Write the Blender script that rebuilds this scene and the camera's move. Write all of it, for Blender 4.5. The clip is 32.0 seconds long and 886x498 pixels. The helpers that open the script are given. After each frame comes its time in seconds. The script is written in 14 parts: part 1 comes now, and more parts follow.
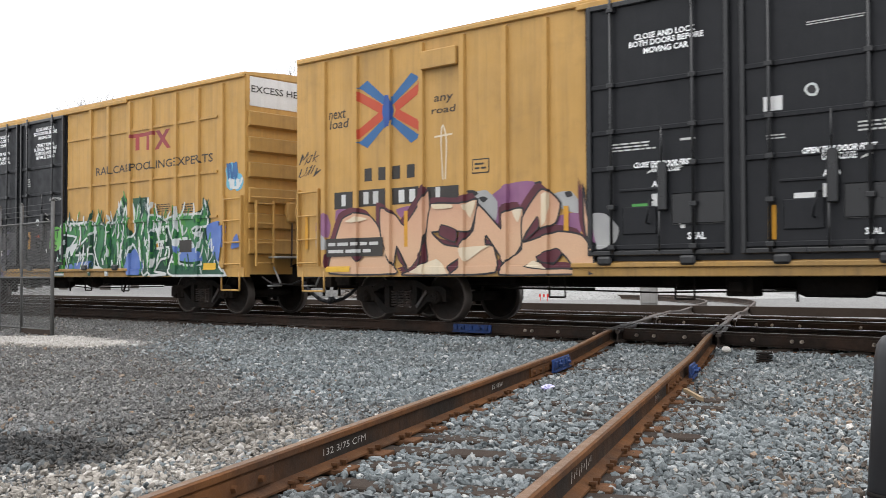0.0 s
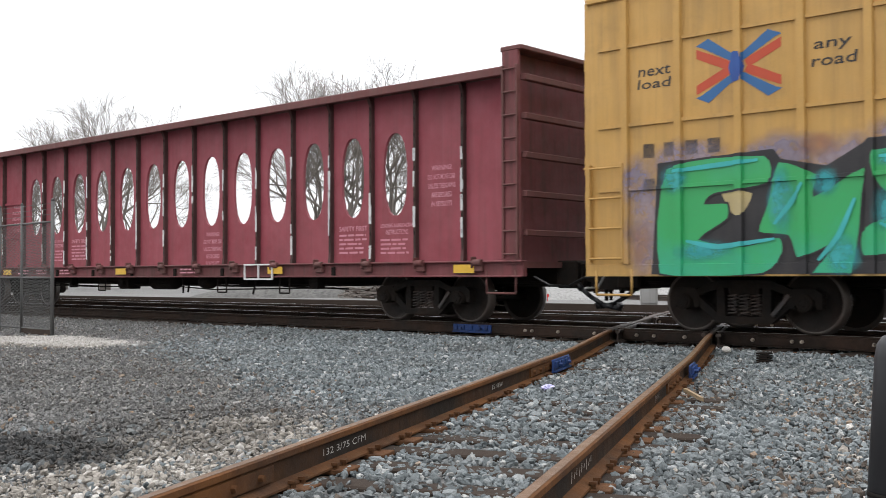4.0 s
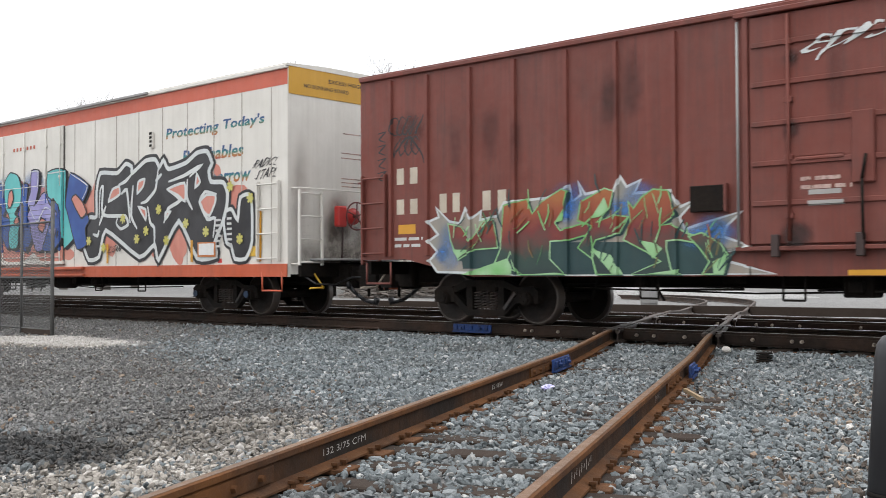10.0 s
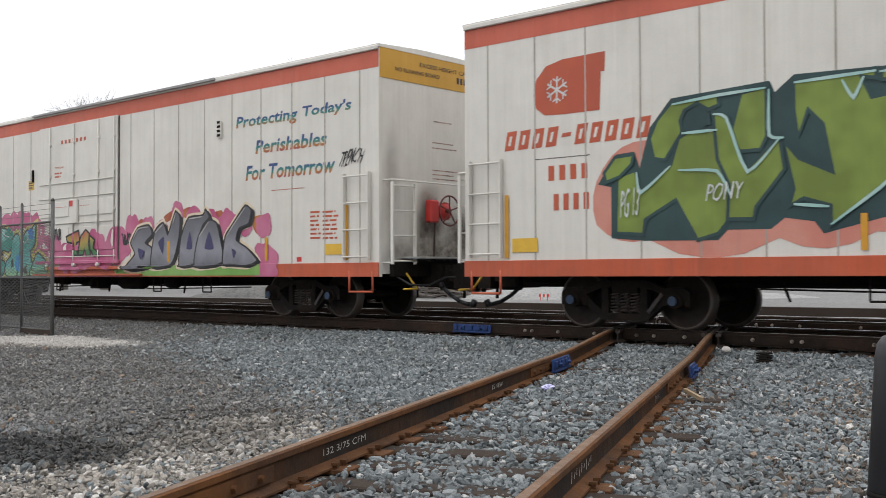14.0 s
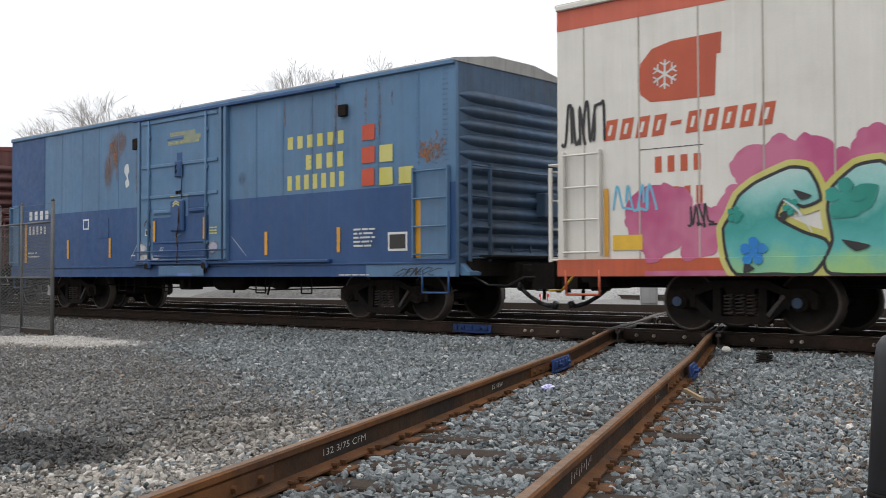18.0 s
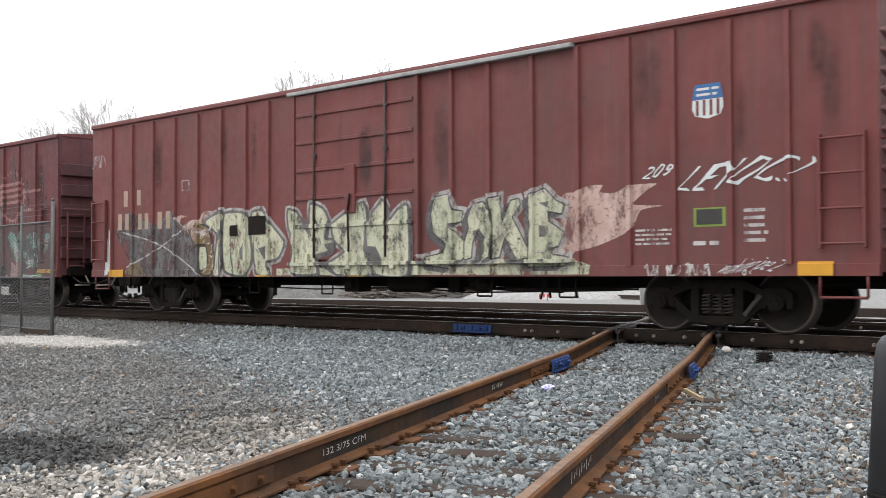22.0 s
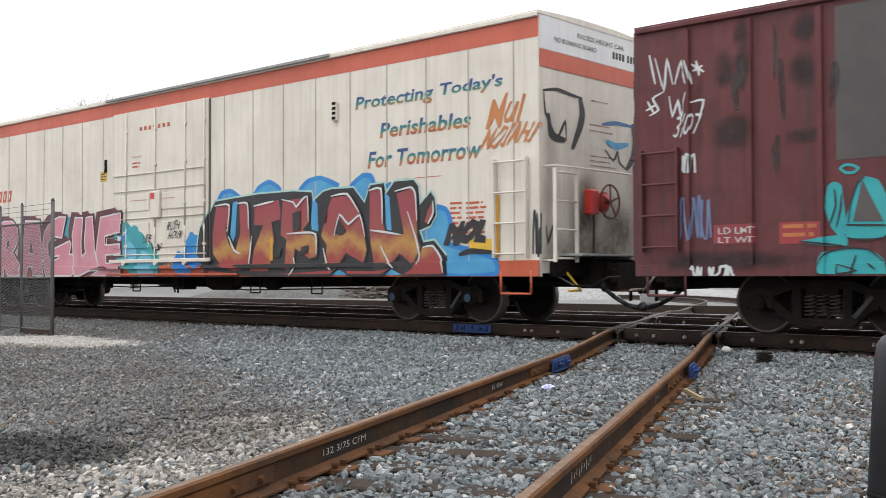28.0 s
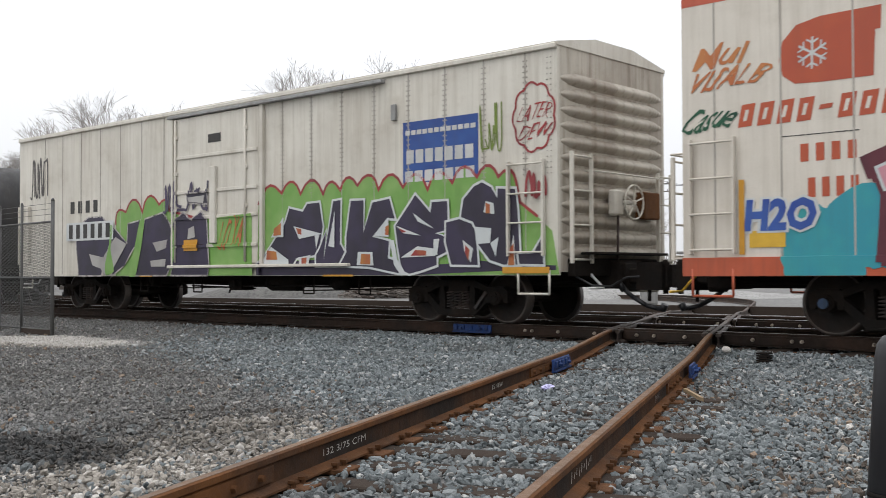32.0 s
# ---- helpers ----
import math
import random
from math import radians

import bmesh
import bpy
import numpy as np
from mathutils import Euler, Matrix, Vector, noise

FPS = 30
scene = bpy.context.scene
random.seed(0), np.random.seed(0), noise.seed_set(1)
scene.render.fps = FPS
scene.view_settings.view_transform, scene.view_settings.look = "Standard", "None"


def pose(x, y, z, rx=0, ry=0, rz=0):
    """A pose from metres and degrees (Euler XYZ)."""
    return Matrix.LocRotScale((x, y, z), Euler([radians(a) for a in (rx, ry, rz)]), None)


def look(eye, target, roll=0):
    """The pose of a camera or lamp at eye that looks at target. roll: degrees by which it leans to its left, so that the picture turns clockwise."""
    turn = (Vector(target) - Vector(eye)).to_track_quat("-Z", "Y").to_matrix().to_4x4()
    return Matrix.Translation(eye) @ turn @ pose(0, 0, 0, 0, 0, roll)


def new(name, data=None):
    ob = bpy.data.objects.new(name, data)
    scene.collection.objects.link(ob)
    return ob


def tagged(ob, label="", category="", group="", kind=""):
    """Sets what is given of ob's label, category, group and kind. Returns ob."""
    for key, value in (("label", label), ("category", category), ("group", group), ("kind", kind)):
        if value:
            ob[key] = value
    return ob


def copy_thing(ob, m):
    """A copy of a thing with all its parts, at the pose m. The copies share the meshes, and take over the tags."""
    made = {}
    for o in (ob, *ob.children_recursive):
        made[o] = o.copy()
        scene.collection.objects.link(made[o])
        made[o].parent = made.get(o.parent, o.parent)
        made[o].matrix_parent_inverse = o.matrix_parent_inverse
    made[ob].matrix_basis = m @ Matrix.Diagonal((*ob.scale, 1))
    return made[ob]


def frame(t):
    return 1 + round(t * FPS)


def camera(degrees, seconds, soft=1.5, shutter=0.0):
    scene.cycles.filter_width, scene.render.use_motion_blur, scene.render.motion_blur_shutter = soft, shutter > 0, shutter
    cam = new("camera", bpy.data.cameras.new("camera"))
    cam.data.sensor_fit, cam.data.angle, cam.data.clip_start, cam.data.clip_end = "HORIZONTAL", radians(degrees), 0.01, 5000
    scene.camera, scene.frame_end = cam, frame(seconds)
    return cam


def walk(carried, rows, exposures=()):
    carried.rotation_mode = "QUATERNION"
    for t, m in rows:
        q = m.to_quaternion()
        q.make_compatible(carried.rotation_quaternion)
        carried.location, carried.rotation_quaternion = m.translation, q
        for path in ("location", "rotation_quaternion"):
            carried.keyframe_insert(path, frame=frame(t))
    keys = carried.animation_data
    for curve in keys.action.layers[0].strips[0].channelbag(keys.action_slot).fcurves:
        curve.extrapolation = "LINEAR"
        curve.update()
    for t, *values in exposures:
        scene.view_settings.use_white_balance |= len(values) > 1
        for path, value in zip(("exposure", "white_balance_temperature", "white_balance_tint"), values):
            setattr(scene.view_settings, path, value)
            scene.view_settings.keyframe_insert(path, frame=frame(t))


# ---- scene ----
# ---- camera ----
EYE = (0.0, -14.717, 0.849)
YAW, PITCH = radians(41.731), radians(1.351)
AIM = (EYE[0] - math.sin(YAW) * math.cos(PITCH), EYE[1] + math.cos(YAW) * math.cos(PITCH), EYE[2] + math.sin(PITCH))
cam = camera(45.77, 32.0, soft=0.5, shutter=0.15)
walk(cam, [(0.0, look(EYE, AIM, -0.217)), (32.0, look(EYE, AIM, -0.217))], [(0.0, 0.55), (2.6, 0.45), (6.0, 0.40), (8.2, 0.55), (10.0, 0.48), (11.5, 0.35), (14.4, 0.10), (16.6, 0.0), (18.6, 0.20), (22.1, 0.69), (23.0, 0.66), (24.0, 0.78), (25.2, 0.87), (27.5, 0.62), (28.4, 0.32), (30.4, 0.10), (32.0, 0.08)])

# ---- daylight under a bright overcast ----
world = bpy.data.worlds.new("overcast_sky")
scene.world = world
world.use_nodes = True
wn, wl = world.node_tree.nodes, world.node_tree.links
sky = wn.new("ShaderNodeTexSky")
sky.sky_type, sky.sun_disc = "NISHITA", False
sky.sun_elevation, sky.sun_rotation = radians(64), radians(208)
sky.air_density, sky.dust_density = 1.0, 4.0
grey = wn.new("ShaderNodeHueSaturation")
grey.inputs["Saturation"].default_value = 0.30
cloud = wn.new("ShaderNodeMix")
cloud.data_type = "RGBA"
cloud.inputs[0].default_value = 0.85
# an overcast dome: brightest overhead, paler towards the horizon
way = wn.new("ShaderNodeTexCoord")
split = wn.new("ShaderNodeSeparateXYZ")
dome = wn.new("ShaderNodeMapRange")
dome.inputs["From Min"].default_value, dome.inputs["From Max"].default_value = 0.0, 1.0
dome.inputs["To Min"].default_value, dome.inputs["To Max"].default_value = 6.9, 17.0
veil = wn.new("ShaderNodeVectorMath")
veil.operation = "SCALE"
veil.inputs[0].default_value = (0.985, 1.0, 1.035)
wl.new(way.outputs["Generated"], split.inputs[0])
wl.new(split.outputs["Z"], dome.inputs["Value"])
wl.new(dome.outputs[0], veil.inputs["Scale"])
wl.new(sky.outputs[0], grey.inputs["Color"])
wl.new(grey.outputs[0], cloud.inputs[6])
wl.new(veil.outputs[0], cloud.inputs[7])
wl.new(cloud.outputs[2], wn["Background"].inputs["Color"])
wn["Background"].inputs["Strength"].default_value = 0.125

sun = bpy.data.lights.new("sun", "SUN")
sun.energy, sun.angle, sun.color = 0.55, radians(30), (1.0, 0.97, 0.93)
sun_ob = new("sun", sun)
sun_ob.matrix_world = look((-14, -26, 60), (0, 0, 0))

# ---- materials ----


def nodes_of(name):
    m = bpy.data.materials.new(name)
    m.use_nodes = True
    nt = m.node_tree
    return m, nt.nodes, nt.links, nt.nodes["Principled BSDF"]


def mixer(ns, ls, fac, a, b, how="MIX"):
    n = ns.new("ShaderNodeMix")
    n.data_type, n.blend_type = "RGBA", how
    for sock, v in ((0, fac), (6, a), (7, b)):
        if hasattr(v, "links"):
            ls.new(v, n.inputs[sock])
        elif sock == 0:
            n.inputs[0].default_value = v
        else:
            n.inputs[sock].default_value = (*v, 1)
    return n.outputs[2]


def noisy(ns, ls, scale, stretch=(1, 1, 1), detail=4, rough=0.6, lo=0.4, hi=0.6, to=(0, 1)):
    c = ns.new("ShaderNodeTexCoord")
    mp = ns.new("ShaderNodeMapping")
    mp.inputs["Scale"].default_value = stretch
    ls.new(c.outputs["Object"], mp.inputs["Vector"])
    n = ns.new("ShaderNodeTexNoise")
    n.inputs["Scale"].default_value, n.inputs["Detail"].default_value, n.inputs["Roughness"].default_value = scale, detail, rough
    ls.new(mp.outputs[0], n.inputs["Vector"])
    r = ns.new("ShaderNodeMapRange")
    r.inputs["From Min"].default_value, r.inputs["From Max"].default_value = lo, hi
    r.inputs["To Min"].default_value, r.inputs["To Max"].default_value = to
    ls.new(n.outputs["Fac"], r.inputs["Value"])
    return r.outputs[0]


def bumpy(ns, ls, bsdf, height, strength=0.3, dist=0.01):
    b = ns.new("ShaderNodeBump")
    b.inputs["Strength"].default_value, b.inputs["Distance"].default_value = strength, dist
    ls.new(height, b.inputs["Height"])
    ls.new(b.outputs[0], bsdf.inputs["Normal"])


TONE = 0.76                    # one even factor that scales every paint colour down


def paint(name, rgb, rough=0.5, dirt=0.35, rust=0.0, dirt_rgb=(0.06, 0.05, 0.04), spec=0.35, fade=0.12):
    """Weathered railway paint: broad fading, streaks that run down, fine grain and specks of rust."""
    m, ns, ls, b = nodes_of(name)
    rgb = tuple(c * TONE for c in rgb)
    pale = tuple(min(1, c * (1 + fade) + fade * 0.12) for c in rgb)
    col = mixer(ns, ls, noisy(ns, ls, 0.9, lo=0.3, hi=0.7), rgb, pale)
    if dirt:
        col = mixer(ns, ls, noisy(ns, ls, 0.42, (1, 1, 0.7), 6, 0.62, lo=0.45, hi=0.72, to=(0, min(0.55, dirt * 0.75))), col, dirt_rgb)
        col = mixer(ns, ls, noisy(ns, ls, 5.5, (3.2, 3.2, 0.07), 6, 0.7, lo=0.54, hi=0.76, to=(0, min(0.6, dirt * 0.85))), col, dirt_rgb)
        col = mixer(ns, ls, noisy(ns, ls, 4.0, (2.6, 2.6, 0.10), 5, 0.6, lo=0.56, hi=0.80, to=(0, min(0.4, fade * 2.2))), col, tuple(min(1, c * 1.25 + 0.05) for c in rgb))
        col = mixer(ns, ls, noisy(ns, ls, 2.2, (2.6, 2.6, 0.16), 5, lo=0.48, hi=0.85, to=(0, dirt)), col, dirt_rgb)
        col = mixer(ns, ls, noisy(ns, ls, 1.3, (1, 1, 1.5), 6, 0.7, lo=0.52, hi=0.8, to=(0, dirt * 0.7)), col, dirt_rgb)
    if rust:
        col = mixer(ns, ls, noisy(ns, ls, 3.2, (1, 1, 0.5), 8, 0.75, lo=0.66, hi=0.74, to=(0, rust)), col, (0.17, 0.06, 0.025))
    col = mixer(ns, ls, noisy(ns, ls, 60, detail=3, lo=0.3, hi=0.7, to=(0, 0.12)), col, dirt_rgb)
    ls.new(col, b.inputs["Base Color"])
    rr = noisy(ns, ls, 5, lo=0.3, hi=0.7, to=(rough - 0.08, rough + 0.14))
    ls.new(rr, b.inputs["Roughness"])
    b.inputs["Specular IOR Level"].default_value = spec
    bumpy(ns, ls, b, noisy(ns, ls, 7, (1, 1, 0.6), 5), 0.12, 0.008)
    return m


def spray(name, rgb, other=None, scale=1.6, rough=0.45, worn=0.0):
    """Sprayed paint, shading softly into a second colour, with a faint speckle."""
    m, ns, ls, b = nodes_of(name)
    other = other or tuple(c * 0.72 for c in rgb)
    rgb, other = tuple(c * TONE for c in rgb), tuple(c * TONE for c in other)
    col = mixer(ns, ls, noisy(ns, ls, scale, detail=2, lo=0.38, hi=0.62), rgb, other)
    col = mixer(ns, ls, noisy(ns, ls, 2.2, (2.6, 2.6, 0.16), 5, lo=0.5, hi=0.9, to=(0, 0.22)), col, (0.07, 0.06, 0.05))
    col = mixer(ns, ls, noisy(ns, ls, 90, detail=2, lo=0.3, hi=0.7, to=(0, 0.14)), col, (0.1, 0.09, 0.08))
    ls.new(col, b.inputs["Base Color"])
    b.inputs["Roughness"].default_value, b.inputs["Specular IOR Level"].default_value = rough, 0.3
    if worn:
        # flaked and washed away in patches
        k = ns.new("ShaderNodeMath")
        k.operation = "MULTIPLY"
        ls.new(noisy(ns, ls, 2.6, (1.6, 1.6, 0.7), 8, 0.75, lo=0.22 + 0.25 * worn, hi=0.40 + 0.25 * worn), k.inputs[0])
        ls.new(noisy(ns, ls, 14, detail=6, rough=0.8, lo=0.16 + 0.3 * worn, hi=0.30 + 0.3 * worn), k.inputs[1])
        ls.new(k.outputs[0], b.inputs["Alpha"])
    return m


def steel(name, rgb, rough=0.55, metal=0.0, rust=0.4, rust_rgb=(0.13, 0.055, 0.025), scale=3.0, spec=0.5):
    m, ns, ls, b = nodes_of(name)
    col = mixer(ns, ls, noisy(ns, ls, scale, detail=7, rough=0.7, lo=0.4, hi=0.68, to=(0, rust)), rgb, rust_rgb)
    col = mixer(ns, ls, noisy(ns, ls, scale * 14, detail=4, lo=0.3, hi=0.75, to=(0, 0.35)), col, tuple(c * 0.45 for c in rgb))
    ls.new(col, b.inputs["Base Color"])
    b.inputs["Metallic"].default_value, b.inputs["Specular IOR Level"].default_value = metal, spec
    ls.new(noisy(ns, ls, scale * 5, lo=0.3, hi=0.7, to=(rough - 0.1, rough + 0.15)), b.inputs["Roughness"])
    bumpy(ns, ls, b, noisy(ns, ls, scale * 12, detail=6, rough=0.7), 0.35, 0.006)
    return m


def stain(ns, ls, col, at, squash, rgb, strength):
    """A patch with a ragged edge that lies on the yard's gravel."""
    c = ns.new("ShaderNodeTexCoord")
    mp = ns.new("ShaderNodeMapping")
    mp.inputs["Location"].default_value = (-at[0], -at[1], 0.36)
    v = ns.new("ShaderNodeVectorMath")
    v.operation = "MULTIPLY"
    v.inputs[1].default_value = squash
    ln = ns.new("ShaderNodeVectorMath")
    ln.operation = "LENGTH"
    ls.new(c.outputs["Object"], mp.inputs["Vector"])
    ls.new(mp.outputs[0], v.inputs[0])
    ls.new(v.outputs[0], ln.inputs[0])
    ad = ns.new("ShaderNodeMath")
    ad.operation = "ADD"
    ls.new(ln.outputs["Value"], ad.inputs[0])
    ls.new(noisy(ns, ls, 2.5, detail=5, lo=0.2, hi=0.8, to=(-0.3, 0.3)), ad.inputs[1])
    r = ns.new("ShaderNodeMapRange")
    r.inputs["From Min"].default_value, r.inputs["From Max"].default_value = 0.75, 1.05
    r.inputs["To Min"].default_value, r.inputs["To Max"].default_value = strength, 0.0
    ls.new(ad.outputs[0], r.inputs["Value"])
    return mixer(ns, ls, r.outputs[0], col, rgb)


def yard_stains(ns, ls, col):
    """The dark spots by the spur and the pale dust by the fence."""
    col = stain(ns, ls, col, (-6.95, -11.15), (1.05, 1.75, 0.5), (0.016, 0.015, 0.014), 0.84)
    col = stain(ns, ls, col, (-7.0, -9.75), (0.95, 0.85, 0.5), (0.048, 0.041, 0.034), 0.42)
    return stain(ns, ls, col, (-18.2, -5.0), (0.42, 0.95, 0.5), (0.44, 0.42, 0.39), 0.8)


def stone(name, dark, light, accents=(), dry=0.62):
    """Loose stone: each piece has its own tone, with fine mineral grain."""
    m, ns, ls, b = nodes_of(name)
    dark, light = tuple(c * dry for c in dark), tuple(c * dry for c in light)
    g = ns.new("ShaderNodeNewGeometry")
    ramp = ns.new("ShaderNodeValToRGB")
    ls.new(g.outputs["Random Per Island"], ramp.inputs["Fac"])
    el = ramp.color_ramp.elements
    el[0].position, el[0].color = 0.0, (*dark, 1)
    el[1].position, el[1].color = 0.82, (*light, 1)
    for k, c in enumerate(accents):
        e = el.new(0.93 + 0.062 * k)
        e.color = (*c, 1)
    col = mixer(ns, ls, noisy(ns, ls, 55, detail=6, rough=0.7, lo=0.35, hi=0.7, to=(0, 0.5)), ramp.outputs[0], tuple(c * 0.5 for c in dark))
    col = mixer(ns, ls, noisy(ns, ls, 1.1, detail=4, lo=0.42, hi=0.7, to=(0, 0.4)), col, (0.06, 0.052, 0.044))
    col = yard_stains(ns, ls, col)
    ls.new(col, b.inputs["Base Color"])
    b.inputs["Roughness"].default_value = 0.85
    bumpy(ns, ls, b, noisy(ns, ls, 90, detail=5), 0.5, 0.006)
    return m


def earth(name, a, b_rgb, fine=28, coarse=0.7, grit=0.5):
    m, ns, ls, b = nodes_of(name)
    col = mixer(ns, ls, noisy(ns, ls, coarse, detail=6, rough=0.65, lo=0.36, hi=0.64), a, b_rgb)
    v = ns.new("ShaderNodeTexVoronoi")
    v.inputs["Scale"].default_value = fine
    c = ns.new("ShaderNodeTexCoord")
    ls.new(c.outputs["Object"], v.inputs["Vector"])
    hs = ns.new("ShaderNodeHueSaturation")
    hs.inputs["Saturation"].default_value = 0.0
    ls.new(v.outputs["Color"], hs.inputs["Color"])
    col = mixer(ns, ls, grit, col, hs.outputs[0], "SOFT_LIGHT")
    col = mixer(ns, ls, noisy(ns, ls, fine * 2, detail=4, lo=0.35, hi=0.7, to=(0, 0.5)), col, tuple(x * 0.45 for x in a))
    if name == "stony_ground":
        col = yard_stains(ns, ls, col)
    ls.new(col, b.inputs["Base Color"])
    b.inputs["Roughness"].default_value = 0.9
    bumpy(ns, ls, b, v.outputs["Distance"], 0.8, 0.02)
    return m


def plain(name, rgb, rough=0.6, metal=0.0):
    m, ns, ls, b = nodes_of(name)
    col = mixer(ns, ls, noisy(ns, ls, 6, detail=5, lo=0.35, hi=0.7, to=(0, 0.35)), rgb, tuple(c * 0.6 for c in rgb))
    ls.new(col, b.inputs["Base Color"])
    b.inputs["Roughness"].default_value, b.inputs["Metallic"].default_value = rough, metal
    return m


M = {}
M["yellow"] = paint("ttx_yellow_paint", (0.58, 0.33, 0.085), 0.5, 0.34, 0.35)
M["yellow_dark"] = paint("yellow_sill_paint", (0.42, 0.24, 0.06), 0.6, 0.5, 0.5)
M["black_door"] = paint("black_door_paint", (0.0065, 0.0075, 0.0105), 0.45, 0.07, 0.0, (0.04, 0.04, 0.04), 0.25, fade=0.03)
M["bulkhead_rust"] = paint("rusty_maroon_paint", (0.19, 0.045, 0.05), 0.65, 0.95, 0.95, (0.045, 0.028, 0.022))
# grey for panel joints: their dirt and shading lines, put into one colour
M["seam"] = paint("grey_seam_shading", (0.46, 0.43, 0.38), 0.7, 0.5, 0.2, (0.16, 0.13, 0.10))
M["gasket"] = paint("shaded_gap_gasket", (0.13, 0.12, 0.11), 0.8, 0.5, 0.0, (0.04, 0.035, 0.03))
M["rod_brown"] = paint("grimy_rod_paint", (0.045, 0.022, 0.019), 0.6, 0.5, 0.5, (0.02, 0.016, 0.014))
M["black_gloss"] = paint("black_gloss_paint", (0.007, 0.0075, 0.009), 0.32, 0.08, 0.0, (0.05, 0.05, 0.05), 0.5, fade=0.04)
M["maroon_beam"] = paint("faded_red_paint", (0.30, 0.052, 0.072), 0.6, 0.30, 0.3, (0.07, 0.04, 0.035), fade=0.18)
M["upright_grime"] = paint("grimy_brown_upright", (0.10, 0.045, 0.042), 0.75, 0.9, 0.8, (0.030, 0.022, 0.019))
M["maroon_dark"] = paint("rusted_red_paint", (0.15, 0.045, 0.042), 0.7, 0.5, 0.6)
M["up_brown"] = paint("oxide_brown_paint", (0.188, 0.042, 0.027), 0.55, 0.54, 0.4, (0.045, 0.03, 0.026))
M["up_red"] = paint("oxide_red_paint", (0.166, 0.036, 0.031), 0.6, 0.62, 0.5, (0.06, 0.04, 0.036))
M["np_maroon"] = paint("dull_maroon_paint", (0.132, 0.025, 0.027), 0.6, 0.80, 0.6, (0.034, 0.022, 0.022))
M["brown_end"] = paint("sooty_brown_end", (0.12, 0.038, 0.03), 0.65, 0.75, 0.4, (0.022, 0.018, 0.016))
M["red_end"] = paint("sooty_red_end", (0.15, 0.047, 0.042), 0.65, 0.75, 0.4, (0.025, 0.02, 0.018))
M["maroon_end"] = paint("sooty_maroon_end", (0.12, 0.034, 0.037), 0.65, 0.75, 0.4, (0.022, 0.018, 0.018))
M["chill_end"] = paint("sooty_white_end", (0.60, 0.555, 0.47), 0.6, 0.9, 0.6, (0.12, 0.08, 0.05))
M["reefer_white"] = paint("off_white_paint", (0.74, 0.71, 0.65), 0.45, 0.16, 0.05, (0.22, 0.19, 0.15))
M["reefer_old"] = paint("aged_white_paint", (0.77, 0.715, 0.625), 0.55, 0.30, 0.12, (0.24, 0.19, 0.13))
M["chill_white"] = paint("grimy_white_paint", (0.76, 0.725, 0.64), 0.55, 0.42, 0.12, (0.22, 0.17, 0.11))
M["orange_sill"] = paint("orange_red_paint", (0.56, 0.10, 0.035), 0.5, 0.28, 0.1)
M["orange_band"] = paint("orange_band_paint", (0.60, 0.125, 0.07), 0.5, 0.15, 0.05)
M["gold_panel"] = paint("gold_panel_paint", (0.62, 0.33, 0.03), 0.5, 0.12, 0.0)
M["white_panel"] = paint("white_panel_paint", (0.76, 0.76, 0.75), 0.5, 0.12, 0.0)
M["blue_light"] = paint("light_blue_paint", (0.085, 0.19, 0.33), 0.5, 0.30, 0.5, (0.06, 0.06, 0.06))
M["blue_dark"] = paint("dark_blue_paint", (0.008, 0.062, 0.195), 0.5, 0.22, 0.25, (0.05, 0.05, 0.05))
M["blue_end"] = paint("blue_end_paint", (0.046, 0.100, 0.185), 0.55, 0.75, 0.5, (0.022, 0.024, 0.027))
M["roof_grey"] = paint("galvanised_roof", (0.38, 0.38, 0.37), 0.6, 0.5, 0.4)
M["dark_car"] = paint("sooty_black_paint", (0.03, 0.03, 0.032), 0.6, 0.3, 0.2)
M["under"] = steel("sooty_underframe", (0.012, 0.0105, 0.0095), 0.9, 0, 0.4, (0.030, 0.018, 0.011), spec=0.12)
M["cast"] = steel("grimy_cast_steel", (0.012, 0.0105, 0.0095), 0.85, 0, 0.45, (0.036, 0.022, 0.014), spec=0.14)
M["wheel"] = steel("wheel_steel", (0.020, 0.017, 0.015), 0.7, 0.0, 0.5, (0.040, 0.021, 0.013), spec=0.2)
M["tread"] = steel("worn_tread", (0.10, 0.092, 0.085), 0.4, 0.6, 0.35)
M["coil"] = steel("spring_steel", (0.03, 0.027, 0.025), 0.6, 0.1, 0.4)
M["rail_dark"] = steel("main_rail_steel", (0.022, 0.0165, 0.0135), 0.85, 0.0, 0.8, (0.052, 0.029, 0.019), 1.6, spec=0.18)
M["rail_top"] = steel("bright_railhead", (0.48, 0.48, 0.49), 0.28, 1.0, 0.06, scale=1.0)
M["rail_worn"] = steel("dull_railhead", (0.20, 0.185, 0.17), 0.4, 0.7, 0.3)
M["rail_rust"] = steel("rusty_rail_steel", (0.150, 0.062, 0.021), 0.85, 0.0, 0.9, (0.046, 0.027, 0.018), 1.3, spec=0.2)
M["rail_rust_top"] = steel("rusty_railhead", (0.155, 0.088, 0.048), 0.6, 0.15, 0.75, (0.070, 0.038, 0.022), 1.4)
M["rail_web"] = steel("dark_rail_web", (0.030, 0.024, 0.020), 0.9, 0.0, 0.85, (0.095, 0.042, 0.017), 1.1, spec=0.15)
M["rust_fines"] = stone("rusty_brown_gravel", (0.075, 0.056, 0.044), (0.24, 0.19, 0.15), ((0.36, 0.24, 0.15), (0.45, 0.42, 0.38)), dry=0.74)
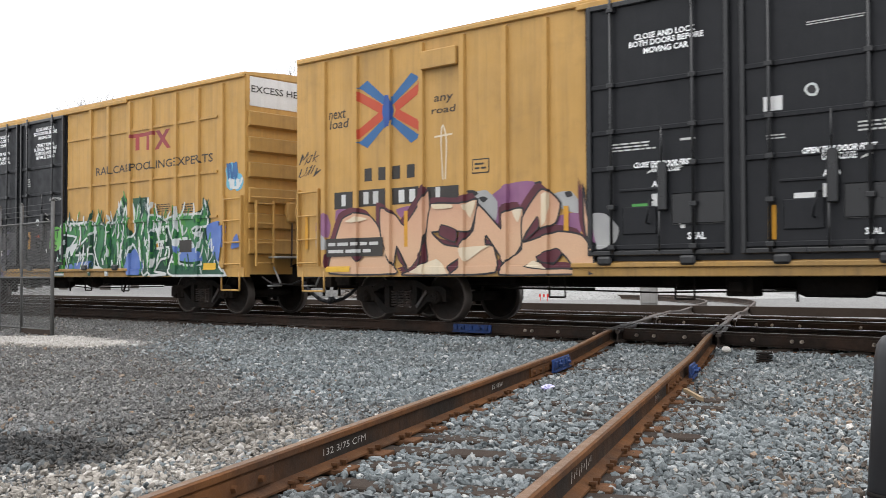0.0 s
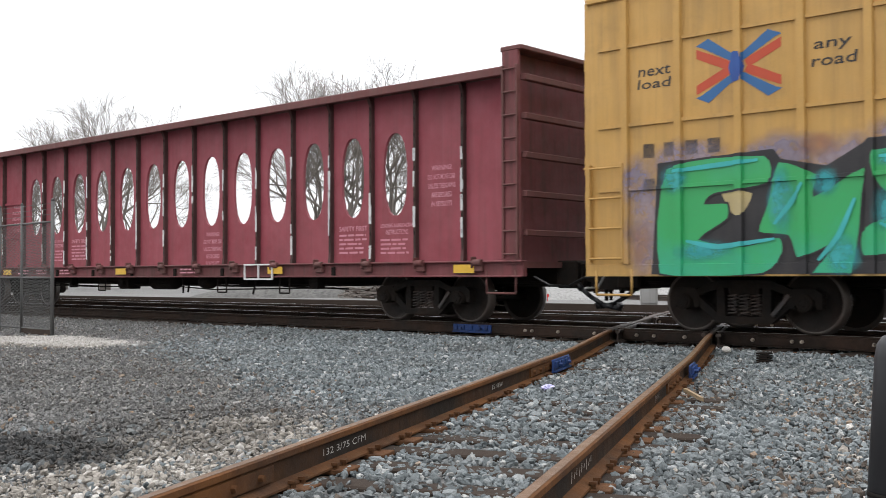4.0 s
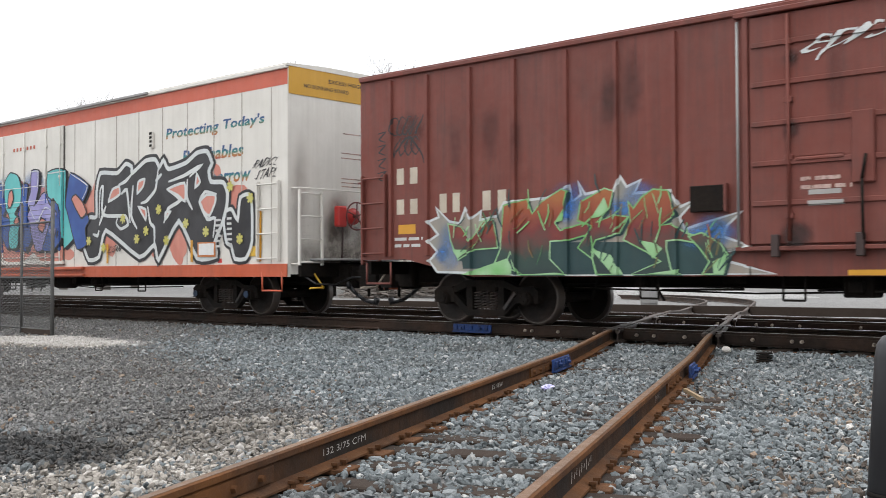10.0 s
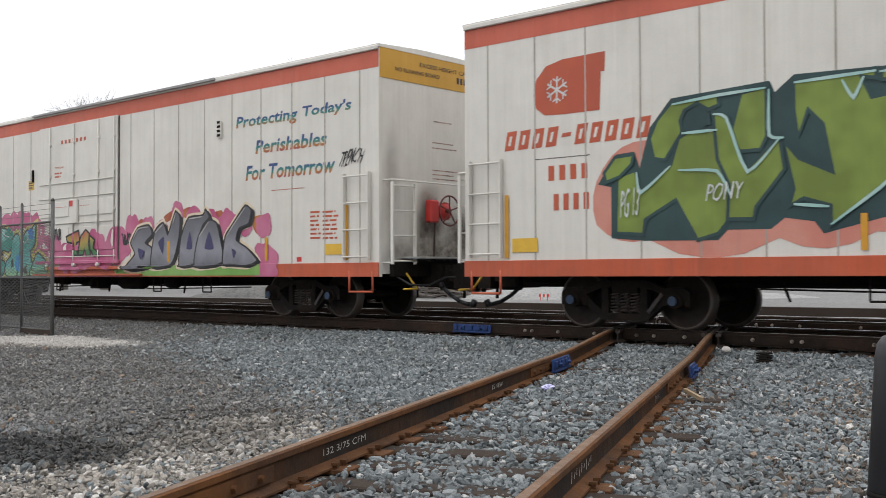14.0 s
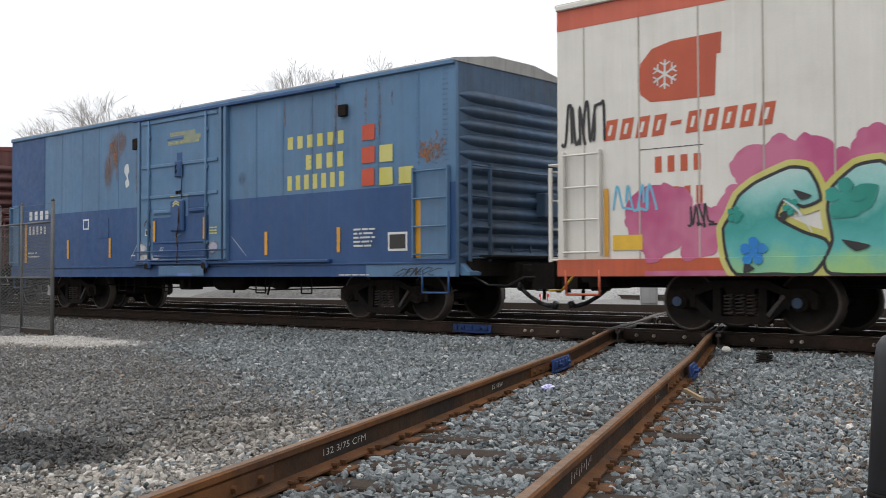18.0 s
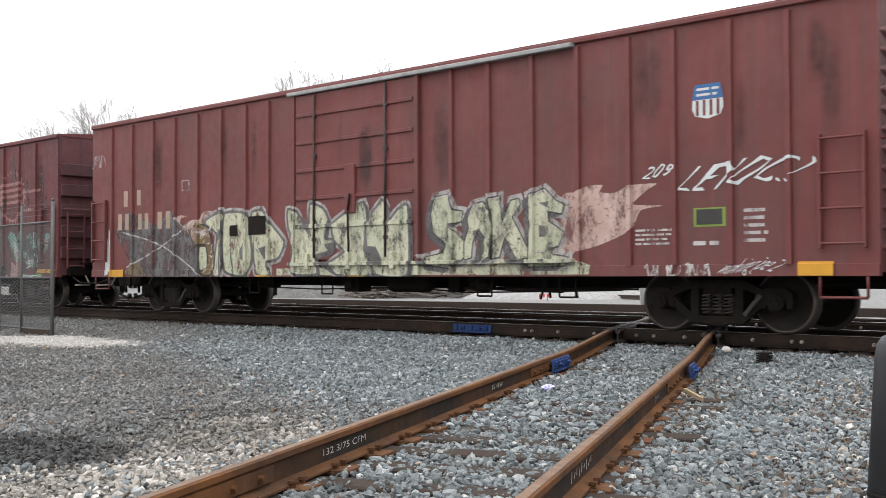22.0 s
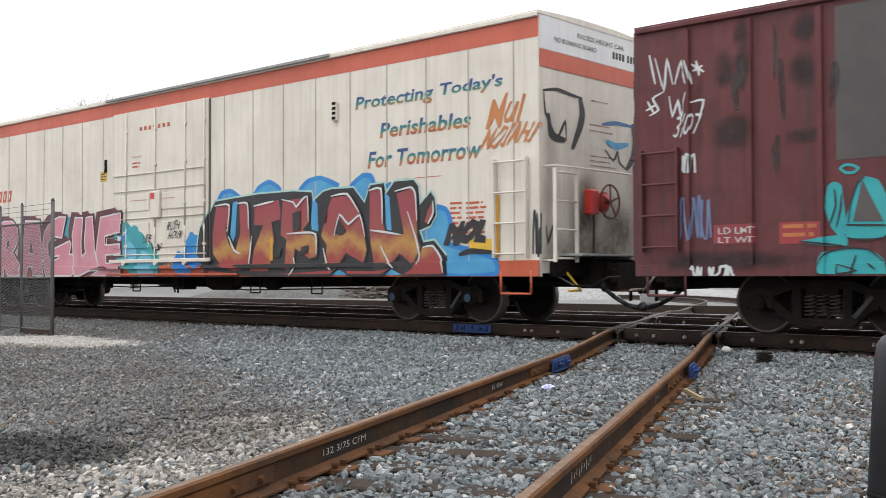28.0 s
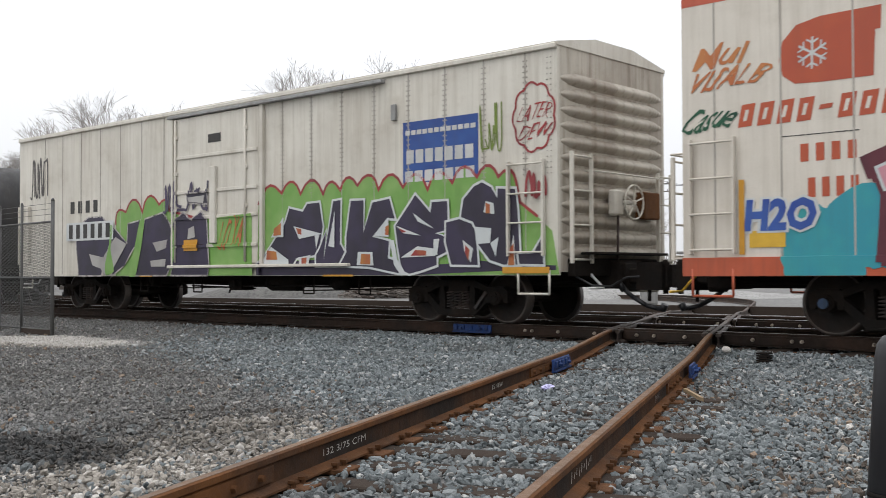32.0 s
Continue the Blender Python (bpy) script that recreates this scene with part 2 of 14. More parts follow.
M["frog"] = steel("manganese_casting", (0.046, 0.036, 0.030), 0.65, 0.2, 0.7, (0.075, 0.040, 0.024), 1.5, spec=0.3)
M["bolt"] = steel("galvanised_bolt", (0.38, 0.33, 0.27), 0.55, 0.3, 0.3)
M["blue_clamp"] = steel("chipped_blue_enamel", (0.012, 0.045, 0.17), 0.6, 0.0, 0.75, (0.028, 0.022, 0.020), 7, spec=0.3)
M["tie"] = steel("weathered_tie_timber", (0.050, 0.039, 0.032), 0.95, 0, 0.5, (0.036, 0.024, 0.019), 4, spec=0.1)
M["fence"] = steel("weathered_galvanised_steel", (0.115, 0.115, 0.112), 0.6, 0.2, 0.3, (0.06, 0.05, 0.045), spec=0.3)
M["white_ink"] = spray("white_stencil_paint", (0.72, 0.72, 0.70), (0.6, 0.6, 0.58))
M["door_text"] = plain("bright_white_stencil", (0.86, 0.87, 0.87), 0.5)
M["cap_blue"] = paint("grimy_blue_cap", (0.035, 0.075, 0.15), 0.6, 0.7, 0.3, (0.02, 0.02, 0.02))
M["chalk"] = spray("smudged_chalk", (0.60, 0.58, 0.54), (0.44, 0.41, 0.38), worn=0.25)
M["black_ink"] = spray("black_stencil_paint", (0.03, 0.028, 0.026), (0.045, 0.04, 0.036))
M["orange_ink"] = spray("orange_lettering_paint", (0.57, 0.115, 0.05), (0.52, 0.10, 0.05))
M["reflector"] = plain("amber_reflective_tape", (0.52, 0.25, 0.015), 0.45)
M["placard"] = plain("yellow_placard", (0.60, 0.36, 0.03), 0.5)
M["red"] = plain("red_enamel", (0.50, 0.03, 0.025), 0.45)
M["red_worn"] = paint("worn_dark_red_enamel", (0.16, 0.028, 0.024), 0.6, 0.7, 0.5, (0.03, 0.024, 0.02))
M["black"] = plain("black_enamel", (0.010, 0.010, 0.012), 0.5)
M["bark"] = steel("pale_grey_bark", (0.23, 0.205, 0.185), 0.9, 0, 0.3, (0.12, 0.10, 0.085), 5, spec=0.1)
M["ballast"] = stone("grey_ballast_stone", (0.084, 0.101, 0.107), (0.262, 0.290, 0.297), ((0.30, 0.32, 0.32), (0.50, 0.50, 0.48)), dry=0.93)
M["brown_gravel"] = stone("grey_brown_gravel", (0.082, 0.082, 0.081), (0.228, 0.222, 0.212), ((0.26, 0.25, 0.235), (0.42, 0.40, 0.37)), dry=0.98)
M["pale_stone"] = stone("pale_limestone", (0.19, 0.17, 0.145), (0.47, 0.43, 0.375), ((0.62, 0.59, 0.55),), dry=0.98)
M["ground"] = earth("stony_ground", (0.104, 0.106, 0.106), (0.142, 0.139, 0.132), 34)
M["lot"] = earth("pale_gravel_lot", (0.110, 0.108, 0.103), (0.150, 0.146, 0.139), 9, 0.1)
M["pile"] = earth("pale_crushed_stone", (0.205, 0.201, 0.192), (0.250, 0.246, 0.237), 14, 0.8)
M["mound"] = earth("grey_earth", (0.073, 0.071, 0.067), (0.108, 0.104, 0.097), 8, 0.5)

# ---- building helpers ----


def part(name, bm, material, parent=None, label=""):
    me = bpy.data.meshes.new(name)
    bm.to_mesh(me)
    bm.free()
    return piece(name, me, material, parent, label)


def piece(name, me, material=None, parent=None, label="", m=None):
    if material is not None and not me.materials:
        me.materials.append(M[material] if isinstance(material, str) else material)
    ob = new(name, me)
    if parent is not None:
        ob.parent = parent
    if m is not None:
        ob.matrix_basis = m
    if label:
        tagged(ob, label)
    return ob


def thing(name, label, category, at=(0, 0, 0), group="", kind=""):
    ob = new(name)
    ob.empty_display_size = 0.2
    ob.location = at
    return tagged(ob, label, category, group, kind)


def box(bm, x0, x1, y0, y1, z0, z1, bev=0.0):
    vs = [bm.verts.new((x, y, z)) for x in (x0, x1) for y in (y0, y1) for z in (z0, z1)]
    fs = [bm.faces.new([vs[i] for i in q]) for q in ((0, 1, 3, 2), (4, 6, 7, 5), (0, 4, 5, 1), (2, 3, 7, 6), (0, 2, 6, 4), (1, 5, 7, 3))]
    if bev:
        es = list({e for f in fs for e in f.edges})
        bmesh.ops.bevel(bm, geom=es, offset=bev, segments=1, affect="EDGES")
    return bm


def boxes(*bs, bev=0.0):
    bm = bmesh.new()
    for b in bs:
        box(bm, *b, bev=bev)
    return bm


def rod(bm, a, b, r, seg=8, r2=None, cap=True):
    a, b = Vector(a), Vector(b)
    w = (b - a).normalized()
    u = w.orthogonal().normalized()
    v = w.cross(u)
    r2 = r if r2 is None else r2
    rings = []
    for p, q in ((a, r), (b, r2)):
        rings.append([bm.verts.new(p + q * (math.cos(2 * math.pi * k / seg) * u + math.sin(2 * math.pi * k / seg) * v)) for k in range(seg)])
    for k in range(seg):
        f = bm.faces.new((rings[0][k], rings[0][(k + 1) % seg], rings[1][(k + 1) % seg], rings[1][k]))
        f.smooth = seg > 6
    if cap:
        bm.faces.new(rings[0][::-1])
        bm.faces.new(rings[1])
    return bm


def pipe(bm, pts, r, seg=6):
    for a, b in zip(pts, pts[1:]):
        rod(bm, a, b, r, seg)
    return bm


def prism(bm, poly, a, b, axis="y"):
    """Extrudes a polygon of (x, z), (y, z) or (x, y) pairs from a to b along the third axis."""
    def put(p, c):
        return {"y": (p[0], c, p[1]), "x": (c, p[0], p[1]), "z": (p[0], p[1], c)}[axis]
    v0 = [bm.verts.new(put(p, a)) for p in poly]
    v1 = [bm.verts.new(put(p, b)) for p in poly]
    n = len(poly)
    faces = [bm.faces.new(v0), bm.faces.new(v1[::-1])]
    for k in range(n):
        faces.append(bm.faces.new((v0[k], v0[(k + 1) % n], v1[(k + 1) % n], v1[k])))
    bmesh.ops.recalc_face_normals(bm, faces=faces)
    return bm


def lathe(bm, prof, seg=32, axis="y"):
    """Spins (radius, along) pairs round the y axis."""
    rings = []
    for r, y in prof:
        rings.append([bm.verts.new((r * math.cos(2 * math.pi * k / seg), y, r * math.sin(2 * math.pi * k / seg))) for k in range(seg)])
    fs = []
    for a, b in zip(rings, rings[1:]):
        for k in range(seg):
            f = bm.faces.new((a[k], a[(k + 1) % seg], b[(k + 1) % seg], b[k]))
            f.smooth = True
            fs.append(f)
    fs.append(bm.faces.new(rings[0]))
    fs.append(bm.faces.new(rings[-1]))
    bmesh.ops.recalc_face_normals(bm, faces=fs)
    return bm


def to_mesh(name, bm, material):
    me = bpy.data.meshes.new(name)
    bm.to_mesh(me)
    bm.free()
    me.materials.append(M[material])
    return me

# ---- the ground ----
SLOPE = -0.4335                      # the spur's line: dx per dy


def spur_x(y):
    return -3.20 + SLOPE * (y + 11.91)


def ramp(v, a, b, p, q):
    k = min(1.0, max(0.0, (v - a) / (b - a)))
    return p + (q - p) * k * k * (3 - 2 * k)


def ground_z(x, y):
    z = ramp(y, -2.9, -1.3, -0.37, -0.245) if y < 2 else ramp(y, 6.3, 9.0, -0.245, -0.27)
    if y < 0:
        d = abs(x - spur_x(y)) * 0.918
        z = max(z, ramp(d, 1.1, 2.3, -0.305, -0.375))
    z += 0.022 * noise.noise((x * 0.7, y * 0.7, 0.3)) + 0.010 * noise.noise((x * 2.6, y * 2.6, 5.1))
    return z


def graded(lo, hi, fine_lo, fine_hi, step):
    xs = list(np.arange(fine_lo, fine_hi + 1e-6, step))
    d, x = step, fine_hi
    while x < hi:
        d *= 1.22
        x = min(hi, x + d)
        xs.append(x)
    d, x = step, fine_lo
    while x > lo:
        d *= 1.22
        x = max(lo, x - d)
        xs.insert(0, x)
    return xs


def build_ground():
    gx, gy = graded(-2200, 2200, -30, 4, 0.3), graded(-900, 2400, -15, 10, 0.25)
    me = bpy.data.meshes.new("ground")
    nx = len(gx)
    verts = [(x, y, ground_z(x, y)) for y in gy for x in gx]
    faces = [(j * nx + i, j * nx + i + 1, (j + 1) * nx + i + 1, (j + 1) * nx + i) for j in range(len(gy) - 1) for i in range(nx - 1)]
    me.from_pydata(verts, [], faces)
    me.materials.append(M["ground"])
    me.materials.append(M["lot"])
    for f in me.polygons:
        f.use_smooth = True
        f.material_index = 1 if f.center.y > 10.5 else 0
    tagged(new("ground", me), "grey stony ground with crushed stone and open gravel lot", "ground", kind="structure")


build_ground()

rng = np.random.default_rng(7)


def icosa():
    g = (1 + 5 ** 0.5) / 2
    v = np.array([(-1, g, 0), (1, g, 0), (-1, -g, 0), (1, -g, 0), (0, -1, g), (0, 1, g), (0, -1, -g), (0, 1, -g), (g, 0, -1), (g, 0, 1), (-g, 0, -1), (-g, 0, 1)], float)
    f = [(0, 11, 5), (0, 5, 1), (0, 1, 7), (0, 7, 10), (0, 10, 11), (1, 5, 9), (5, 11, 4), (11, 10, 2), (10, 7, 6), (7, 1, 8),
         (3, 9, 4), (3, 4, 2), (3, 2, 6), (3, 6, 8), (3, 8, 9), (4, 9, 5), (2, 4, 11), (6, 2, 10), (8, 6, 7), (9, 8, 1)]
    return v / np.linalg.norm(v[0]), np.array(f)


def block_form():
    """A six-sided chip of rock, cheaper than icosa(), for stones further off."""
    v = np.array([(x, y, z) for x in (-1, 1) for y in (-1, 1) for z in (-1, 1)], float) * 0.74
    v += np.array([(0.10, -0.2, 0.05), (-0.2, 0.1, 0.2), (0.15, 0.1, -0.1), (0.2, -0.2, 0.0), (-0.1, 0.2, 0.1), (0.0, 0.25, -0.2), (-0.25, 0.0, 0.1), (0.1, -0.1, 0.2)])
    f = []
    for a, b, c, d in ((0, 1, 3, 2), (4, 6, 7, 5), (0, 4, 5, 1), (2, 3, 7, 6), (0, 2, 6, 4), (1, 5, 7, 3)):
        f += [(a, b, c), (a, c, d)]
    return v, np.array(f)


def stones(name, label, spots, sizes, material, category="stones", lift=0.25, blocky=False):
    """One heap of loose angular stones at the given (x, y) spots."""
    base, tri = block_form() if blocky else icosa()
    n, nv, nf = len(spots), len(base), len(tri)
    jig = base[None] * (1 + rng.uniform(-0.36, 0.36, (n, nv, 1))) * np.stack([rng.uniform(0.6, 1.45, n), rng.uniform(0.6, 1.3, n), rng.uniform(0.4, 0.9, n)], 1)[:, None]
    q = rng.normal(size=(n, 4)) * np.array([1.5, 0.6, 0.6, 1.5])
    q /= np.linalg.norm(q, axis=1)[:, None]
    w, x, y, z = q.T
    R = np.stack([1 - 2 * (y * y + z * z), 2 * (x * y - z * w), 2 * (x * z + y * w), 2 * (x * y + z * w), 1 - 2 * (x * x + z * z), 2 * (y * z - x * w),
                  2 * (x * z - y * w), 2 * (y * z + x * w), 1 - 2 * (x * x + y * y)], 1).reshape(n, 3, 3)
    pts = np.einsum("nij,nkj->nki", R, jig) * sizes[:, None, None] * 0.5
    gz = np.array([ground_z(a, b) for a, b in spots])
    pts += np.stack([spots[:, 0], spots[:, 1], gz + sizes * lift + rng.uniform(-0.006, 0.018, n)], 1)[:, None]
    me = bpy.data.meshes.new(name)
    me.vertices.add(n * nv)
    me.vertices.foreach_set("co", pts.astype(np.float32).ravel())
    idx = (tri[None] + nv * np.arange(n)[:, None, None]).astype(np.int32).ravel()
    me.loops.add(len(idx))
    me.loops.foreach_set("vertex_index", idx)
    me.polygons.add(n * nf)
    me.polygons.foreach_set("loop_start", np.arange(0, len(idx), 3, dtype=np.int32))
    me.polygons.foreach_set("use_smooth", np.zeros(n * nf, dtype=bool))
    me.update(calc_edges=True)
    me.materials.append(M[material])
    return tagged(new(name, me), label, category, kind="stuff")


def inside(poly, pts):
    ok = np.zeros(len(pts), bool)
    for (xa, ya), (xb, yb) in zip(poly, poly[1:] + poly[:1]):
        hit = ((ya > pts[:, 1]) != (yb > pts[:, 1])) & (pts[:, 0] < (xb - xa) * (pts[:, 1] - ya) / (yb - ya + 1e-12) + xa)
        ok ^= hit
    return ok


def strewn(poly, density):
    xs, ys = [p[0] for p in poly], [p[1] for p in poly]
    n = int((max(xs) - min(xs)) * (max(ys) - min(ys)) * density)
    pts = np.stack([rng.uniform(min(xs), max(xs), n), rng.uniform(min(ys), max(ys), n)], 1)
    return pts[inside(poly, pts)]


def off_rails(pts):
    d = np.abs(np.abs(pts[:, 0] - spur_x(pts[:, 1])) - 0.82) * 0.918
    ok = d > 0.10
    for yr in (-0.7525, 0.7525, 3.35, 4.85):
        ok &= np.abs(pts[:, 1] - yr) > 0.13
    return pts[ok]


FORE = [(-2.2, -12.9), (-6.6, -12.9), (-12.5, -9.6), (-8.0, -5.6), (-3.0, -6.3), (-1.2, -9.0)]
MID = [(-3.0, -6.3), (-8.0, -5.6), (-12.5, -9.6), (-19.0, -6.4), (-15.0, -1.15), (-3.4, -1.15)]
FAR = [(-15.0, -1.15), (-19.0, -6.4), (-30.0, -2.2), (-30.0, -1.15)]
spots = np.concatenate([strewn(FORE, 1050), strewn(MID, 860), strewn(FAR, 420)])
spots = off_rails(spots)
away = np.hypot(spots[:, 0], spots[:, 1] + 14.7)
# how far a spot lies on the old yard side, away from the fresh ballast
yard = (spot_x := spur_x(spots[:, 1])) - spots[:, 0]
edge = 2.6 + 0.9 * np.sin(spots[:, 1] * 0.9) + np.clip((spots[:, 1] + 8.0) * 1.3, -0.8, 20) + rng.normal(0, 1.1, len(spots))
pale_band = [(-7.3, -9.5), (-7.0, -9.0), (-6.2, -9.1), (-5.5, -9.9), (-4.6, -11.3), (-5.0, -12.8), (-6.0, -12.6), (-6.1, -11.8), (-6.4, -11.1), (-6.75, -10.4)]
pale_patch = [(-20.8, -5.2), (-18.9, -4.2), (-16.4, -4.6), (-15.8, -5.6), (-17.6, -6.4), (-20.6, -6.6)]
brown_side = [(-4.3, -5.2), (-4.6, -3.2), (-3.2, -3.0), (-1.0, -8.8), (-2.6, -9.6), (-2.9, -7.4)]
brown_strip = [(-5.5, -4.9), (-5.2, -4.0), (-4.1, -6.5), (-3.2, -9.5), (-3.6, -9.2), (-4.5, -7.0)]


def mixed_in(poly, spread, share):
    return inside(poly, spots + rng.normal(0, spread, spots.shape)) & (rng.random(len(spots)) < share)


is_pale = mixed_in(pale_band, 0.18, 0.86) | mixed_in(pale_patch, 0.15, 0.8) | mixed_in(brown_side, 0.25, 0.10)
is_brown = (mixed_in(brown_side, 0.30, 0.48) | mixed_in(brown_strip, 0.10, 0.45) | (rng.random(len(spots)) < 0.025)) & ~is_pale
is_yard = (yard > edge) & ~is_pale & ~is_brown
size = (0.023 + 0.042 * rng.random(len(spots)) ** 1.7) * np.where(away > 15, 1.05, 1.0)
size = np.where(is_yard, size * rng.uniform(0.42, 0.85, len(spots)), size)
size = np.where(is_brown | is_pale, size * rng.uniform(0.5, 1.0, len(spots)), size)
# some of the spur's ties stand clear of the stone
for yt in (-12.6, -11.1, -9.6, -7.6):
    tie_d = (spots[:, 1] - yt) * 0.918 + (spots[:, 0] - spur_x(yt)) * 0.398
    keep_off = (np.abs(tie_d) < 0.14) & (np.abs(spots[:, 0] - spur_x(spots[:, 1])) < 1.5) & (rng.random(len(spots)) < 0.72)
    size = np.where(keep_off, size * 0.25, size)
fresh = ~is_pale & ~is_yard & ~is_brown
near = away < 9.5
stones("ballast_stones", "blue-grey crushed stone ballast round the spur", spots[fresh & near], size[fresh & near], "ballast")
stones("ballast_stones", "blue-grey crushed stone ballast beside the main line", spots[fresh & ~near], size[fresh & ~near], "ballast", blocky=True)
stones("yard_gravel", "brownish grey gravel, trodden flat", spots[is_yard], size[is_yard], "brown_gravel", lift=0.12, blocky=True)
stones("pale_stones", "pale limestone pieces mixed in with the ballast", spots[is_pale], size[is_pale], "pale_stone")
stones("rusty_gravel", "rusty brown gravel mixed in beside the spur", spots[is_brown], size[is_brown], "rust_fines", blocky=True)
bed = off_rails(np.concatenate([strewn([(-22, -0.65), (-22, 0.65), (-2, 0.65), (-2, -0.65)], 110), strewn([(-30, 0.9), (-34, 9.5), (-4, 9.5), (-2, 0.9)], 55)]))
stones("bed_stones", "dark oily ballast between the main tracks", bed, rng.uniform(0.04, 0.09, len(bed)), "ballast")

# ---- rails ----
RAIL = [(-0.076, 0.0), (0.076, 0.0), (0.076, 0.012), (0.012, 0.034), (0.009, 0.135), (0.036, 0.148), (0.0365, 0.178), (0.026, 0.185),
        (-0.026, 0.185), (-0.0365, 0.178), (-0.036, 0.148), (-0.009, 0.135), (-0.012, 0.034), (-0.076, 0.012)]
HEAD = [(-0.024, 0.1835), (0.024, 0.1835), (0.024, 0.1875), (-0.024, 0.1875)]


def sweep(bm, prof, path):
    """Carries an upright profile (across, up) along a path of points on the railhead."""
    rings = []
    for k, p in enumerate(path):
        p = Vector(p)
        d = Vector(path[min(k + 1, len(path) - 1)]) - Vector(path[max(k - 1, 0)])
        side = Vector((d.y, -d.x, 0)).normalized()
        rings.append([bm.verts.new(p + side * a + Vector((0, 0, b - 0.185))) for a, b in prof])
    n = len(prof)
    fs = []
    for a, b in zip(rings, rings[1:]):
        for k in range(n):
            fs.append(bm.faces.new((a[k], a[(k + 1) % n], b[(k + 1) % n], b[k])))
    fs += [bm.faces.new(rings[0]), bm.faces.new(rings[-1])]
    bmesh.ops.recalc_face_normals(bm, faces=fs)
    return bm


def rail(parent, path, body, top):
    r = part("rail", sweep(bmesh.new(), RAIL, path), body, parent)
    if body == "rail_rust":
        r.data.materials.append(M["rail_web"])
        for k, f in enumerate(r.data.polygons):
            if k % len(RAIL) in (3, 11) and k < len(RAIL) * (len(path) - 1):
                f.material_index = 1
    part("running_surface", sweep(bmesh.new(), HEAD, path), top, r, "worn bright running surface" if "rust" not in top else "")
    return r


def tie_mesh():
    return to_mesh("tie", boxes((-0.115, 0.115, -1.3, 1.3, -0.42, -0.20), bev=0.012), "tie")


TIE = tie_mesh()
PLATE = to_mesh("tie_plate", boxes((-0.10, 0.10, -0.18, 0.18, -0.215, -0.186), bev=0.004), "rail_rust")
SPIKE = to_mesh("spike", boxes((-0.010, 0.010, -0.010, 0.010, -0.22, -0.150), (-0.018, 0.018, -0.024, 0.016, -0.166, -0.150)), "rail_rust")
BOLT = to_mesh("bolt", rod(rod(bmesh.new(), (0, 0, 0), (0, -0.03, 0), 0.027, 6), (0, -0.03, 0), (0, -0.052, 0), 0.017, 10), "bolt")


def main_track(name, y, label, x0=-150.0, x1=70.0):
    t = thing(name, label, "track", (0, y, 0), "main line tracks", "structure")
    for s in (-1, 1):
        rail(t, [(x0, s * 0.7525, 0), (x1, s * 0.7525, 0)], "rail_dark", "rail_top" if (s > 0 or y > 1) else "rail_worn")
    for k in range(110):
        x = -42 + 0.52 * k
        piece("tie", TIE, None, t, m=pose(x, 0, 0))
    return t


near_track = main_track("track_near", 0.0, "main line track with polished railheads on dark ties")
far_track = main_track("track_far", 4.10, "second main line track of dark steel rail")

# guard rails and bolted fillers of the diamond crossing
diamond = thing("rail_crossing", "bolted diamond crossing of dark manganese steel", "crossing", (0, 0, 0), "", "structure")
for y0, nm in ((0.0, ""), (4.10, "")):
    for s in (-1, 1):
        part("guard_rail", sweep(bmesh.new(), RAIL, [(-15.5, y0 + s * 0.60, -0.004), (-1.0, y0 + s * 0.60, -0.004)]), "rail_dark", diamond)
for y0 in (-0.7525, 3.35):
    part("outer_bar", boxes((-14.0, -1.2, y0 - 0.075, y0 - 0.040, -0.165, -0.035), bev=0.006), "rail_dark", diamond, "thick bolted side bar")
    for x in (-10.56, -10.42, -9.90, -9.20, -8.44, -8.14, -7.63, -6.57, -6.00, -5.86, -4.9, -4.2, -3.3):
        piece("bolt", BOLT, None, diamond, m=pose(x, y0 - 0.075, -0.095))
for y0 in (0.7525, 4.85):
    for x in (-11.3, -11.1, -10.1, -9.0, -8.2, -7.2, -6.5, -6.3):
        piece("bolt", BOLT, None, diamond, m=pose(x + 0.2, y0 - 0.012, -0.095))
for x0, x1 in ((-6.3, -1.0), (-15.0, -11.2)):
    part("base_plate", boxes((x0, x1, -1.03, -0.93, -0.262, -0.225), bev=0.006), "rail_rust", diamond, "rust-red base plate edge")

# the spur across the main line
spur = thing("track_spur", "rusty spur track on worn ties in ballast", "track", (0, 0, 0), "", "structure")


def spur_top(y):
    return ramp(y, -4.6, -1.0, -0.081, 0.006) if y < 2.5 else ramp(y, 6.0, 11.0, 0.006, -0.07)


def spur_path(off, y0, y1, n=24):
    return [(spur_x(y) + off, y, spur_top(y)) for y in np.linspace(y0, y1, n)]


for off in (-0.82, 0.82):
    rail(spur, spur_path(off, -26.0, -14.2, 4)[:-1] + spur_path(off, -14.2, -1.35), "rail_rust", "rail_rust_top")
    part("crossing_rail", sweep(bmesh.new(), RAIL, spur_path(off, -1.35, 6.3, 14)), "frog", spur, "dull grey cast crossing rail")
    for dx in (-0.11, 0.11):
        part("wing_rail", sweep(bmesh.new(), RAIL, [(p[0] + dx, p[1], p[2] - 0.012) for p in spur_path(off, -1.2, 1.3, 6)]), "frog", spur)
        part("wing_rail", sweep(bmesh.new(), RAIL, [(p[0] + dx, p[1], p[2] - 0.012) for p in spur_path(off, 2.9, 5.3, 6)]), "frog", spur)
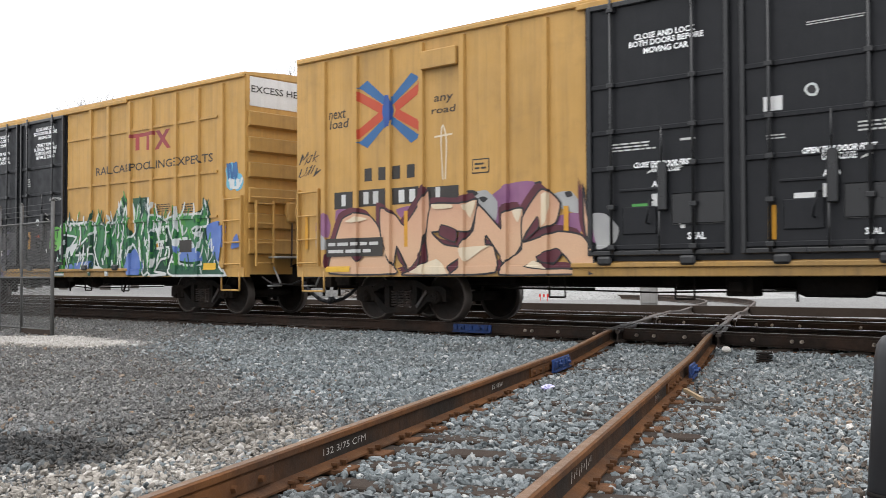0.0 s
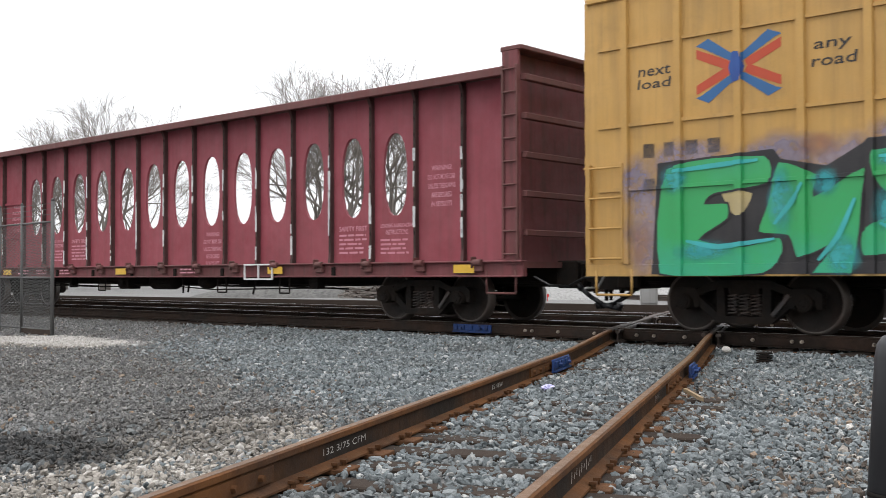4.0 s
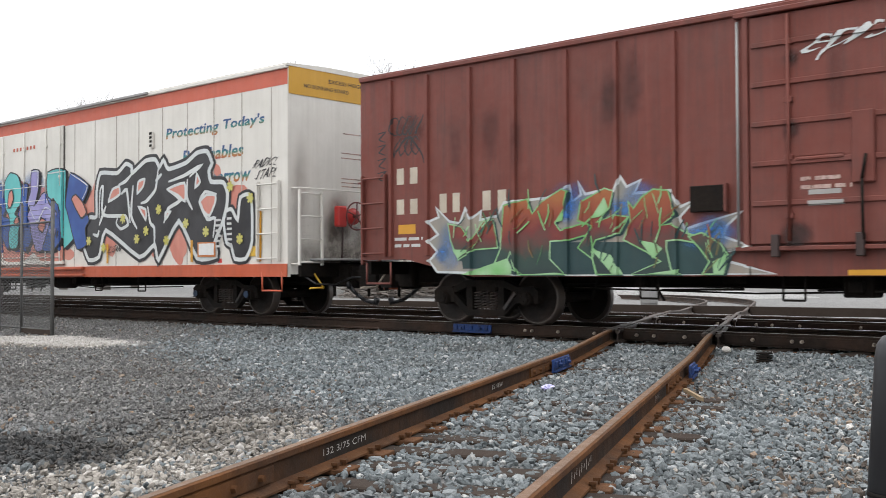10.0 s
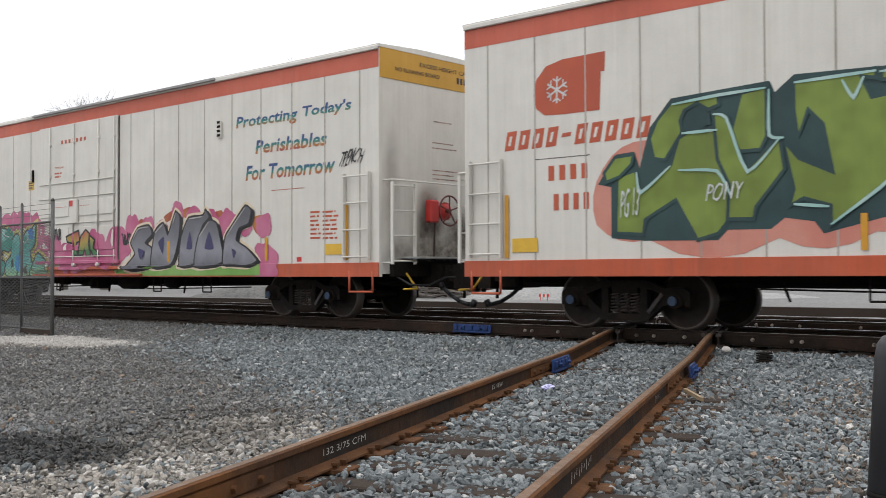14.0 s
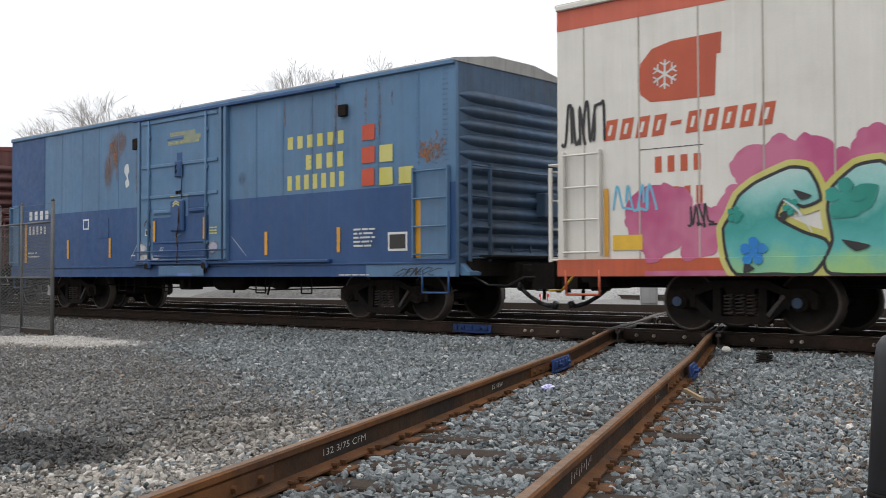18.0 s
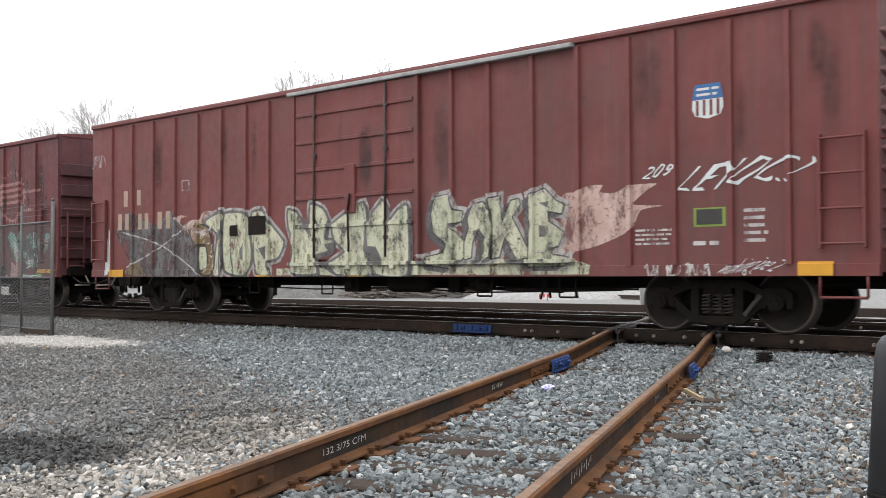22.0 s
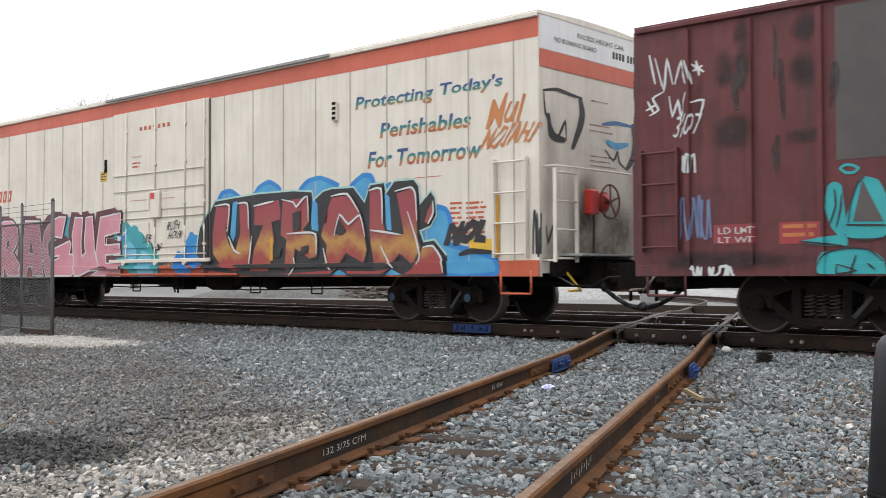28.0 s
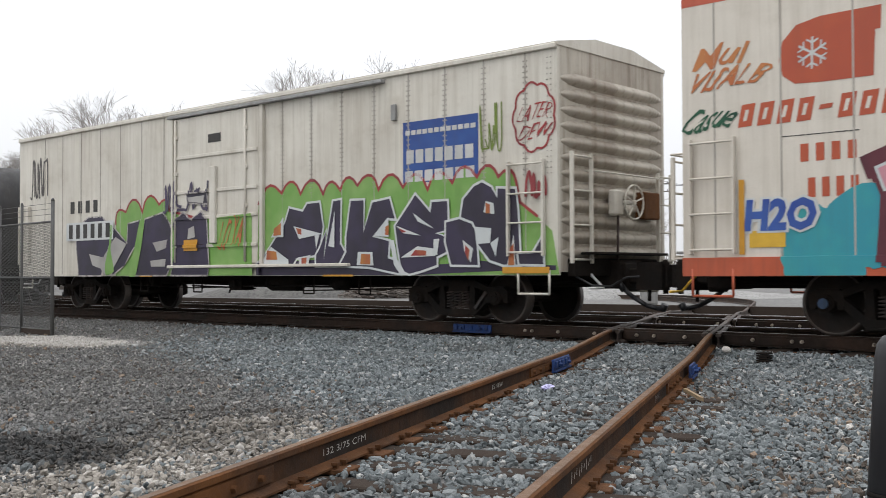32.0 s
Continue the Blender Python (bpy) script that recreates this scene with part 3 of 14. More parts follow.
# beyond the main line it swings away in a curve
bend = []
cx0, cy0, R0 = spur_x(20.0), 20.0, 16.0
a0 = math.atan2(1.0, SLOPE)
for k in range(20):
    a = a0 + 0.085 * max(0, k - 4)
    step = 2.8 if k < 5 else R0 * 0.085
    bend.append((spur_x(6.3), 6.3, -0.0) if k == 0 else (bend[-1][0] + step * math.cos(a), bend[-1][1] + step * math.sin(a), -0.07))
for s in (-0.7525, 0.7525):
    pth = []
    for k, p in enumerate(bend):
        d = Vector(bend[min(k + 1, 19)]) - Vector(bend[max(k - 1, 0)])
        side = Vector((d.y, -d.x, 0)).normalized()
        pth.append(tuple(Vector(p) + side * s))
    part("rail", sweep(bmesh.new(), RAIL, pth), "frog", spur)
for k in range(48):
    y = -25.60 + 0.50 * k
    if y > -2.0:
        break
    piece("tie", TIE, None, spur, m=pose(spur_x(y), y, -0.078, 0, 0, 23.4 + 90))
    for off in (-0.82, 0.82):
        px = spur_x(y) + off
        piece("tie_plate", PLATE, None, spur, m=pose(px, y, -0.081, 0, 0, 23.4 + 90))
        for a, b in ((-0.09, 0.06), (0.09, -0.06), (0.09, 0.06)):
            c, s_ = math.cos(radians(23.4)), math.sin(radians(23.4))
            piece("spike", SPIKE, None, spur, m=pose(px + a * c - b * s_, y + a * s_ + b * c, -0.081, 0, 0, 23.4 + (90 if a < 0 else -90)))
# joint bars with bolts on both spur rails
for off, y in ((-0.82, -11.75), (-0.82, -5.55), (0.82, -5.95)):
    yy = [y - 0.5, y + 0.5]
    bar = [(0.012, 0.04), (0.030, 0.05), (0.030, 0.13), (0.012, 0.14)]
    part("joint_bar", sweep(bmesh.new(), bar, [(spur_x(v) + off, v, spur_top(v)) for v in yy]), "rail_rust", spur, "bolted rusty joint bar")
    for k in range(4):
        v = y - 0.38 + 0.25 * k
        piece("bolt", to_mesh("joint_bolt", rod(bmesh.new(), (0, 0, 0), (0, -0.03, 0), 0.02, 6), "rail_rust") if k == 0 and off < 0 and y < -6 else bpy.data.meshes["joint_bolt"], None, spur,
              m=pose(spur_x(v) + off + 0.030, v, spur_top(v) - 0.095, 0, 0, 23.4 + 90))


def clamp(x, y, z, turn, length):
    """A blue steel compromise joint clamp, gripping a rail."""
    c = thing("rail_clamp", "blue enamelled steel clamp bolted to a rail", "rail clamp", (x, y, z), "blue rail clamps")
    c.rotation_euler = (0, 0, radians(turn))
    h = length / 2
    part("plate", boxes((-h, h, -0.075, -0.045, -0.17, -0.045), bev=0.008), "blue_clamp", c)
    part("lip", boxes((-h, h, -0.10, -0.045, -0.19, -0.165), bev=0.006), "blue_clamp", c)
    for k in range(5):
        part("lug", boxes((-h + (k + 0.2) * length / 5, -h + (k + 0.62) * length / 5, -0.10, -0.07, -0.14, -0.065), bev=0.006), "blue_clamp", c)
    for k in range(2):
        x_ = -h * 0.5 + k * h
        part("bolt", rod(bmesh.new(), (x_, -0.07, -0.11), (x_, -0.135, -0.11), 0.02, 6), "blue_clamp", c)
    return c


clamp(-11.70, -0.79, 0.02, 0, 0.85)
clamp(spur_x(-4.9) - 0.82 + 0.02, -4.9, -0.06, 23.4 + 90, 0.85)
clamp(spur_x(-4.75) + 0.82 + 0.02, -4.75, -0.06, 23.4 + 90, 0.50)

# chalk marks on the spur's rails
marks = ((0.82, -10.35, 0.55), (0.82, -7.2, 0.30))
for off, y, ln in marks:
    bm = bmesh.new()
    n = int(ln / 0.06)
    for k in range(n):
        v = y + ln * k / n
        x = spur_x(v) + off + 0.0165
        h0, h1 = -0.125 + 0.010 * (k % 3), -0.070 - 0.012 * (k % 2)
        t = spur_top(v)
        dy = 0.022 if k % 2 else 0.010
        bm.faces.new([bm.verts.new(p) for p in ((x, v, t + h0), (x + SLOPE * 0.012, v + 0.012, t + h0), (x + SLOPE * (dy + 0.012), v + dy + 0.012, t + h1), (x + SLOPE * dy, v + dy, t + h1))])
    part("chalk_mark", bm, "chalk", spur, "smudged white chalk strokes")

# ---- chain-link fence at the yard's corner ----
fence = thing("chain_link_fence", "galvanised chain-link fence with barbed wire and a narrow gate leaf", "fence", (0, 0, 0))
F0, F1, F2 = Vector((-19.90, -4.20, -0.37)), Vector((-21.39, -4.10, -0.37)), Vector((-25.4, -3.75, -0.37))


def link_mesh(a, b, z0, z1, pitch=0.075, r=0.0035):
    bm = bmesh.new()
    w = (b - a).length
    d = (b - a).normalized()
    h = z1 - z0
    n = int((w + h) / pitch)
    for k in range(n + 1):
        s = k * pitch
        for flip in (False, True):
            u0, v0 = (s, 0.0) if s <= w else (w, s - w)
            u1, v1 = (s - h, h) if s >= h else (0.0, s)
            if flip:
                u0, u1 = w - u0, w - u1
            p, q = a + d * u0, a + d * u1
            if abs(u0 - u1) > 0.02:
                rod(bm, (p.x, p.y, a.z + z0 + v0), (q.x, q.y, a.z + z0 + v1), r, 3, cap=False)
    return bm


for p, h, r in ((F0, 2.72, 0.038), (F1, 2.70, 0.030), (F2, 2.72, 0.038), (F1.lerp(F2, 0.3), 2.70, 0.026)):
    post = part("post", rod(bmesh.new(), p, p + Vector((0, 0, h)), r, 12), "fence", fence)
    part("cap", rod(bmesh.new(), p + Vector((0, 0, h)), p + Vector((0, 0, h + 0.05)), r * 1.15, 12, r * 0.4), "fence", post)
for a, b in ((F0, F1), (F1, F2)):
    for z, r in ((2.30, 0.021), (1.17, 0.021), (0.12, 0.021)):
        part("rail", rod(bmesh.new(), a + Vector((0, 0, z)), b + Vector((0, 0, z)), r, 8), "fence", fence)
    part("chain_link", link_mesh(a, b, 0.12, 2.30, 0.055 if a is F0 else 0.075), "fence", fence, "woven galvanised wire mesh")
    for z in (2.45, 2.56, 2.67):
        part("barbed_wire", rod(bmesh.new(), a + Vector((0, 0, z)), b + Vector((0, 0, z)), 0.006, 4), "fence", fence)
part("kick_plate", boxes((-0.70, 0.70, -0.02, 0.02, 0.0, 0.12), bev=0.006), "tie", fence).matrix_basis = Matrix.Translation(F0.lerp(F1, 0.5)) @ pose(0, 0, 0, 0, 0, math.degrees(math.atan2((F0 - F1).y, (F0 - F1).x)))

# ---- dark bollard by the camera ----
post = thing("bollard", "leaning black painted steel bollard with rounded top", "bollard", (-1.30, -10.98, -0.37))
bm = lathe(bmesh.new(), [(0.075, 0.0), (0.075, 0.92), (0.070, 0.965), (0.052, 0.995), (0.02, 1.005)], 24)
bmesh.ops.rotate(bm, verts=bm.verts, matrix=Matrix.Rotation(radians(90), 3, "X"))
part("tube", bm, "black", post)
part("band", rod(bmesh.new(), (0, 0, 0.44), (0, 0, 0.455), 0.078, 24), "cast", post)
post.rotation_euler = (radians(-2.5), radians(2.8), 0)

# ---- beyond the tracks ----
edge = thing("timber_edge", "long dark timber edging along the gravel lot", "edging", (0, 0, 0), "", "structure")
part("timber", prism(bmesh.new(), [(-60, 7.2), (20, 14.2), (20, 14.5), (-60, 7.5)], -0.35, -0.05, "z"), "tie", edge)


def heap(name, label, x, y, rx, ry, h, material, seed, turn=0.0, category="heap", peak=1.3):
    bm = bmesh.new()
    n, m = 48, 16
    rows = []
    for j in range(m + 1):
        row = []
        for k in range(n):
            a = 2 * math.pi * k / n
            q = j / m
            w = 1 + 0.20 * noise.noise((math.cos(a) * 1.5 + seed, math.sin(a) * 1.5, 0))
            px, py = rx * q * w * math.cos(a), ry * q * w * math.sin(a)
            z = h * max(0, 1 - q) ** (1 / peak) * (1 + 0.25 * noise.noise((px * 0.7, py * 0.7, seed)))
            z += 0.09 * h * noise.noise((px * 2.2, py * 2.2, seed + 4)) * (1 - q)
            row.append(bm.verts.new((px, py, z)))
        rows.append(row)
    for a, b in zip(rows, rows[1:]):
        for k in range(n):
            if a is rows[0]:
                bm.faces.new((a[0], b[k], b[(k + 1) % n])) if k else bm.faces.new((a[0], b[0], b[1]))
            else:
                bm.faces.new((a[k], b[k], b[(k + 1) % n], a[(k + 1) % n]))
    for f in bm.faces:
        f.smooth = True
    me = bpy.data.meshes.new(name)
    bm.to_mesh(me)
    bm.free()
    ob = piece(name, me, material, m=pose(x, y, -0.34, 0, 0, turn))
    return tagged(ob, label, category)


heap("gravel_heap", "pale crushed-stone heap beyond the tracks", -27.6, 24.5, 5.4, 3.4, 1.25, "pile", 1.0, 30)
heap("gravel_heap", "low pale crushed-stone spread beside the heap", -24.0, 28.0, 7.5, 3.0, 0.55, "pile", 3.0, 30)
heap("earth_mound", "long grey earth mound with sparse litter", -38.5, 21.5, 7.5, 3.2, 1.5, "mound", 5.0, 35, "mound")

# rough heap of cut branches and boards
brush = thing("brush_pile", "dark tangled heap of branches and old boards", "brush pile", (-32.6, 21.6, -0.3))
rnd = random.Random(11)
for mat, cnt, rr in (("bark", 150, (0.015, 0.05)), ("tie", 40, (0.03, 0.07))):
    bm = bmesh.new()
    for k in range(cnt):
        x = rnd.uniform(-4.2, 4.2)
        h = 1.35 * (1 - abs(x) / 5.2) * rnd.random()
        c = Vector((x, rnd.uniform(-1.2, 1.2), h + 0.08))
        d = Vector((rnd.uniform(-1, 1), rnd.uniform(-0.6, 0.6), rnd.uniform(-0.22, 0.22))).normalized() * rnd.uniform(0.5, 1.7)
        rod(bm, c - d, c + d, rnd.uniform(*rr), 5)
    part("branches" if mat == "bark" else "boards", bm, mat, brush).rotation_euler = (0, 0, radians(35))
bm = bmesh.new()
for k in range(900):
    x = rnd.uniform(-4.6, 4.6)
    c = Vector((x, rnd.uniform(-1.5, 1.5), 1.0 * (1 - abs(x) / 5.4) * rnd.random() + 0.05))
    d = Vector((rnd.uniform(-1, 1), rnd.uniform(-1, 1), rnd.uniform(-0.5, 0.8))) * 0.22
    rod(bm, c - d, c + d, 0.008, 3, cap=False)
part("twigs", bm, "bark", brush).rotation_euler = (0, 0, radians(35))

barrier = thing("road_barrier", "small red and white folding barrier on the stone heap", "barrier", (-25.6, 20.2, -0.28))
barrier.scale = (0.5, 0.5, 0.55)
for k in range(2):
    part("leg", rod(bmesh.new(), (-0.35 + 0.7 * k, 0, 0), (-0.35 + 0.7 * k, 0, 0.55), 0.025, 6), "red", barrier)
for k in range(5):
    part("stripe", boxes((-0.5 + 0.2 * k, -0.3 + 0.2 * k, -0.03, 0.0, 0.28, 0.5)), "red" if k % 2 == 0 else "white_panel", barrier)

# relay box between the far track and the lot
relay = thing("relay_box", "grey trackside relay box on a post", "relay box", (-15.6, 11.6, -0.3))
part("stand", boxes((-0.10, 0.10, -0.08, 0.08, 0.0, 0.28), bev=0.01), "under", relay)
part("cabinet", boxes((-0.24, 0.24, -0.18, 0.18, 0.22, 0.86), bev=0.02), "roof_grey", relay)
part("lid", boxes((-0.27, 0.27, -0.21, 0.21, 0.86, 0.90), bev=0.01), "under", relay)
part("door", boxes((-0.20, 0.20, -0.20, -0.18, 0.28, 0.80), bev=0.006), "roof_grey", relay)
relay.rotation_euler = (0, 0, radians(35))

# pieces lying about on the ballast
bag = thing("plastic_bag", "crumpled lilac-white plastic scrap on the ballast", "litter", (-5.95, -6.55, -0.24))
bm = bmesh.new()
bmesh.ops.create_icosphere(bm, subdivisions=3, radius=0.055)
for v in bm.verts:
    v.co *= 1 + 0.5 * noise.noise(v.co * 38)
    v.co.z *= 0.55
part("scrap", bm, plain("lilac_plastic", (0.50, 0.48, 0.75), 0.35), bag)
stake = thing("wood_splinter", "pale split wooden stake lying against the rail", "stake", (-4.55, -6.30, -0.24))
part("wood", prism(bmesh.new(), [(-0.17, -0.012), (0.15, -0.015), (0.20, 0.0), (0.13, 0.012), (-0.16, 0.018)], 0.0, 0.03, "z"), plain("pale_split_wood", (0.26, 0.19, 0.11), 0.8), stake)
stake.rotation_euler = (0, radians(8), radians(-35))
block = thing("white_rock", "single large white rock beside the crossing", "rock", (-6.48, -1.83, -0.17))
bm = bmesh.new()
bmesh.ops.create_icosphere(bm, subdivisions=2, radius=0.065)
for v in bm.verts:
    v.co *= 1 + 0.35 * noise.noise(v.co * 11)
    v.co.z *= 0.75
part("rock", bm, "pale_stone", block)
stub = thing("tie_stub", "short grey stack of shim plates in the ballast", "shim stack", (-5.80, -2.14, -0.30))
for k in range(5):
    part("plate", boxes((-0.075, 0.075, -0.08, 0.08, 0.03 * k, 0.03 * k + 0.022), bev=0.004), "under", stub)

# ---- bare trees, poles and far woods ----


def grow(twig_bm, limb_bm, a, d, length, r, depth, rnd):
    b = a + d * length
    mid = a + d * (length * 0.5) + Vector((rnd.uniform(-1, 1), rnd.uniform(-1, 1), 0)) * length * 0.06
    target = limb_bm if depth > 2 else twig_bm
    seg = 7 if depth > 4 else (5 if depth > 2 else 3)
    rod(target, a, mid, r, seg, r * 0.86, cap=False)
    rod(target, mid, b, r * 0.86, seg, r * 0.70, cap=False)
    if depth == 0:
        return
    n = rnd.choice((2, 3, 3)) if depth > 1 else 3
    for k in range(n):
        ax = d.orthogonal().normalized()
        ax.rotate(Matrix.Rotation(rnd.uniform(0, 6.28), 3, d))
        nd = d.copy()
        nd.rotate(Matrix.Rotation(radians(rnd.uniform(14, 46)), 3, ax))
        nd = (nd + Vector((0, 0, 0.16))).normalized()
        grow(twig_bm, limb_bm, b if k < 2 else mid, nd, length * rnd.uniform(0.62, 0.86), max(0.007, r * rnd.uniform(0.50, 0.68)), depth - 1, rnd)


def tree(seed, h):
    rnd = random.Random(seed)
    t = thing("bare_tree", "leafless deciduous tree with fine grey branching", "tree", (0, 0, 0), "bare trees beyond the tracks")
    limbs, twigs, trunk = bmesh.new(), bmesh.new(), bmesh.new()
    hb = h * 0.17
    rod(trunk, (0, 0, -0.2), (0.05, 0.03, hb), h * 0.026, 10, h * 0.020)
    for k in range(4):
        a = k * 1.57 + rnd.uniform(-0.5, 0.5)
        d = Vector((math.cos(a) * 0.42, math.sin(a) * 0.42, 1)).normalized()
        grow(twigs, limbs, Vector((0.05, 0.03, hb - 0.1)), d, h * rnd.uniform(0.17, 0.22), h * 0.0095, 7, rnd)
    part("trunk", trunk, "bark", t)
    part("branching", limbs, "bark", t)
    part("twig_crown", twigs, "bark", t)
    return t


forest = [tree(s, 12.0) for s in (3, 8)]
spotted = [(-77.4, 27.1, 1.17), (-72.4, 27.8, 1.36), (-80.3, 25.9, 1.06), (-78.1, 33.9, 1.14), (-55.8, 33.9, 1.40), (-51.5, 32.7, 1.37), (-51.1, 36.0, 1.42),
           (-48.5, 35.8, 1.26), (-50.1, 42.4, 1.07), (-44.9, 41.6, 1.02), (-44.5, 46.9, 0.95), (-51.0, 65.4, 0.78), (-42.8, 54.0, 0.74), (-39.9, 50.0, 0.66)]
for k, (x, y, s) in enumerate(spotted):
    src = forest[k % 2]
    m = pose(x, y, -0.3, 0, 0, 77 * k) @ Matrix.Scale(s, 4)
    if k < 2:
        src.matrix_basis = m
    else:
        copy_thing(src, pose(x, y, -0.3, 0, 0, 77 * k)).scale = (s, s, s)


def utility_pole(x, y, h, turn):
    p = thing("utility_pole", "weathered timber utility pole with crossarms and insulators", "utility pole", (x, y, -0.3), "utility poles")
    p.rotation_euler = (0, 0, radians(turn))
    part("pole", rod(bmesh.new(), (0, 0, 0), (0, 0, h), 0.16, 10, 0.11), "bark", p)
    for z in (h - 0.4, h - 1.3):
        arm = part("crossarm", boxes((-1.3, 1.3, -0.06, 0.06, z, z + 0.11)), "bark", p)
        for k in (-1.15, -0.5, 0.5, 1.15):
            part("insulator", rod(bmesh.new(), (k, 0, z + 0.11), (k, 0, z + 0.30), 0.05, 6, 0.03), "fence", arm)
    return Vector((x, y, h - 0.3))


tops = [utility_pole(-60.3, 89.0, 11.5, 20), utility_pole(-40.7, 72.2, 10.2, 20), utility_pole(-20.6, 62.6, 10.2, 20), utility_pole(-92.6, 103.3, 11.0, 20)]
lines = thing("overhead_wires", "thin sagging overhead wires between timber poles", "wires", (0, 0, 0))
for a, b in ((tops[3], tops[0]), (tops[0], tops[1]), (tops[1], tops[2])):
    for off in (-1.0, 0.0, 1.0):
        bm = bmesh.new()
        pts = []
        for k in range(13):
            q = k / 12
            v = a.lerp(b, q) + Vector((off * 0.7, off * 0.4, -0.1 - 1.6 * 4 * q * (1 - q) * 0.5))
            pts.append(v)
        pipe(bm, pts, 0.03, 4)
        part("wire", bm, "black", lines)

rnd = random.Random(5)
bm = bmesh.new()
for k in range(9000):
    a = radians(rnd.uniform(-80, 60))
    d = rnd.uniform(170, 260)
    x, y = d * math.sin(a), d * math.cos(a)
    top = 2.5 + 4.0 * max(0, noise.noise((a * 9, 0.2, 0))) + rnd.uniform(0, 2.5)
    tip = Vector((x + rnd.uniform(-1.5, 1.5), y, top))
    rod(bm, (x, y, -0.3 if k % 3 == 0 else top * 0.4), tip, 0.10, 3, 0.02, cap=False)
woods = part("far_woods", bm, "bark")
tagged(woods, "hazy leafless woods far beyond the yard", "woods", kind="stuff")

# ---- railway cars: shared running gear ----
WR = 0.44                      # wheel radius
SPEEDS = (6.696, 6.633, 6.424, 6.335, 6.147, 6.087, 6.006, 5.857, 5.772)       # m/s every four seconds


def travelled(t):
    """How far the train has rolled after t seconds."""
    s = 0.0
    for k in range(8):
        d = min(4.0, max(0.0, t - 4.0 * k))
        s += SPEEDS[k] * d + (SPEEDS[k + 1] - SPEEDS[k]) * d * d / 8
    return s


CARS, WHEELSETS = [], []


def gear_meshes():
    g = {}
    bm = bmesh.new()
    prof = [(0.09, -0.10), (0.11, -0.10), (0.12, -0.045), (0.20, -0.030), (0.34, -0.020), (0.375, -0.055), (0.40, -0.066), (WR, -0.062), (WR + 0.004, 0.045),
            (WR + 0.030, 0.060), (WR + 0.028, 0.078), (0.40, 0.080), (0.37, 0.062), (0.33, 0.030), (0.20, 0.035), (0.12, 0.06), (0.09, 0.06)]
    for s in (-1, 1):
        sub = bmesh.new()
        lathe(sub, prof, 36)
        for v in sub.verts:
            v.co.y = s * (0.755 - v.co.y) if s > 0 else -0.755 + v.co.y
        bmesh.ops.recalc_face_normals(sub, faces=sub.faces)
        tmp = bpy.data.meshes.new("tmp")
        sub.to_mesh(tmp)
        sub.free()
        bm.from_mesh(tmp)
        bpy.data.meshes.remove(tmp)
    rod(bm, (0, -0.98, 0), (0, 0.98, 0), 0.085, 16)
    for s in (-1, 1):
        for k in range(3):
            a = 2.1 * k + 0.3
            rod(bm, (0.05 * math.cos(a), s * 0.98, 0.05 * math.sin(a)), (0.05 * math.cos(a), s * 1.0, 0.05 * math.sin(a)), 0.014, 6)
    g["wheelset"] = to_mesh("wheelset", bm, "wheel")
    g["wheelset"].materials.append(M["tread"])
    for f in g["wheelset"].polygons:
        if math.hypot(f.center.x, f.center.z) > 0.405:
            f.material_index = 1
    # cast side frame: arched top, sagging tension bar, columns beside the spring nest, boxes over the axles
    bm = bmesh.new()
    y0, y1 = -1.10, -0.94
    prism(bm, [(-1.12, 0.36), (-1.12, 0.56), (-1.02, 0.63), (-0.72, 0.63), (-0.66, 0.55), (-0.66, 0.36), (-0.74, 0.36), (-0.76, 0.48), (-1.02, 0.48), (-1.04, 0.36)], y0, y1)
    prism(bm, [(1.12, 0.36), (1.12, 0.56), (1.02, 0.63), (0.72, 0.63), (0.66, 0.55), (0.66, 0.36), (0.74, 0.36), (0.76, 0.48), (1.02, 0.48), (1.04, 0.36)], y0, y1)
    prism(bm, [(-0.74, 0.60), (-0.40, 0.74), (0.40, 0.74), (0.74, 0.60), (0.74, 0.50), (0.38, 0.63), (-0.38, 0.63), (-0.74, 0.50)], y0 + 0.01, y1 - 0.01)
    prism(bm, [(-0.72, 0.47), (-0.66, 0.36), (-0.40, 0.14), (0.40, 0.14), (0.66, 0.36), (0.72, 0.47), (0.66, 0.50), (0.34, 0.24), (-0.34, 0.24), (-0.66, 0.50)], y0 + 0.015, y1 - 0.015)
    for s in (-1, 1):
        prism(bm, [(s * 0.40, 0.18), (s * 0.40, 0.70), (s * 0.29, 0.70), (s * 0.27, 0.22)], y0 + 0.02, y1 - 0.02)
    g["side_frame"] = to_mesh("side_frame", bm, "cast")
    bm = bmesh.new()
    for cx in (-0.17, 0.0, 0.17):
        for k in range(6):
            z = 0.255 + 0.048 * k
            pts = [(cx + 0.072 * math.cos(a), -1.02 + 0.072 * math.sin(a), z + 0.048 * a / 6.283) for a in np.linspace(0, 6.283, 11)]
            pipe(bm, pts, 0.014, 4)
    g["spring_nest"] = to_mesh("spring_nest", bm, "coil")
    g["bolster"] = to_mesh("truck", boxes((-0.22, 0.22, -1.06, 1.06, 0.54, 0.68), (-0.26, 0.26, -0.5, 0.5, 0.50, 0.74), (-0.70, 0.70, -0.05, 0.05, 0.42, 0.50), bev=0.015), "cast")
    bm = bmesh.new()
    rod(bm, (0, -1.16, WR), (0, -0.92, WR), 0.115, 18)
    rod(bm, (0, -1.19, WR), (0, -1.16, WR), 0.085, 18)
    for k in range(3):
        a = 2.09 * k + 0.5
        rod(bm, (0.05 * math.cos(a), -1.19, WR + 0.05 * math.sin(a)), (0.05 * math.cos(a), -1.205, WR + 0.05 * math.sin(a)), 0.018, 6)
    g["bearing"] = to_mesh("bearing", bm, "cast")
    bm = bmesh.new()
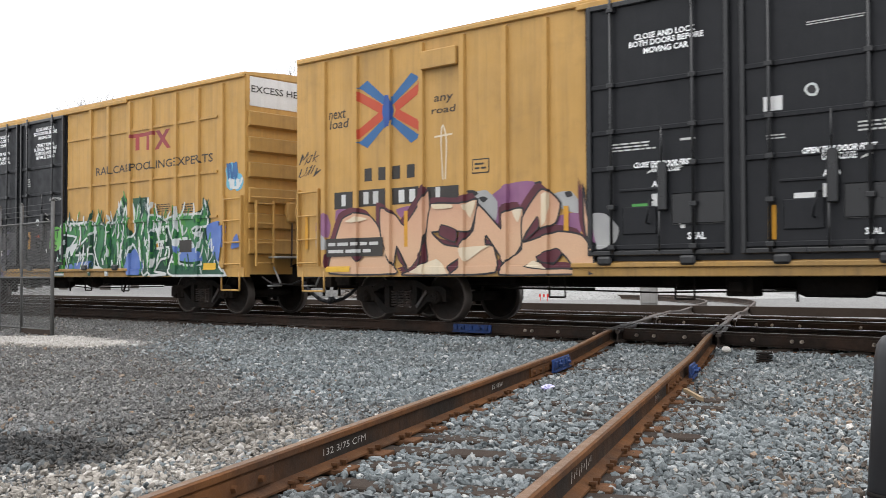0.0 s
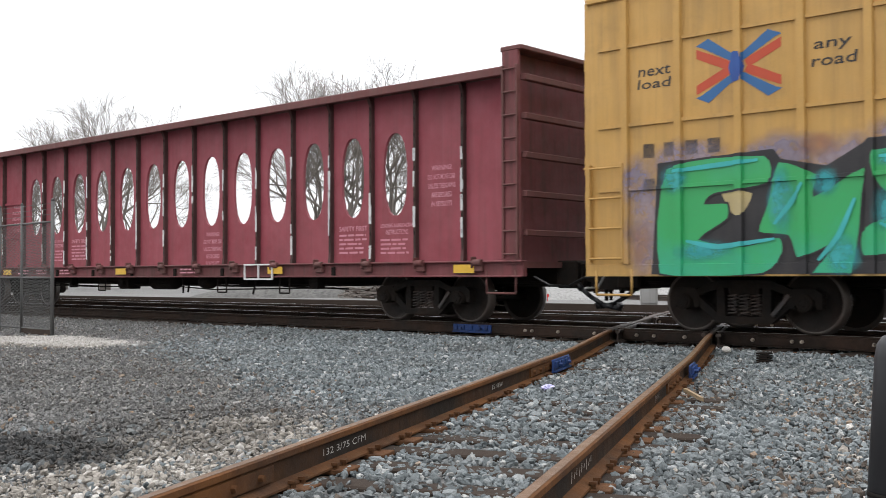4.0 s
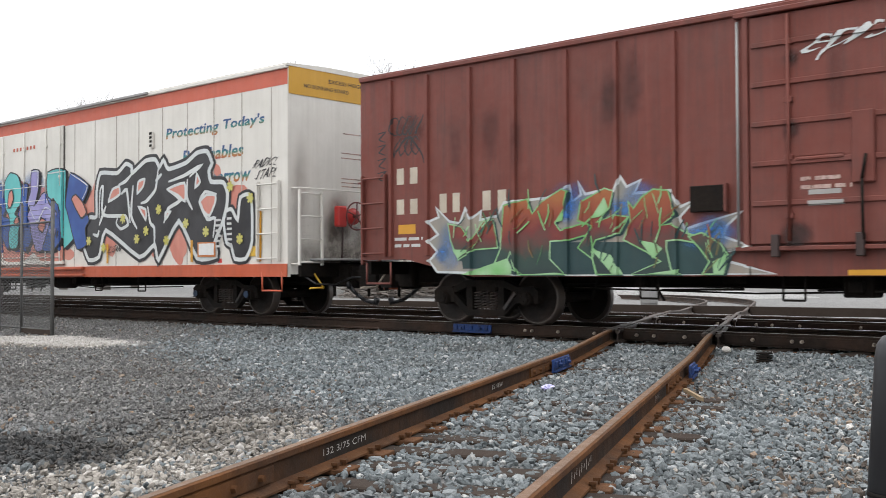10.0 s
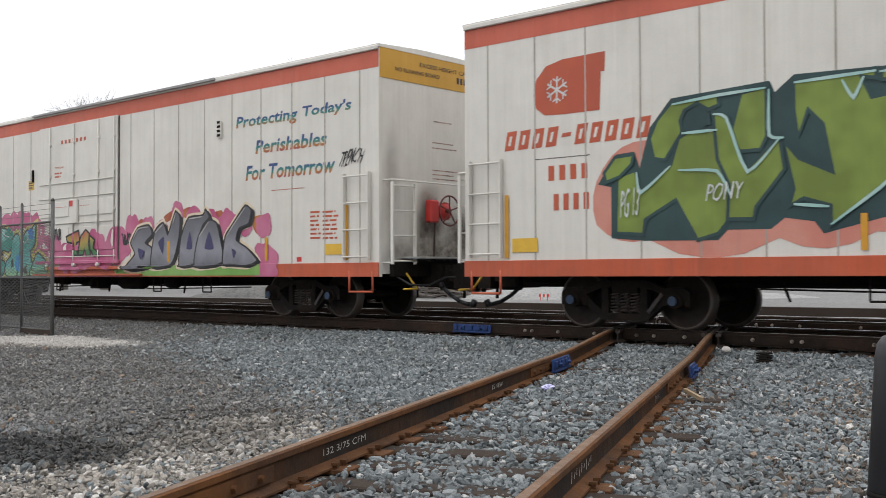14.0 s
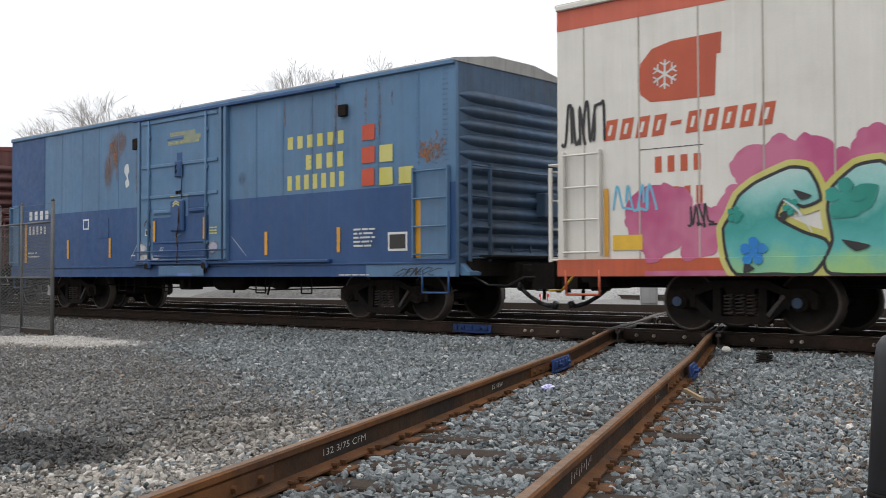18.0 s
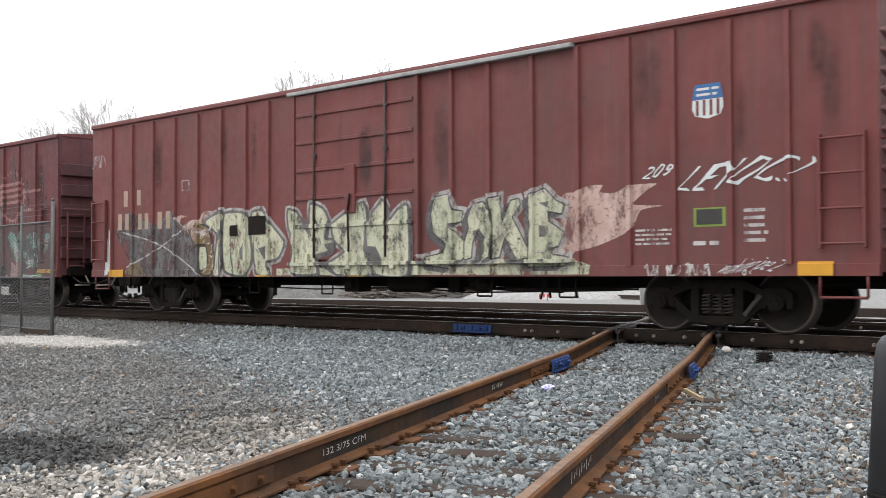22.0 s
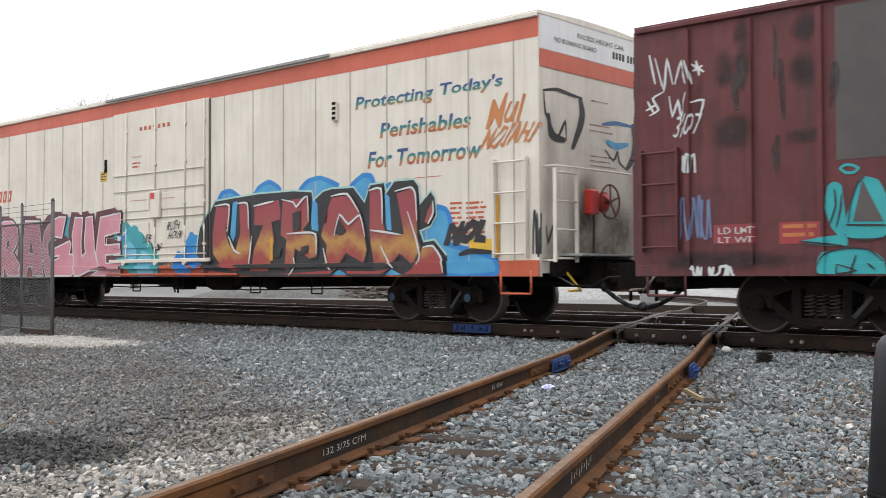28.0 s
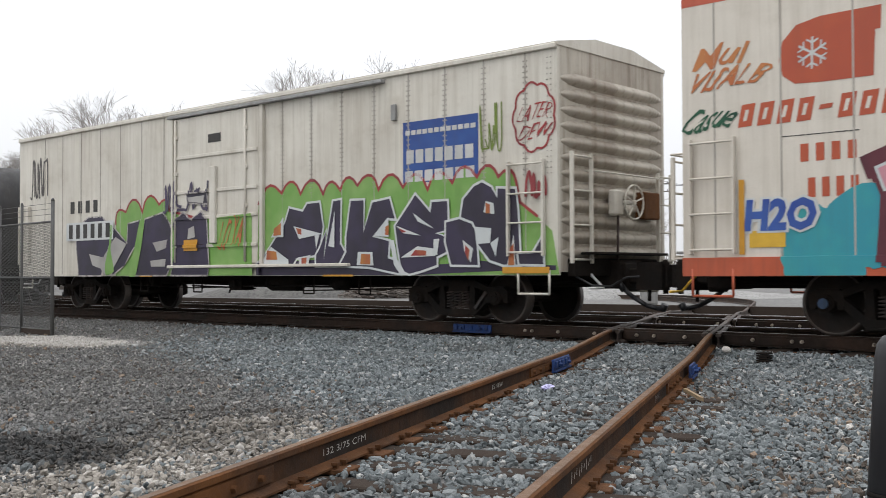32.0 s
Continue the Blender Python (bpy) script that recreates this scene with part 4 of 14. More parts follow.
    box(bm, -0.05, 0.05, -0.62, 0.62, 0.36, 0.46, bev=0.01)
    for s in (-1, 1):
        box(bm, -0.06, 0.06, s * 0.755 - 0.09, s * 0.755 + 0.09, 0.26, 0.56, bev=0.01)
    g["brake_beam"] = to_mesh("brake_beam", bm, "cast")
    bm = bmesh.new()
    prism(bm, [(0.46, 0.24), (0.70, 0.52), (0.66, 0.56), (0.42, 0.28)], -1.135, -1.10)
    g["rod"] = to_mesh("brake_rod", bm, "coil")
    # coupler, seen from the side: shank, knuckle, and the uncoupling lever
    bm = boxes((-0.20, 0.62, -0.13, 0.13, 0.68, 0.93), bev=0.03)
    box(bm, -0.12, 0.30, -0.36, 0.36, 0.60, 1.06, 0.03)
    box(bm, 0.26, 0.34, -0.24, 0.24, 0.56, 1.02, 0.02)
    prism(bm, [(0.52, -0.20), (0.80, -0.26), (0.97, -0.18), (0.99, 0.02), (0.90, 0.10), (0.88, 0.22), (0.60, 0.22)], 0.58, 1.02, "z")
    prism(bm, [(0.86, -0.06), (1.02, -0.10), (1.06, 0.04), (0.92, 0.12)], 0.62, 0.98, "z")
    rod(bm, (0.92, 0.02, 0.52), (0.92, 0.02, 1.06), 0.045, 10)
    rod(bm, (0.70, -0.10, 0.40), (0.70, -0.10, 0.62), 0.03, 8)
    g["coupler"] = to_mesh("coupler", bm, "cast")
    bm = bmesh.new()
    pts = [Vector((0.30, -0.28, 0.62)), Vector((0.52, -0.28, 0.46)), Vector((0.74, -0.26, 0.34)), Vector((0.92, -0.22, 0.29)), Vector((1.02, -0.2, 0.30))]
    pipe(bm, pts, 0.038, 8)
    rod(bm, (0.98, -0.2, 0.26), (1.03, -0.2, 0.36), 0.06, 8)
    rod(bm, (0.22, -0.28, 0.72), (0.34, -0.28, 0.58), 0.055, 8)
    pipe(bm, [Vector((0.05, -1.2, 0.80)), Vector((0.34, -1.18, 0.66)), Vector((0.36, -0.7, 0.64)), Vector((0.40, -0.3, 0.78)), Vector((0.66, -0.16, 0.80))], 0.018, 6)
    g["hose"] = to_mesh("air_hose", bm, "black")
    return g


GEAR = gear_meshes()


def truck(car, x):
    t = piece("truck", GEAR["bolster"], None, car, "sooty cast-steel truck", pose(x, 0, 0))
    for turn in (0, 180):
        piece("side_frame", GEAR["side_frame"], None, t, m=pose(0, 0, 0, 0, 0, turn))
        piece("spring_nest", GEAR["spring_nest"], None, t, m=pose(0, 0, 0, 0, 0, turn))
        piece("brake_rod", GEAR["rod"], None, t, m=pose(0, 0, 0, 0, 0, turn))
        for s in (-1, 1):
            piece("bearing", GEAR["bearing"], None, t, m=pose(s * 0.89, 0, 0, 0, 0, turn))
    for s in (-1, 1):
        w = piece("wheelset", GEAR["wheelset"], None, t, "steel wheels on an axle", pose(s * 0.89, 0, WR))
        WHEELSETS.append((w, s * 0.89, s))
        piece("brake_beam", GEAR["brake_beam"], None, t, m=pose(s * 0.36, 0, 0))
    return t


def underframe(car, L, tc, skirt=0.8, mat="under", tank=True, seed=0):
    rnd = random.Random(seed)
    part("center_sill", boxes((-L / 2 + 0.05, L / 2 - 0.05, -0.22, 0.22, 0.62, 0.98), bev=0.015), mat, car)
    for k in range(9):
        x = (k - 4) * (tc * 0.78) / 8
        part("cross_bearer", boxes((x - 0.05, x + 0.05, -1.45, 1.45, skirt, 0.98), bev=0.01), mat, car)
    if tank:
        a = rnd.uniform(-0.2, 0.8)
        part("air_reservoir", lathe_x(a, a + 1.05, -0.80, 0.68, 0.17), mat, car, "sooty air reservoir")
        part("brake_cylinder", lathe_x(a + 2.0, a + 2.5, -0.85, 0.68, 0.14), mat, car)
        part("control_valve", boxes((a - 0.9, a - 0.5, -1.15, -0.8, 0.52, 0.82), (a - 0.8, a - 0.6, -1.25, -1.1, 0.58, 0.74), bev=0.02), mat, car)
    bm = bmesh.new()
    pipe(bm, [(-L / 2 + 0.3, -0.40, 0.70), (-L * 0.2, -0.45, 0.66), (L * 0.12, -0.6, 0.60), (L * 0.3, -0.45, 0.64), (L / 2 - 0.3, -0.40, 0.70)], 0.022, 6)
    pipe(bm, [(-L * 0.27, -0.9, 0.62), (-L * 0.1, -1.0, 0.56), (0.3, -0.9, 0.60)], 0.014, 5)
    pipe(bm, [(L * 0.27, -0.7, 0.58), (L * 0.1, -0.8, 0.52), (0.5, -0.8, 0.60)], 0.014, 5)
    part("brake_pipe", bm, mat, car)
    for k in range(9):
        x, y = rnd.uniform(-tc * 0.36, tc * 0.36), rnd.uniform(-1.3, -0.3)
        if k % 3 == 0:
            w, hh = rnd.uniform(0.10, 0.32), rnd.uniform(0.12, 0.30)
            part("brake_box", boxes((x, x + w, y - 0.1, y + 0.1, 0.82 - hh, 0.84), bev=0.015), mat, car)
        elif k % 3 == 1:
            part("brake_rod", rod(bmesh.new(), (x, y, 0.60), (x + rnd.uniform(1.2, 2.6), y + rnd.uniform(-0.2, 0.2), rnd.uniform(0.52, 0.66)), 0.018, 6), mat, car)
        else:
            part("brake_lever", rod(bmesh.new(), (x, y, 0.84), (x + rnd.uniform(-0.3, 0.3), y, 0.44), 0.022, 6), mat, car)
    for x in (-L * 0.19, -L * 0.07, L * 0.14, L * 0.23):
        bm = bmesh.new()
        pipe(bm, [(x, -1.35, 0.85), (x, -1.35, 0.48), (x + 0.3, -1.35, 0.48), (x + 0.3, -1.35, 0.85)], 0.016, 5)
        part("hanger", bm, mat, car)
    for s in (-1, 1):
        ob = piece("coupler", GEAR["coupler"], None, car, m=pose(s * (L / 2), 0, 0, 0, 0, 0 if s > 0 else 180))
        ob = piece("air_hose", GEAR["hose"], None, car, m=pose(s * (L / 2), 0, 0, 0, 0, 0 if s > 0 else 180))


def lathe_x(x0, x1, y, z, r):
    bm = bmesh.new()
    n = 18
    prof = [(0.25 * r, x0), (0.8 * r, x0 + 0.03), (r, x0 + 0.12), (r, x1 - 0.12), (0.8 * r, x1 - 0.03), (0.25 * r, x1)]
    rings = [[bm.verts.new((x, y + q * math.cos(6.2832 * k / n), z + q * math.sin(6.2832 * k / n))) for k in range(n)] for q, x in prof]
    for a, b in zip(rings, rings[1:]):
        for k in range(n):
            bm.faces.new((a[k], a[(k + 1) % n], b[(k + 1) % n], b[k])).smooth = True
    bm.faces.new(rings[0])
    bm.faces.new(rings[-1])
    bmesh.ops.recalc_face_normals(bm, faces=bm.faces)
    return bm


class Side:
    """The relief of a car's side: how far it stands proud at each x (and at each z, for level ribs)."""

    def __init__(self, W):
        self.W, self.spans, self.levels, self.low = W, [], [], 0.808

    def bump(self, x0, x1, d, slope):
        self.spans.append((x0, x1, d, slope))

    def level(self, z, h, d, x0=-99, x1=99):
        self.levels.append((z - h / 2, z + h / 2, d, x0, x1))

    def proud(self, x, z):
        y = 0.0
        for x0, x1, d, s in self.spans:
            if x0 <= x <= x1:
                y = max(y, d)
            elif x0 - s < x < x0:
                y = max(y, d * (x - x0 + s) / s)
            elif x1 < x < x1 + s:
                y = max(y, d * (x1 + s - x) / s)
        for z0, z1, d, x0, x1 in self.levels:
            if z0 - 1e-4 <= z <= z1 + 1e-4 and x0 - 1e-4 <= x <= x1 + 1e-4:
                y = max(y, d)
        return y

    def cuts(self, xa, xb, za, zb):
        c = []
        for x0, x1, d, s in self.spans:
            for v in (x0 - s, x0, x1, x1 + s):
                if xa < v < xb:
                    c.append(((v, 0, 0), (1, 0, 0)))
        for z0, z1, d, x0, x1 in self.levels:
            if x1 > xa and x0 < xb:
                for v in (z0 - 0.004, z0, z1, z1 + 0.004):
                    if za < v < zb:
                        c.append(((0, 0, v), (0, 0, 1)))
        return c


def drape(side, bm, off):
    """Lays a flat drawing of (x, 0, z) on a car's relief, off metres proud of it."""
    xs, zs = [v.co.x for v in bm.verts], [v.co.z for v in bm.verts]
    for co, no in side.cuts(min(xs), max(xs), min(zs), max(zs)):
        bmesh.ops.bisect_plane(bm, geom=bm.verts[:] + bm.edges[:] + bm.faces[:], plane_co=co, plane_no=no, dist=1e-5)
    for v in bm.verts:
        v.co.z = max(v.co.z, side.low)
        v.co.y = -side.W - side.proud(v.co.x, v.co.z) - off + v.co.y * 0.001
    return bm


GLYPHS = {}


def glyph(text, bold=0.0):
    """Triangles of a word in the built-in font, scaled into the unit square."""
    key = (text, bold)
    if key not in GLYPHS:
        cu = bpy.data.curves.new("word", "FONT")
        cu.body, cu.offset, cu.resolution_u, cu.fill_mode = text, bold, 2, "FRONT"
        cu.align_x = "CENTER"
        ob = new("word", cu)
        me = bpy.data.meshes.new_from_object(ob)
        co = np.array([v.co[:2] for v in me.vertices])
        lo, hi = co.min(0), co.max(0)
        GLYPHS[key] = ((co - lo) / np.maximum(hi - lo, 1e-6), [tuple(f.vertices) for f in me.polygons], (hi - lo))
        bpy.data.objects.remove(ob)
        bpy.data.curves.remove(cu)
        bpy.data.meshes.remove(me)
    return GLYPHS[key]


def put_glyph(bm, text, x0, z0, x1, z1, bold=0.0, lean=0.0, wave=0.0, seed=0.0, turn=0.0, grow_by=0.0, lift=0.0):
    co, fs, _ = glyph(text, bold)
    cx, cz = (x0 + x1) / 2, (z0 + z1) / 2
    hx, hz = (x1 - x0) / 2 + grow_by, (z1 - z0) / 2 + grow_by
    c, s = math.cos(radians(turn)), math.sin(radians(turn))
    vs = []
    for u, v in co:
        a, b = (u * 2 - 1) * hx, (v * 2 - 1) * hz
        a += lean * b
        if wave:
            a += wave * hx * math.sin(2.3 * (v * 2 - 1) + seed * 1.7)
            b += wave * hz * math.sin(2.9 * (u * 2 - 1) + seed * 2.3 + 1.1 * v)
        vs.append(bm.verts.new((cx + a * c - b * s, -lift, cz + a * s + b * c)))
    for f in fs:
        try:
            bm.faces.new([vs[i] for i in f])
        except ValueError:
            pass
    return bm


def face_out(bm):
    bmesh.ops.recalc_face_normals(bm, faces=bm.faces)
    for f in bm.faces:
        f.normal_update()
    if bm.faces and sum(f.normal.y * f.calc_area() for f in bm.faces) > 0:
        bmesh.ops.reverse_faces(bm, faces=bm.faces)
    return bm


def lettering(car, words, x0, z0, x1, z1, ink, bold=0.0, lean=0.0, off=0.004, name="lettering", label="", wave=0.0):
    """A line of painted words that fills the given patch of a car's side."""
    bm = put_glyph(bmesh.new(), words, x0, z0, x1, z1, bold, lean, wave)
    return part(name, drape(car["side"], bm, off), ink, car["ob"], label)


def bars(car, rows, x0, z0, x1, z1, ink, off=0.004, seed=1, name="small_print", fill=0.8):
    """Lines of small print too fine to read: one bar a word."""
    rnd = random.Random(seed)
    bm = bmesh.new()
    h = max(0.03, (z1 - z0) / rows)
    for r in range(rows):
        x, zc = x0, z1 - (r + 0.5) * h
        end = x1 - rnd.uniform(0, 0.2) * (x1 - x0)
        while x < end - 0.02:
            w = min(rnd.uniform(1.2, 3.6) * h, end - x)
            quad(bm, x, zc - h * 0.28 * fill, x + w, zc + h * 0.28 * fill)
            x += w + h * 0.45
    return part(name, drape(car["side"], bm, off), ink, car["ob"])


def quad(bm, x0, z0, x1, z1, lift=0.0):
    return bm.faces.new([bm.verts.new(p) for p in ((x0, -lift, z0), (x1, -lift, z0), (x1, -lift, z1), (x0, -lift, z1))])


def digits(car, n, x0, z0, x1, z1, ink, off=0.004, name="number_bar", gap=0.46):
    """Painted car numbers as plain upright bars, one a character."""
    w = (x1 - x0) / n
    for k in range(n):
        bm = bmesh.new()
        quad(bm, x0 + w * (k + gap / 2), z0, x0 + w * (k + 1 - gap / 2), z1)
        part(name, drape(car["side"], bm, off), ink, car["ob"])


def panel(car, x0, z0, x1, z1, ink, off=0.003, name="panel", label=""):
    bm = bmesh.new()
    quad(bm, x0, z0, x1, z1)
    return part(name, drape(car["side"], bm, off), ink, car["ob"], label)


def shape(car, polys, ink, off=0.004, name="mark", label=""):
    """Flat painted polygons on a car's side."""
    bm = bmesh.new()
    for k, poly in enumerate(polys):
        f = bm.faces.new([bm.verts.new((x, -0.3 * k, z)) for x, z in poly])
    bmesh.ops.triangulate(bm, faces=bm.faces[:])
    face_out(bm)
    return part(name, drape(car["side"], bm, off), ink, car["ob"], label)


def blobs(car, spots, ink, off=0.004, name="cloud", label="", seed=0):
    """A sprayed cloud of round puffs (x, z, radius)."""
    rnd = random.Random(seed)
    bm = bmesh.new()
    joined = name in ("cloud", "paint_patch", "figure_mark")
    spread = []
    for x, z, r in spots:
        spread.append((x, z, r * 0.86))
        if joined:
            for j in range(5):
                a = rnd.uniform(0, 6.28)
                spread.append((x + r * 0.75 * math.cos(a), max(0.86, z + r * 0.7 * math.sin(a)), r * rnd.uniform(0.14, 0.36)))
    for k, (x, z, r) in enumerate(spread):
        n = 26
        ph = rnd.uniform(0, 9)
        bm.faces.new([bm.verts.new((x + r * (1 + 0.22 * noise.noise((math.cos(6.2832 * i / n) + ph, math.sin(6.2832 * i / n), 0))) * math.cos(6.2832 * i / n), -0.02 * k,
                                    max(0.80, z + r * (1 + 0.22 * noise.noise((math.cos(6.2832 * i / n) + ph, math.sin(6.2832 * i / n), 3))) * math.sin(6.2832 * i / n)))) for i in range(n)])
        if not joined:
            part(name, drape(car["side"], bm, off + 0.0002 * k), ink, car["ob"], label)
            bm = bmesh.new()
    if joined:
        return part(name, drape(car["side"], bm, off), ink, car["ob"], label)
    bm.free()


def stroke(car, pts, w, ink, off=0.012, name="tag", label="", bm=None):
    """A sprayed line through the given points."""
    own = bm is None
    bm = bmesh.new() if own else bm
    P = [Vector((x, 0, z)) for x, z in pts]
    Q = []
    for k in range(len(P) - 1):
        a, b, c, d = P[max(0, k - 1)], P[k], P[k + 1], P[min(len(P) - 1, k + 2)]
        for i in range(5):
            t = i / 5
            Q.append(0.5 * (2 * b + (c - a) * t + (2 * a - 5 * b + 4 * c - d) * t * t + (3 * b - a - 3 * c + d) * t ** 3))
    Q.append(P[-1])
    L, R = [], []
    for k, q in enumerate(Q):
        d = (Q[min(k + 1, len(Q) - 1)] - Q[max(0, k - 1)])
        d = d.normalized() if d.length > 1e-6 else Vector((1, 0, 0))
        s = Vector((-d.z, 0, d.x)) * w / 2
        L.append(bm.verts.new(q + s))
        R.append(bm.verts.new(q - s))
    for k in range(len(Q) - 1):
        bm.faces.new((L[k], L[k + 1], R[k + 1], R[k]))
    if own:
        return part(name, drape(car["side"], bm, off), ink, car["ob"], label)


def scrawl(car, x0, z0, x1, z1, w, ink, seed, strokes=3, off=0.012, name="tag", label=""):
    """An unreadable quick tag of looping strokes."""
    rnd = random.Random(seed)
    bm = bmesh.new()
    for s in range(strokes):
        n = rnd.randint(5, 8)
        a, b = x0 + (x1 - x0) * s / strokes, x0 + (x1 - x0) * (s + 1.15) / strokes
        pts = [(a + (b - a) * (k / (n - 1)) + rnd.uniform(-0.2, 0.2) * (b - a), rnd.choice((z0, z1, z0 + (z1 - z0) * rnd.random()))) for k in range(n)]
        stroke(car, pts, w, ink, bm=bm)
    return part(name, drape(car["side"], bm, off), ink, car["ob"], label)


def graffiti(car, word, x0, z0, x1, z1, fill, outline, label, halo=None, shade=None, shine=None, bold=0.03, wave=0.16, lean=0.0, seed=0, edge=0.05, overlap=0.16, off=0.004, drop=(0.10, -0.07), sizes=None, detail=7):
    """A sprayed piece: fat leaning letters that overlap, with a halo, a block shadow, an outline and streaks of shine."""
    rnd = random.Random(seed)
    n = len(word)
    wts = sizes or [1.0] * n
    tot = sum(wts)
    H = z1 - z0
    layers = {"halo": bmesh.new(), "shade": bmesh.new(), "outline": bmesh.new(), "fill": bmesh.new(), "shine": bmesh.new(), "cut": bmesh.new()}
    x = x0
    for k, ch in enumerate(word):
        w = (x1 - x0) * wts[k] / tot
        a, b = x - w * overlap / 2, x + w * (1 + overlap / 2)
        lo, hi = z0 + rnd.uniform(0, 0.07) * H, z1 - rnd.uniform(0, 0.10) * H
        args = dict(lean=lean + rnd.uniform(-0.06, 0.06), wave=wave, seed=seed + k * 1.3, turn=rnd.uniform(-2, 2))
        lift = 0.5 * k
        if halo:
            put_glyph(layers["halo"], ch, a, lo, b, hi, bold + 0.05, grow_by=edge * 2.6, lift=lift, **args)
        if shade:
            put_glyph(layers["shade"], ch, a + drop[0], lo + drop[1], b + drop[0], hi + drop[1], bold + 0.03, grow_by=edge, lift=lift, **args)
        put_glyph(layers["outline"], ch, a, lo, b, hi, bold + 0.028, grow_by=edge, lift=lift, **args)
        put_glyph(layers["fill"], ch, a, lo, b, hi, bold - 0.012, lift=lift, **args)
        for j in range(detail):
            px, pz = x + w * rnd.uniform(0.12, 0.88), lo + (hi - lo) * rnd.uniform(0.12, 0.88)
            a = rnd.choice((1.4, 1.7, 0.2, 2.6, 1.2)) + rnd.uniform(-0.3, 0.3)
            ln = rnd.uniform(0.10, 0.26) * H
            key = "shine" if (j % 2 == 0 and shine) else "cut"
            stroke(car, [(px, pz), (px + 0.5 * ln * math.cos(a) + rnd.uniform(-0.04, 0.04), pz + 0.5 * ln * math.sin(a)), (px + ln * math.cos(a), min(hi, pz + ln * math.sin(a)))], rnd.uniform(0.02, 0.045), None, bm=layers[key])
        x += w
    inks = {"cut": outline, "halo": halo, "shade": shade, "outline": outline, "fill": fill, "shine": shine}
    steps = {"halo": 0.0, "shade": 0.004, "outline": 0.008, "fill": 0.013, "shine": 0.018, "cut": 0.022}
    root = None
    for key in ("fill", "halo", "shade", "outline", "shine", "cut"):
        bm = layers[key]
        if inks[key] and bm.verts:
            ob = part("graffiti" if root is None else "graffiti_" + key, drape(car["side"], bm, off + steps[key]), inks[key], root or car["ob"], label if root is None else "")
            root = root or ob
        else:
            bm.free()
    return root


def ladder(car, x0, x1, z0, z1, rungs, mat, y, r=0.016, name="ladder"):
    ob = part(name, boxes((x0 - 0.02, x0 + 0.02, y - 0.03, y + 0.05, z0, z1), (x1 - 0.02, x1 + 0.02, y - 0.03, y + 0.05, z0, z1), bev=0.004), mat, car)
    for k in range(rungs):
        z = z0 + 0.06 + (z1 - z0 - 0.12) * k / (rungs - 1)
        part("rung", rod(bmesh.new(), (x0, y - 0.02, z), (x1, y - 0.02, z), r, 8), mat, ob)
    return ob


def end_ladder(car, x, y0, y1, z0, z1, rungs, mat, name="end_ladder"):
    ob = part(name, boxes((x - 0.02, x + 0.04, y0 - 0.02, y0 + 0.02, z0, z1), (x - 0.02, x + 0.04, y1 - 0.02, y1 + 0.02, z0, z1), bev=0.004), mat, car)
    for k in range(rungs):
        z = z0 + 0.06 + (z1 - z0 - 0.12) * k / (rungs - 1)
        part("rung", rod(bmesh.new(), (x + 0.02, y0, z), (x + 0.02, y1, z), 0.016, 8), mat, ob)
    return ob


def grab(car, pts, mat, r=0.015, name="grab_iron"):
    return part(name, pipe(bmesh.new(), pts, r, 8), mat, car)


def stirrups(car, L, W, mat, z=0.8):
    for sx in (-1, 1):
        for sy in (-1, 1):
            a, b = sx * (L / 2 - 0.75), sx * (L / 2 - 0.15)
            grab(car, [(a, sy * W, z + 0.1), (a, sy * W, z - 0.27), (b, sy * W, z - 0.27), (b, sy * W, z + 0.1)], mat, 0.019, "sill_step")


def hand_brake(car, x, y, z, mat, s=1, wheel=None):
    house = part("brake_housing", boxes((x, x + s * 0.16, y - 0.26, y - 0.02, z - 0.22, z + 0.20) if s > 0 else (x - 0.16, x, y - 0.26, y - 0.02, z - 0.22, z + 0.20), bev=0.03), mat, car)
    bm = bmesh.new()
    n, R = 24, 0.28
    xx = x + s * 0.26
    ring = [(xx, y + 0.14 + R * math.cos(6.2832 * k / n), z + R * math.sin(6.2832 * k / n)) for k in range(n + 1)]
    pipe(bm, ring, 0.016, 6)
    for k in range(5):
        a = 6.2832 * k / 5 + 0.3
        rod(bm, (xx, y + 0.14, z), (xx, y + 0.14 + R * math.cos(a), z + R * math.sin(a)), 0.014, 6)
    rod(bm, (x, y + 0.14, z), (xx + s * 0.02, y + 0.14, z), 0.04, 10)
    part("brake_wheel", bm, wheel or mat, house)
    part("brake_chain", rod(bmesh.new(), (x + s * 0.1, y - 0.1, z - 0.22), (x + s * 0.1, y - 0.12, 1.0), 0.02, 6), "rod_brown", house)


def corrugation_mesh(name, half, h, d, mat):
    """One pressed end corrugation, tapering to its tips."""
    bm = bmesh.new()
    rows = []
    for k in range(15):
        u = -1 + 2 * k / 14
        t = min(1.0, (1 - abs(u)) / 0.22)
        t = t * t * (3 - 2 * t)
        rows.append([bm.verts.new((d * t * math.sin(math.pi * j / 8), u * half, (j / 8 - 0.5) * h * (0.25 + 0.75 * t) + 0.03 * u * 0)) for j in range(9)])
    for a, b in zip(rows, rows[1:]):
        for j in range(8):
            bm.faces.new((a[j], b[j], b[j + 1], a[j + 1])).smooth = True
    return to_mesh(name, bm, mat)


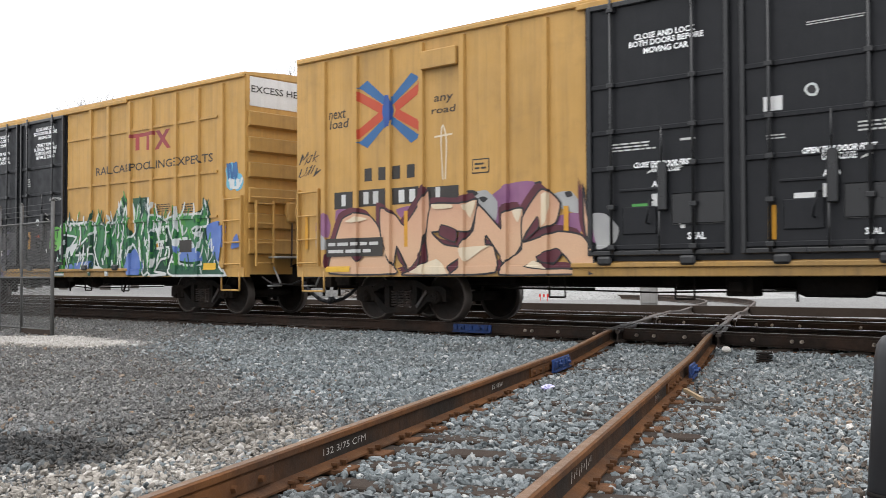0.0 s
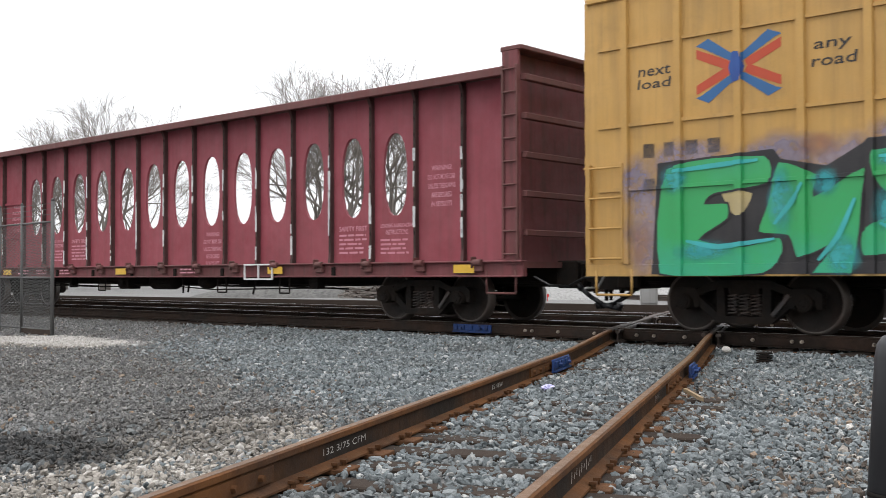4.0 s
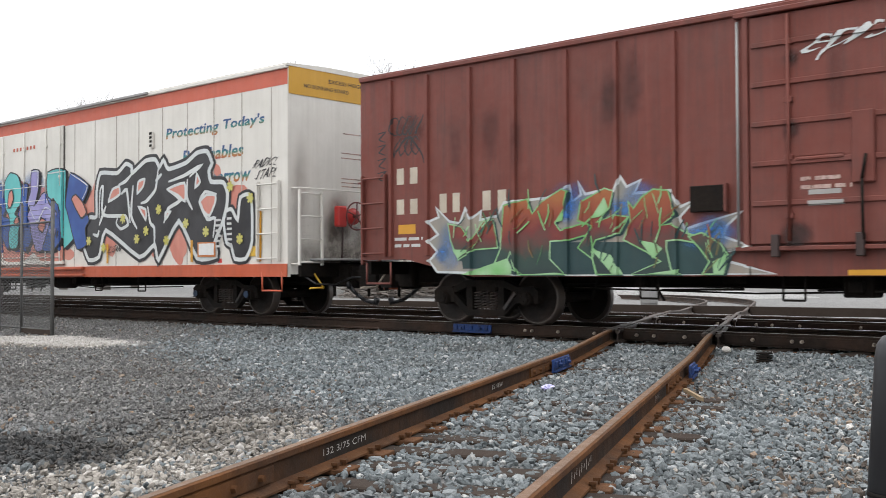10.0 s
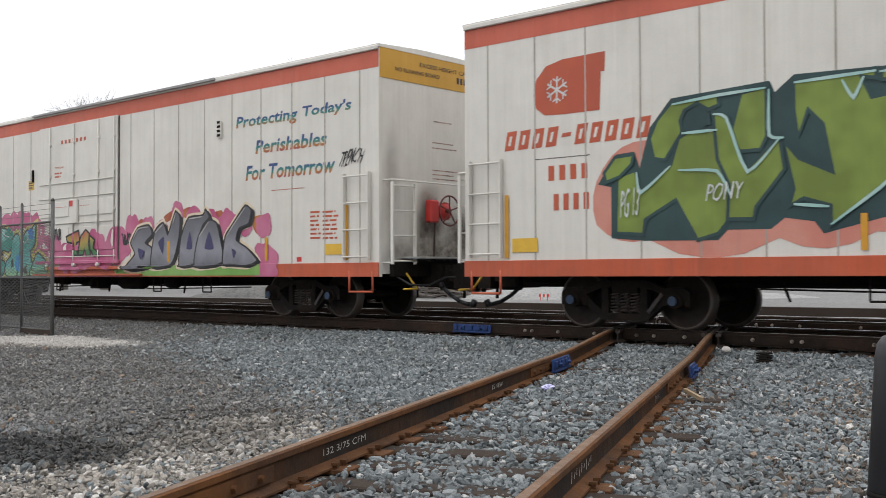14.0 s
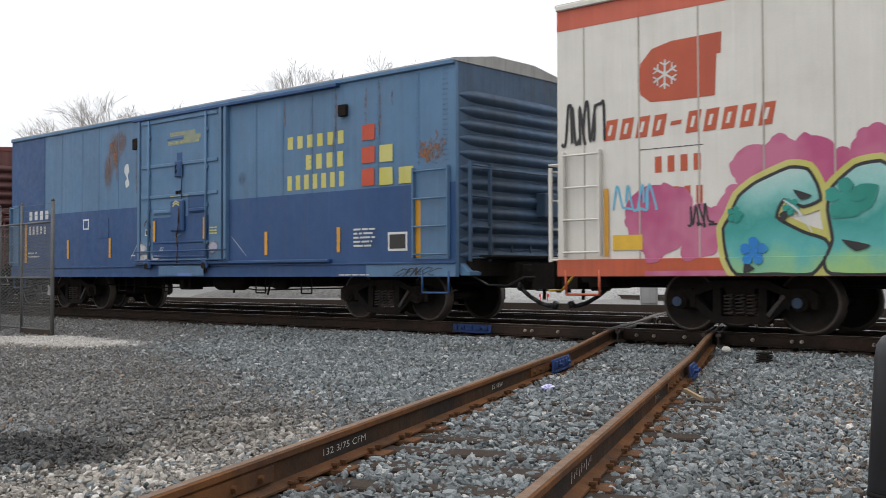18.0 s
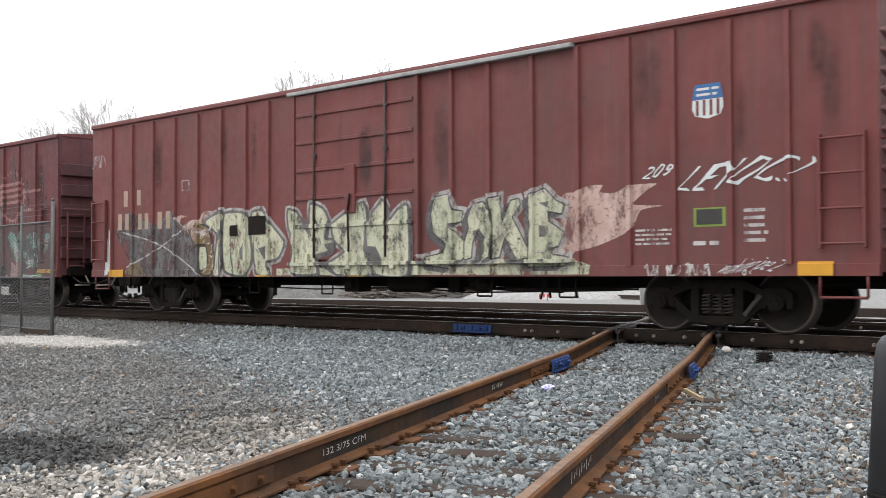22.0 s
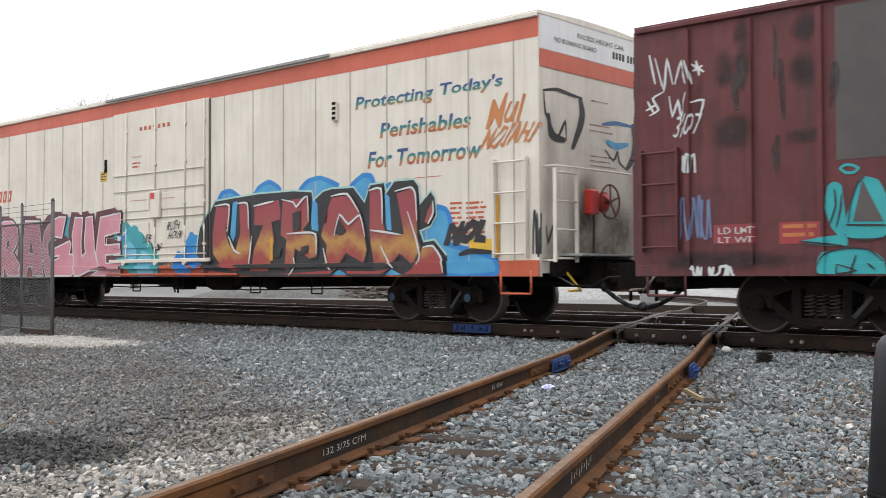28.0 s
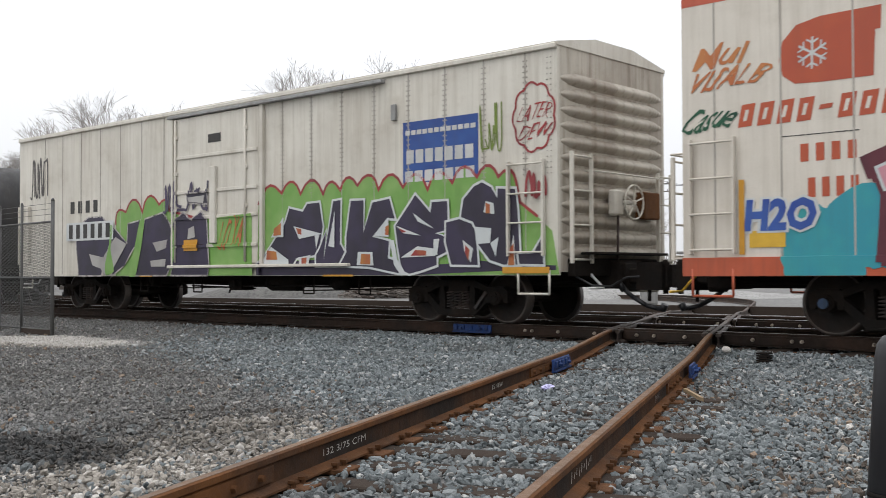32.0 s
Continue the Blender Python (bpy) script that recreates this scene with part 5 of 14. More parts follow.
def shell(key, name, label, cx, L, z0, z1, mats, W=1.60, posts=(), post_w=0.07, post_d=0.05, slope=0.012, roof_h=0.14, levels=(), ends="corrugated", tc=None, roof="roof_grey", group="freight cars in the train",
          skirt=None, panel_joints=(), joint_top=None, joint_mat=None):
    """A closed car body: two ribbed sides, pressed ends, roof and floor, on trucks."""
    wall, endm, sillm = mats
    ob = thing(name, label, "freight car", (cx, 0, 0), group)
    car = {"ob": ob, "L": L, "z0": z0, "z1": z1, "W": W, "side": Side(W), "cx": cx, "key": key}
    CARS.append((ob, cx))
    for s in (-1, 1):
        part("side_wall", boxes((-L / 2, L / 2, s * W - (0.07 if s > 0 else 0), s * W + (0.07 if s < 0 else 0), z0, z1)), wall, ob)
    ph0, ph1 = (skirt or z0 + 0.16), z1 - 0.10
    if posts:
        bm = bmesh.new()
        prism(bm, [(-post_w / 2 - slope, 0), (post_w / 2 + slope, 0), (post_w / 2, -post_d), (-post_w / 2, -post_d)], ph0, ph1, "z")
        me = to_mesh("post", bm, wall)
        for x in posts:
            car["side"].bump(x - post_w / 2, x + post_w / 2, post_d, slope)
            piece("post", me, None, ob, m=pose(x, -W, 0))
            piece("post", me, None, ob, m=pose(-x, W, 0, 0, 0, 180))
    for z, h, d, xa, xb in levels:
        car["side"].level(z, h, d, xa, xb)
        part("level_rib", boxes((xa, xb, -W - d, -W + 0.01, z - h / 2, z + h / 2)), wall, ob)
    for x in panel_joints:
        part("panel_joint", boxes((x - 0.012, x + 0.012, -W - 0.006, -W + 0.01, z0 + 0.05, joint_top or z1 - 0.03)), joint_mat or wall, ob)
    # top chord and side sill
    for s in (-1, 1):
        part("top_chord", boxes((-L / 2, L / 2, s * W - 0.05, s * W + 0.05, z1 - 0.05, z1 + 0.03), bev=0.012), wall, ob)
    # ends
    for s in (-1, 1):
        x0, x1 = (L / 2 - 0.08, L / 2) if s > 0 else (-L / 2, -L / 2 + 0.08)
        part("end_wall", boxes((x0, x1, -W + 0.072, W - 0.072, z0 + 0.05, z1)), endm, ob)
    H = z1 - z0
    if ends == "corrugated":
        me = corrugation_mesh("corrugation", W - 0.10, 0.21, 0.085, endm)
        n = int((H - 0.55) / 0.245)
        for s in (-1, 1):
            for k in range(n):
                piece("corrugation", me, None, ob, m=pose(s * L / 2, 0, z0 + 0.35 + 0.245 * k, 0, 0, 0 if s > 0 else 180))
    elif ends == "beams":
        bm = prism(bmesh.new(), [(0, -0.17), (0.10, -0.13), (0.10, 0.13), (0, 0.17)], -W + 0.05, W - 0.05, "z")
        bm.free()
        bm = bmesh.new()
        pr = [(0.0, -0.18), (0.095, -0.14), (0.095, 0.13), (0.0, 0.16)]
        v0 = [bm.verts.new((a, -W + 0.06, b)) for a, b in pr]
        v1 = [bm.verts.new((a, W - 0.06, b)) for a, b in pr]
        for q in ((0, 1), (1, 2), (2, 3)):
            bm.faces.new((v0[q[0]], v1[q[0]], v1[q[1]], v0[q[1]]))
        bm.faces.new(v0)
        bm.faces.new(v1[::-1])
        bmesh.ops.recalc_face_normals(bm, faces=bm.faces)
        me = to_mesh("end_beam", bm, endm)
        n = int((H - 0.75) / 0.52)
        for s in (-1, 1):
            for k in range(n):
                piece("end_beam", me, None, ob, m=pose(s * L / 2, 0, z0 + 0.62 + 0.52 * k, 0, 0, 0 if s > 0 else 180))
        for s in (-1, 1):
            for sy in (-1, 1):
                part("corner_post", boxes((s * L / 2 - 0.06, s * L / 2 + 0.02, sy * (W - 0.11), sy * (W - 0.02), z0, z1)) if sy > 0 else boxes((s * L / 2 - 0.06, s * L / 2 + 0.02, -W + 0.02, -W + 0.11, z0, z1)), endm, ob)
    # roof
    ov = 0.03
    poly = [(-W - ov, z1 + 0.0), (-W - ov, z1 + 0.05), (-0.35 * W, z1 + roof_h), (0.35 * W, z1 + roof_h), (W + ov, z1 + 0.05), (W + ov, z1)]
    bm = prism(bmesh.new(), poly, -L / 2 - 0.02, L / 2 + 0.02, "x")
    part("roof", bm, roof, ob)
    bm = bmesh.new()
    n = int(L / 1.05)
    for k in range(n):
        x = -L / 2 + L * (k + 0.5) / n
        prism(bm, [(-W - ov + 0.1, z1 + 0.052), (-W - ov + 0.1, z1 + 0.058), (-0.35 * W, z1 + roof_h + 0.03), (0.35 * W, z1 + roof_h + 0.03), (W + ov - 0.1, z1 + 0.058), (W + ov - 0.1, z1 + 0.052), (0.35 * W, z1 + roof_h + 0.002), (-0.35 * W, z1 + roof_h + 0.002)], x - 0.03, x + 0.03, "x")
    part("roof_seams", bm, roof, ob)
    part("floor", boxes((-L / 2 + 0.085, L / 2 - 0.085, -W + 0.075, W - 0.075, z0 + 0.12, z0 + 0.22)), "under", ob)
    tc = tc or L * 0.75
    underframe(ob, L, tc, z0, seed=int(L * 100) + ord(key))
    for s in (-1, 1):
        truck(ob, s * tc / 2)
    return car


def rivet_row(car, x, z0, z1, mat, pitch=0.085):
    """A close row of domed rivets up a panel joint."""
    bm = bmesh.new()
    y = -car["W"] - 0.006
    for z in np.arange(z0, z1, pitch):
        for dx in (-0.035, 0.035):
            rod(bm, (x + dx, y + 0.004, z), (x + dx, y - 0.010, z), 0.014, 5, 0.006)
    return part("rivet_row", bm, mat, car["ob"])


def low_sill(car, z0, z1, mat, d=0.02, x0=None, x1=None, name="side_sill"):
    L, W = car["L"], car["W"]
    a, b = (-L / 2 if x0 is None else x0), (L / 2 if x1 is None else x1)
    car["side"].levels.append((z0, z1, d, a, b))
    for s in (-1, 1):
        part(name, boxes((a, b, s * W - (0.0 if s > 0 else d), s * W + (d if s > 0 else 0.0), z0, z1), bev=0.004), mat, car["ob"])


def reflectors(car, spots, h=0.42, w=0.085):
    """Upright strips of amber reflective tape: (x, z of the lower end)."""
    for x, z in spots:
        panel(car, x - w / 2, z, x + w / 2, z + h, "reflector", 0.022, "reflector")


def plug_door(car, x0, x1, z0, z1, mat, d, bars_x=(), bars_z=(), r=0.022, panels=3, rod_mat=None, name="door"):
    """A sliding door that stands proud, with pressed panels, locking bars, hinges and a track."""
    W, ob = car["W"], car["ob"]
    car["side"].bump(x0, x1, d, 0.004)
    door = part(name, boxes((x0, x1, -W - d, -W + 0.005, z0, z1), bev=0.008), mat, ob)
    for x in bars_x:
        bar = part("locking_bar", rod(bmesh.new(), (x, -W - d - 0.035, z0 + 0.03), (x, -W - d - 0.035, z1 - 0.03), r, 10), rod_mat or mat, door)
        for k in range(4):
            z = z0 + (z1 - z0) * (0.12 + 0.25 * k)
            part("bracket", boxes((x - 0.055, x + 0.055, -W - d - 0.045, -W - d + 0.002, z - 0.035, z + 0.035), bev=0.006), rod_mat or mat, door)
    for k, z in enumerate(bars_z):
        part("door_rib", boxes((x0 + 0.04, x1 - 0.04, -W - d - 0.028, -W - d + 0.002, z - 0.035, z + 0.035), bev=0.008), mat, door)
        car["side"].levels.append((z - 0.035, z + 0.035, d + 0.028, x0 + 0.04, x1 - 0.04))
    return door


def door_track(car, x0, x1, z, mat, name="door_track", d=0.09, h=0.10):
    W = car["W"]
    part(name, boxes((x0, x1, -W - d, -W + 0.002, z - h / 2, z + h / 2), bev=0.01), mat, car["ob"])


# ---- sprayed murals ----
def rounded(pts, closed, n=4):
    """Points of a smooth line through the given ones."""
    m = len(pts)
    out = []
    for k in range(m if closed else m - 1):
        a, b, c, d = (pts[(k - 1) % m], pts[k], pts[(k + 1) % m], pts[(k + 2) % m]) if closed else (pts[max(0, k - 1)], pts[k], pts[k + 1], pts[min(m - 1, k + 2)])
        for i in range(n):
            t = i / n
            out.append(tuple(0.45 * ((1 - t) * b[j] + t * c[j]) + 0.275 * (2 * b[j] + (c[j] - a[j]) * t + (2 * a[j] - 5 * b[j] + 4 * c[j] - d[j]) * t * t + (3 * b[j] - a[j] - 3 * c[j] + d[j]) * t ** 3) for j in (0, 1)))
    if not closed:
        out.append(pts[-1])
    return out


def ribbon(bm, pts, w, closed=False, taper=False):
    """A flat line of width w along the points, with mitred corners."""
    m = len(pts)
    L, R = [], []
    for k, (x, z) in enumerate(pts):
        p, q = pts[(k - 1) % m] if closed or k else pts[0], pts[(k + 1) % m] if closed or k < m - 1 else pts[-1]
        a, b = Vector((x - p[0], z - p[1])), Vector((q[0] - x, q[1] - z))
        a = a.normalized() if a.length > 1e-6 else b.normalized()
        b = b.normalized() if b.length > 1e-6 else a
        d = (a + b)
        d = d.normalized() if d.length > 0.2 else Vector((-a.y, a.x))
        s = w / 2 / max(0.5, abs(d.dot(a)))
        if taper and not closed:
            s *= 0.35 + 0.65 * math.sin(math.pi * (k + 0.6) / (m + 0.2))
        L.append(bm.verts.new((x - d.y * s, 0, z + d.x * s)))
        R.append(bm.verts.new((x + d.y * s, 0, z - d.x * s)))
    for k in range(m if closed else m - 1):
        j = (k + 1) % m
        bm.faces.new((L[k], L[j], R[j], R[k]))
    return bm


def flat(bm, pts, dx=0.0, dz=0.0):
    f = bm.faces.new([bm.verts.new((x + dx, 0, z + dz)) for x, z in pts])
    f.normal_update()
    bmesh.ops.triangulate(bm, faces=[f])
    return bm


def figure(car, pts, ink, off, name="figure", parent=None, smooth=True, label="", dx=0.0, dz=0.0):
    """One painted shape on a car's side."""
    bm = flat(bmesh.new(), rounded(pts, True) if smooth else pts, dx, dz)
    face_out(bm)
    return part(name, drape(car["side"], bm, off), ink, parent or car["ob"], label)


def mist(car, puffs, ink, off, strength=1.0, step=0.07, label="soft spray cloud", parent=None):
    """A soft-edged spray cloud: puffs are (x, z, half width, half height)."""
    x0, x1 = min(p[0] - p[2] for p in puffs), max(p[0] + p[2] for p in puffs)
    z0, z1 = max(0.81, min(p[1] - p[3] for p in puffs)), max(p[1] + p[3] for p in puffs)

    def density(x, z):
        d = 0.0
        for a, b, u, v in puffs:
            r = 1.0 - math.hypot((x - a) / u, (z - b) / v) + 0.22 * noise.noise((x * 4.0, z * 4.0, a))
            d = max(d, min(1.0, max(0.0, r * 1.6)))
        return d * d * (3 - 2 * d) * strength

    nx, nz = max(2, int((x1 - x0) / step)), max(2, int((z1 - z0) / step))
    bm = bmesh.new()
    grid = [[bm.verts.new((x0 + (x1 - x0) * i / nx, 0, z0 + (z1 - z0) * j / nz)) for i in range(nx + 1)] for j in range(nz + 1)]
    for j in range(nz):
        for i in range(nx):
            q = (grid[j][i], grid[j][i + 1], grid[j + 1][i + 1], grid[j + 1][i])
            if max(density(v.co.x, v.co.z) for v in q) > 0.01:
                bm.faces.new(q)
    bmesh.ops.delete(bm, geom=[v for v in bm.verts if not v.link_faces], context="VERTS")
    drape(car["side"], bm, off)
    lay = bm.verts.layers.float.new("spray_density")
    for v in bm.verts:
        v[lay] = density(v.co.x, v.co.z)
    return part("cloud", bm, MIST[ink], parent or car["ob"], label)


def end_mist(car, puffs, ink, x, strength=1.0, step=0.1, label="soot and rust on the end wall"):
    """Soft dirt on a flat end wall: puffs are (y, z, half width, half height)."""
    bm = bmesh.new()
    lay = bm.verts.layers.float.new("spray_density")
    ys, zs = row(-1.56, 1.56, int(3.12 / step)), row(1.06, 4.0, int(2.94 / step))
    grid = []
    for z in zs:
        grid.append([])
        for y in ys:
            v = bm.verts.new((x, y, z))
            r = max(1.0 - math.hypot((y - a) / u, (z - b) / w) + 0.25 * noise.noise((y * 3.0, z * 2.0, a)) for a, b, u, w in puffs)
            v[lay] = strength * min(1.0, max(0.0, 1.3 * r))
            grid[-1].append(v)
    for j in range(len(zs) - 1):
        for i in range(len(ys) - 1):
            bm.faces.new((grid[j][i], grid[j][i + 1], grid[j + 1][i + 1], grid[j + 1][i]))
    return part("end_stain", bm, MIST[ink], car["ob"], label)


def line(car, pts, w, ink, off, name="paint_line", parent=None, closed=False, smooth=True, taper=True, label=""):
    bm = ribbon(bmesh.new(), rounded(pts, closed) if smooth else pts, w, closed, taper)
    return part(name, drape(car["side"], bm, off), ink, parent or car["ob"], label)


def mural(car, label, letters, fill, edge, lw=0.05, back=None, shift=(0.0, 0.0), halo=None, hw=0.16, gaps=(), gap_ink=None, gap_edge=None, glw=0.04, shine=(), shine_ink=None, sw=0.035, off=0.010, smooth=True):
    """A graffiti piece: overlapping outlined letters over a block shadow, with gaps and shine lines."""
    root = None
    L = [rounded(p, True) if smooth else p for p in letters]
    fills = fill if isinstance(fill, (list, tuple)) else [fill] * len(L)
    if halo:
        bm = bmesh.new()
        for p in L:
            ribbon(bm, p, hw, True)
        root = part("graffiti", drape(car["side"], bm, off), halo, car["ob"], label)
    if back:
        for p in L:
            bm = bmesh.new()
            steps = 3
            for s in range(1, steps + 1):
                flat(bm, [(x + shift[0] * s / steps, z + shift[1] * s / steps) for x, z in p])
                for v in bm.verts[-len(p):]:
                    v.co.y = -0.2 * s
            face_out(bm)
            ob = part("graffiti" if root is None else "letter_shadow", drape(car["side"], bm, off + 0.002), back, root or car["ob"], label if root is None else "")
            root = root or ob
    for k, p in enumerate(L):
        o = off + 0.004 + 0.0022 * k
        bm = face_out(flat(bmesh.new(), p))
        ob = part("graffiti" if root is None else "letter", drape(car["side"], bm, o), fills[k], root or car["ob"], label if root is None else "")
        root = root or ob
        if edge:
            part("letter_outline", drape(car["side"], ribbon(bmesh.new(), p, lw, True), o + 0.0011), edge, root)
    o = off + 0.006 + 0.0022 * len(L)
    for p in gaps:
        q = rounded(p, True) if smooth else p
        part("letter_gap", drape(car["side"], face_out(flat(bmesh.new(), q)), o), gap_ink, root)
        if gap_edge:
            part("letter_outline", drape(car["side"], ribbon(bmesh.new(), q, glw, True), o + 0.0015), gap_edge, root)
    for p in shine:
        part("shine_line", drape(car["side"], ribbon(bmesh.new(), rounded(p, False), sw, False, True), o + 0.003), shine_ink, root)
    return root


def flecks(car, poly, n, length, w, inks, seed, off, tilt=1.57, spread=0.5, parent=None):
    """Short sprayed dashes strewn over a shape, one mesh a colour."""
    rnd = random.Random(seed)
    xs, zs = [p[0] for p in poly], [p[1] for p in poly]
    arr = np.array([(rnd.uniform(min(xs), max(xs)), rnd.uniform(min(zs), max(zs))) for _ in range(n * 3)])
    arr = arr[inside(list(poly), arr)][:n]
    for j, ink in enumerate(inks):
        bm = bmesh.new()
        for x, z in arr[j::len(inks)]:
            a, ln = tilt + rnd.uniform(-spread, spread), length * rnd.uniform(0.5, 1.3)
            ribbon(bm, [(x, z), (x + 0.5 * ln * math.cos(a) + rnd.uniform(-0.03, 0.03), z + 0.5 * ln * math.sin(a)), (x + ln * math.cos(a), z + ln * math.sin(a))], w * rnd.uniform(0.6, 1.4), False, True)
        part("spray_dash", drape(car["side"], bm, off + 0.0012 * j), ink, parent or car["ob"])


def end_lettering(car, words, y0, z0, y1, z1, ink, x, bold=0.01):
    """Words on the end wall of a car."""
    bm = put_glyph(bmesh.new(), words, y0, z0, y1, z1, bold)
    for v in bm.verts:
        v.co = (x, v.co.x, v.co.z)
    return part("lettering", bm, ink, car["ob"])


def end_line(car, pts, w, ink, x, closed=False, name="end_drawing"):
    """A sprayed line of (y, z) points on the end wall of a car."""
    bm = ribbon(bmesh.new(), rounded(pts, closed), w, closed, not closed)
    for v in bm.verts:
        v.co = (x, v.co.x, v.co.z)
    return part(name, bm, ink, car["ob"])


def flower(car, x, z, r, ink, off, parent=None):
    """A sprayed stencil flower of five petals."""
    bm = bmesh.new()
    for k in range(6):
        a = 6.2832 * k / 5 + x
        cx, cz, rr = (x + 0.62 * r * math.cos(a), z + 0.62 * r * math.sin(a), 0.36 * r) if k < 5 else (x, z, 0.3 * r)
        flat(bm, [(cx + rr * (1 + 0.15 * math.sin(3 * j + k)) * math.cos(6.2832 * j / 10), cz + rr * math.sin(6.2832 * j / 10)) for j in range(10)])
    for k, v in enumerate(bm.verts):
        v.co.y = -0.15 * (k // 10)
    return part("flower_mark", drape(car["side"], face_out(bm), off), ink, parent or car["ob"])


def scallops(pts, n=5, rise=0.42):
    """Turns a line of points into a row of outward bulges."""
    out = []
    for a, b in zip(pts, pts[1:]):
        dx, dz = b[0] - a[0], b[1] - a[1]
        for i in range(n):
            t = i / n
            h = rise * math.sin(math.pi * t) ** 0.8
            out.append((a[0] + dx * t - dz * h, a[1] + dz * t + dx * h))
    return out + [pts[-1]]


# chalk notes on the spur's rail webs
for words, y, ln in (("132 3/75 CFM", -10.66, 0.58), ("15 NEW", -7.35, 0.32)):
    co, fs, _ = glyph(words, 0.0)
    bm = bmesh.new()
    vs = []
    for u, v in co:
        yy = y + ln * u
        vs.append(bm.verts.new((spur_x(yy) - 0.82 + 0.0165, yy, spur_top(yy) - 0.116 + 0.040 * v)))
    for f in fs:
        bm.faces.new([vs[i] for i in f])
    part("chalk_mark", bm, "chalk", spur, "white chalk lettering")

# ---- spray colours ----
INK = {}
for nm, a, b in (("plum", (0.26, 0.10, 0.22), (0.34, 0.15, 0.28)), ("ink", (0.022, 0.022, 0.026), (0.035, 0.033, 0.036)),
                 ("white", (0.74, 0.76, 0.74), (0.66, 0.70, 0.70)), ("green", (0.03, 0.20, 0.065), (0.10, 0.40, 0.09)), ("deep_green", (0.012, 0.075, 0.045), (0.02, 0.12, 0.06)),
                 ("sky", (0.16, 0.50, 0.70), (0.22, 0.58, 0.74)),
                 ("royal", (0.03, 0.08, 0.36), (0.05, 0.13, 0.45)), ("lilac", (0.30, 0.27, 0.56), (0.38, 0.36, 0.66)), ("salmon", (0.66, 0.24, 0.18), (0.70, 0.30, 0.23)),
                 ("olive", (0.17, 0.23, 0.04), (0.24, 0.33, 0.06)), ("red", (0.42, 0.05, 0.05), (0.30, 0.05, 0.06)), ("brick", (0.36, 0.05, 0.045), (0.52, 0.20, 0.05)),
                 ("magenta", (0.52, 0.09, 0.22), (0.60, 0.18, 0.30)), ("pink", (0.66, 0.25, 0.31), (0.70, 0.32, 0.38)), ("maroon", (0.10, 0.022, 0.035), (0.14, 0.03, 0.045)),
                 ("lime", (0.20, 0.42, 0.09), (0.28, 0.48, 0.14)), ("grass_bright", (0.11, 0.42, 0.06), (0.20, 0.52, 0.12)), 
                 ("silver", (0.40, 0.40, 0.40), (0.50, 0.50, 0.48)), ("straw", (0.58, 0.47, 0.20), (0.52, 0.42, 0.22)), 
                 ("bronze", (0.16, 0.105, 0.045), (0.22, 0.15, 0.07)), ("cream_worn", (0.66, 0.58, 0.46), (0.55, 0.47, 0.37)), ("tan_worn", (0.46, 0.33, 0.24), (0.38, 0.27, 0.20)), ("soot_line", (0.030, 0.026, 0.028), (0.045, 0.036, 0.036)), ("fog", (0.42, 0.40, 0.38), (0.52, 0.50, 0.47)), ("rustred", (0.36, 0.08, 0.03), (0.07, 0.20, 0.09)),
                 ("violet", (0.09, 0.07, 0.13), (0.06, 0.05, 0.09)), ("aqua", (0.05, 0.40, 0.42), (0.04, 0.34, 0.42)), ("cobalt", (0.02, 0.20, 0.62), (0.03, 0.28, 0.62)),
                 ("sun", (0.62, 0.46, 0.05), (0.60, 0.50, 0.10)), ("orange", (0.56, 0.17, 0.06), (0.62, 0.24, 0.08)), 
                 ("xblue", (0.035, 0.14, 0.34), (0.045, 0.16, 0.38)), ("xred", (0.55, 0.075, 0.03), (0.6, 0.09, 0.04)), 
                 ("yolk", (0.60, 0.55, 0.12), (0.64, 0.60, 0.20)), ("rust_stain", (0.22, 0.11, 0.06), (0.16, 0.10, 0.08)),
                 ("cream_light", (0.80, 0.66, 0.46), (0.82, 0.70, 0.52)), ("pine", (0.008, 0.062, 0.05), (0.012, 0.095, 0.06)), ("grass", (0.035, 0.24, 0.045), (0.10, 0.38, 0.07)), ("forest_dark", (0.010, 0.055, 0.035), (0.018, 0.10, 0.05)), ("royal_light", (0.09, 0.17, 0.50), (0.16, 0.26, 0.60)), 
                 ("royal_blue", (0.025, 0.075, 0.30), (0.035, 0.11, 0.38)), ("aqua_light", (0.10, 0.50, 0.50), (0.14, 0.58, 0.56)), ("pale_teal", (0.36, 0.60, 0.56), (0.5, 0.68, 0.64)), ("ink_grey", (0.016, 0.016, 0.019), (0.04, 0.04, 0.045)), ("emerald_deep", (0.02, 0.26, 0.20), (0.03, 0.34, 0.28)), ("violet_blue", (0.05, 0.05, 0.13), (0.07, 0.06, 0.16)), ("violet_ink", (0.045, 0.035, 0.075), (0.03, 0.025, 0.045)),
                 ("cyan_bright", (0.07, 0.52, 0.54), (0.05, 0.46, 0.44)), ("turquoise", (0.03, 0.37, 0.40), (0.04, 0.44, 0.46)), ("leaf_light", (0.20, 0.50, 0.16), (0.40, 0.66, 0.36)), ("stone_spray", (0.30, 0.30, 0.27), (0.38, 0.33, 0.27)), ("sky_bright", (0.06, 0.33, 0.62), (0.10, 0.40, 0.66)), ("faint", (0.27, 0.11, 0.10), (0.32, 0.15, 0.14)), ("dusk_teal", (0.02, 0.055, 0.06), (0.03, 0.075, 0.075)), ("slate", (0.34, 0.40, 0.46), (0.42, 0.47, 0.52)), ("bluefog", (0.14, 0.20, 0.36), (0.20, 0.27, 0.45)), ("patch", (0.085, 0.075, 0.075), (0.11, 0.095, 0.09))):
    INK[nm] = spray("spray_" + nm, a, b)
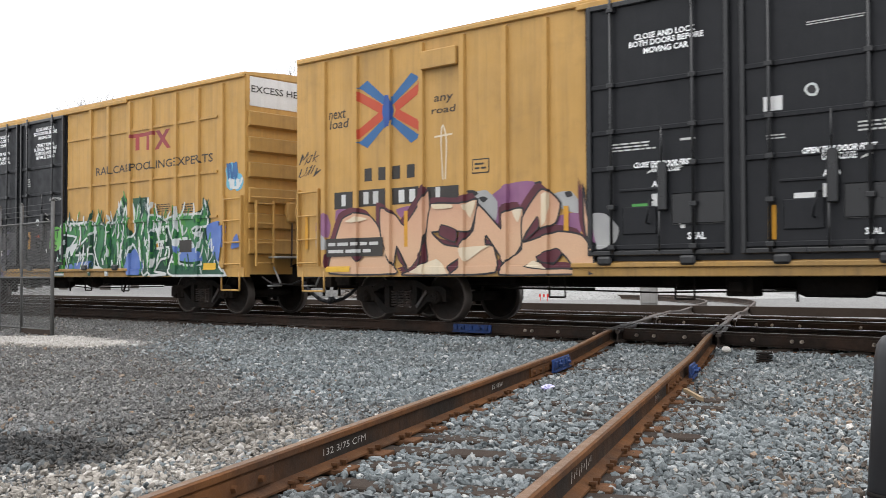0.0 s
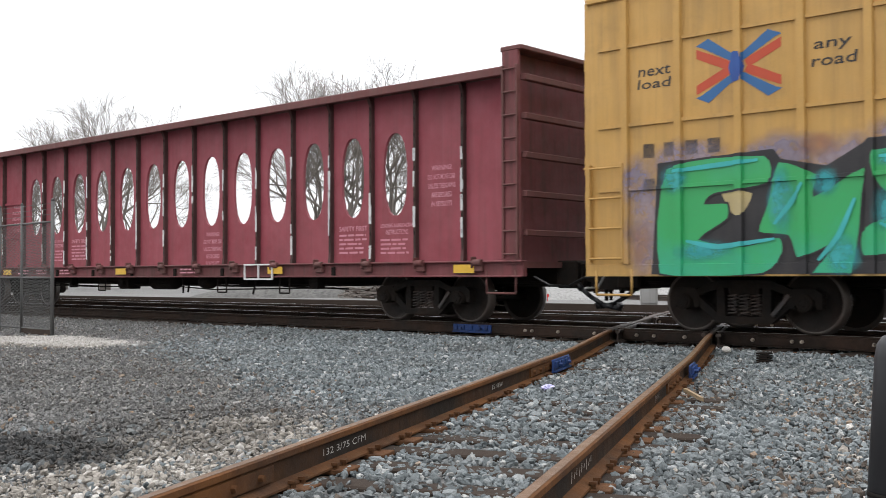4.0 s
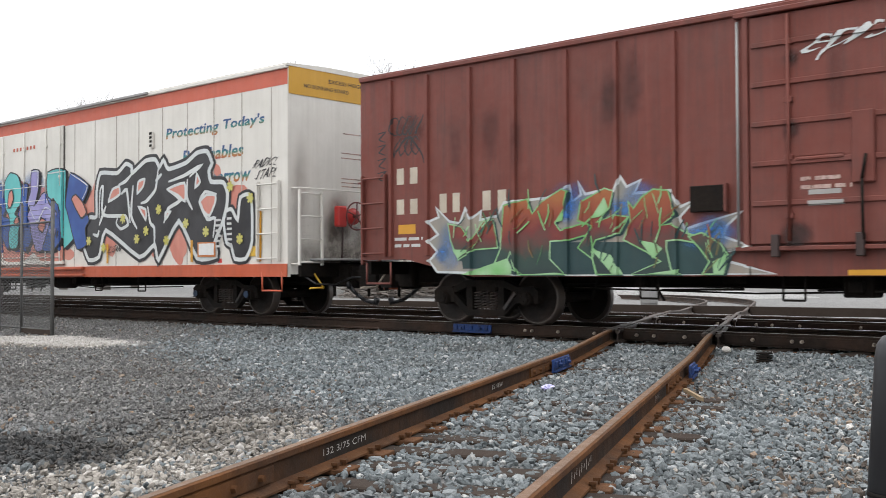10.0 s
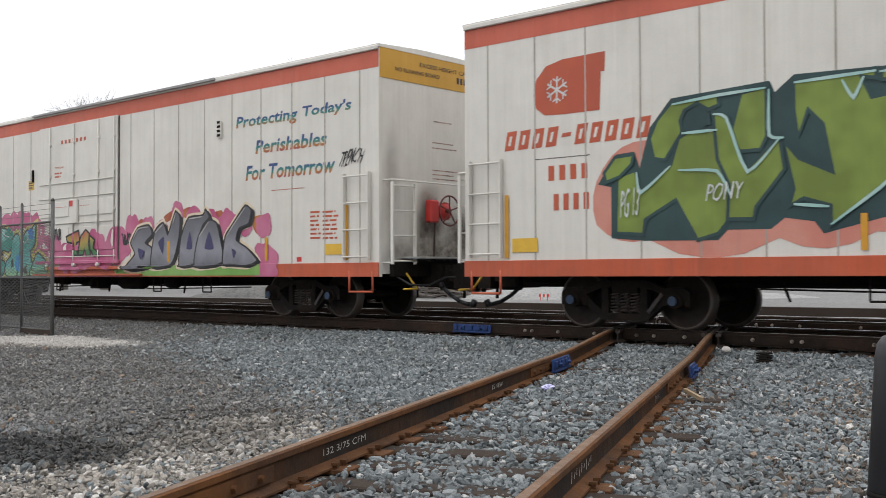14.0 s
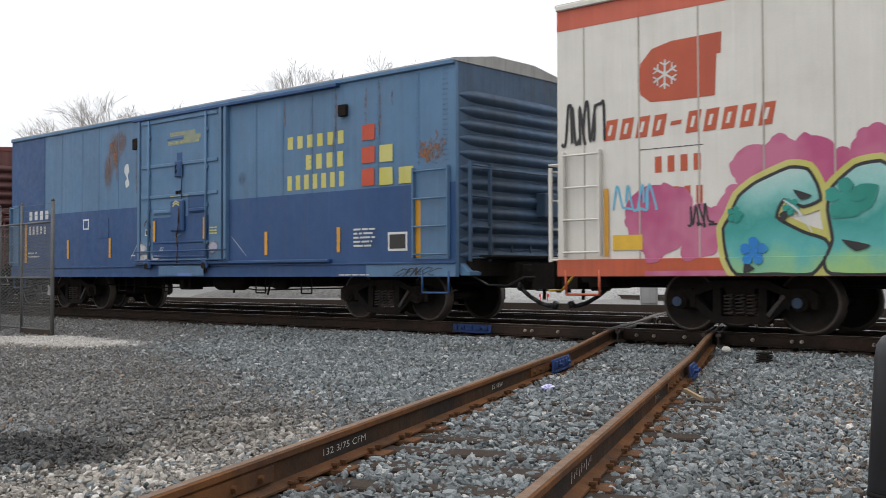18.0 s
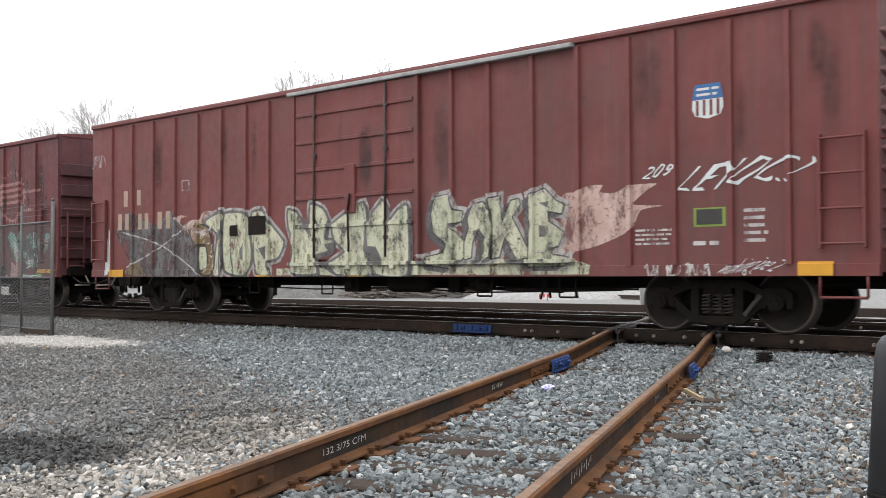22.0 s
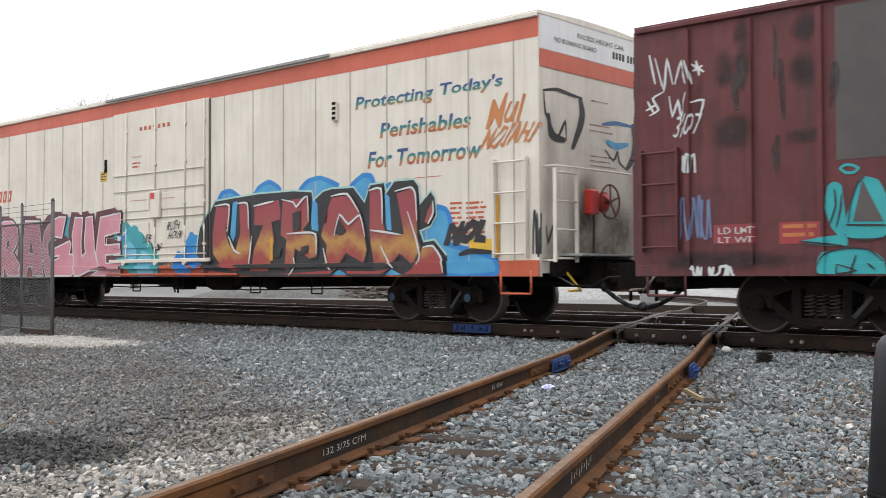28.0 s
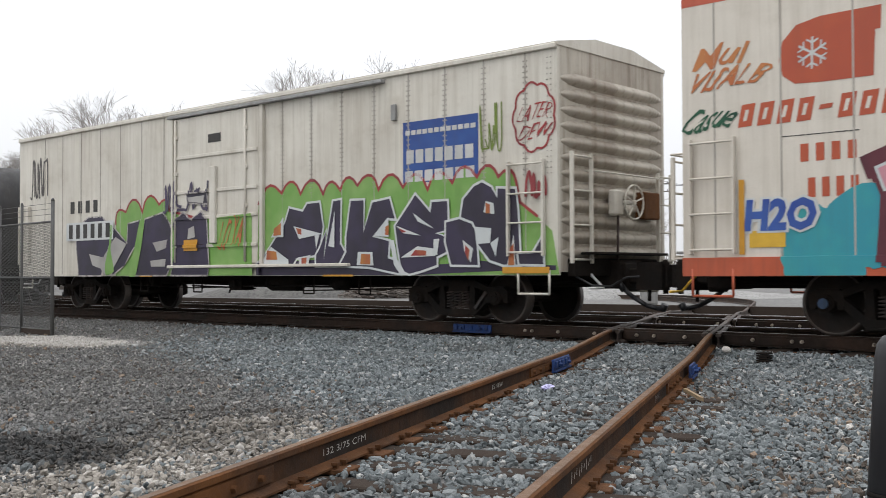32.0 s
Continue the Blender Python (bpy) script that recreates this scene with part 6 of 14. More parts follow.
for nm, a, b in (("old_bronze", (0.165, 0.112, 0.068), (0.205, 0.145, 0.092)), ("old_cream", (0.64, 0.62, 0.45), (0.52, 0.53, 0.38)), ("old_white", (0.62, 0.58, 0.55), (0.5, 0.46, 0.44)), ("old_ink", (0.03, 0.028, 0.03), (0.05, 0.045, 0.045)),
                 ("old_mint", (0.24, 0.42, 0.35), (0.16, 0.33, 0.28)), ("old_wash", (0.34, 0.20, 0.18), (0.42, 0.28, 0.25)), ("old_grime", (0.03, 0.024, 0.022), (0.05, 0.04, 0.035)), ("old_straw", (0.46, 0.38, 0.2), (0.56, 0.5, 0.36)),
                 ("old_rust", (0.24, 0.12, 0.07), (0.16, 0.08, 0.05)), ("old_orange", (0.30, 0.13, 0.05), (0.22, 0.11, 0.06)), ("old_grey_pale", (0.40, 0.38, 0.36), (0.5, 0.47, 0.44)), ("old_wash_pale", (0.62, 0.44, 0.38), (0.52, 0.34, 0.29)), ("old_grey", (0.16, 0.15, 0.15), (0.10, 0.09, 0.09))):
    INK[nm] = spray("worn_" + nm, a, b, worn=1.0 if nm in ("old_rust",) else (0.7 if nm == "old_orange" else 0.5))


def mist_ink(name, rgb, other):
    """Thin overspray that lets the car's paint through towards its edge."""
    m = spray("mist_" + name, rgb, other)
    ns, ls = m.node_tree.nodes, m.node_tree.links
    at = ns.new("ShaderNodeAttribute")
    at.attribute_name = "spray_density"
    k = ns.new("ShaderNodeMath")
    k.operation, k.use_clamp = "MULTIPLY", True
    ls.new(at.outputs["Fac"], k.inputs[0])
    ls.new(noisy(ns, ls, 5.0, detail=5, rough=0.7, lo=0.25, hi=0.62, to=(0.35, 1.0)), k.inputs[1])
    ls.new(k.outputs[0], ns["Principled BSDF"].inputs["Alpha"])
    return m


MIST = {"violet": mist_ink("violet", (0.30, 0.27, 0.38), (0.40, 0.33, 0.40)), "coral": mist_ink("coral", (0.52, 0.20, 0.10), (0.50, 0.30, 0.22)), "pale": mist_ink("pale", (0.36, 0.35, 0.44), (0.46, 0.44, 0.52)), "soot": mist_ink("soot", (0.022, 0.016, 0.016), (0.045, 0.028, 0.028)),
        "soot_brown": mist_ink("soot_brown", (0.075, 0.05, 0.032), (0.16, 0.11, 0.075)), "cyan": mist_ink("cyan", (0.05, 0.46, 0.50), (0.08, 0.52, 0.54)), "white": mist_ink("white", (0.70, 0.69, 0.68), (0.60, 0.56, 0.55)), "lilac": mist_ink("lilac", (0.22, 0.20, 0.36), (0.30, 0.26, 0.40)), "straw": mist_ink("straw", (0.58, 0.47, 0.20), (0.50, 0.40, 0.24)), "rust": mist_ink("rust", (0.27, 0.12, 0.05), (0.20, 0.10, 0.06)), "azure": mist_ink("azure", (0.06, 0.22, 0.60), (0.10, 0.30, 0.62))}


def fade_ink(name, z0, z1, *stops):
    """Spray paint that fades through several colours from the bottom of a piece to its top."""
    m, ns, ls, b = nodes_of("spray_fade_" + name)
    c = ns.new("ShaderNodeTexCoord")
    sp = ns.new("ShaderNodeSeparateXYZ")
    ls.new(c.outputs["Object"], sp.inputs[0])
    r = ns.new("ShaderNodeMapRange")
    r.inputs["From Min"].default_value, r.inputs["From Max"].default_value = z0, z1
    ls.new(sp.outputs["Z"], r.inputs["Value"])
    ad = ns.new("ShaderNodeMath")
    ad.operation = "ADD"
    ls.new(r.outputs[0], ad.inputs[0])
    ls.new(noisy(ns, ls, 1.7, detail=4, lo=0.25, hi=0.75, to=(-0.16, 0.16)), ad.inputs[1])
    ramp = ns.new("ShaderNodeValToRGB")
    el = ramp.color_ramp.elements
    n = len(stops)
    for k, rgb in enumerate(stops):
        e = el[0] if k == 0 else (el[len(el) - 1] if k == n - 1 else el.new(k / (n - 1)))
        e.color = tuple(v * TONE for v in rgb) + (1,)
    ls.new(ad.outputs[0], ramp.inputs["Fac"])
    col = mixer(ns, ls, noisy(ns, ls, 70, detail=3, lo=0.3, hi=0.7, to=(0, 0.16)), ramp.outputs[0], (0.08, 0.07, 0.06))
    ls.new(col, b.inputs["Base Color"])
    b.inputs["Roughness"].default_value = 0.45
    return m


FADE = {"reggae": fade_ink("reggae", 1.15, 2.15, (0.02, 0.15, 0.05), (0.04, 0.22, 0.06), (0.46, 0.32, 0.05), (0.48, 0.07, 0.06), (0.5, 0.08, 0.08)), "ember": fade_ink("ember", 0.85, 2.1, (0.012, 0.035, 0.035), (0.02, 0.06, 0.045), (0.20, 0.022, 0.018), (0.34, 0.07, 0.02), (0.42, 0.14, 0.03)), "amber": fade_ink("amber", 0.85, 2.5, (0.36, 0.035, 0.035), (0.34, 0.05, 0.04), (0.52, 0.27, 0.06), (0.34, 0.07, 0.05), (0.33, 0.045, 0.055), (0.33, 0.045, 0.06), (0.30, 0.04, 0.055)),
        "lagoon": fade_ink("lagoon", 0.85, 2.3, (0.36, 0.60, 0.22), (0.10, 0.46, 0.44), (0.03, 0.34, 0.30), (0.28, 0.60, 0.56), (0.50, 0.70, 0.66)), "chrome": fade_ink("chrome", 0.95, 2.1, (0.13, 0.13, 0.16), (0.30, 0.30, 0.34), (0.17, 0.17, 0.20), (0.10, 0.10, 0.12)),
        "forest": fade_ink("forest", 0.85, 2.6, (0.012, 0.085, 0.05), (0.02, 0.16, 0.06), (0.04, 0.26, 0.07), (0.012, 0.08, 0.045)), "sea": fade_ink("sea", 0.85, 2.8, (0.03, 0.44, 0.24), (0.025, 0.42, 0.12), (0.03, 0.40, 0.11), (0.04, 0.44, 0.20)),
        "apricot": fade_ink("apricot", 0.8, 2.2, (0.68, 0.42, 0.26), (0.74, 0.46, 0.28), (0.72, 0.42, 0.26), (0.60, 0.32, 0.2))}


def row(x0, x1, n):
    return [x0 + (x1 - x0) * k / (n - 1) for k in range(n)]


def cloud_along(x0, x1, z, r, n, seed, dz=0.1):
    rnd = random.Random(seed)
    return [(x0 + (x1 - x0) * k / (n - 1), z + rnd.uniform(-dz, dz), r * rnd.uniform(0.8, 1.2)) for k in range(n)]


def chevrons(car, x0, z0, x1, z1):
    """The crossed-arrows emblem: barbed blue arms outside, red arms inside, a bare line between them."""
    cx, cz, w, h = (x0 + x1) / 2, (z0 + z1) / 2, (x1 - x0) / 2, (z1 - z0) / 2
    arms = (("xblue", ((0.10, 0.16), (0.10, 0.42), (0.72, 0.90), (0.70, 1.04), (1.02, 0.84), (0.88, 0.78))),
            ("xred", ((0.22, 0.0), (0.16, 0.18), (0.30, 0.30), (1.0, 0.74), (1.0, 0.44), (0.34, 0.0))))
    for s in (-1, 1):
        for up in (-1, 1):
            for ink, pts in arms:
                shape(car, [[(cx + s * w * a, cz + up * h * b) for a, b in pts]], INK[ink], 0.004, "emblem_band")
    shape(car, [[(cx - w * 0.13, cz - h * 0.5), (cx + w * 0.06, cz - h * 0.46), (cx + w * 0.16, cz), (cx + w * 0.06, cz + h * 0.46), (cx - w * 0.13, cz + h * 0.5), (cx - w * 0.22, cz)]], INK["royal_blue"], 0.008, "emblem_band")


def dark_leaf(car, x0, x1, z0, z1, seed):
    """One leaf of a double plug door: dark sheet with level ribs, two tall rods, a lock box and a recessed frame."""
    w = x1 - x0
    door = plug_door(car, x0, x1, z0, z1, "black_door", 0.05, (), (z0 + 0.12, z0 + 1.27, z0 + 1.80, z0 + 2.48), 0.03)
    for a, b, c, e in ((x0, x0 + 0.07, z0, z1), (x1 - 0.07, x1, z0, z1), (x0 + 0.07, x1 - 0.07, z0, z0 + 0.07), (x0 + 0.07, x1 - 0.07, z1 - 0.08, z1)):
        part("door_frame_bar", boxes((a, b, -1.70, -1.648, c, e), bev=0.012), "black_gloss", door)
    for x in (x0 + 0.19 * w, x0 + 0.77 * w):
        part("locking_bar", rod(bmesh.new(), (x, -1.715, z0 + 0.02), (x, -1.715, z1 + 0.06), 0.022, 10), "black_gloss", door)
        for z in (z0 + 0.12, z0 + 0.7, z0 + 1.27, z0 + 1.80, z0 + 2.48, z1 - 0.12):
            part("rod_guide", boxes((x - 0.055, x + 0.055, -1.74, -1.65, z - 0.035, z + 0.035), bev=0.008), "black_gloss", door)
    xm = x0 + 0.55 * w
    part("lock_box", boxes((xm - 0.05, xm + 0.09, -1.74, -1.65, z0 + 0.62, z0 + 1.30), bev=0.02), "black_gloss", door)
    part("lower_rib", boxes((x0 + 0.24 * w, xm - 0.06, -1.675, -1.648, z0 + 0.92, z0 + 0.96), bev=0.008), "black_door", door)
    part("recess_panel", boxes((xm + 0.14, x0 + 0.97 * w, -1.668, -1.648, z0 + 0.42, z0 + 0.86), bev=0.02), "black_gloss", door)
    part("lever_plate", boxes((x0 + 0.26 * w, xm - 0.10, -1.672, -1.648, z0 + 0.30, z0 + 0.70), bev=0.015), "black_door", door)
    part("lock_rod", rod(bmesh.new(), (xm + 0.02, -1.73, z0 + 1.3), (xm + 0.02, -1.73, z0 + 1.80), 0.014, 8), "black_gloss", door)
    part("lock_rod", rod(bmesh.new(), (xm - 0.02, -1.73, z0 + 0.05), (xm - 0.02, -1.73, z0 + 0.62), 0.014, 8), "black_gloss", door)
    grab(door, [(xm - 0.22, -1.66, z0 + 0.45), (xm - 0.22, -1.75, z0 + 0.45), (xm - 0.16, -1.75, z0 + 0.78), (xm - 0.16, -1.66, z0 + 0.78)], "black_door", 0.014, "door_handle")
    return door


def yellow_boxcar(key, cx, label, left_posts, right_posts, levels=()):
    c = shell(key, "boxcar", label, cx, 18.4, 0.80, 4.90, ("yellow", "yellow", "yellow_dark"), posts=left_posts + right_posts, levels=levels, post_w=0.10, post_d=0.06, ends="beams", tc=14.0, roof="yellow", skirt=0.98)
    ob = c["ob"]
    low_sill(c, 0.80, 0.97, "yellow")
    da, db, dm = -2.55, 2.10, -0.20
    part("door_frame", boxes((da - 0.06, db + 0.06, -1.622, -1.60, 1.02, 4.86)), "black_door", ob, "black painted doorway surround")
    dark_leaf(c, da, dm - 0.08, 1.10, 4.80, 1)
    dark_leaf(c, dm + 0.08, db, 1.10, 4.80, 2)
    part("lower_track", boxes((da - 0.3, db + 2.9, -1.70, -1.60, 0.93, 1.00), (da - 0.3, db + 2.9, -1.66, -1.60, 0.80, 0.93), bev=0.01), "yellow_dark", ob)
    for x in row(da + 0.3, db + 2.4, 6):
        part("track_stop", boxes((x - 0.12, x + 0.12, -1.74, -1.66, 0.96, 1.09), bev=0.03), "black_gloss", ob)
    door_track(c, da - 0.2, db + 2.8, 4.84, "yellow", d=0.07, h=0.09)
    W, L = 1.6, 18.4
    for s in (-1, 1):
        a, b = (-L / 2 + 0.06, -L / 2 + 0.62) if s < 0 else (L / 2 - 0.62, L / 2 - 0.06)
        ladder(ob, a, b, 1.0, 2.45, 4, "yellow", -W - 0.05)
        x = s * L / 2
        part("crossover_platform", boxes((x - (0.30 if s < 0 else 0.08), x + (0.30 if s > 0 else 0.08), -1.0, 1.0, 1.18, 1.22), bev=0.006), "roof_grey", ob)
        end_ladder(ob, x + s * 0.13, -1.42, -0.98, 1.02, 2.35, 4, "yellow")
        end_ladder(ob, x + s * 0.13, 1.05, 1.5, 1.02, 2.2, 4, "yellow")
        grab(ob, [(x, -1.5, 2.42), (x + s * 0.14, -1.5, 2.42), (x + s * 0.14, 1.5, 2.42), (x + s * 0.14, 1.5, 1.0)], "yellow")
        grab(ob, [(x + s * 0.05, -0.9, 1.0), (x + s * 0.3, -0.9, 0.62), (x + s * 0.3, -1.25, 0.62)], "roof_grey", 0.018, "uncoupling_lever")
    hand_brake(ob, L / 2, -0.35, 2.15, "yellow")
    stirrups(ob, L, W + 0.02, "yellow")
    # white panel across the top of the end
    part("end_panel", boxes((L / 2 + 0.002, L / 2 + 0.012, -1.55, 1.55, 4.28, 4.88)), "white_panel", ob, "white end panel")
    end_lettering(c, "EXCESS HEIGHT CAR", -1.45, 4.56, 0.95, 4.70, "black_ink", L / 2 + 0.016)
    return c


A = yellow_boxcar("A", -6.20, "yellow boxcar with black double plug doors and peach graffiti", [-8.44, -7.58, -6.74, -5.96, -5.04, -4.15, -3.35], row(2.9, 8.4, 7))
part("vent_box", boxes((-5.92, -5.13, -1.70, -1.60, 4.32, 4.63), bev=0.012), "yellow", A["ob"])
chevrons(A, -7.53, 3.13, -5.99, 4.30)
lettering(A, "next", -8.32, 3.71, -7.87, 3.87, "black_ink", 0.01, 0.15)
lettering(A, "load", -8.29, 3.53, -7.80, 3.70, "black_ink", 0.01, 0.15)
lettering(A, "any", -5.69, 3.71, -5.27, 3.85, "black_ink", 0.01, 0.15)
lettering(A, "road", -5.74, 3.55, -5.21, 3.67, "black_ink", 0.01, 0.15)
digits(A, 4, -7.46, 2.51, -6.06, 2.74, "black_ink", name="owner_bar")
panel(A, -8.18, 2.04, -7.63, 2.35, "black_ink", 0.004, "number_panel")
panel(A, -7.52, 2.06, -6.86, 2.36, "black_ink", 0.004, "number_panel")
panel(A, -6.68, 2.06, -5.99, 2.35, "black_ink", 0.004, "number_panel")
panel(A, -5.86, 2.07, -5.14, 2.32, "black_ink", 0.004, "number_panel")
for q in ((-8.03, 2.09, -7.82, 2.30), (-7.46, 2.10, -6.97, 2.32), (-6.58, 2.09, -6.07, 2.31), (-5.70, 2.11, -5.51, 2.31)):
    digits(A, 1 if q[2] - q[0] < 0.3 else 2, *q, "white_ink", 0.009)
outline_1 = [(-4.41, 2.13), (-4.11, 2.27), (-3.72, 2.30), (-3.44, 2.23), (-3.35, 2.13), (-3.58, 2.02), (-3.82, 1.76), (-4.26, 1.58), (-4.61, 1.91)]
figure(A, outline_1, INK["plum"], 0.004, "cloud", label="dusty purple spray cloud")
outline_2 = [(-8.68, 1.86), (-8.41, 1.99), (-8.28, 1.76), (-8.35, 1.53), (-8.68, 1.59)]
outline_3 = [(-8.14, 2.02), (-7.82, 2.03), (-7.95, 1.79), (-8.14, 1.66)]
outline_4 = [(-3.19, 1.70), (-2.95, 1.76), (-2.73, 1.75), (-2.73, 1.46), (-3.13, 1.51)]
outline_5 = [(-6.58, 1.98), (-6.18, 2.02), (-6.29, 1.73), (-6.53, 1.87)]
outline_6 = [(-2.64, 1.68), (-2.42, 1.71), (-2.41, 1.31), (-2.56, 1.35)]
for q in [outline_2, outline_3, outline_4, outline_5, outline_6]:
    figure(A, q, INK["plum"], 0.004, "cloud")
outline_7 = [(-4.92, 2.16), (-4.56, 2.20), (-4.33, 2.01), (-4.36, 1.70), (-4.66, 1.83), (-4.87, 2.04)]
outline_8 = [(-3.21, 2.07), (-2.90, 2.09), (-2.73, 1.90), (-2.77, 1.75), (-3.08, 1.84)]
outline_9 = [(-4.71, 2.08), (-4.61, 2.10), (-4.52, 2.06), (-4.61, 2.00)]
outline_10 = [(-4.97, 2.21), (-4.81, 2.21), (-4.72, 2.15), (-4.87, 2.09)]
outline_11 = [(-3.58, 2.26), (-3.46, 2.28), (-3.42, 2.21), (-3.54, 2.19)]
outline_12 = [(-3.01, 2.08), (-2.90, 2.09), (-2.87, 2.02), (-2.97, 2.00)]
outline_13 = [(-2.51, 1.71), (-2.26, 1.72), (-2.03, 1.51), (-2.09, 1.30), (-2.39, 1.20)]
outline_14 = [(-8.68, 1.64), (-8.41, 1.54), (-8.35, 1.31), (-8.68, 1.32)]
for q, ink in zip([outline_7, outline_8, outline_9, outline_10, outline_11, outline_12, outline_13, outline_14], ("silver", "silver", "ink", "ink", "ink", "ink", "silver", "silver")):
    figure(A, q, INK[ink], 0.005 if ink == "silver" else 0.009, "cloud")
outline_15 = [(-8.11, 1.57), (-7.95, 1.86), (-7.63, 1.96), (-7.25, 1.90), (-7.04, 1.72), (-6.92, 1.48), (-6.65, 1.02), (-6.59, 0.85), (-8.28, 0.86), (-8.21, 1.31)]
outline_16 = [(-6.97, 2.02), (-6.58, 1.87), (-6.38, 1.69), (-5.95, 2.13), (-5.81, 2.27), (-5.78, 1.88), (-5.89, 1.51), (-5.95, 1.23), (-6.18, 0.94), (-6.27, 0.90), (-6.56, 1.32), (-6.65, 1.00), (-6.95, 1.46)]
outline_17 = [(-5.75, 2.02), (-5.08, 2.01), (-4.72, 2.06), (-4.87, 1.56), (-5.16, 1.55), (-5.73, 1.55), (-5.46, 1.34), (-5.13, 1.29), (-5.08, 1.13), (-5.38, 0.97), (-5.35, 0.83), (-6.41, 0.83), (-6.27, 0.90), (-5.84, 1.06), (-5.87, 1.43)]
outline_18 = [(-4.71, 1.97), (-4.21, 1.54), (-4.19, 1.81), (-3.80, 1.87), (-3.83, 1.30), (-4.07, 1.04), (-4.17, 1.02), (-4.54, 1.46), (-4.56, 1.32), (-4.39, 1.28), (-4.34, 0.87), (-5.30, 0.83), (-5.13, 0.97), (-5.08, 1.33), (-4.82, 1.56)]
outline_19 = [(-3.82, 1.72), (-3.49, 2.12), (-3.31, 2.13), (-3.08, 1.92), (-3.17, 1.62), (-3.47, 1.54), (-3.52, 1.71), (-3.73, 1.49), (-3.78, 1.34), (-3.13, 1.49), (-2.69, 1.42), (-2.47, 1.13), (-2.47, 0.95), (-2.84, 0.95), (-3.04, 1.14), (-3.22, 0.99), (-3.45, 1.05), (-3.76, 0.96), (-3.41, 0.92), (-2.91, 0.92), (-2.48, 0.84), (-3.13, 0.83), (-4.27, 0.83), (-4.07, 1.08), (-3.83, 1.23)]
outline_20 = [(-2.66, 2.19), (-2.60, 1.75), (-2.49, 1.35), (-2.47, 1.13), (-2.62, 1.42), (-2.66, 1.68)]
outline_21 = [(-7.69, 1.43), (-7.44, 1.49), (-7.38, 1.21), (-7.53, 1.08), (-7.69, 1.25)]
outline_22 = [(-6.56, 1.32), (-6.27, 0.92), (-5.95, 1.23), (-6.01, 0.98), (-6.24, 0.88), (-6.50, 1.09)]
outline_23 = [(-3.80, 1.36), (-3.52, 1.73), (-3.49, 1.56), (-3.68, 1.41)]
outline_24 = [(-5.51, 1.67), (-5.18, 1.57), (-5.21, 1.37), (-5.56, 1.50)]
outline_25 = [(-3.54, 1.11), (-3.17, 1.23), (-3.06, 1.16), (-3.20, 1.01), (-3.45, 1.03)]
mural(A, "peach block-letter graffiti with dark outlines", [outline_15, outline_16, outline_17, outline_18, outline_19, outline_20], FADE["apricot"], INK["ink"], 0.03, INK["maroon"], (-0.10, 0.10),
    gaps=[outline_21, outline_22, outline_23, outline_24, outline_25], gap_ink=INK["maroon"], gap_edge=INK["ink"], glw=0.02, off=0.012)
outline_26 = [(-5.73, 2.02), (-5.29, 2.00), (-5.29, 1.94), (-5.67, 1.94)]
outline_27 = [(-5.02, 1.97), (-4.76, 2.04), (-4.87, 1.76)]
outline_28 = [(-6.24, 0.88), (-5.62, 1.10), (-5.38, 0.85), (-5.96, 0.85)]
outline_29 = [(-3.73, 0.96), (-3.59, 1.05), (-3.31, 0.92)]
outline_30 = [(-3.42, 2.04), (-3.28, 2.08), (-3.31, 1.67), (-3.42, 1.58)]
outline_31 = [(-4.01, 1.84), (-3.82, 1.86), (-3.90, 1.65)]
outline_32 = [(-5.08, 1.27), (-4.46, 1.30), (-4.62, 1.24), (-4.98, 1.05)]
outline_33 = [(-7.88, 1.81), (-7.56, 1.89), (-7.28, 1.83), (-7.63, 1.78)]
for q in [outline_26, outline_27, outline_28, outline_29, outline_30, outline_31, outline_32, outline_33]:
    figure(A, q, INK["cream_light"], 0.033, "highlight")
panel(A, -8.37, 1.17, -6.89, 1.50, "black_ink", 0.034, "data_panel")
bars(A, 2, -8.31, 1.20, -6.94, 1.46, "white_ink", 0.038, 4)
panel(A, -8.37, 0.89, -7.73, 0.99, "placard", 0.034, "placard")
lettering(A, "Mok", -9.13, 2.94, -8.62, 3.16, "black_ink", 0.0, wave=0.25, name="tag")
lettering(A, "Uilly", -9.17, 2.66, -8.59, 2.88, "black_ink", 0.0, wave=0.25, name="tag")
panel(A, -4.85, 2.48, -4.49, 2.72, "black_ink", 0.003, "stencil_frame")
panel(A, -4.83, 2.50, -4.51, 2.70, "yellow", 0.006, "stencil_field")
bars(A, 2, -4.79, 2.53, -4.55, 2.67, "black_ink", 0.009, 2)
for x0, x1, z in ((-1.55, -1.40, 2.26), (-1.13, -0.98, 2.27), (1.03, 1.18, 2.23), (1.46, 1.61, 2.25), (1.62, 1.78, 1.60), (-1.06, -0.92, 1.52)):
    shape(A, [[(x0, z), (x1, z + 0.05), (x1 - 0.02, z + 0.08), (x0 + 0.01, z + 0.03)]], "white_ink", 0.012, "arrow_mark")
stroke(A, [(-5.49, 2.43), (-5.53, 3.08), (-5.49, 3.34), (-5.41, 3.07), (-5.44, 2.43)], 0.03, INK["cream_light"], 0.006)
stroke(A, [(-5.68, 3.16), (-5.28, 3.18)], 0.03, INK["cream_light"], 0.006)
reflectors(A, [(-8.94, 1.32), (-6.34, 1.32), (-2.98, 1.25)], 0.62)
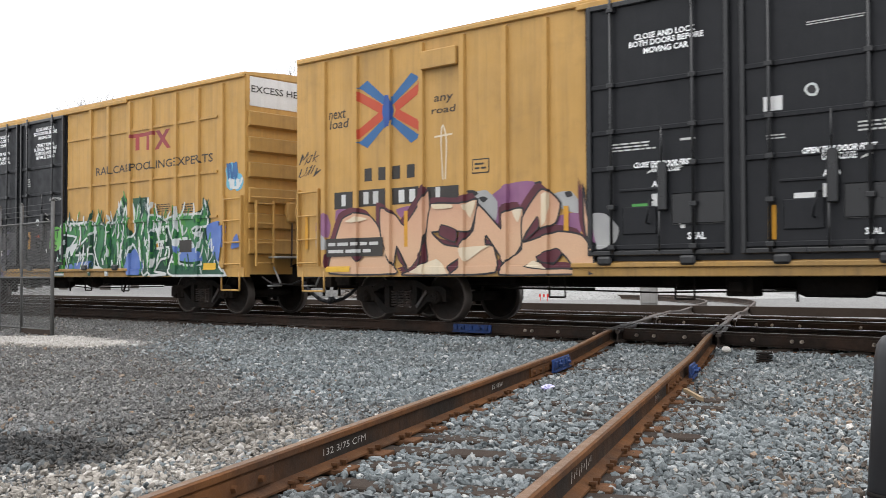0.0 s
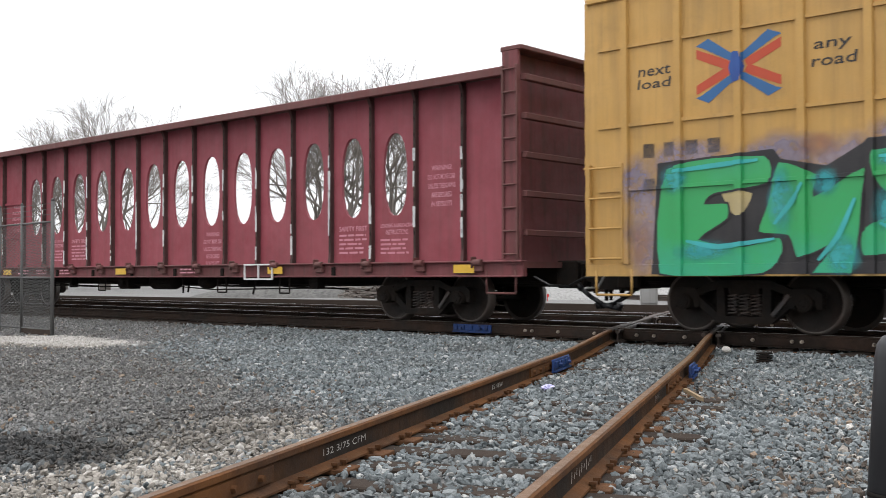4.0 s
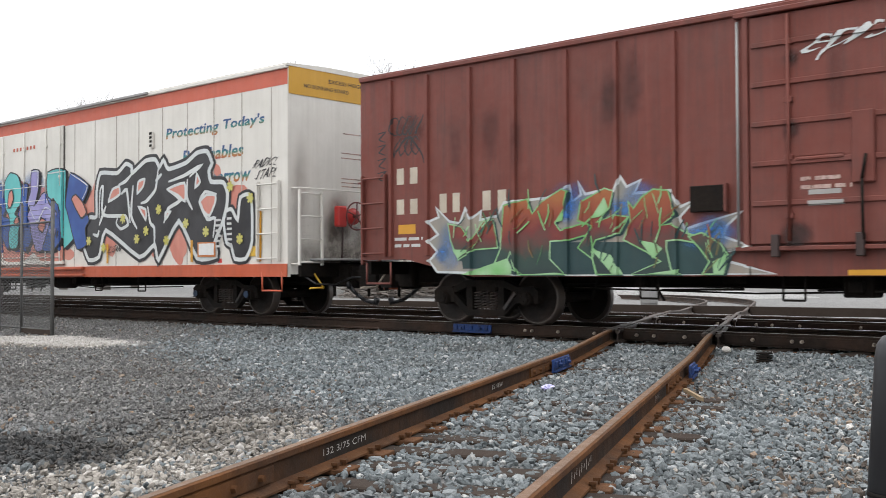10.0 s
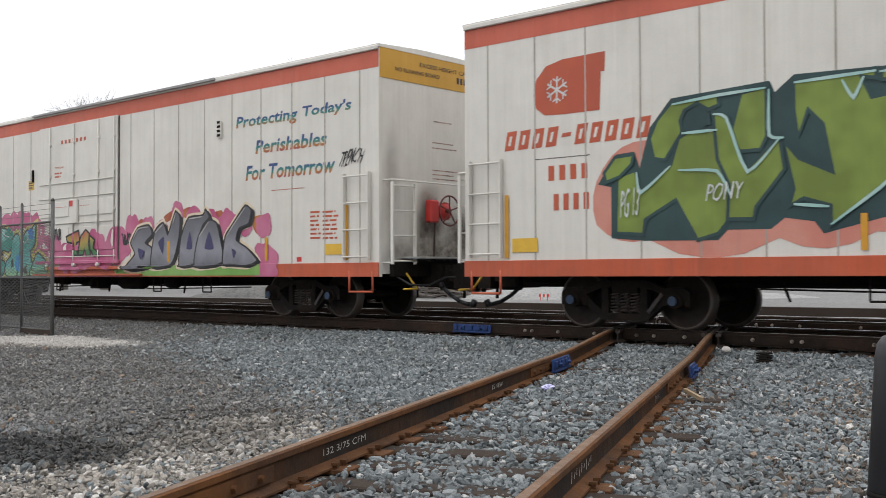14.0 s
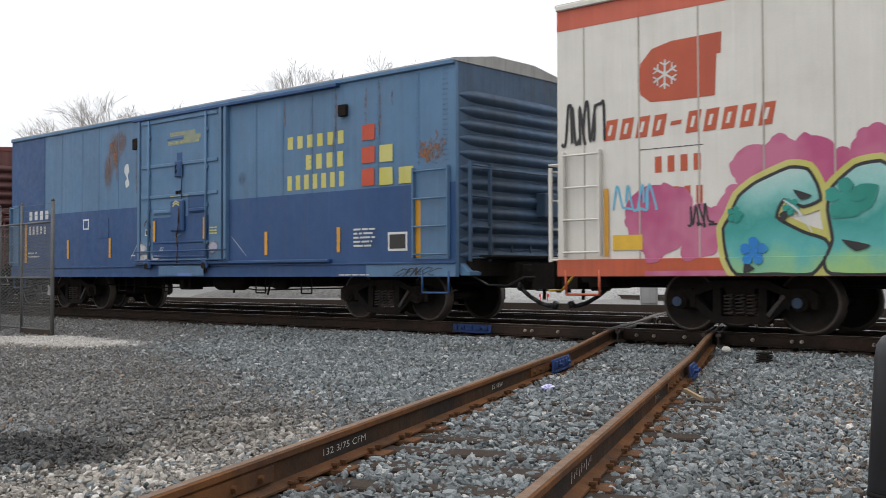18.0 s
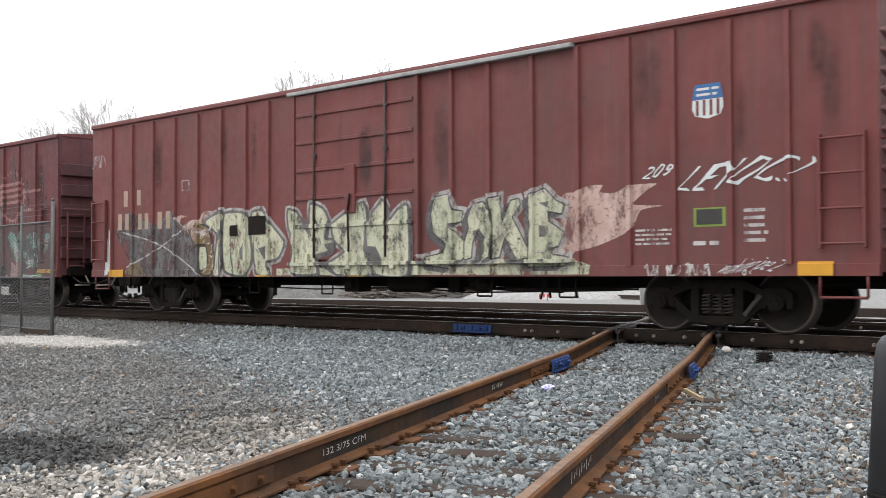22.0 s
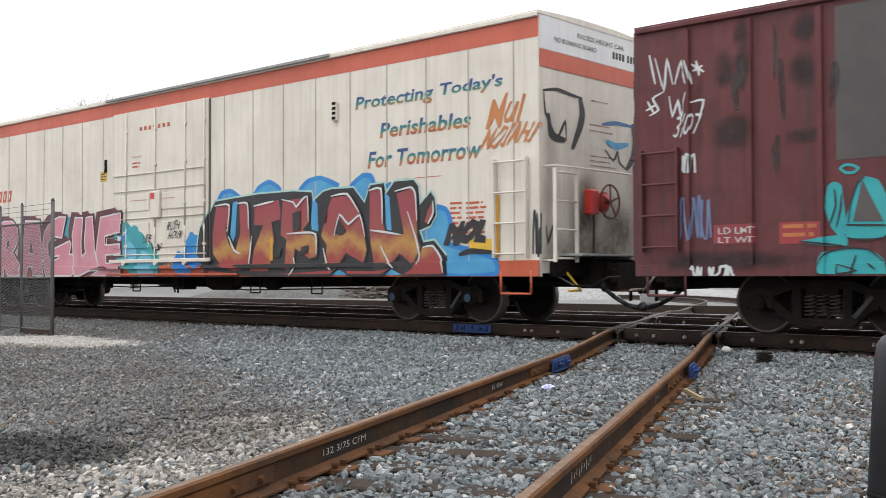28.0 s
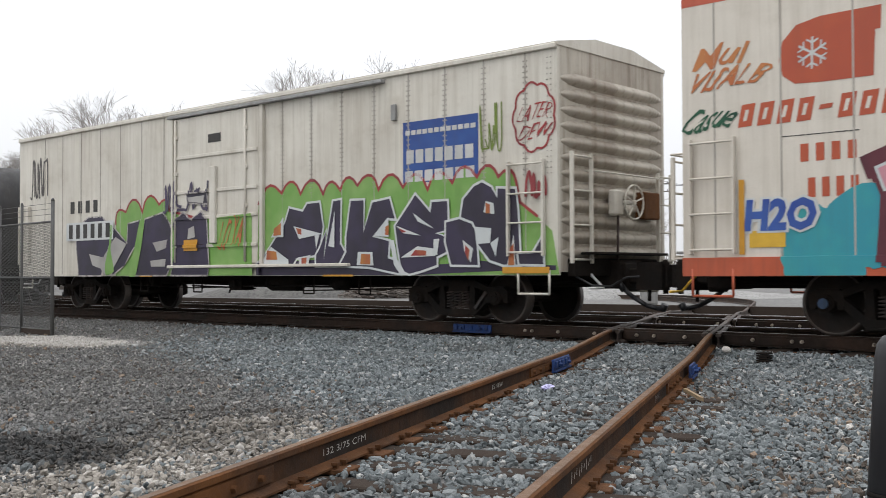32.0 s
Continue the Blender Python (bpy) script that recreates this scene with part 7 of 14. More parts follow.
for words, q in (("CLOSE AND LOCK", (-1.74, 4.21, -0.77, 4.26)), ("BOTH DOORS BEFORE", (-1.83, 4.12, -0.65, 4.15)), ("MOVING CAR", (-1.59, 4.00, -0.88, 4.04)), ("CLOSE THIS DOOR FIRST", (-1.75, 2.38, -0.83, 2.40)), ("OPEN CLOSE", (-1.47, 2.30, -1.03, 2.33)),
                 ("ASD", (-1.47, 2.07, -1.24, 2.15)), ("SEAL", (-0.92, 1.31, -0.64, 1.41)), ("OPEN THIS DOOR FIRST", (0.73, 2.38, 1.66, 2.42)), ("OPEN CLOSE", (0.97, 2.28, 1.41, 2.33)), ("ASD", (0.98, 2.06, 1.21, 2.14)), ("SEAL", (1.50, 1.32, 1.72, 1.39))):
    zc, hh = (q[1] + q[3]) / 2, max(0.043, 0.5 * (q[3] - q[1]))
    lettering(A, words, q[0], zc - hh, q[2], zc + hh, "door_text", 0.03, off=0.014)
for q, n, sd in (((-2.16, 2.60, -1.39, 2.74), 3, 5), ((-1.02, 2.67, -0.70, 2.74), 1, 6), ((0.79, 4.00, 1.61, 4.06), 2, 7), ((1.43, 2.58, 1.96, 2.73), 3, 8), ((0.24, 2.58, 0.51, 2.66), 2, 9)):
    bars(A, n, *q, "white_ink", 0.006, sd)
for q in ((0.20, 2.96, 0.46, 3.15), (0.60, 1.68, 0.89, 1.87), (-1.48, 1.79, -1.30, 1.97), (0.98, 1.80, 1.16, 1.97), (-1.03, 1.47, -0.96, 1.58)):
    panel(A, *q, "white_panel", 0.006, "decal")
panel(A, -1.80, 1.68, -1.55, 1.75, INK["xred"], 0.006, "decal")
panel(A, -1.80, 1.77, -1.55, 1.84, INK["green"], 0.006, "decal")
panel(A, 0.25, 1.28, 0.36, 1.73, "reflector", 0.006, "reflector")
blobs(A, [(*(0.85, 3.18), 0.10)], INK["white"], 0.006)
blobs(A, [(*(0.85, 3.18), 0.065)], INK["ink"], 0.010)

BL = [(z, 0.05, 0.03, a, b) for z in (4.14, 2.99, 2.06) for a, b in ((-9.0, -2.65), (2.2, 8.3))]
B = yellow_boxcar("B", -26.25, "yellow boxcar with black double plug doors and green graffiti", [-8.54, -7.68, -6.78, -5.91, -5.05, -4.18, -3.35],
                  [3.30, 4.09, 5.00, 5.89, 6.82, 7.64, 8.48], BL)
chevrons(B, -7.40, 3.19, -6.18, 4.04)
lettering(B, "next", -8.32, 3.66, -7.80, 3.79, "black_ink", 0.01, 0.15)
lettering(B, "load", -8.33, 3.48, -7.80, 3.62, "black_ink", 0.01, 0.15)
lettering(B, "any", -5.75, 3.65, -5.27, 3.79, "black_ink", 0.01, 0.15)
lettering(B, "road", -5.77, 3.47, -5.20, 3.62, "black_ink", 0.01, 0.15)
digits(B, 4, -8.33, 2.49, -6.98, 2.69, "black_ink", name="owner_bar")
digits(B, 6, -8.33, 2.03, -6.23, 2.19, "black_ink")
tx0, tz0, tx1, tz1 = 5.01, 3.63, 6.60, 4.05
w = tx1 - tx0
shape(B, [[(tx0 + a * w, tz0 + b * (tz1 - tz0)) for a, b in q] for q in (((0, 0.80), (0.62, 0.80), (0.62, 1.0), (0, 1.0)), ((0.12, 0.1), (0.22, 0.1), (0.22, 0.8), (0.12, 0.8)), ((0.40, 0.05), (0.50, 0.05), (0.50, 0.8), (0.40, 0.8)),
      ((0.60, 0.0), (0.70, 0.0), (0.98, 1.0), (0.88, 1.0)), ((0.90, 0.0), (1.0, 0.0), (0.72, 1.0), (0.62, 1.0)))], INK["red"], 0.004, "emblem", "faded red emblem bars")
lettering(B, "RAILCARPOOLINGEXPERTS", 3.50, 3.21, 8.13, 3.39, "black_ink", 0.01)
blobs(B, [(*(8.78, 2.93), 0.24), (*(8.99, 2.73), 0.20), (*(8.76, 2.75), 0.2)], INK["sky"], 0.004, "tag_cloud", "small blue bubble tag")
scrawl(B, 8.63, 2.80, 8.94, 3.09, 0.06, INK["xblue"], 4, 3, 0.009)
scrawl(B, 8.68, 2.62, 9.13, 2.79, 0.06, INK["white"], 5, 3, 0.010)
bars(B, 4, 7.01, 2.17, 7.52, 2.39, "black_ink", 0.004, 3)
bars(B, 4, 6.06, 2.23, 6.59, 2.42, "black_ink", 0.004, 3)
spiky_1 = [(1.99, 2.1), (2.72, 2.1), (3.37, 2.12), (3.45, 1.89), (3.04, 1.71), (2.67, 1.5), (2.51, 1.33), (3.38, 1.35), (3.46, 1.08), (3.25, 0.92), (1.63, 0.87), (1.97, 1.2), (2.29, 1.5), (2.61, 1.77), (1.99, 1.86)]
spiky_2 = [(3.5, 1.99), (3.63, 2.28), (3.8, 2.06), (4, 2), (4.37, 2.07), (4.49, 2.35), (4.64, 2.56), (4.76, 2.34), (4.83, 1.98), (4.79, 1.46), (4.64, 1.07), (4.38, 0.91), (4.01, 0.94), (3.66, 1.05), (3.45, 1.48)]
spiky_3 = [(4.4, 1.96), (4.52, 2.35), (4.66, 2.53), (4.71, 2.19), (4.83, 2.42), (4.9, 2.02), (4.95, 1.69), (5.23, 1.83), (5.13, 2.45), (5.27, 2.14), (5.37, 2.49), (5.48, 2.13), (5.59, 2.51), (5.69, 2.23), (5.75, 2.55), (5.87, 2.24), (6.03, 1.68), (5.94, 1.08), (5.58, 0.83), (5.35, 1.29), (5.12, 1.55), (4.88, 1.17), (4.65, 0.91), (4.5, 1.46)]
spiky_4 = [(5.73, 2.55), (5.78, 2.22), (6.33, 2.11), (6.55, 1.92), (6.25, 1.89), (6.02, 1.81), (6.42, 1.75), (6.46, 1.6), (6.05, 1.56), (6.05, 1.43), (6.55, 1.45), (6.55, 1.23), (6.25, 1.18), (6.03, 0.93), (6.47, 0.88), (5.94, 0.83), (5.72, 1.06), (5.8, 1.69)]
spiky_5 = [(6.55, 2.09), (7.18, 2.14), (7.75, 2.14), (7.87, 2.4), (7.97, 2.15), (7.97, 1.87), (7.51, 1.85), (7.39, 1.76), (7.8, 1.64), (8.11, 1.39), (8.39, 1.06), (8.62, 0.84), (8.19, 0.83), (6.77, 0.83), (6.55, 0.91), (6.64, 1.15), (7.19, 1.05), (7.76, 1.07), (7.56, 1.33), (7.19, 1.51), (6.76, 1.54), (6.57, 1.79)]
spiky = [spiky_1, spiky_2, spiky_3, spiky_4, spiky_5]
spiky_blue_1 = [(2.13, 1.09), (3.38, 1.19), (3.25, 0.97), (2.19, 0.92)]
spiky_blue_2 = [(4.79, 1.07), (5.21, 1.45), (5.58, 1.06), (5.44, 0.86), (4.84, 0.86)]
spiky_blue_3 = [(6.77, 1.52), (7.23, 1.63), (7.64, 1.4), (7.8, 1.14), (6.98, 1.15)]
spiky_blue_4 = [(7.95, 1.87), (8.42, 1.95), (8.5, 1.39), (8.39, 1.09), (8.03, 1.44)]
spiky_blue_5 = [(8.42, 1.81), (8.62, 1.85), (8.54, 1.39)]
spiky_blue_6 = [(8.77, 1.38), (9.05, 1.42), (8.99, 1.68), (8.88, 1.61)]
spiky_blue = [spiky_blue_1, spiky_blue_2, spiky_blue_3, spiky_blue_4, spiky_blue_5, spiky_blue_6]
spiky_white_1 = [(2.18, 1.51), (2.72, 1.63), (2.51, 1.36), (2.19, 1.26)]
spiky_white_2 = [(3.51, 1.08), (4.26, 0.89), (4.16, 0.83), (3.56, 0.83)]
spiky_white_3 = [(6.02, 1.89), (6.46, 1.87), (6.33, 1.79), (6.07, 1.8)]
spiky_white_4 = [(5.9, 0.86), (6.47, 0.88), (6.47, 0.83), (5.85, 0.83)]
spiky_white_5 = [(6.81, 1.62), (7.31, 1.65), (7.55, 1.41), (6.81, 1.47)]
spiky_white = [spiky_white_1, spiky_white_2, spiky_white_3, spiky_white_4, spiky_white_5]
ground_34 = [(1.76, 0.83), (2.11, 1.81), (2.13, 2.19), (3.54, 2.11), (3.64, 2.36), (3.96, 1.89), (4.27, 2.16), (4.70, 2.69), (4.92, 2.56), (4.96, 1.99), (5.19, 1.69), (5.10, 2.59), (5.79, 2.59), (5.85, 2.17), (6.46, 2.07), (6.65, 1.92), (6.70, 2.16), (7.67, 2.17), (7.91, 2.44), (8.06, 2.11), (8.06, 1.76), (8.24, 1.22), (8.21, 0.83)]
figure(B, ground_34, INK["forest_dark"], 0.008, "graffiti_ground", smooth=False, label="dark green sprayed ground")
zones = mural(B, "spiky green graffiti with white edges and dark shading", spiky, FADE["forest"], INK["white"], 0.05, INK["deep_green"], (0.05, -0.05), off=0.012)
for q in spiky_white:
    figure(B, q, INK["white"], 0.0325, "highlight", zones)
for q in spiky_blue:
    figure(B, q, INK["royal_light"], 0.0315, "paint_patch", zones)
for k, q in enumerate(spiky):
    flecks(B, q, 60, 0.30, 0.05, (INK["grass"], INK["pine"], INK["white"]), 20 + k, 0.034, 1.5, 0.45, zones)
flecks(B, ground_34, 70, 0.22, 0.04, (INK["grass"], INK["white"]), 40, 0.0345, 1.57, 0.7, zones)
panel(B, 7.85, 0.95, 8.28, 1.09, "placard", 0.038, "placard")
panel(B, 6.98, 1.33, 7.43, 1.59, "black_ink", 0.038, "data_panel")
reflectors(B, [(2.79, 1.24), (6.12, 1.23), (8.30, 1.18)], 0.55)
mist(B, [(-8.2, 1.5, 0.42, 1.0), (-8.35, 2.1, 0.35, 0.5), (-7.6, 2.45, 0.8, 0.30), (-6.2, 2.4, 0.7, 0.36), (-5.4, 2.3, 0.6, 0.36)], "violet", 0.004, 0.75)
mist(B, [(-4.5, 2.5, 0.8, 0.34), (-3.4, 2.66, 0.9, 0.34), (-2.5, 2.62, 0.75, 0.34), (-1.95, 2.35, 0.4, 0.45)], "violet", 0.004, 0.8)
mist(B, [(-4.0, 2.62, 0.35, 0.20), (-2.9, 2.75, 0.4, 0.18), (-5.7, 2.46, 0.3, 0.18), (-8.3, 1.3, 0.2, 0.4)], "coral", 0.0046, 0.6)
outline_64 = [(-7.88, 2.32), (-6.42, 2.40), (-6.36, 2.02), (-7.14, 1.92), (-7.28, 1.80), (-6.95, 1.79), (-6.95, 1.57), (-7.36, 1.31), (-6.71, 1.21), (-6.23, 1.32), (-6.18, 1.11), (-6.45, 0.83), (-7.99, 0.83)]
outline_65 = [(-6.23, 2.30), (-5.71, 2.10), (-5.76, 1.83), (-5.12, 2.16), (-5.15, 1.81), (-5.19, 1.35), (-5.28, 0.84), (-5.38, 0.83), (-5.75, 0.83), (-5.80, 0.84), (-5.52, 1.20), (-5.75, 1.10), (-6.00, 1.03), (-6.11, 1.32), (-6.52, 1.38), (-6.39, 1.75)]
outline_66 = [(-5.02, 2.36), (-4.28, 2.36), (-3.87, 2.44), (-3.53, 2.24), (-3.61, 2.12), (-4.12, 2.01), (-4.28, 1.85), (-3.65, 1.61), (-3.32, 1.42), (-3.25, 0.84), (-3.34, 0.83), (-4.21, 0.83), (-4.54, 0.86), (-4.36, 0.94), (-4.60, 1.09), (-5.15, 1.04), (-5.17, 1.35), (-4.85, 1.53), (-4.44, 1.29), (-3.96, 1.18), (-3.86, 1.26), (-4.28, 1.51), (-4.85, 1.80), (-5.01, 2.01)]
outline_67 = [(-3.34, 2.48), (-3.11, 2.50), (-3.00, 2.23), (-3.04, 1.89), (-3.00, 0.83), (-3.23, 0.83), (-3.26, 1.32), (-3.49, 1.71), (-3.48, 2.15)]
outline_68 = [(-2.96, 2.20), (-2.56, 2.45), (-2.27, 2.39), (-2.24, 2.19), (-2.35, 1.91), (-2.74, 1.64), (-2.56, 1.35), (-2.24, 1.16), (-1.96, 1.06), (-1.93, 0.83), (-2.24, 0.83), (-2.45, 0.83), (-2.74, 0.88), (-2.96, 1.22), (-3.15, 1.56), (-3.11, 1.75), (-2.60, 1.92), (-2.56, 2.16), (-2.89, 2.15)]
outline_69 = [(-1.96, 2.06), (-1.58, 2.14), (-1.56, 1.88), (-1.68, 1.66), (-1.65, 1.38), (-1.75, 1.06), (-2.03, 0.93), (-2.02, 1.11), (-1.82, 1.39), (-1.89, 1.67)]
outline_70 = [(-7.57, 1.29), (-7.09, 1.20), (-6.29, 1.29)]
outline_71 = [(-7.78, 2.27), (-7.09, 2.31), (-6.51, 2.34)]
outline_72 = [(-6.29, 1.48), (-6.07, 1.74), (-5.89, 2.00)]
outline_73 = [(-5.71, 1.00), (-5.45, 1.31), (-5.24, 1.77)]
outline_74 = [(-4.94, 2.27), (-4.36, 2.27), (-3.88, 2.37)]
outline_75 = [(-4.94, 1.45), (-4.52, 1.24), (-3.96, 1.13)]
outline_76 = [(-2.89, 1.55), (-2.67, 1.31), (-2.31, 1.12)]
outline_77 = [(-2.60, 1.97), (-2.38, 2.15), (-2.37, 2.34)]
emerald_shadow = [[(-8.02, 2.40), (-6.30, 2.47), (-6.2, 2.33), (-5.6, 2.20), (-5.05, 2.50), (-3.9, 2.56), (-3.45, 2.62), (-3.0, 2.62), (-2.55, 2.58), (-2.15, 2.50), (-1.85, 2.2), (-1.5, 2.24), (-1.45, 1.85), (-1.55, 1.6), (-1.52, 1.2), (-1.75, 0.9), (-1.9, 0.83), (-8.12, 0.83)]]
for q in emerald_shadow:
    figure(B, q, INK["ink"], 0.008, "shadow_paint", smooth=False, label="black sprayed shadow of the letters")
emerald_gap = [[(-7.05, 1.98), (-6.60, 1.90), (-6.75, 1.62), (-6.90, 1.66)], [(-4.20, 1.72), (-3.72, 1.52), (-3.55, 1.30), (-3.92, 1.36)], [(-2.52, 1.84), (-2.34, 1.74), (-2.30, 1.5), (-2.56, 1.55)]]
emsk = mural(B, "emerald green block graffiti with black shadow", [outline_64, outline_65, outline_66, outline_67, outline_68, outline_69], FADE["sea"], INK["ink"], 0.03, shine=[outline_70, outline_71, outline_72, outline_73, outline_74, outline_75, outline_76, outline_77], shine_ink=INK["cyan_bright"], sw=0.07, off=0.012)
for q in emerald_gap:
    figure(B, q, INK["straw"], 0.010, "fill_gap", emsk, label="yellow car paint between the letters")
mist(B, [(-7.75, 2.15, 0.28, 0.22), (-7.3, 1.15, 0.5, 0.16), (-6.2, 1.8, 0.2, 0.5), (-5.4, 1.05, 0.25, 0.3), (-5.6, 2.0, 0.22, 0.2)], "cyan", 0.0315, 0.8, 0.05, "turquoise fade in the letters", emsk)
mist(B, [(-4.7, 2.25, 0.35, 0.14), (-4.85, 1.62, 0.2, 0.3), (-3.75, 2.2, 0.2, 0.2), (-3.8, 1.0, 0.6, 0.2), (-3.2, 1.0, 0.25, 0.25)], "cyan", 0.0315, 0.8, 0.05, "turquoise fade in the letters", emsk)
mist(B, [(-2.4, 2.25, 0.22, 0.28), (-2.8, 1.3, 0.22, 0.4), (-2.3, 1.0, 0.3, 0.2), (-1.75, 1.5, 0.16, 0.5)], "cyan", 0.0315, 0.85, 0.05, "turquoise fade in the letters", emsk)
for words, q in (("CLOSE THIS DOOR", (-1.74, 4.53, -0.77, 4.54)), ("BEFORE CLOSING", (-1.71, 4.42, -0.80, 4.43)), ("MAIN DOOR", (-1.56, 4.29, -0.95, 4.32)), ("CIERRE ESTA PUERTA", (-1.82, 4.08, -0.72, 4.08)), ("ANTES DE CERRAR", (-1.76, 3.94, -0.76, 3.96)), ("LA PUERTA PRINCIPAL", (-1.82, 3.84, -0.71, 3.85)),
                 ("CLOSE AND LOCK", (0.68, 4.55, 1.62, 4.56)), ("BOTH DOORS BEFORE", (0.57, 4.44, 1.74, 4.45)), ("MOVING CAR", (0.81, 4.32, 1.50, 4.35)), ("CIERRE Y PONGA", (0.71, 4.15, 1.60, 4.15)), ("EL SEGURO EN AMBAS", (0.59, 4.04, 1.73, 4.05)), ("PUERTAS ANTES DE", (0.67, 3.94, 1.69, 3.94)), ("MOVER EL CARRO", (0.70, 3.83, 1.62, 3.84))):
    zc, hh = (q[1] + q[3]) / 2, max(0.043, 0.5 * (q[3] - q[1]))
    lettering(B, words, q[0], zc - hh, q[2], zc + hh, "door_text", 0.03, off=0.014)
bars(B, 3, 1.37, 2.70, 1.99, 2.80, "white_ink", 0.006, 5)
bars(B, 4, 0.17, 3.11, 0.41, 3.34, "white_ink", 0.006, 6)
for q in ((0.94, 1.85, 1.16, 2.04),):
    panel(B, *q, "white_panel", 0.006, "decal")
panel(B, 0.71, 1.76, 0.86, 1.87, INK["xred"], 0.006, "decal")
panel(B, 0.26, 1.52, 0.39, 1.96, "reflector", 0.006, "reflector")
blobs(B, [(*(0.76, 2.19), 0.10)], INK["white"], 0.006)
blobs(B, [(*(0.76, 2.19), 0.06)], INK["ink"], 0.010)
for k, (x, z, u) in enumerate(((1.02, 2.32, 0.5), (1.16, 2.26, 0.4), (1.32, 2.36, -0.5), (1.30, 2.25, -0.3), (1.00, 2.22, 0.4), (1.20, 2.12, 0.0), (1.02, 1.52, 0.0), (-1.30, 2.24, -0.4), (-1.24, 2.16, -0.3), (-1.54, 2.22, 0.6), (-2.16, 1.95, 0.5))):
    shape(B, [[(x - 0.085, z - 0.085 * u - 0.012), (x + 0.085, z + 0.085 * u - 0.012), (x + 0.085, z + 0.085 * u + 0.012), (x - 0.085, z - 0.085 * u + 0.012)]], INK["old_white"], 0.016, "small_print", "scrawled white paint marks")
for q in ((1.20, 1.42, 1.25, 1.52), (0.96, 1.50, 1.00, 1.55), (-1.20, 1.36, -1.15, 1.50), (-1.40, 1.88, -1.34, 2.00)):
    panel(B, *q, "white_panel", 0.010, "decal")
shape(B, [[(0.745, 2.13), (0.765, 2.13), (0.765, 2.25), (0.745, 2.25)]], INK["white"], 0.014, "badge_stripe")
shape(B, [[(1.40, 1.52), (1.46, 2.02), (1.78, 2.06), (2.02, 2.00), (2.02, 1.52), (1.72, 1.44)]], INK["grass_bright"], 0.024, "tag_cloud", "green sprayed tag with black letters")
for q in ([(1.64, 1.96), (1.50, 1.92), (1.52, 1.83), (1.62, 1.80), (1.60, 1.72), (1.47, 1.72)], [(1.70, 1.96), (1.92, 1.97)], [(1.81, 1.97), (1.80, 1.77)], [(1.52, 1.68), (1.53, 1.53)], [(1.78, 1.70), (1.62, 1.69), (1.64, 1.60), (1.76, 1.58), (1.74, 1.51), (1.60, 1.52)]):
    line(B, q, 0.045, INK["ink"], 0.029, "tag_line")
mist(B, [(-1.42, 1.75, 0.26, 0.75), (-1.25, 1.25, 0.22, 0.3)], "violet", 0.006, 0.7)
mist(B, [(-1.45, 2.2, 0.12, 0.14), (-1.40, 1.55, 0.14, 0.25)], "coral", 0.0066, 0.5)
for z in (1.92, 1.52):
    mist(B, [(-0.84, z, 0.22, 0.20)], "lilac", 0.006, 0.95, 0.04)
mist(B, [(-1.2, 0.88, 0.6, 0.16)], "lilac", 0.104, 0.9, 0.05)

# ---- centre-beam flatcar ----


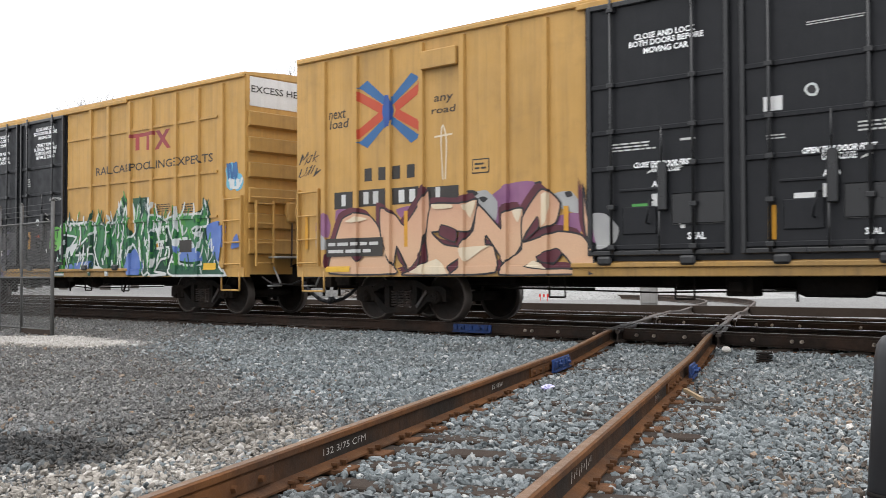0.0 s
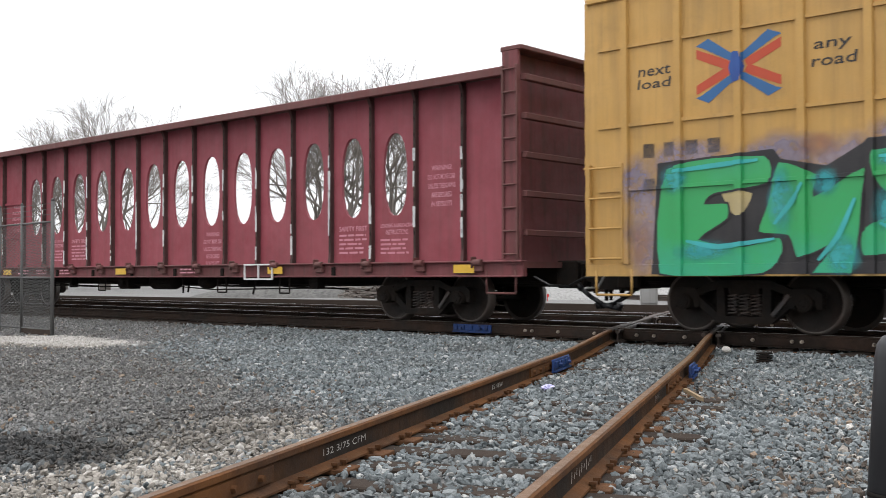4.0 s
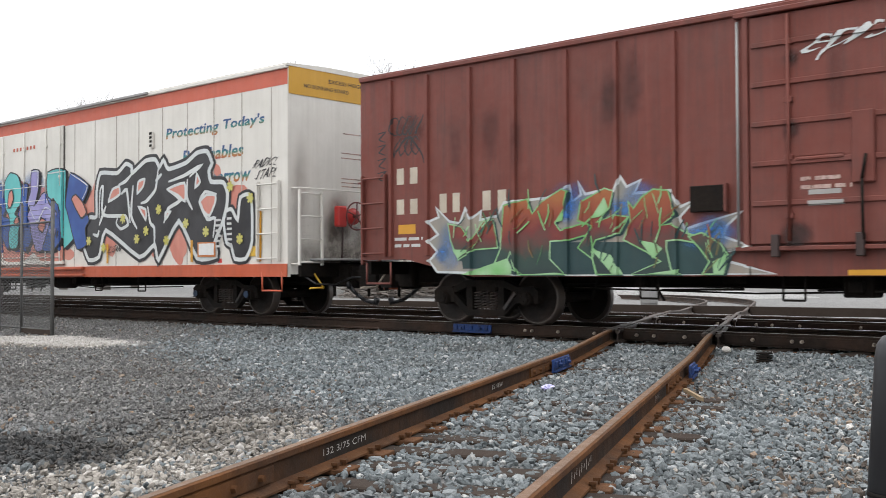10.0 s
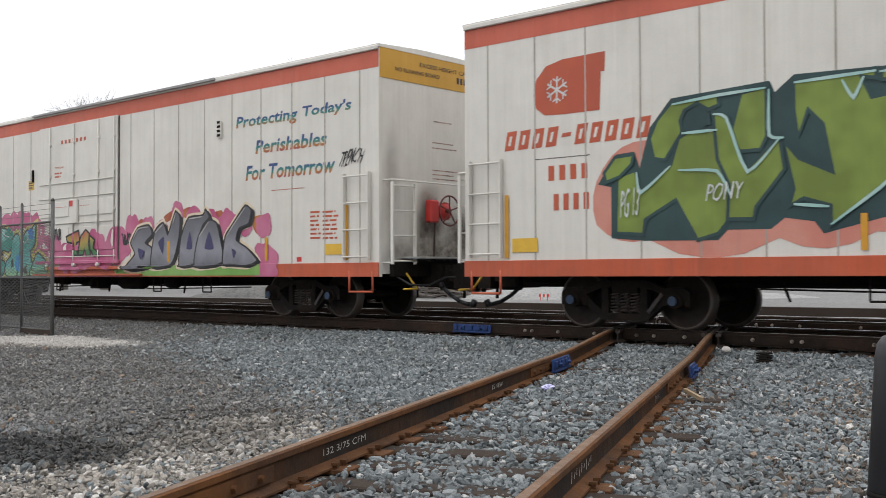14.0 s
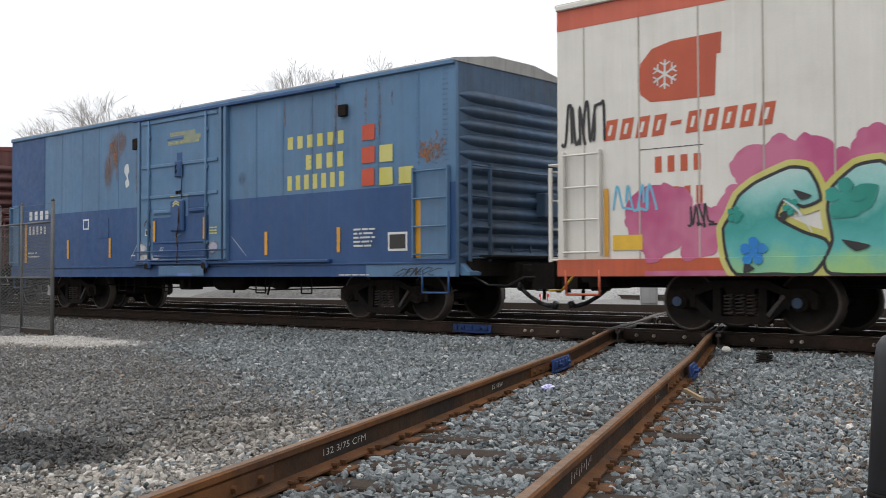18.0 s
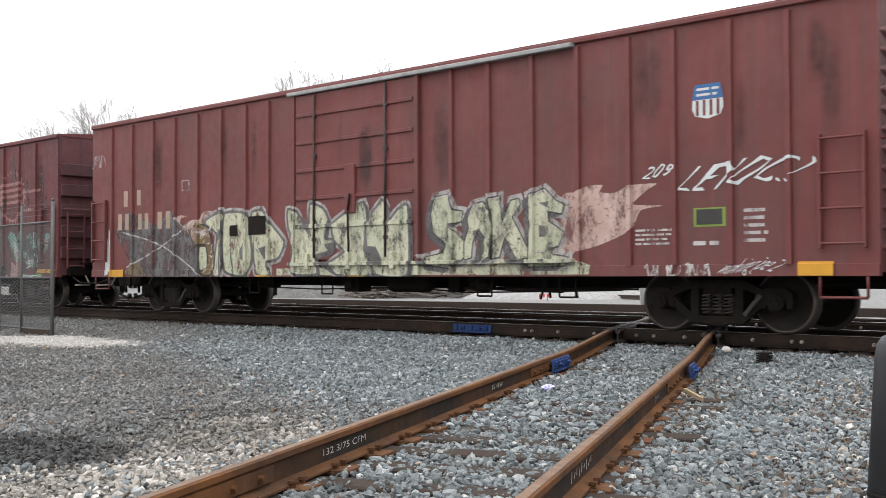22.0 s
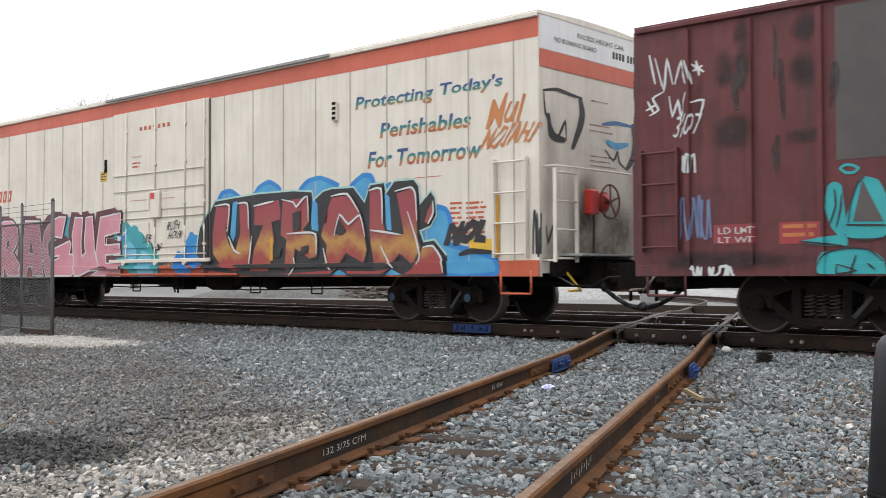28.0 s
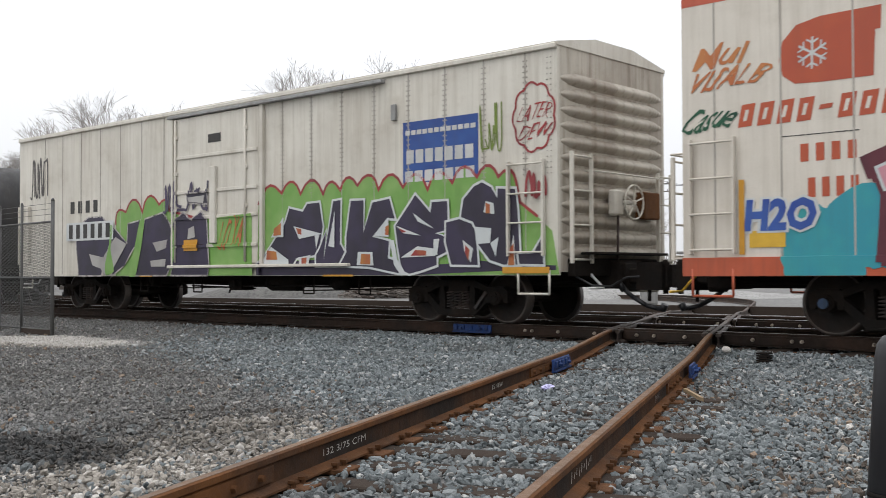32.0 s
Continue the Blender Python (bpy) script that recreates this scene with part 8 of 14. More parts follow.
def centerbeam(cx):
    L, W = 22.62, 1.42
    ob = thing("centerbeam_flatcar", "faded red centre-beam flatcar, empty, with oval openings", "freight car", (cx, 0, 0), "freight cars in the train")
    c = {"ob": ob, "L": L, "W": 0.10, "side": Side(0.16), "cx": cx}
    d = {"ob": ob, "L": L, "W": W, "side": Side(W), "cx": cx}
    CARS.append((ob, cx))
    # deck, side sills, stake pockets
    part("deck", boxes((-L / 2, L / 2, -W + 0.03, W - 0.03, 0.94, 1.04)), "maroon_dark", ob)
    for s in (-1, 1):
        y = s * W
        part("side_sill", boxes((-L / 2, L / 2, min(y, y - s * 0.1), max(y, y - s * 0.1), 0.80, 1.06), (-L / 2, L / 2, min(y + s * 0.07, y), max(y + s * 0.07, y), 1.03, 1.06), (-L / 2, L / 2, min(y + s * 0.07, y), max(y + s * 0.07, y), 0.79, 0.82), bev=0.008), "bulkhead_rust", ob)
        for x in row(-L / 2 + 0.9, L / 2 - 0.9, 17):
            w = part("winch", boxes((x - 0.10, x + 0.10, y + s * 0.02 - 0.05, y + s * 0.02 + 0.05, 0.88, 1.0), bev=0.015), "maroon_dark", ob)
            part("drum", rod(bmesh.new(), (x - 0.09, y + s * 0.07, 1.03), (x + 0.10, y + s * 0.07, 1.03), 0.055, 10), "maroon_dark", w)
            part("winch_cheek", boxes((x - 0.11, x - 0.08, y + s * 0.05 - 0.07, y + s * 0.05 + 0.07, 0.94, 1.13), bev=0.012), "maroon_dark", w)
    # bulkheads
    for s in (-1, 1):
        x0, x1 = s * (L / 2 - 0.42), s * (L / 2 - 0.02)
        a, b = min(x0, x1), max(x0, x1)
        bk = part("bulkhead", boxes((b - 0.12 if s < 0 else a, b if s < 0 else a + 0.12, -W, W, 1.0, 4.46), bev=0.01), "bulkhead_rust", ob, "tall end bulkhead, rust streaked")
        for sy in (-1, 1):
            part("bulkhead_side", prism(bmesh.new(), [(a, 1.0), (b, 1.0), (b, 4.44) if s < 0 else (b - 0.05, 4.44), (a + 0.05, 4.44) if s > 0 else (a, 4.44)], sy * W - 0.03, sy * W + 0.03), "bulkhead_rust", bk)
        part("bulkhead_cap", boxes((a - 0.02, b + 0.02, -W - 0.02, W + 0.02, 4.44, 4.52), bev=0.015), "maroon_dark", bk)
        xe = s * (L / 2 - 0.02)
        for z in row(1.5, 4.0, 5):
            part("bulkhead_rib", boxes((xe - 0.06, xe + 0.06, -W + 0.05, W - 0.05, z - 0.05, z + 0.05), bev=0.01), "maroon_dark", bk)
        ladder(ob, a + 0.06, b - 0.06, 1.1, 4.2, 9, "maroon_dark", -W - 0.04)
    # centre web with oval openings
    holes = [(h0, h1) for h0, h1 in OVALS]
    za, zb = 1.04, 4.36
    xs0, xs1 = -L / 2 + 0.42, L / 2 - 0.42
    web = part("center_web", oval_web(xs0, xs1, za, zb, holes), "maroon_beam", ob, "faded red web plate pierced by tall ovals")
    part("top_chord", boxes((xs0, xs1, -0.42, 0.42, 4.38, 4.47), (xs0, xs1, -0.44, -0.38, 4.31, 4.46), (xs0, xs1, 0.38, 0.44, 4.31, 4.46), bev=0.012), "maroon_dark", ob)
    for x in STAYS:
        st = part("upright", prism(bmesh.new(), [(-0.15, 1.04), (-0.03, 1.04), (-0.03, 4.37), (-0.20, 4.37), (-0.12, 4.2), (-0.12, 1.25)], x - 0.034, x + 0.034, "x"), "upright_grime", ob)
        part("wear_strip", boxes((x - 0.020, x + 0.020, -0.130, -0.118, 1.30, 4.15)), "frog", st)
        for z in row(1.6, 4.1, 9):
            part("keyhole", boxes((x - 0.010, x + 0.010, -0.134, -0.128, z, z + 0.07)), "under", st)
        piece("upright", st.data, None, ob, m=pose(2 * x, 0, 0, 0, 0, 180))
    tc = 17.6
    underframe(ob, L, tc, 0.8, seed=91)
    for s in (-1, 1):
        truck(ob, s * tc / 2)
    stirrups(ob, L, W, "maroon_dark")
    return c, d


OVAL_W, OVAL_Z0, OVAL_Z1 = 0.655, 1.985, 3.615
STAYS = [-10.33 + 1.203 * k for k in range(17)]
OVALS = [((a + b) / 2 - OVAL_W / 2, (a + b) / 2 + OVAL_W / 2) for a, b in list(zip(STAYS, STAYS[1:]))[2:15]]


def oval_web(x0, x1, z0, z1, holes, y=0.03):
    bm = bmesh.new()
    n = 20
    cuts = [x0] + [(a[1] + b[0]) / 2 for a, b in zip(holes, holes[1:])] + [x1]
    cuts = [x0, holes[0][0] - 0.25] + cuts[1:-1] + [holes[-1][1] + 0.25, x1]
    k = 0
    for a, b in zip(cuts, cuts[1:]):
        hole = next(((h0, h1) for h0, h1 in holes if a < (h0 + h1) / 2 < b), None)
        for yy, flip in ((-y, False), (y, True)):
            if hole is None:
                vs = [bm.verts.new(p) for p in ((a, yy, z0), (b, yy, z0), (b, yy, z1), (a, yy, z1))]
                bm.faces.new(vs[::-1] if flip else vs)
                continue
            cx, cz, rx, rz = (hole[0] + hole[1]) / 2, (OVAL_Z0 + OVAL_Z1) / 2, (hole[1] - hole[0]) / 2, (OVAL_Z1 - OVAL_Z0) / 2
            inner, outer = [], []
            for i in range(n):
                t = 2 * math.pi * (i + 0.5) / n
                c, s = math.cos(t), math.sin(t)
                inner.append(bm.verts.new((cx + rx * math.copysign(abs(c) ** 0.85, c), yy, cz + rz * math.copysign(abs(s) ** 0.85, s))))
            corners = [(b, z0), (b, z1), (a, z1), (a, z0)]
            cv = [bm.verts.new((px, yy, pz)) for px, pz in corners]
            quarter = n // 4
            # quarter fans: right-top, left-top, left-bottom, right-bottom
            for qd, ci in ((0, 1), (1, 2), (2, 3), (3, 0)):
                seq = [inner[(qd * quarter + i) % n] for i in range(quarter)]
                for p, q in zip(seq, seq[1:]):
                    f = (p, cv[ci], q)
                    bm.faces.new(f if not flip else f[::-1])
                nxt = inner[((qd + 1) * quarter) % n]
                ci2 = {1: 2, 2: 3, 3: 0, 0: 1}[ci]
                f = (seq[-1], cv[ci], cv[ci2], nxt)
                bm.faces.new(f if not flip else f[::-1])
            if flip:
                for i in range(n):
                    bm.faces.new((ring[i], ring[(i + 1) % n], inner[(i + 1) % n], inner[i]))
            ring = inner
    bmesh.ops.recalc_face_normals(bm, faces=bm.faces)
    bmesh.ops.remove_doubles(bm, verts=bm.verts, dist=0.001)
    return bm


C, CS = centerbeam(-48.12)

# white reflective strips flaking on the uprights, and warnings on the web
CW = {"ob": C["ob"], "side": Side(0.13)}
rnd = random.Random(4)
for x in STAYS:
    for k in range(rnd.randint(3, 7)):
        z = rnd.uniform(1.1, 3.2)
        h = rnd.uniform(0.06, 0.45)
        panel(CW, x - 0.035, z, x + rnd.uniform(0.0, 0.035), min(z + h, 3.85), INK["white"], 0.004, "worn_strip")
WEB = {"ob": C["ob"], "side": Side(0.03)}
SILL = {"ob": C["ob"], "side": Side(1.49)}
for xw in (STAYS[1] + 0.35, STAYS[9] + 0.25, STAYS[15] + 0.2):
    zt = 2.9 if xw < -8 or xw > 7 else 1.84
    for k, (wd, f) in enumerate((("WARNING!", 0.6), ("DO NOT MOVE CAR", 0.82), ("UNLESS TIEDOWNS", 0.82), ("ARE SECURED", 0.62), ("IN KEYSLOTS", 0.62))):
        lettering(WEB, wd, xw + 0.42 * (1 - f), zt - 0.17 * k - 0.10, xw + 0.42 * (1 + f), zt - 0.17 * k, INK["pink"], 0.02)
for xw in (STAYS[4] + 0.25, STAYS[13] + 0.2):
    lettering(WEB, "SAFETY FIRST", xw, 1.72, xw + 0.82, 1.82, INK["pink"], 0.02)
    bars(WEB, 5, xw, 1.24, xw + 0.82, 1.68, INK["pink"], seed=3)
for xw in (STAYS[3] + 0.25, STAYS[14] + 0.2):
    lettering(WEB, "LOADING & UNLOADING", xw, 1.76, xw + 0.9, 1.84, INK["pink"], 0.02)
    lettering(WEB, "INSTRUCTIONS", xw + 0.15, 1.62, xw + 0.75, 1.72, INK["pink"], 0.02)
    bars(WEB, 4, xw, 1.22, xw + 0.85, 1.56, INK["pink"], seed=5)
shape(WEB, [[(STAYS[1] - 0.75, 2.15), (STAYS[1] - 0.2, 2.15), (STAYS[1] - 0.2, 2.75), (STAYS[1] - 0.75, 2.75)]], INK["rust_stain"], 0.004, "stain")
for x0, x1 in ((-11.2, STAYS[2] - 0.1),):
    for z in (1.95, 2.95):
        part("web_rail", boxes((x0 + 0.3, x1, -0.075, -0.03, z - 0.03, z + 0.03)), "maroon_beam", C["ob"])
panel(SILL, -9.05, 0.84, -8.0, 1.02, "black_ink", 0.004, "number_panel")
panel(SILL, -7.75, 0.84, -6.75, 1.02, "black_ink", 0.004, "number_panel")
digits(SILL, 3, -8.95, 0.86, -8.4, 1.0, "white_ink", 0.009)
digits(SILL, 6, -7.6, 0.86, -6.85, 1.0, "white_ink", 0.009)
for x in (-10.6, -6.2, -0.6, 5.0, 9.9):
    panel(SILL, x, 0.86, x + 0.45, 1.0, "placard", 0.004, "reflector")
for x, sd in ((-5.4, 1), (-4.4, 2), (-3.2, 3), (2.0, 4)):
    bars(SILL, 2, x, 0.86, x + 0.6, 1.0, INK["pink"], seed=sd)
lx = 4.27
part("ladder_frame", boxes((lx, lx + 0.9, -1.52, -1.49, 1.03, 1.06), (lx, lx + 0.9, -1.52, -1.49, 0.74, 0.77), (lx, lx + 0.03, -1.52, -1.49, 0.74, 1.06), (lx + 0.87, lx + 0.9, -1.52, -1.49, 0.74, 1.06), (lx + 0.44, lx + 0.47, -1.52, -1.49, 0.74, 1.06)), "white_panel", C["ob"])


def ribbed_boxcar(key, cx, L, label, mat, posts, door, z1=4.34, fish=True, ends="corrugated", tc=None, track=(0, 0), track_mat=None, lower_mat=None, roof=None, z0=0.80, pw=0.06, pd=0.05):
    """A ribbed steel boxcar with one sliding door, ladders, brake wheel and steps."""
    c = shell(key, "boxcar", label, cx, L, 1.10 if fish else z0, z1, (mat, {"up_brown": "brown_end", "up_red": "red_end", "np_maroon": "maroon_end"}[mat], mat), posts=posts, post_w=pw, post_d=pd, ends=ends, tc=tc or L - 4.9, roof=roof or mat, skirt=1.16 if fish else z0 + 0.16)
    ob, W = c["ob"], 1.6
    if fish:
        for s in (-1, 1):
            y = s * W
            part("side_sill", prism(bmesh.new(), [(-L / 2 + 1.0, 1.12), (-L / 2 + 2.6, 0.80), (L / 2 - 4.2, 0.80), (L / 2 - 2.4, 1.0), (L / 2 - 1.6, 1.12)], min(y, y - s * 0.04), max(y, y - s * 0.04)), mat, ob)
    else:
        low_sill(c, z0, z0 + 0.16, mat, 0.025)
    x0, x1 = door
    d = plug_door(c, x0, x1, 1.22 if fish else z0 + 0.32, z1 - 0.12, mat, 0.06, (x0 + 0.18 * (x1 - x0), x1 - 0.22 * (x1 - x0)), row(1.75, z1 - 0.5, 5), 0.022, rod_mat=mat if fish else "rod_brown")
    xm = (x0 + x1) / 2
    part("lock_plate", boxes((xm - 0.16, xm + 0.12, -W - 0.12, -W - 0.055, 1.95, 2.85), bev=0.015), mat, d)
    grab(d, [(xm - 0.02, -W - 0.13, 1.25), (xm - 0.02, -W - 0.15, 2.0), (xm + 0.03, -W - 0.15, 2.3)], "cast", 0.02, "lock_lever")
    for x in (x0 - 0.05, x1 + 0.05):
        part("door_post", boxes((x - 0.04, x + 0.04, -W - 0.09, -W + 0.002, 1.15 if fish else z0 + 0.17, z1 - 0.06), bev=0.008), mat, ob)
        c["side"].bump(x - 0.04, x + 0.04, 0.09, 0.004)
    door_track(c, x0 - 0.2, track[1] or x1 + 3.6, z1 - 0.07, track_mat or mat, d=0.12, h=0.07)
    door_track(c, x0 - 0.2, track[1] or x1 + 3.6, 1.16 if fish else z0 + 0.24, lower_mat or mat, "lower_track", d=0.11, h=0.06)
    c["side"].levels.append((1.13 if fish else z0 + 0.21, 1.19 if fish else z0 + 0.27, 0.11, x0 - 0.2, track[1] or x1 + 3.6))
    for k in range(3):
        x = x0 + (x1 - x0) * (0.12 + 0.36 * k)
        part("roller_bracket", boxes((x - 0.05, x + 0.05, -W - 0.15, -W - 0.06, 1.05 if fish else z0 + 0.14, 1.34 if fish else z0 + 0.44), bev=0.01), lower_mat or "rod_brown", d)
    for s in (-1, 1):
        a, b = (-L / 2 + 0.10, -L / 2 + 0.66) if s < 0 else (L / 2 - 0.72, L / 2 - 0.16)
        ladder(ob, a, b, 1.15, 2.60, 4, mat, -W - 0.06)
        x = s * L / 2
        end_ladder(ob, x + s * 0.16, -1.42, -0.98, 1.02, 2.42, 4, mat)
        end_ladder(ob, x + s * 0.16, 1.12, 1.52, 1.02, 2.42, 4, mat)
        part("crossover_platform", boxes((min(x, x + s * 0.34), max(x, x + s * 0.34), -1.0, 1.0, 1.12, 1.16), bev=0.006), "under", ob)
        grab(ob, [(x, -1.5, 2.5), (x + s * 0.18, -1.5, 2.5), (x + s * 0.18, 1.5, 2.5), (x + s * 0.18, 1.5, 1.0)], mat)
        grab(ob, [(x + s * 0.05, -0.9, 0.9), (x + s * 0.32, -0.9, 0.60), (x + s * 0.32, -1.3, 0.60)], "bolt", 0.018, "uncoupling_lever")
        part("buffer_beam", boxes((min(x, x + s * 0.12), max(x, x + s * 0.12), -1.35, 1.35, 0.84, 1.08), bev=0.012), "under", ob)
    part("retainer_box", boxes((L / 2 + 0.02, L / 2 + 0.22, 0.55, 1.0, 1.75, 2.2), bev=0.02), "cast", ob)
    hand_brake(ob, L / 2 + 0.06, -0.1, 2.0, "under")
    stirrups(ob, L, W, mat, 0.95 if fish else 0.8)
    return c


# ---- brown boxcar ----
D = ribbed_boxcar("D", -70.20, 18.1, "oxide brown ribbed boxcar with blue and silver graffiti", "up_brown",
                  [-8.28, -7.42, -6.47, -5.55, -4.55, -3.67, -2.71, 2.71, 3.64, 4.66, 5.62, 6.51, 7.55, 8.48],
                  (-1.57, 1.46), track=(0, 4.40))
for k in range(9):
    x, z = -8.18 + 0.145 * (k % 5) + (0.05 if k > 4 else 0.0), 3.42 if k < 5 else 3.06
    line(D, [(x + 0.10 * math.cos(a) + 0.02 * math.sin(3 * a + k), z + 0.16 * math.sin(a + 0.4 * k)) for a in row(0.3, 5.9, 8)], 0.03, INK["soot_line"], 0.005, "tag", label="dark looping tag")
line(D, [(-8.18, 2.98), (-7.85, 3.22), (-7.55, 2.90), (-7.50, 2.74)], 0.035, INK["soot_line"], 0.005, "tag")
for k, z in enumerate((3.25, 3.02, 2.78, 2.55)):
    line(D, [(-8.62, z + 0.08), (-8.42, z + 0.1), (-8.58, z - 0.02), (-8.42, z - 0.08)], 0.03, INK["soot_line"], 0.005, "tag")
mist(D, [(-7.85, 3.3, 0.5, 0.4)], "soot", 0.004, 0.4, 0.07, "dark overspray")
digits(D, 2, -8.22, 2.40, -7.58, 2.68, INK["cream_worn"], name="owner_bar")
digits(D, 2, -8.22, 1.88, -7.58, 2.14, INK["cream_worn"])
digits(D, 2, -7.21, 1.87, -6.63, 2.19, INK["cream_worn"])
digits(D, 2, -6.28, 1.87, -5.65, 2.19, INK["cream_worn"])
bars(D, 2, -8.20, 1.28, -7.50, 1.51, "white_ink", 0.004, 3)
panel(D, -8.11, 1.54, -7.70, 1.70, "reflector", 0.004, "reflector")
wild_1 = [(-6.95, 1.68), (-6.66, 1.62), (-6.47, 1.38), (-6.32, 1.55), (-6.19, 1.7), (-5.98, 1.71), (-5.89, 1.26), (-6.37, 1.24), (-6.73, 1.08), (-6.89, 1.39)]
wild_2 = [(-5.84, 1.23), (-5.77, 1.93), (-5.3, 2.01), (-5.2, 1.78), (-5.03, 1.95), (-4.65, 2.13), (-4.52, 2.09), (-4.6, 1.83), (-4.77, 1.62), (-4.67, 1.5), (-4.19, 1.61), (-4.09, 1.44), (-4.52, 1.35), (-4.86, 1.34), (-4.87, 1.07), (-4.59, 0.83), (-5.48, 0.83), (-5.64, 1.19), (-5.73, 0.98), (-5.37, 0.83), (-5.95, 1.03)]
wild_3 = [(-4.29, 1.92), (-3.87, 2.1), (-3.72, 2.05), (-3.79, 1.8), (-4.01, 1.6), (-3.71, 1.7), (-3.46, 1.66), (-3.62, 1.43), (-4.03, 1.34), (-4.09, 1.23), (-3.71, 0.91), (-3.6, 0.83), (-4.03, 0.83), (-4.09, 1.06), (-4.35, 1.23), (-4.09, 1.55), (-4.35, 1.64)]
wild_4 = [(-3.47, 1.89), (-3.38, 1.78), (-3.24, 1.94), (-3.06, 2.04), (-2.82, 2.01), (-2.7, 1.67), (-2.94, 1.52), (-2.76, 1.54), (-2.56, 1.41), (-2.33, 1.34), (-2.27, 1.24), (-2.65, 1.31), (-2.85, 1.3), (-2.85, 1.19), (-2.78, 0.9), (-2.63, 0.83), (-3.43, 0.83), (-2.94, 1.01), (-3.17, 1.15), (-3.4, 1.26), (-3.55, 1.33), (-3.43, 1.59)]
wild_5 = [(-2.5, 1.35), (-2.3, 1.4), (-2.02, 1.24), (-1.91, 1.08), (-1.99, 0.83), (-2.3, 0.83), (-2.19, 1), (-2.33, 1.18)]
wild = [wild_1, wild_2, wild_3, wild_4, wild_5]
wild_mint_1 = [(-6.66, 0.83), (-5.69, 1.09), (-5.59, 0.94), (-5.62, 0.83)]
wild_mint_2 = [(-5.37, 0.83), (-4.77, 0.86), (-4.49, 0.83), (-4.59, 0.83)]
wild_mint_3 = [(-4.11, 1.21), (-3.77, 1.12), (-3.55, 0.83), (-3.74, 0.83)]
wild_mint_4 = [(-3.22, 0.83), (-2.65, 0.9), (-2.68, 0.83)]
wild_mint_5 = [(-3.28, 1.32), (-3.02, 1.27), (-2.91, 1.19), (-3.06, 1.05)]
wild_mint_6 = [(-6.85, 1.25), (-6.47, 1.24), (-6.73, 1.1)]
wild_mint_7 = [(-4.77, 1.62), (-4.59, 1.8), (-4.62, 1.65)]
wild_mint_8 = [(-4.11, 1.66), (-3.87, 1.97), (-3.79, 1.78), (-3.95, 1.68)]
wild_mint_9 = [(-2.14, 1), (-1.93, 1.1), (-1.99, 0.83), (-2.13, 0.83)]
wild_mint = [wild_mint_1, wild_mint_2, wild_mint_3, wild_mint_4, wild_mint_5, wild_mint_6, wild_mint_7, wild_mint_8, wild_mint_9]
wild_blue_1 = [(-4.72, 1.95), (-4.39, 2.06), (-4.35, 1.67), (-4.65, 1.63)]
wild_blue_2 = [(-3.87, 1.63), (-3.58, 1.71), (-3.52, 1.94), (-3.37, 1.95), (-3.43, 1.64)]
wild_blue_3 = [(-2.65, 1.53), (-2.24, 1.38), (-1.79, 1.57), (-1.93, 1.3), (-2.3, 1.18), (-2.56, 1.33)]
wild_blue_4 = [(-7.24, 1.25), (-6.96, 1.3), (-7, 1.04), (-7.24, 1.04)]
wild_blue = [wild_blue_1, wild_blue_2, wild_blue_3, wild_blue_4]
wild_cloud_1 = [(-7.38, 1.07), (-7.2, 1.22), (-7.4, 1.4), (-7.18, 1.51), (-7.4, 1.73), (-7.16, 1.8), (-7.22, 1.96), (-6.93, 1.72), (-6.7, 1.68), (-6.58, 1.92), (-6.45, 1.75), (-6.24, 1.86), (-6.26, 1.72), (-5.91, 1.77), (-5.77, 1.98), (-4.92, 2.01), (-4.5, 2.17), (-4.45, 1.93), (-4.29, 2.03), (-4.34, 2.22), (-4.22, 2.03), (-3.87, 2.08), (-3.71, 2.02), (-3.6, 2.25), (-3.5, 2.1), (-3.27, 2.18), (-3.37, 2), (-2.79, 2.01), (-2.63, 1.77), (-2.4, 1.86), (-2.65, 1.62), (-2.56, 1.45), (-2.36, 1.51), (-1.71, 1.67), (-1.93, 1.49), (-1.99, 1.34), (-1.6, 1.2), (-1.93, 1.14), (-1.92, 1), (-1.23, 0.83), (-3.25, 0.83), (-5.37, 0.83), (-7.2, 0.88)]
figure(D, wild_cloud_1, INK["stone_spray"], 0.004, "graffiti_ground", smooth=False, label="pale spiky spray cloud")
line(D, wild_cloud_1, 0.04, INK["white"], 0.006, "cloud_edge", closed=True, smooth=False, taper=False)
mist(D, [(-6.9, 1.3, 0.35, 0.5), (-4.5, 1.95, 0.5, 0.3), (-3.3, 2.0, 0.35, 0.22), (-2.1, 1.4, 0.4, 0.3)], "azure", 0.007, 0.5, 0.06, "blue haze")
dusk_1 = [(-6.70, 1.36), (-5.61, 1.34), (-3.57, 1.30), (-2.75, 1.36), (-1.94, 1.09), (-1.94, 0.83), (-5.55, 0.83), (-6.05, 0.93), (-6.63, 0.93)]
figure(D, dusk_1, INK["dusk_teal"], 0.008, "cloud", smooth=False)
for q in wild_blue:
    qx, qz = [p[0] for p in q], [p[1] for p in q]
    mist(D, [((min(qx) + max(qx)) / 2, (min(qz) + max(qz)) / 2, 0.62 * (max(qx) - min(qx)), 0.62 * (max(qz) - min(qz)))], "azure", 0.009, 0.75, 0.05, "blue haze")
wild_root = mural(D, "rust and green wildstyle graffiti with mint outlines", wild, FADE["ember"], INK["leaf_light"], 0.022, INK["dusk_teal"], (0.05, -0.03), off=0.010, smooth=False)
for q in wild_mint:
    figure(D, q, INK["leaf_light"], 0.028, "highlight", wild_root, smooth=False)
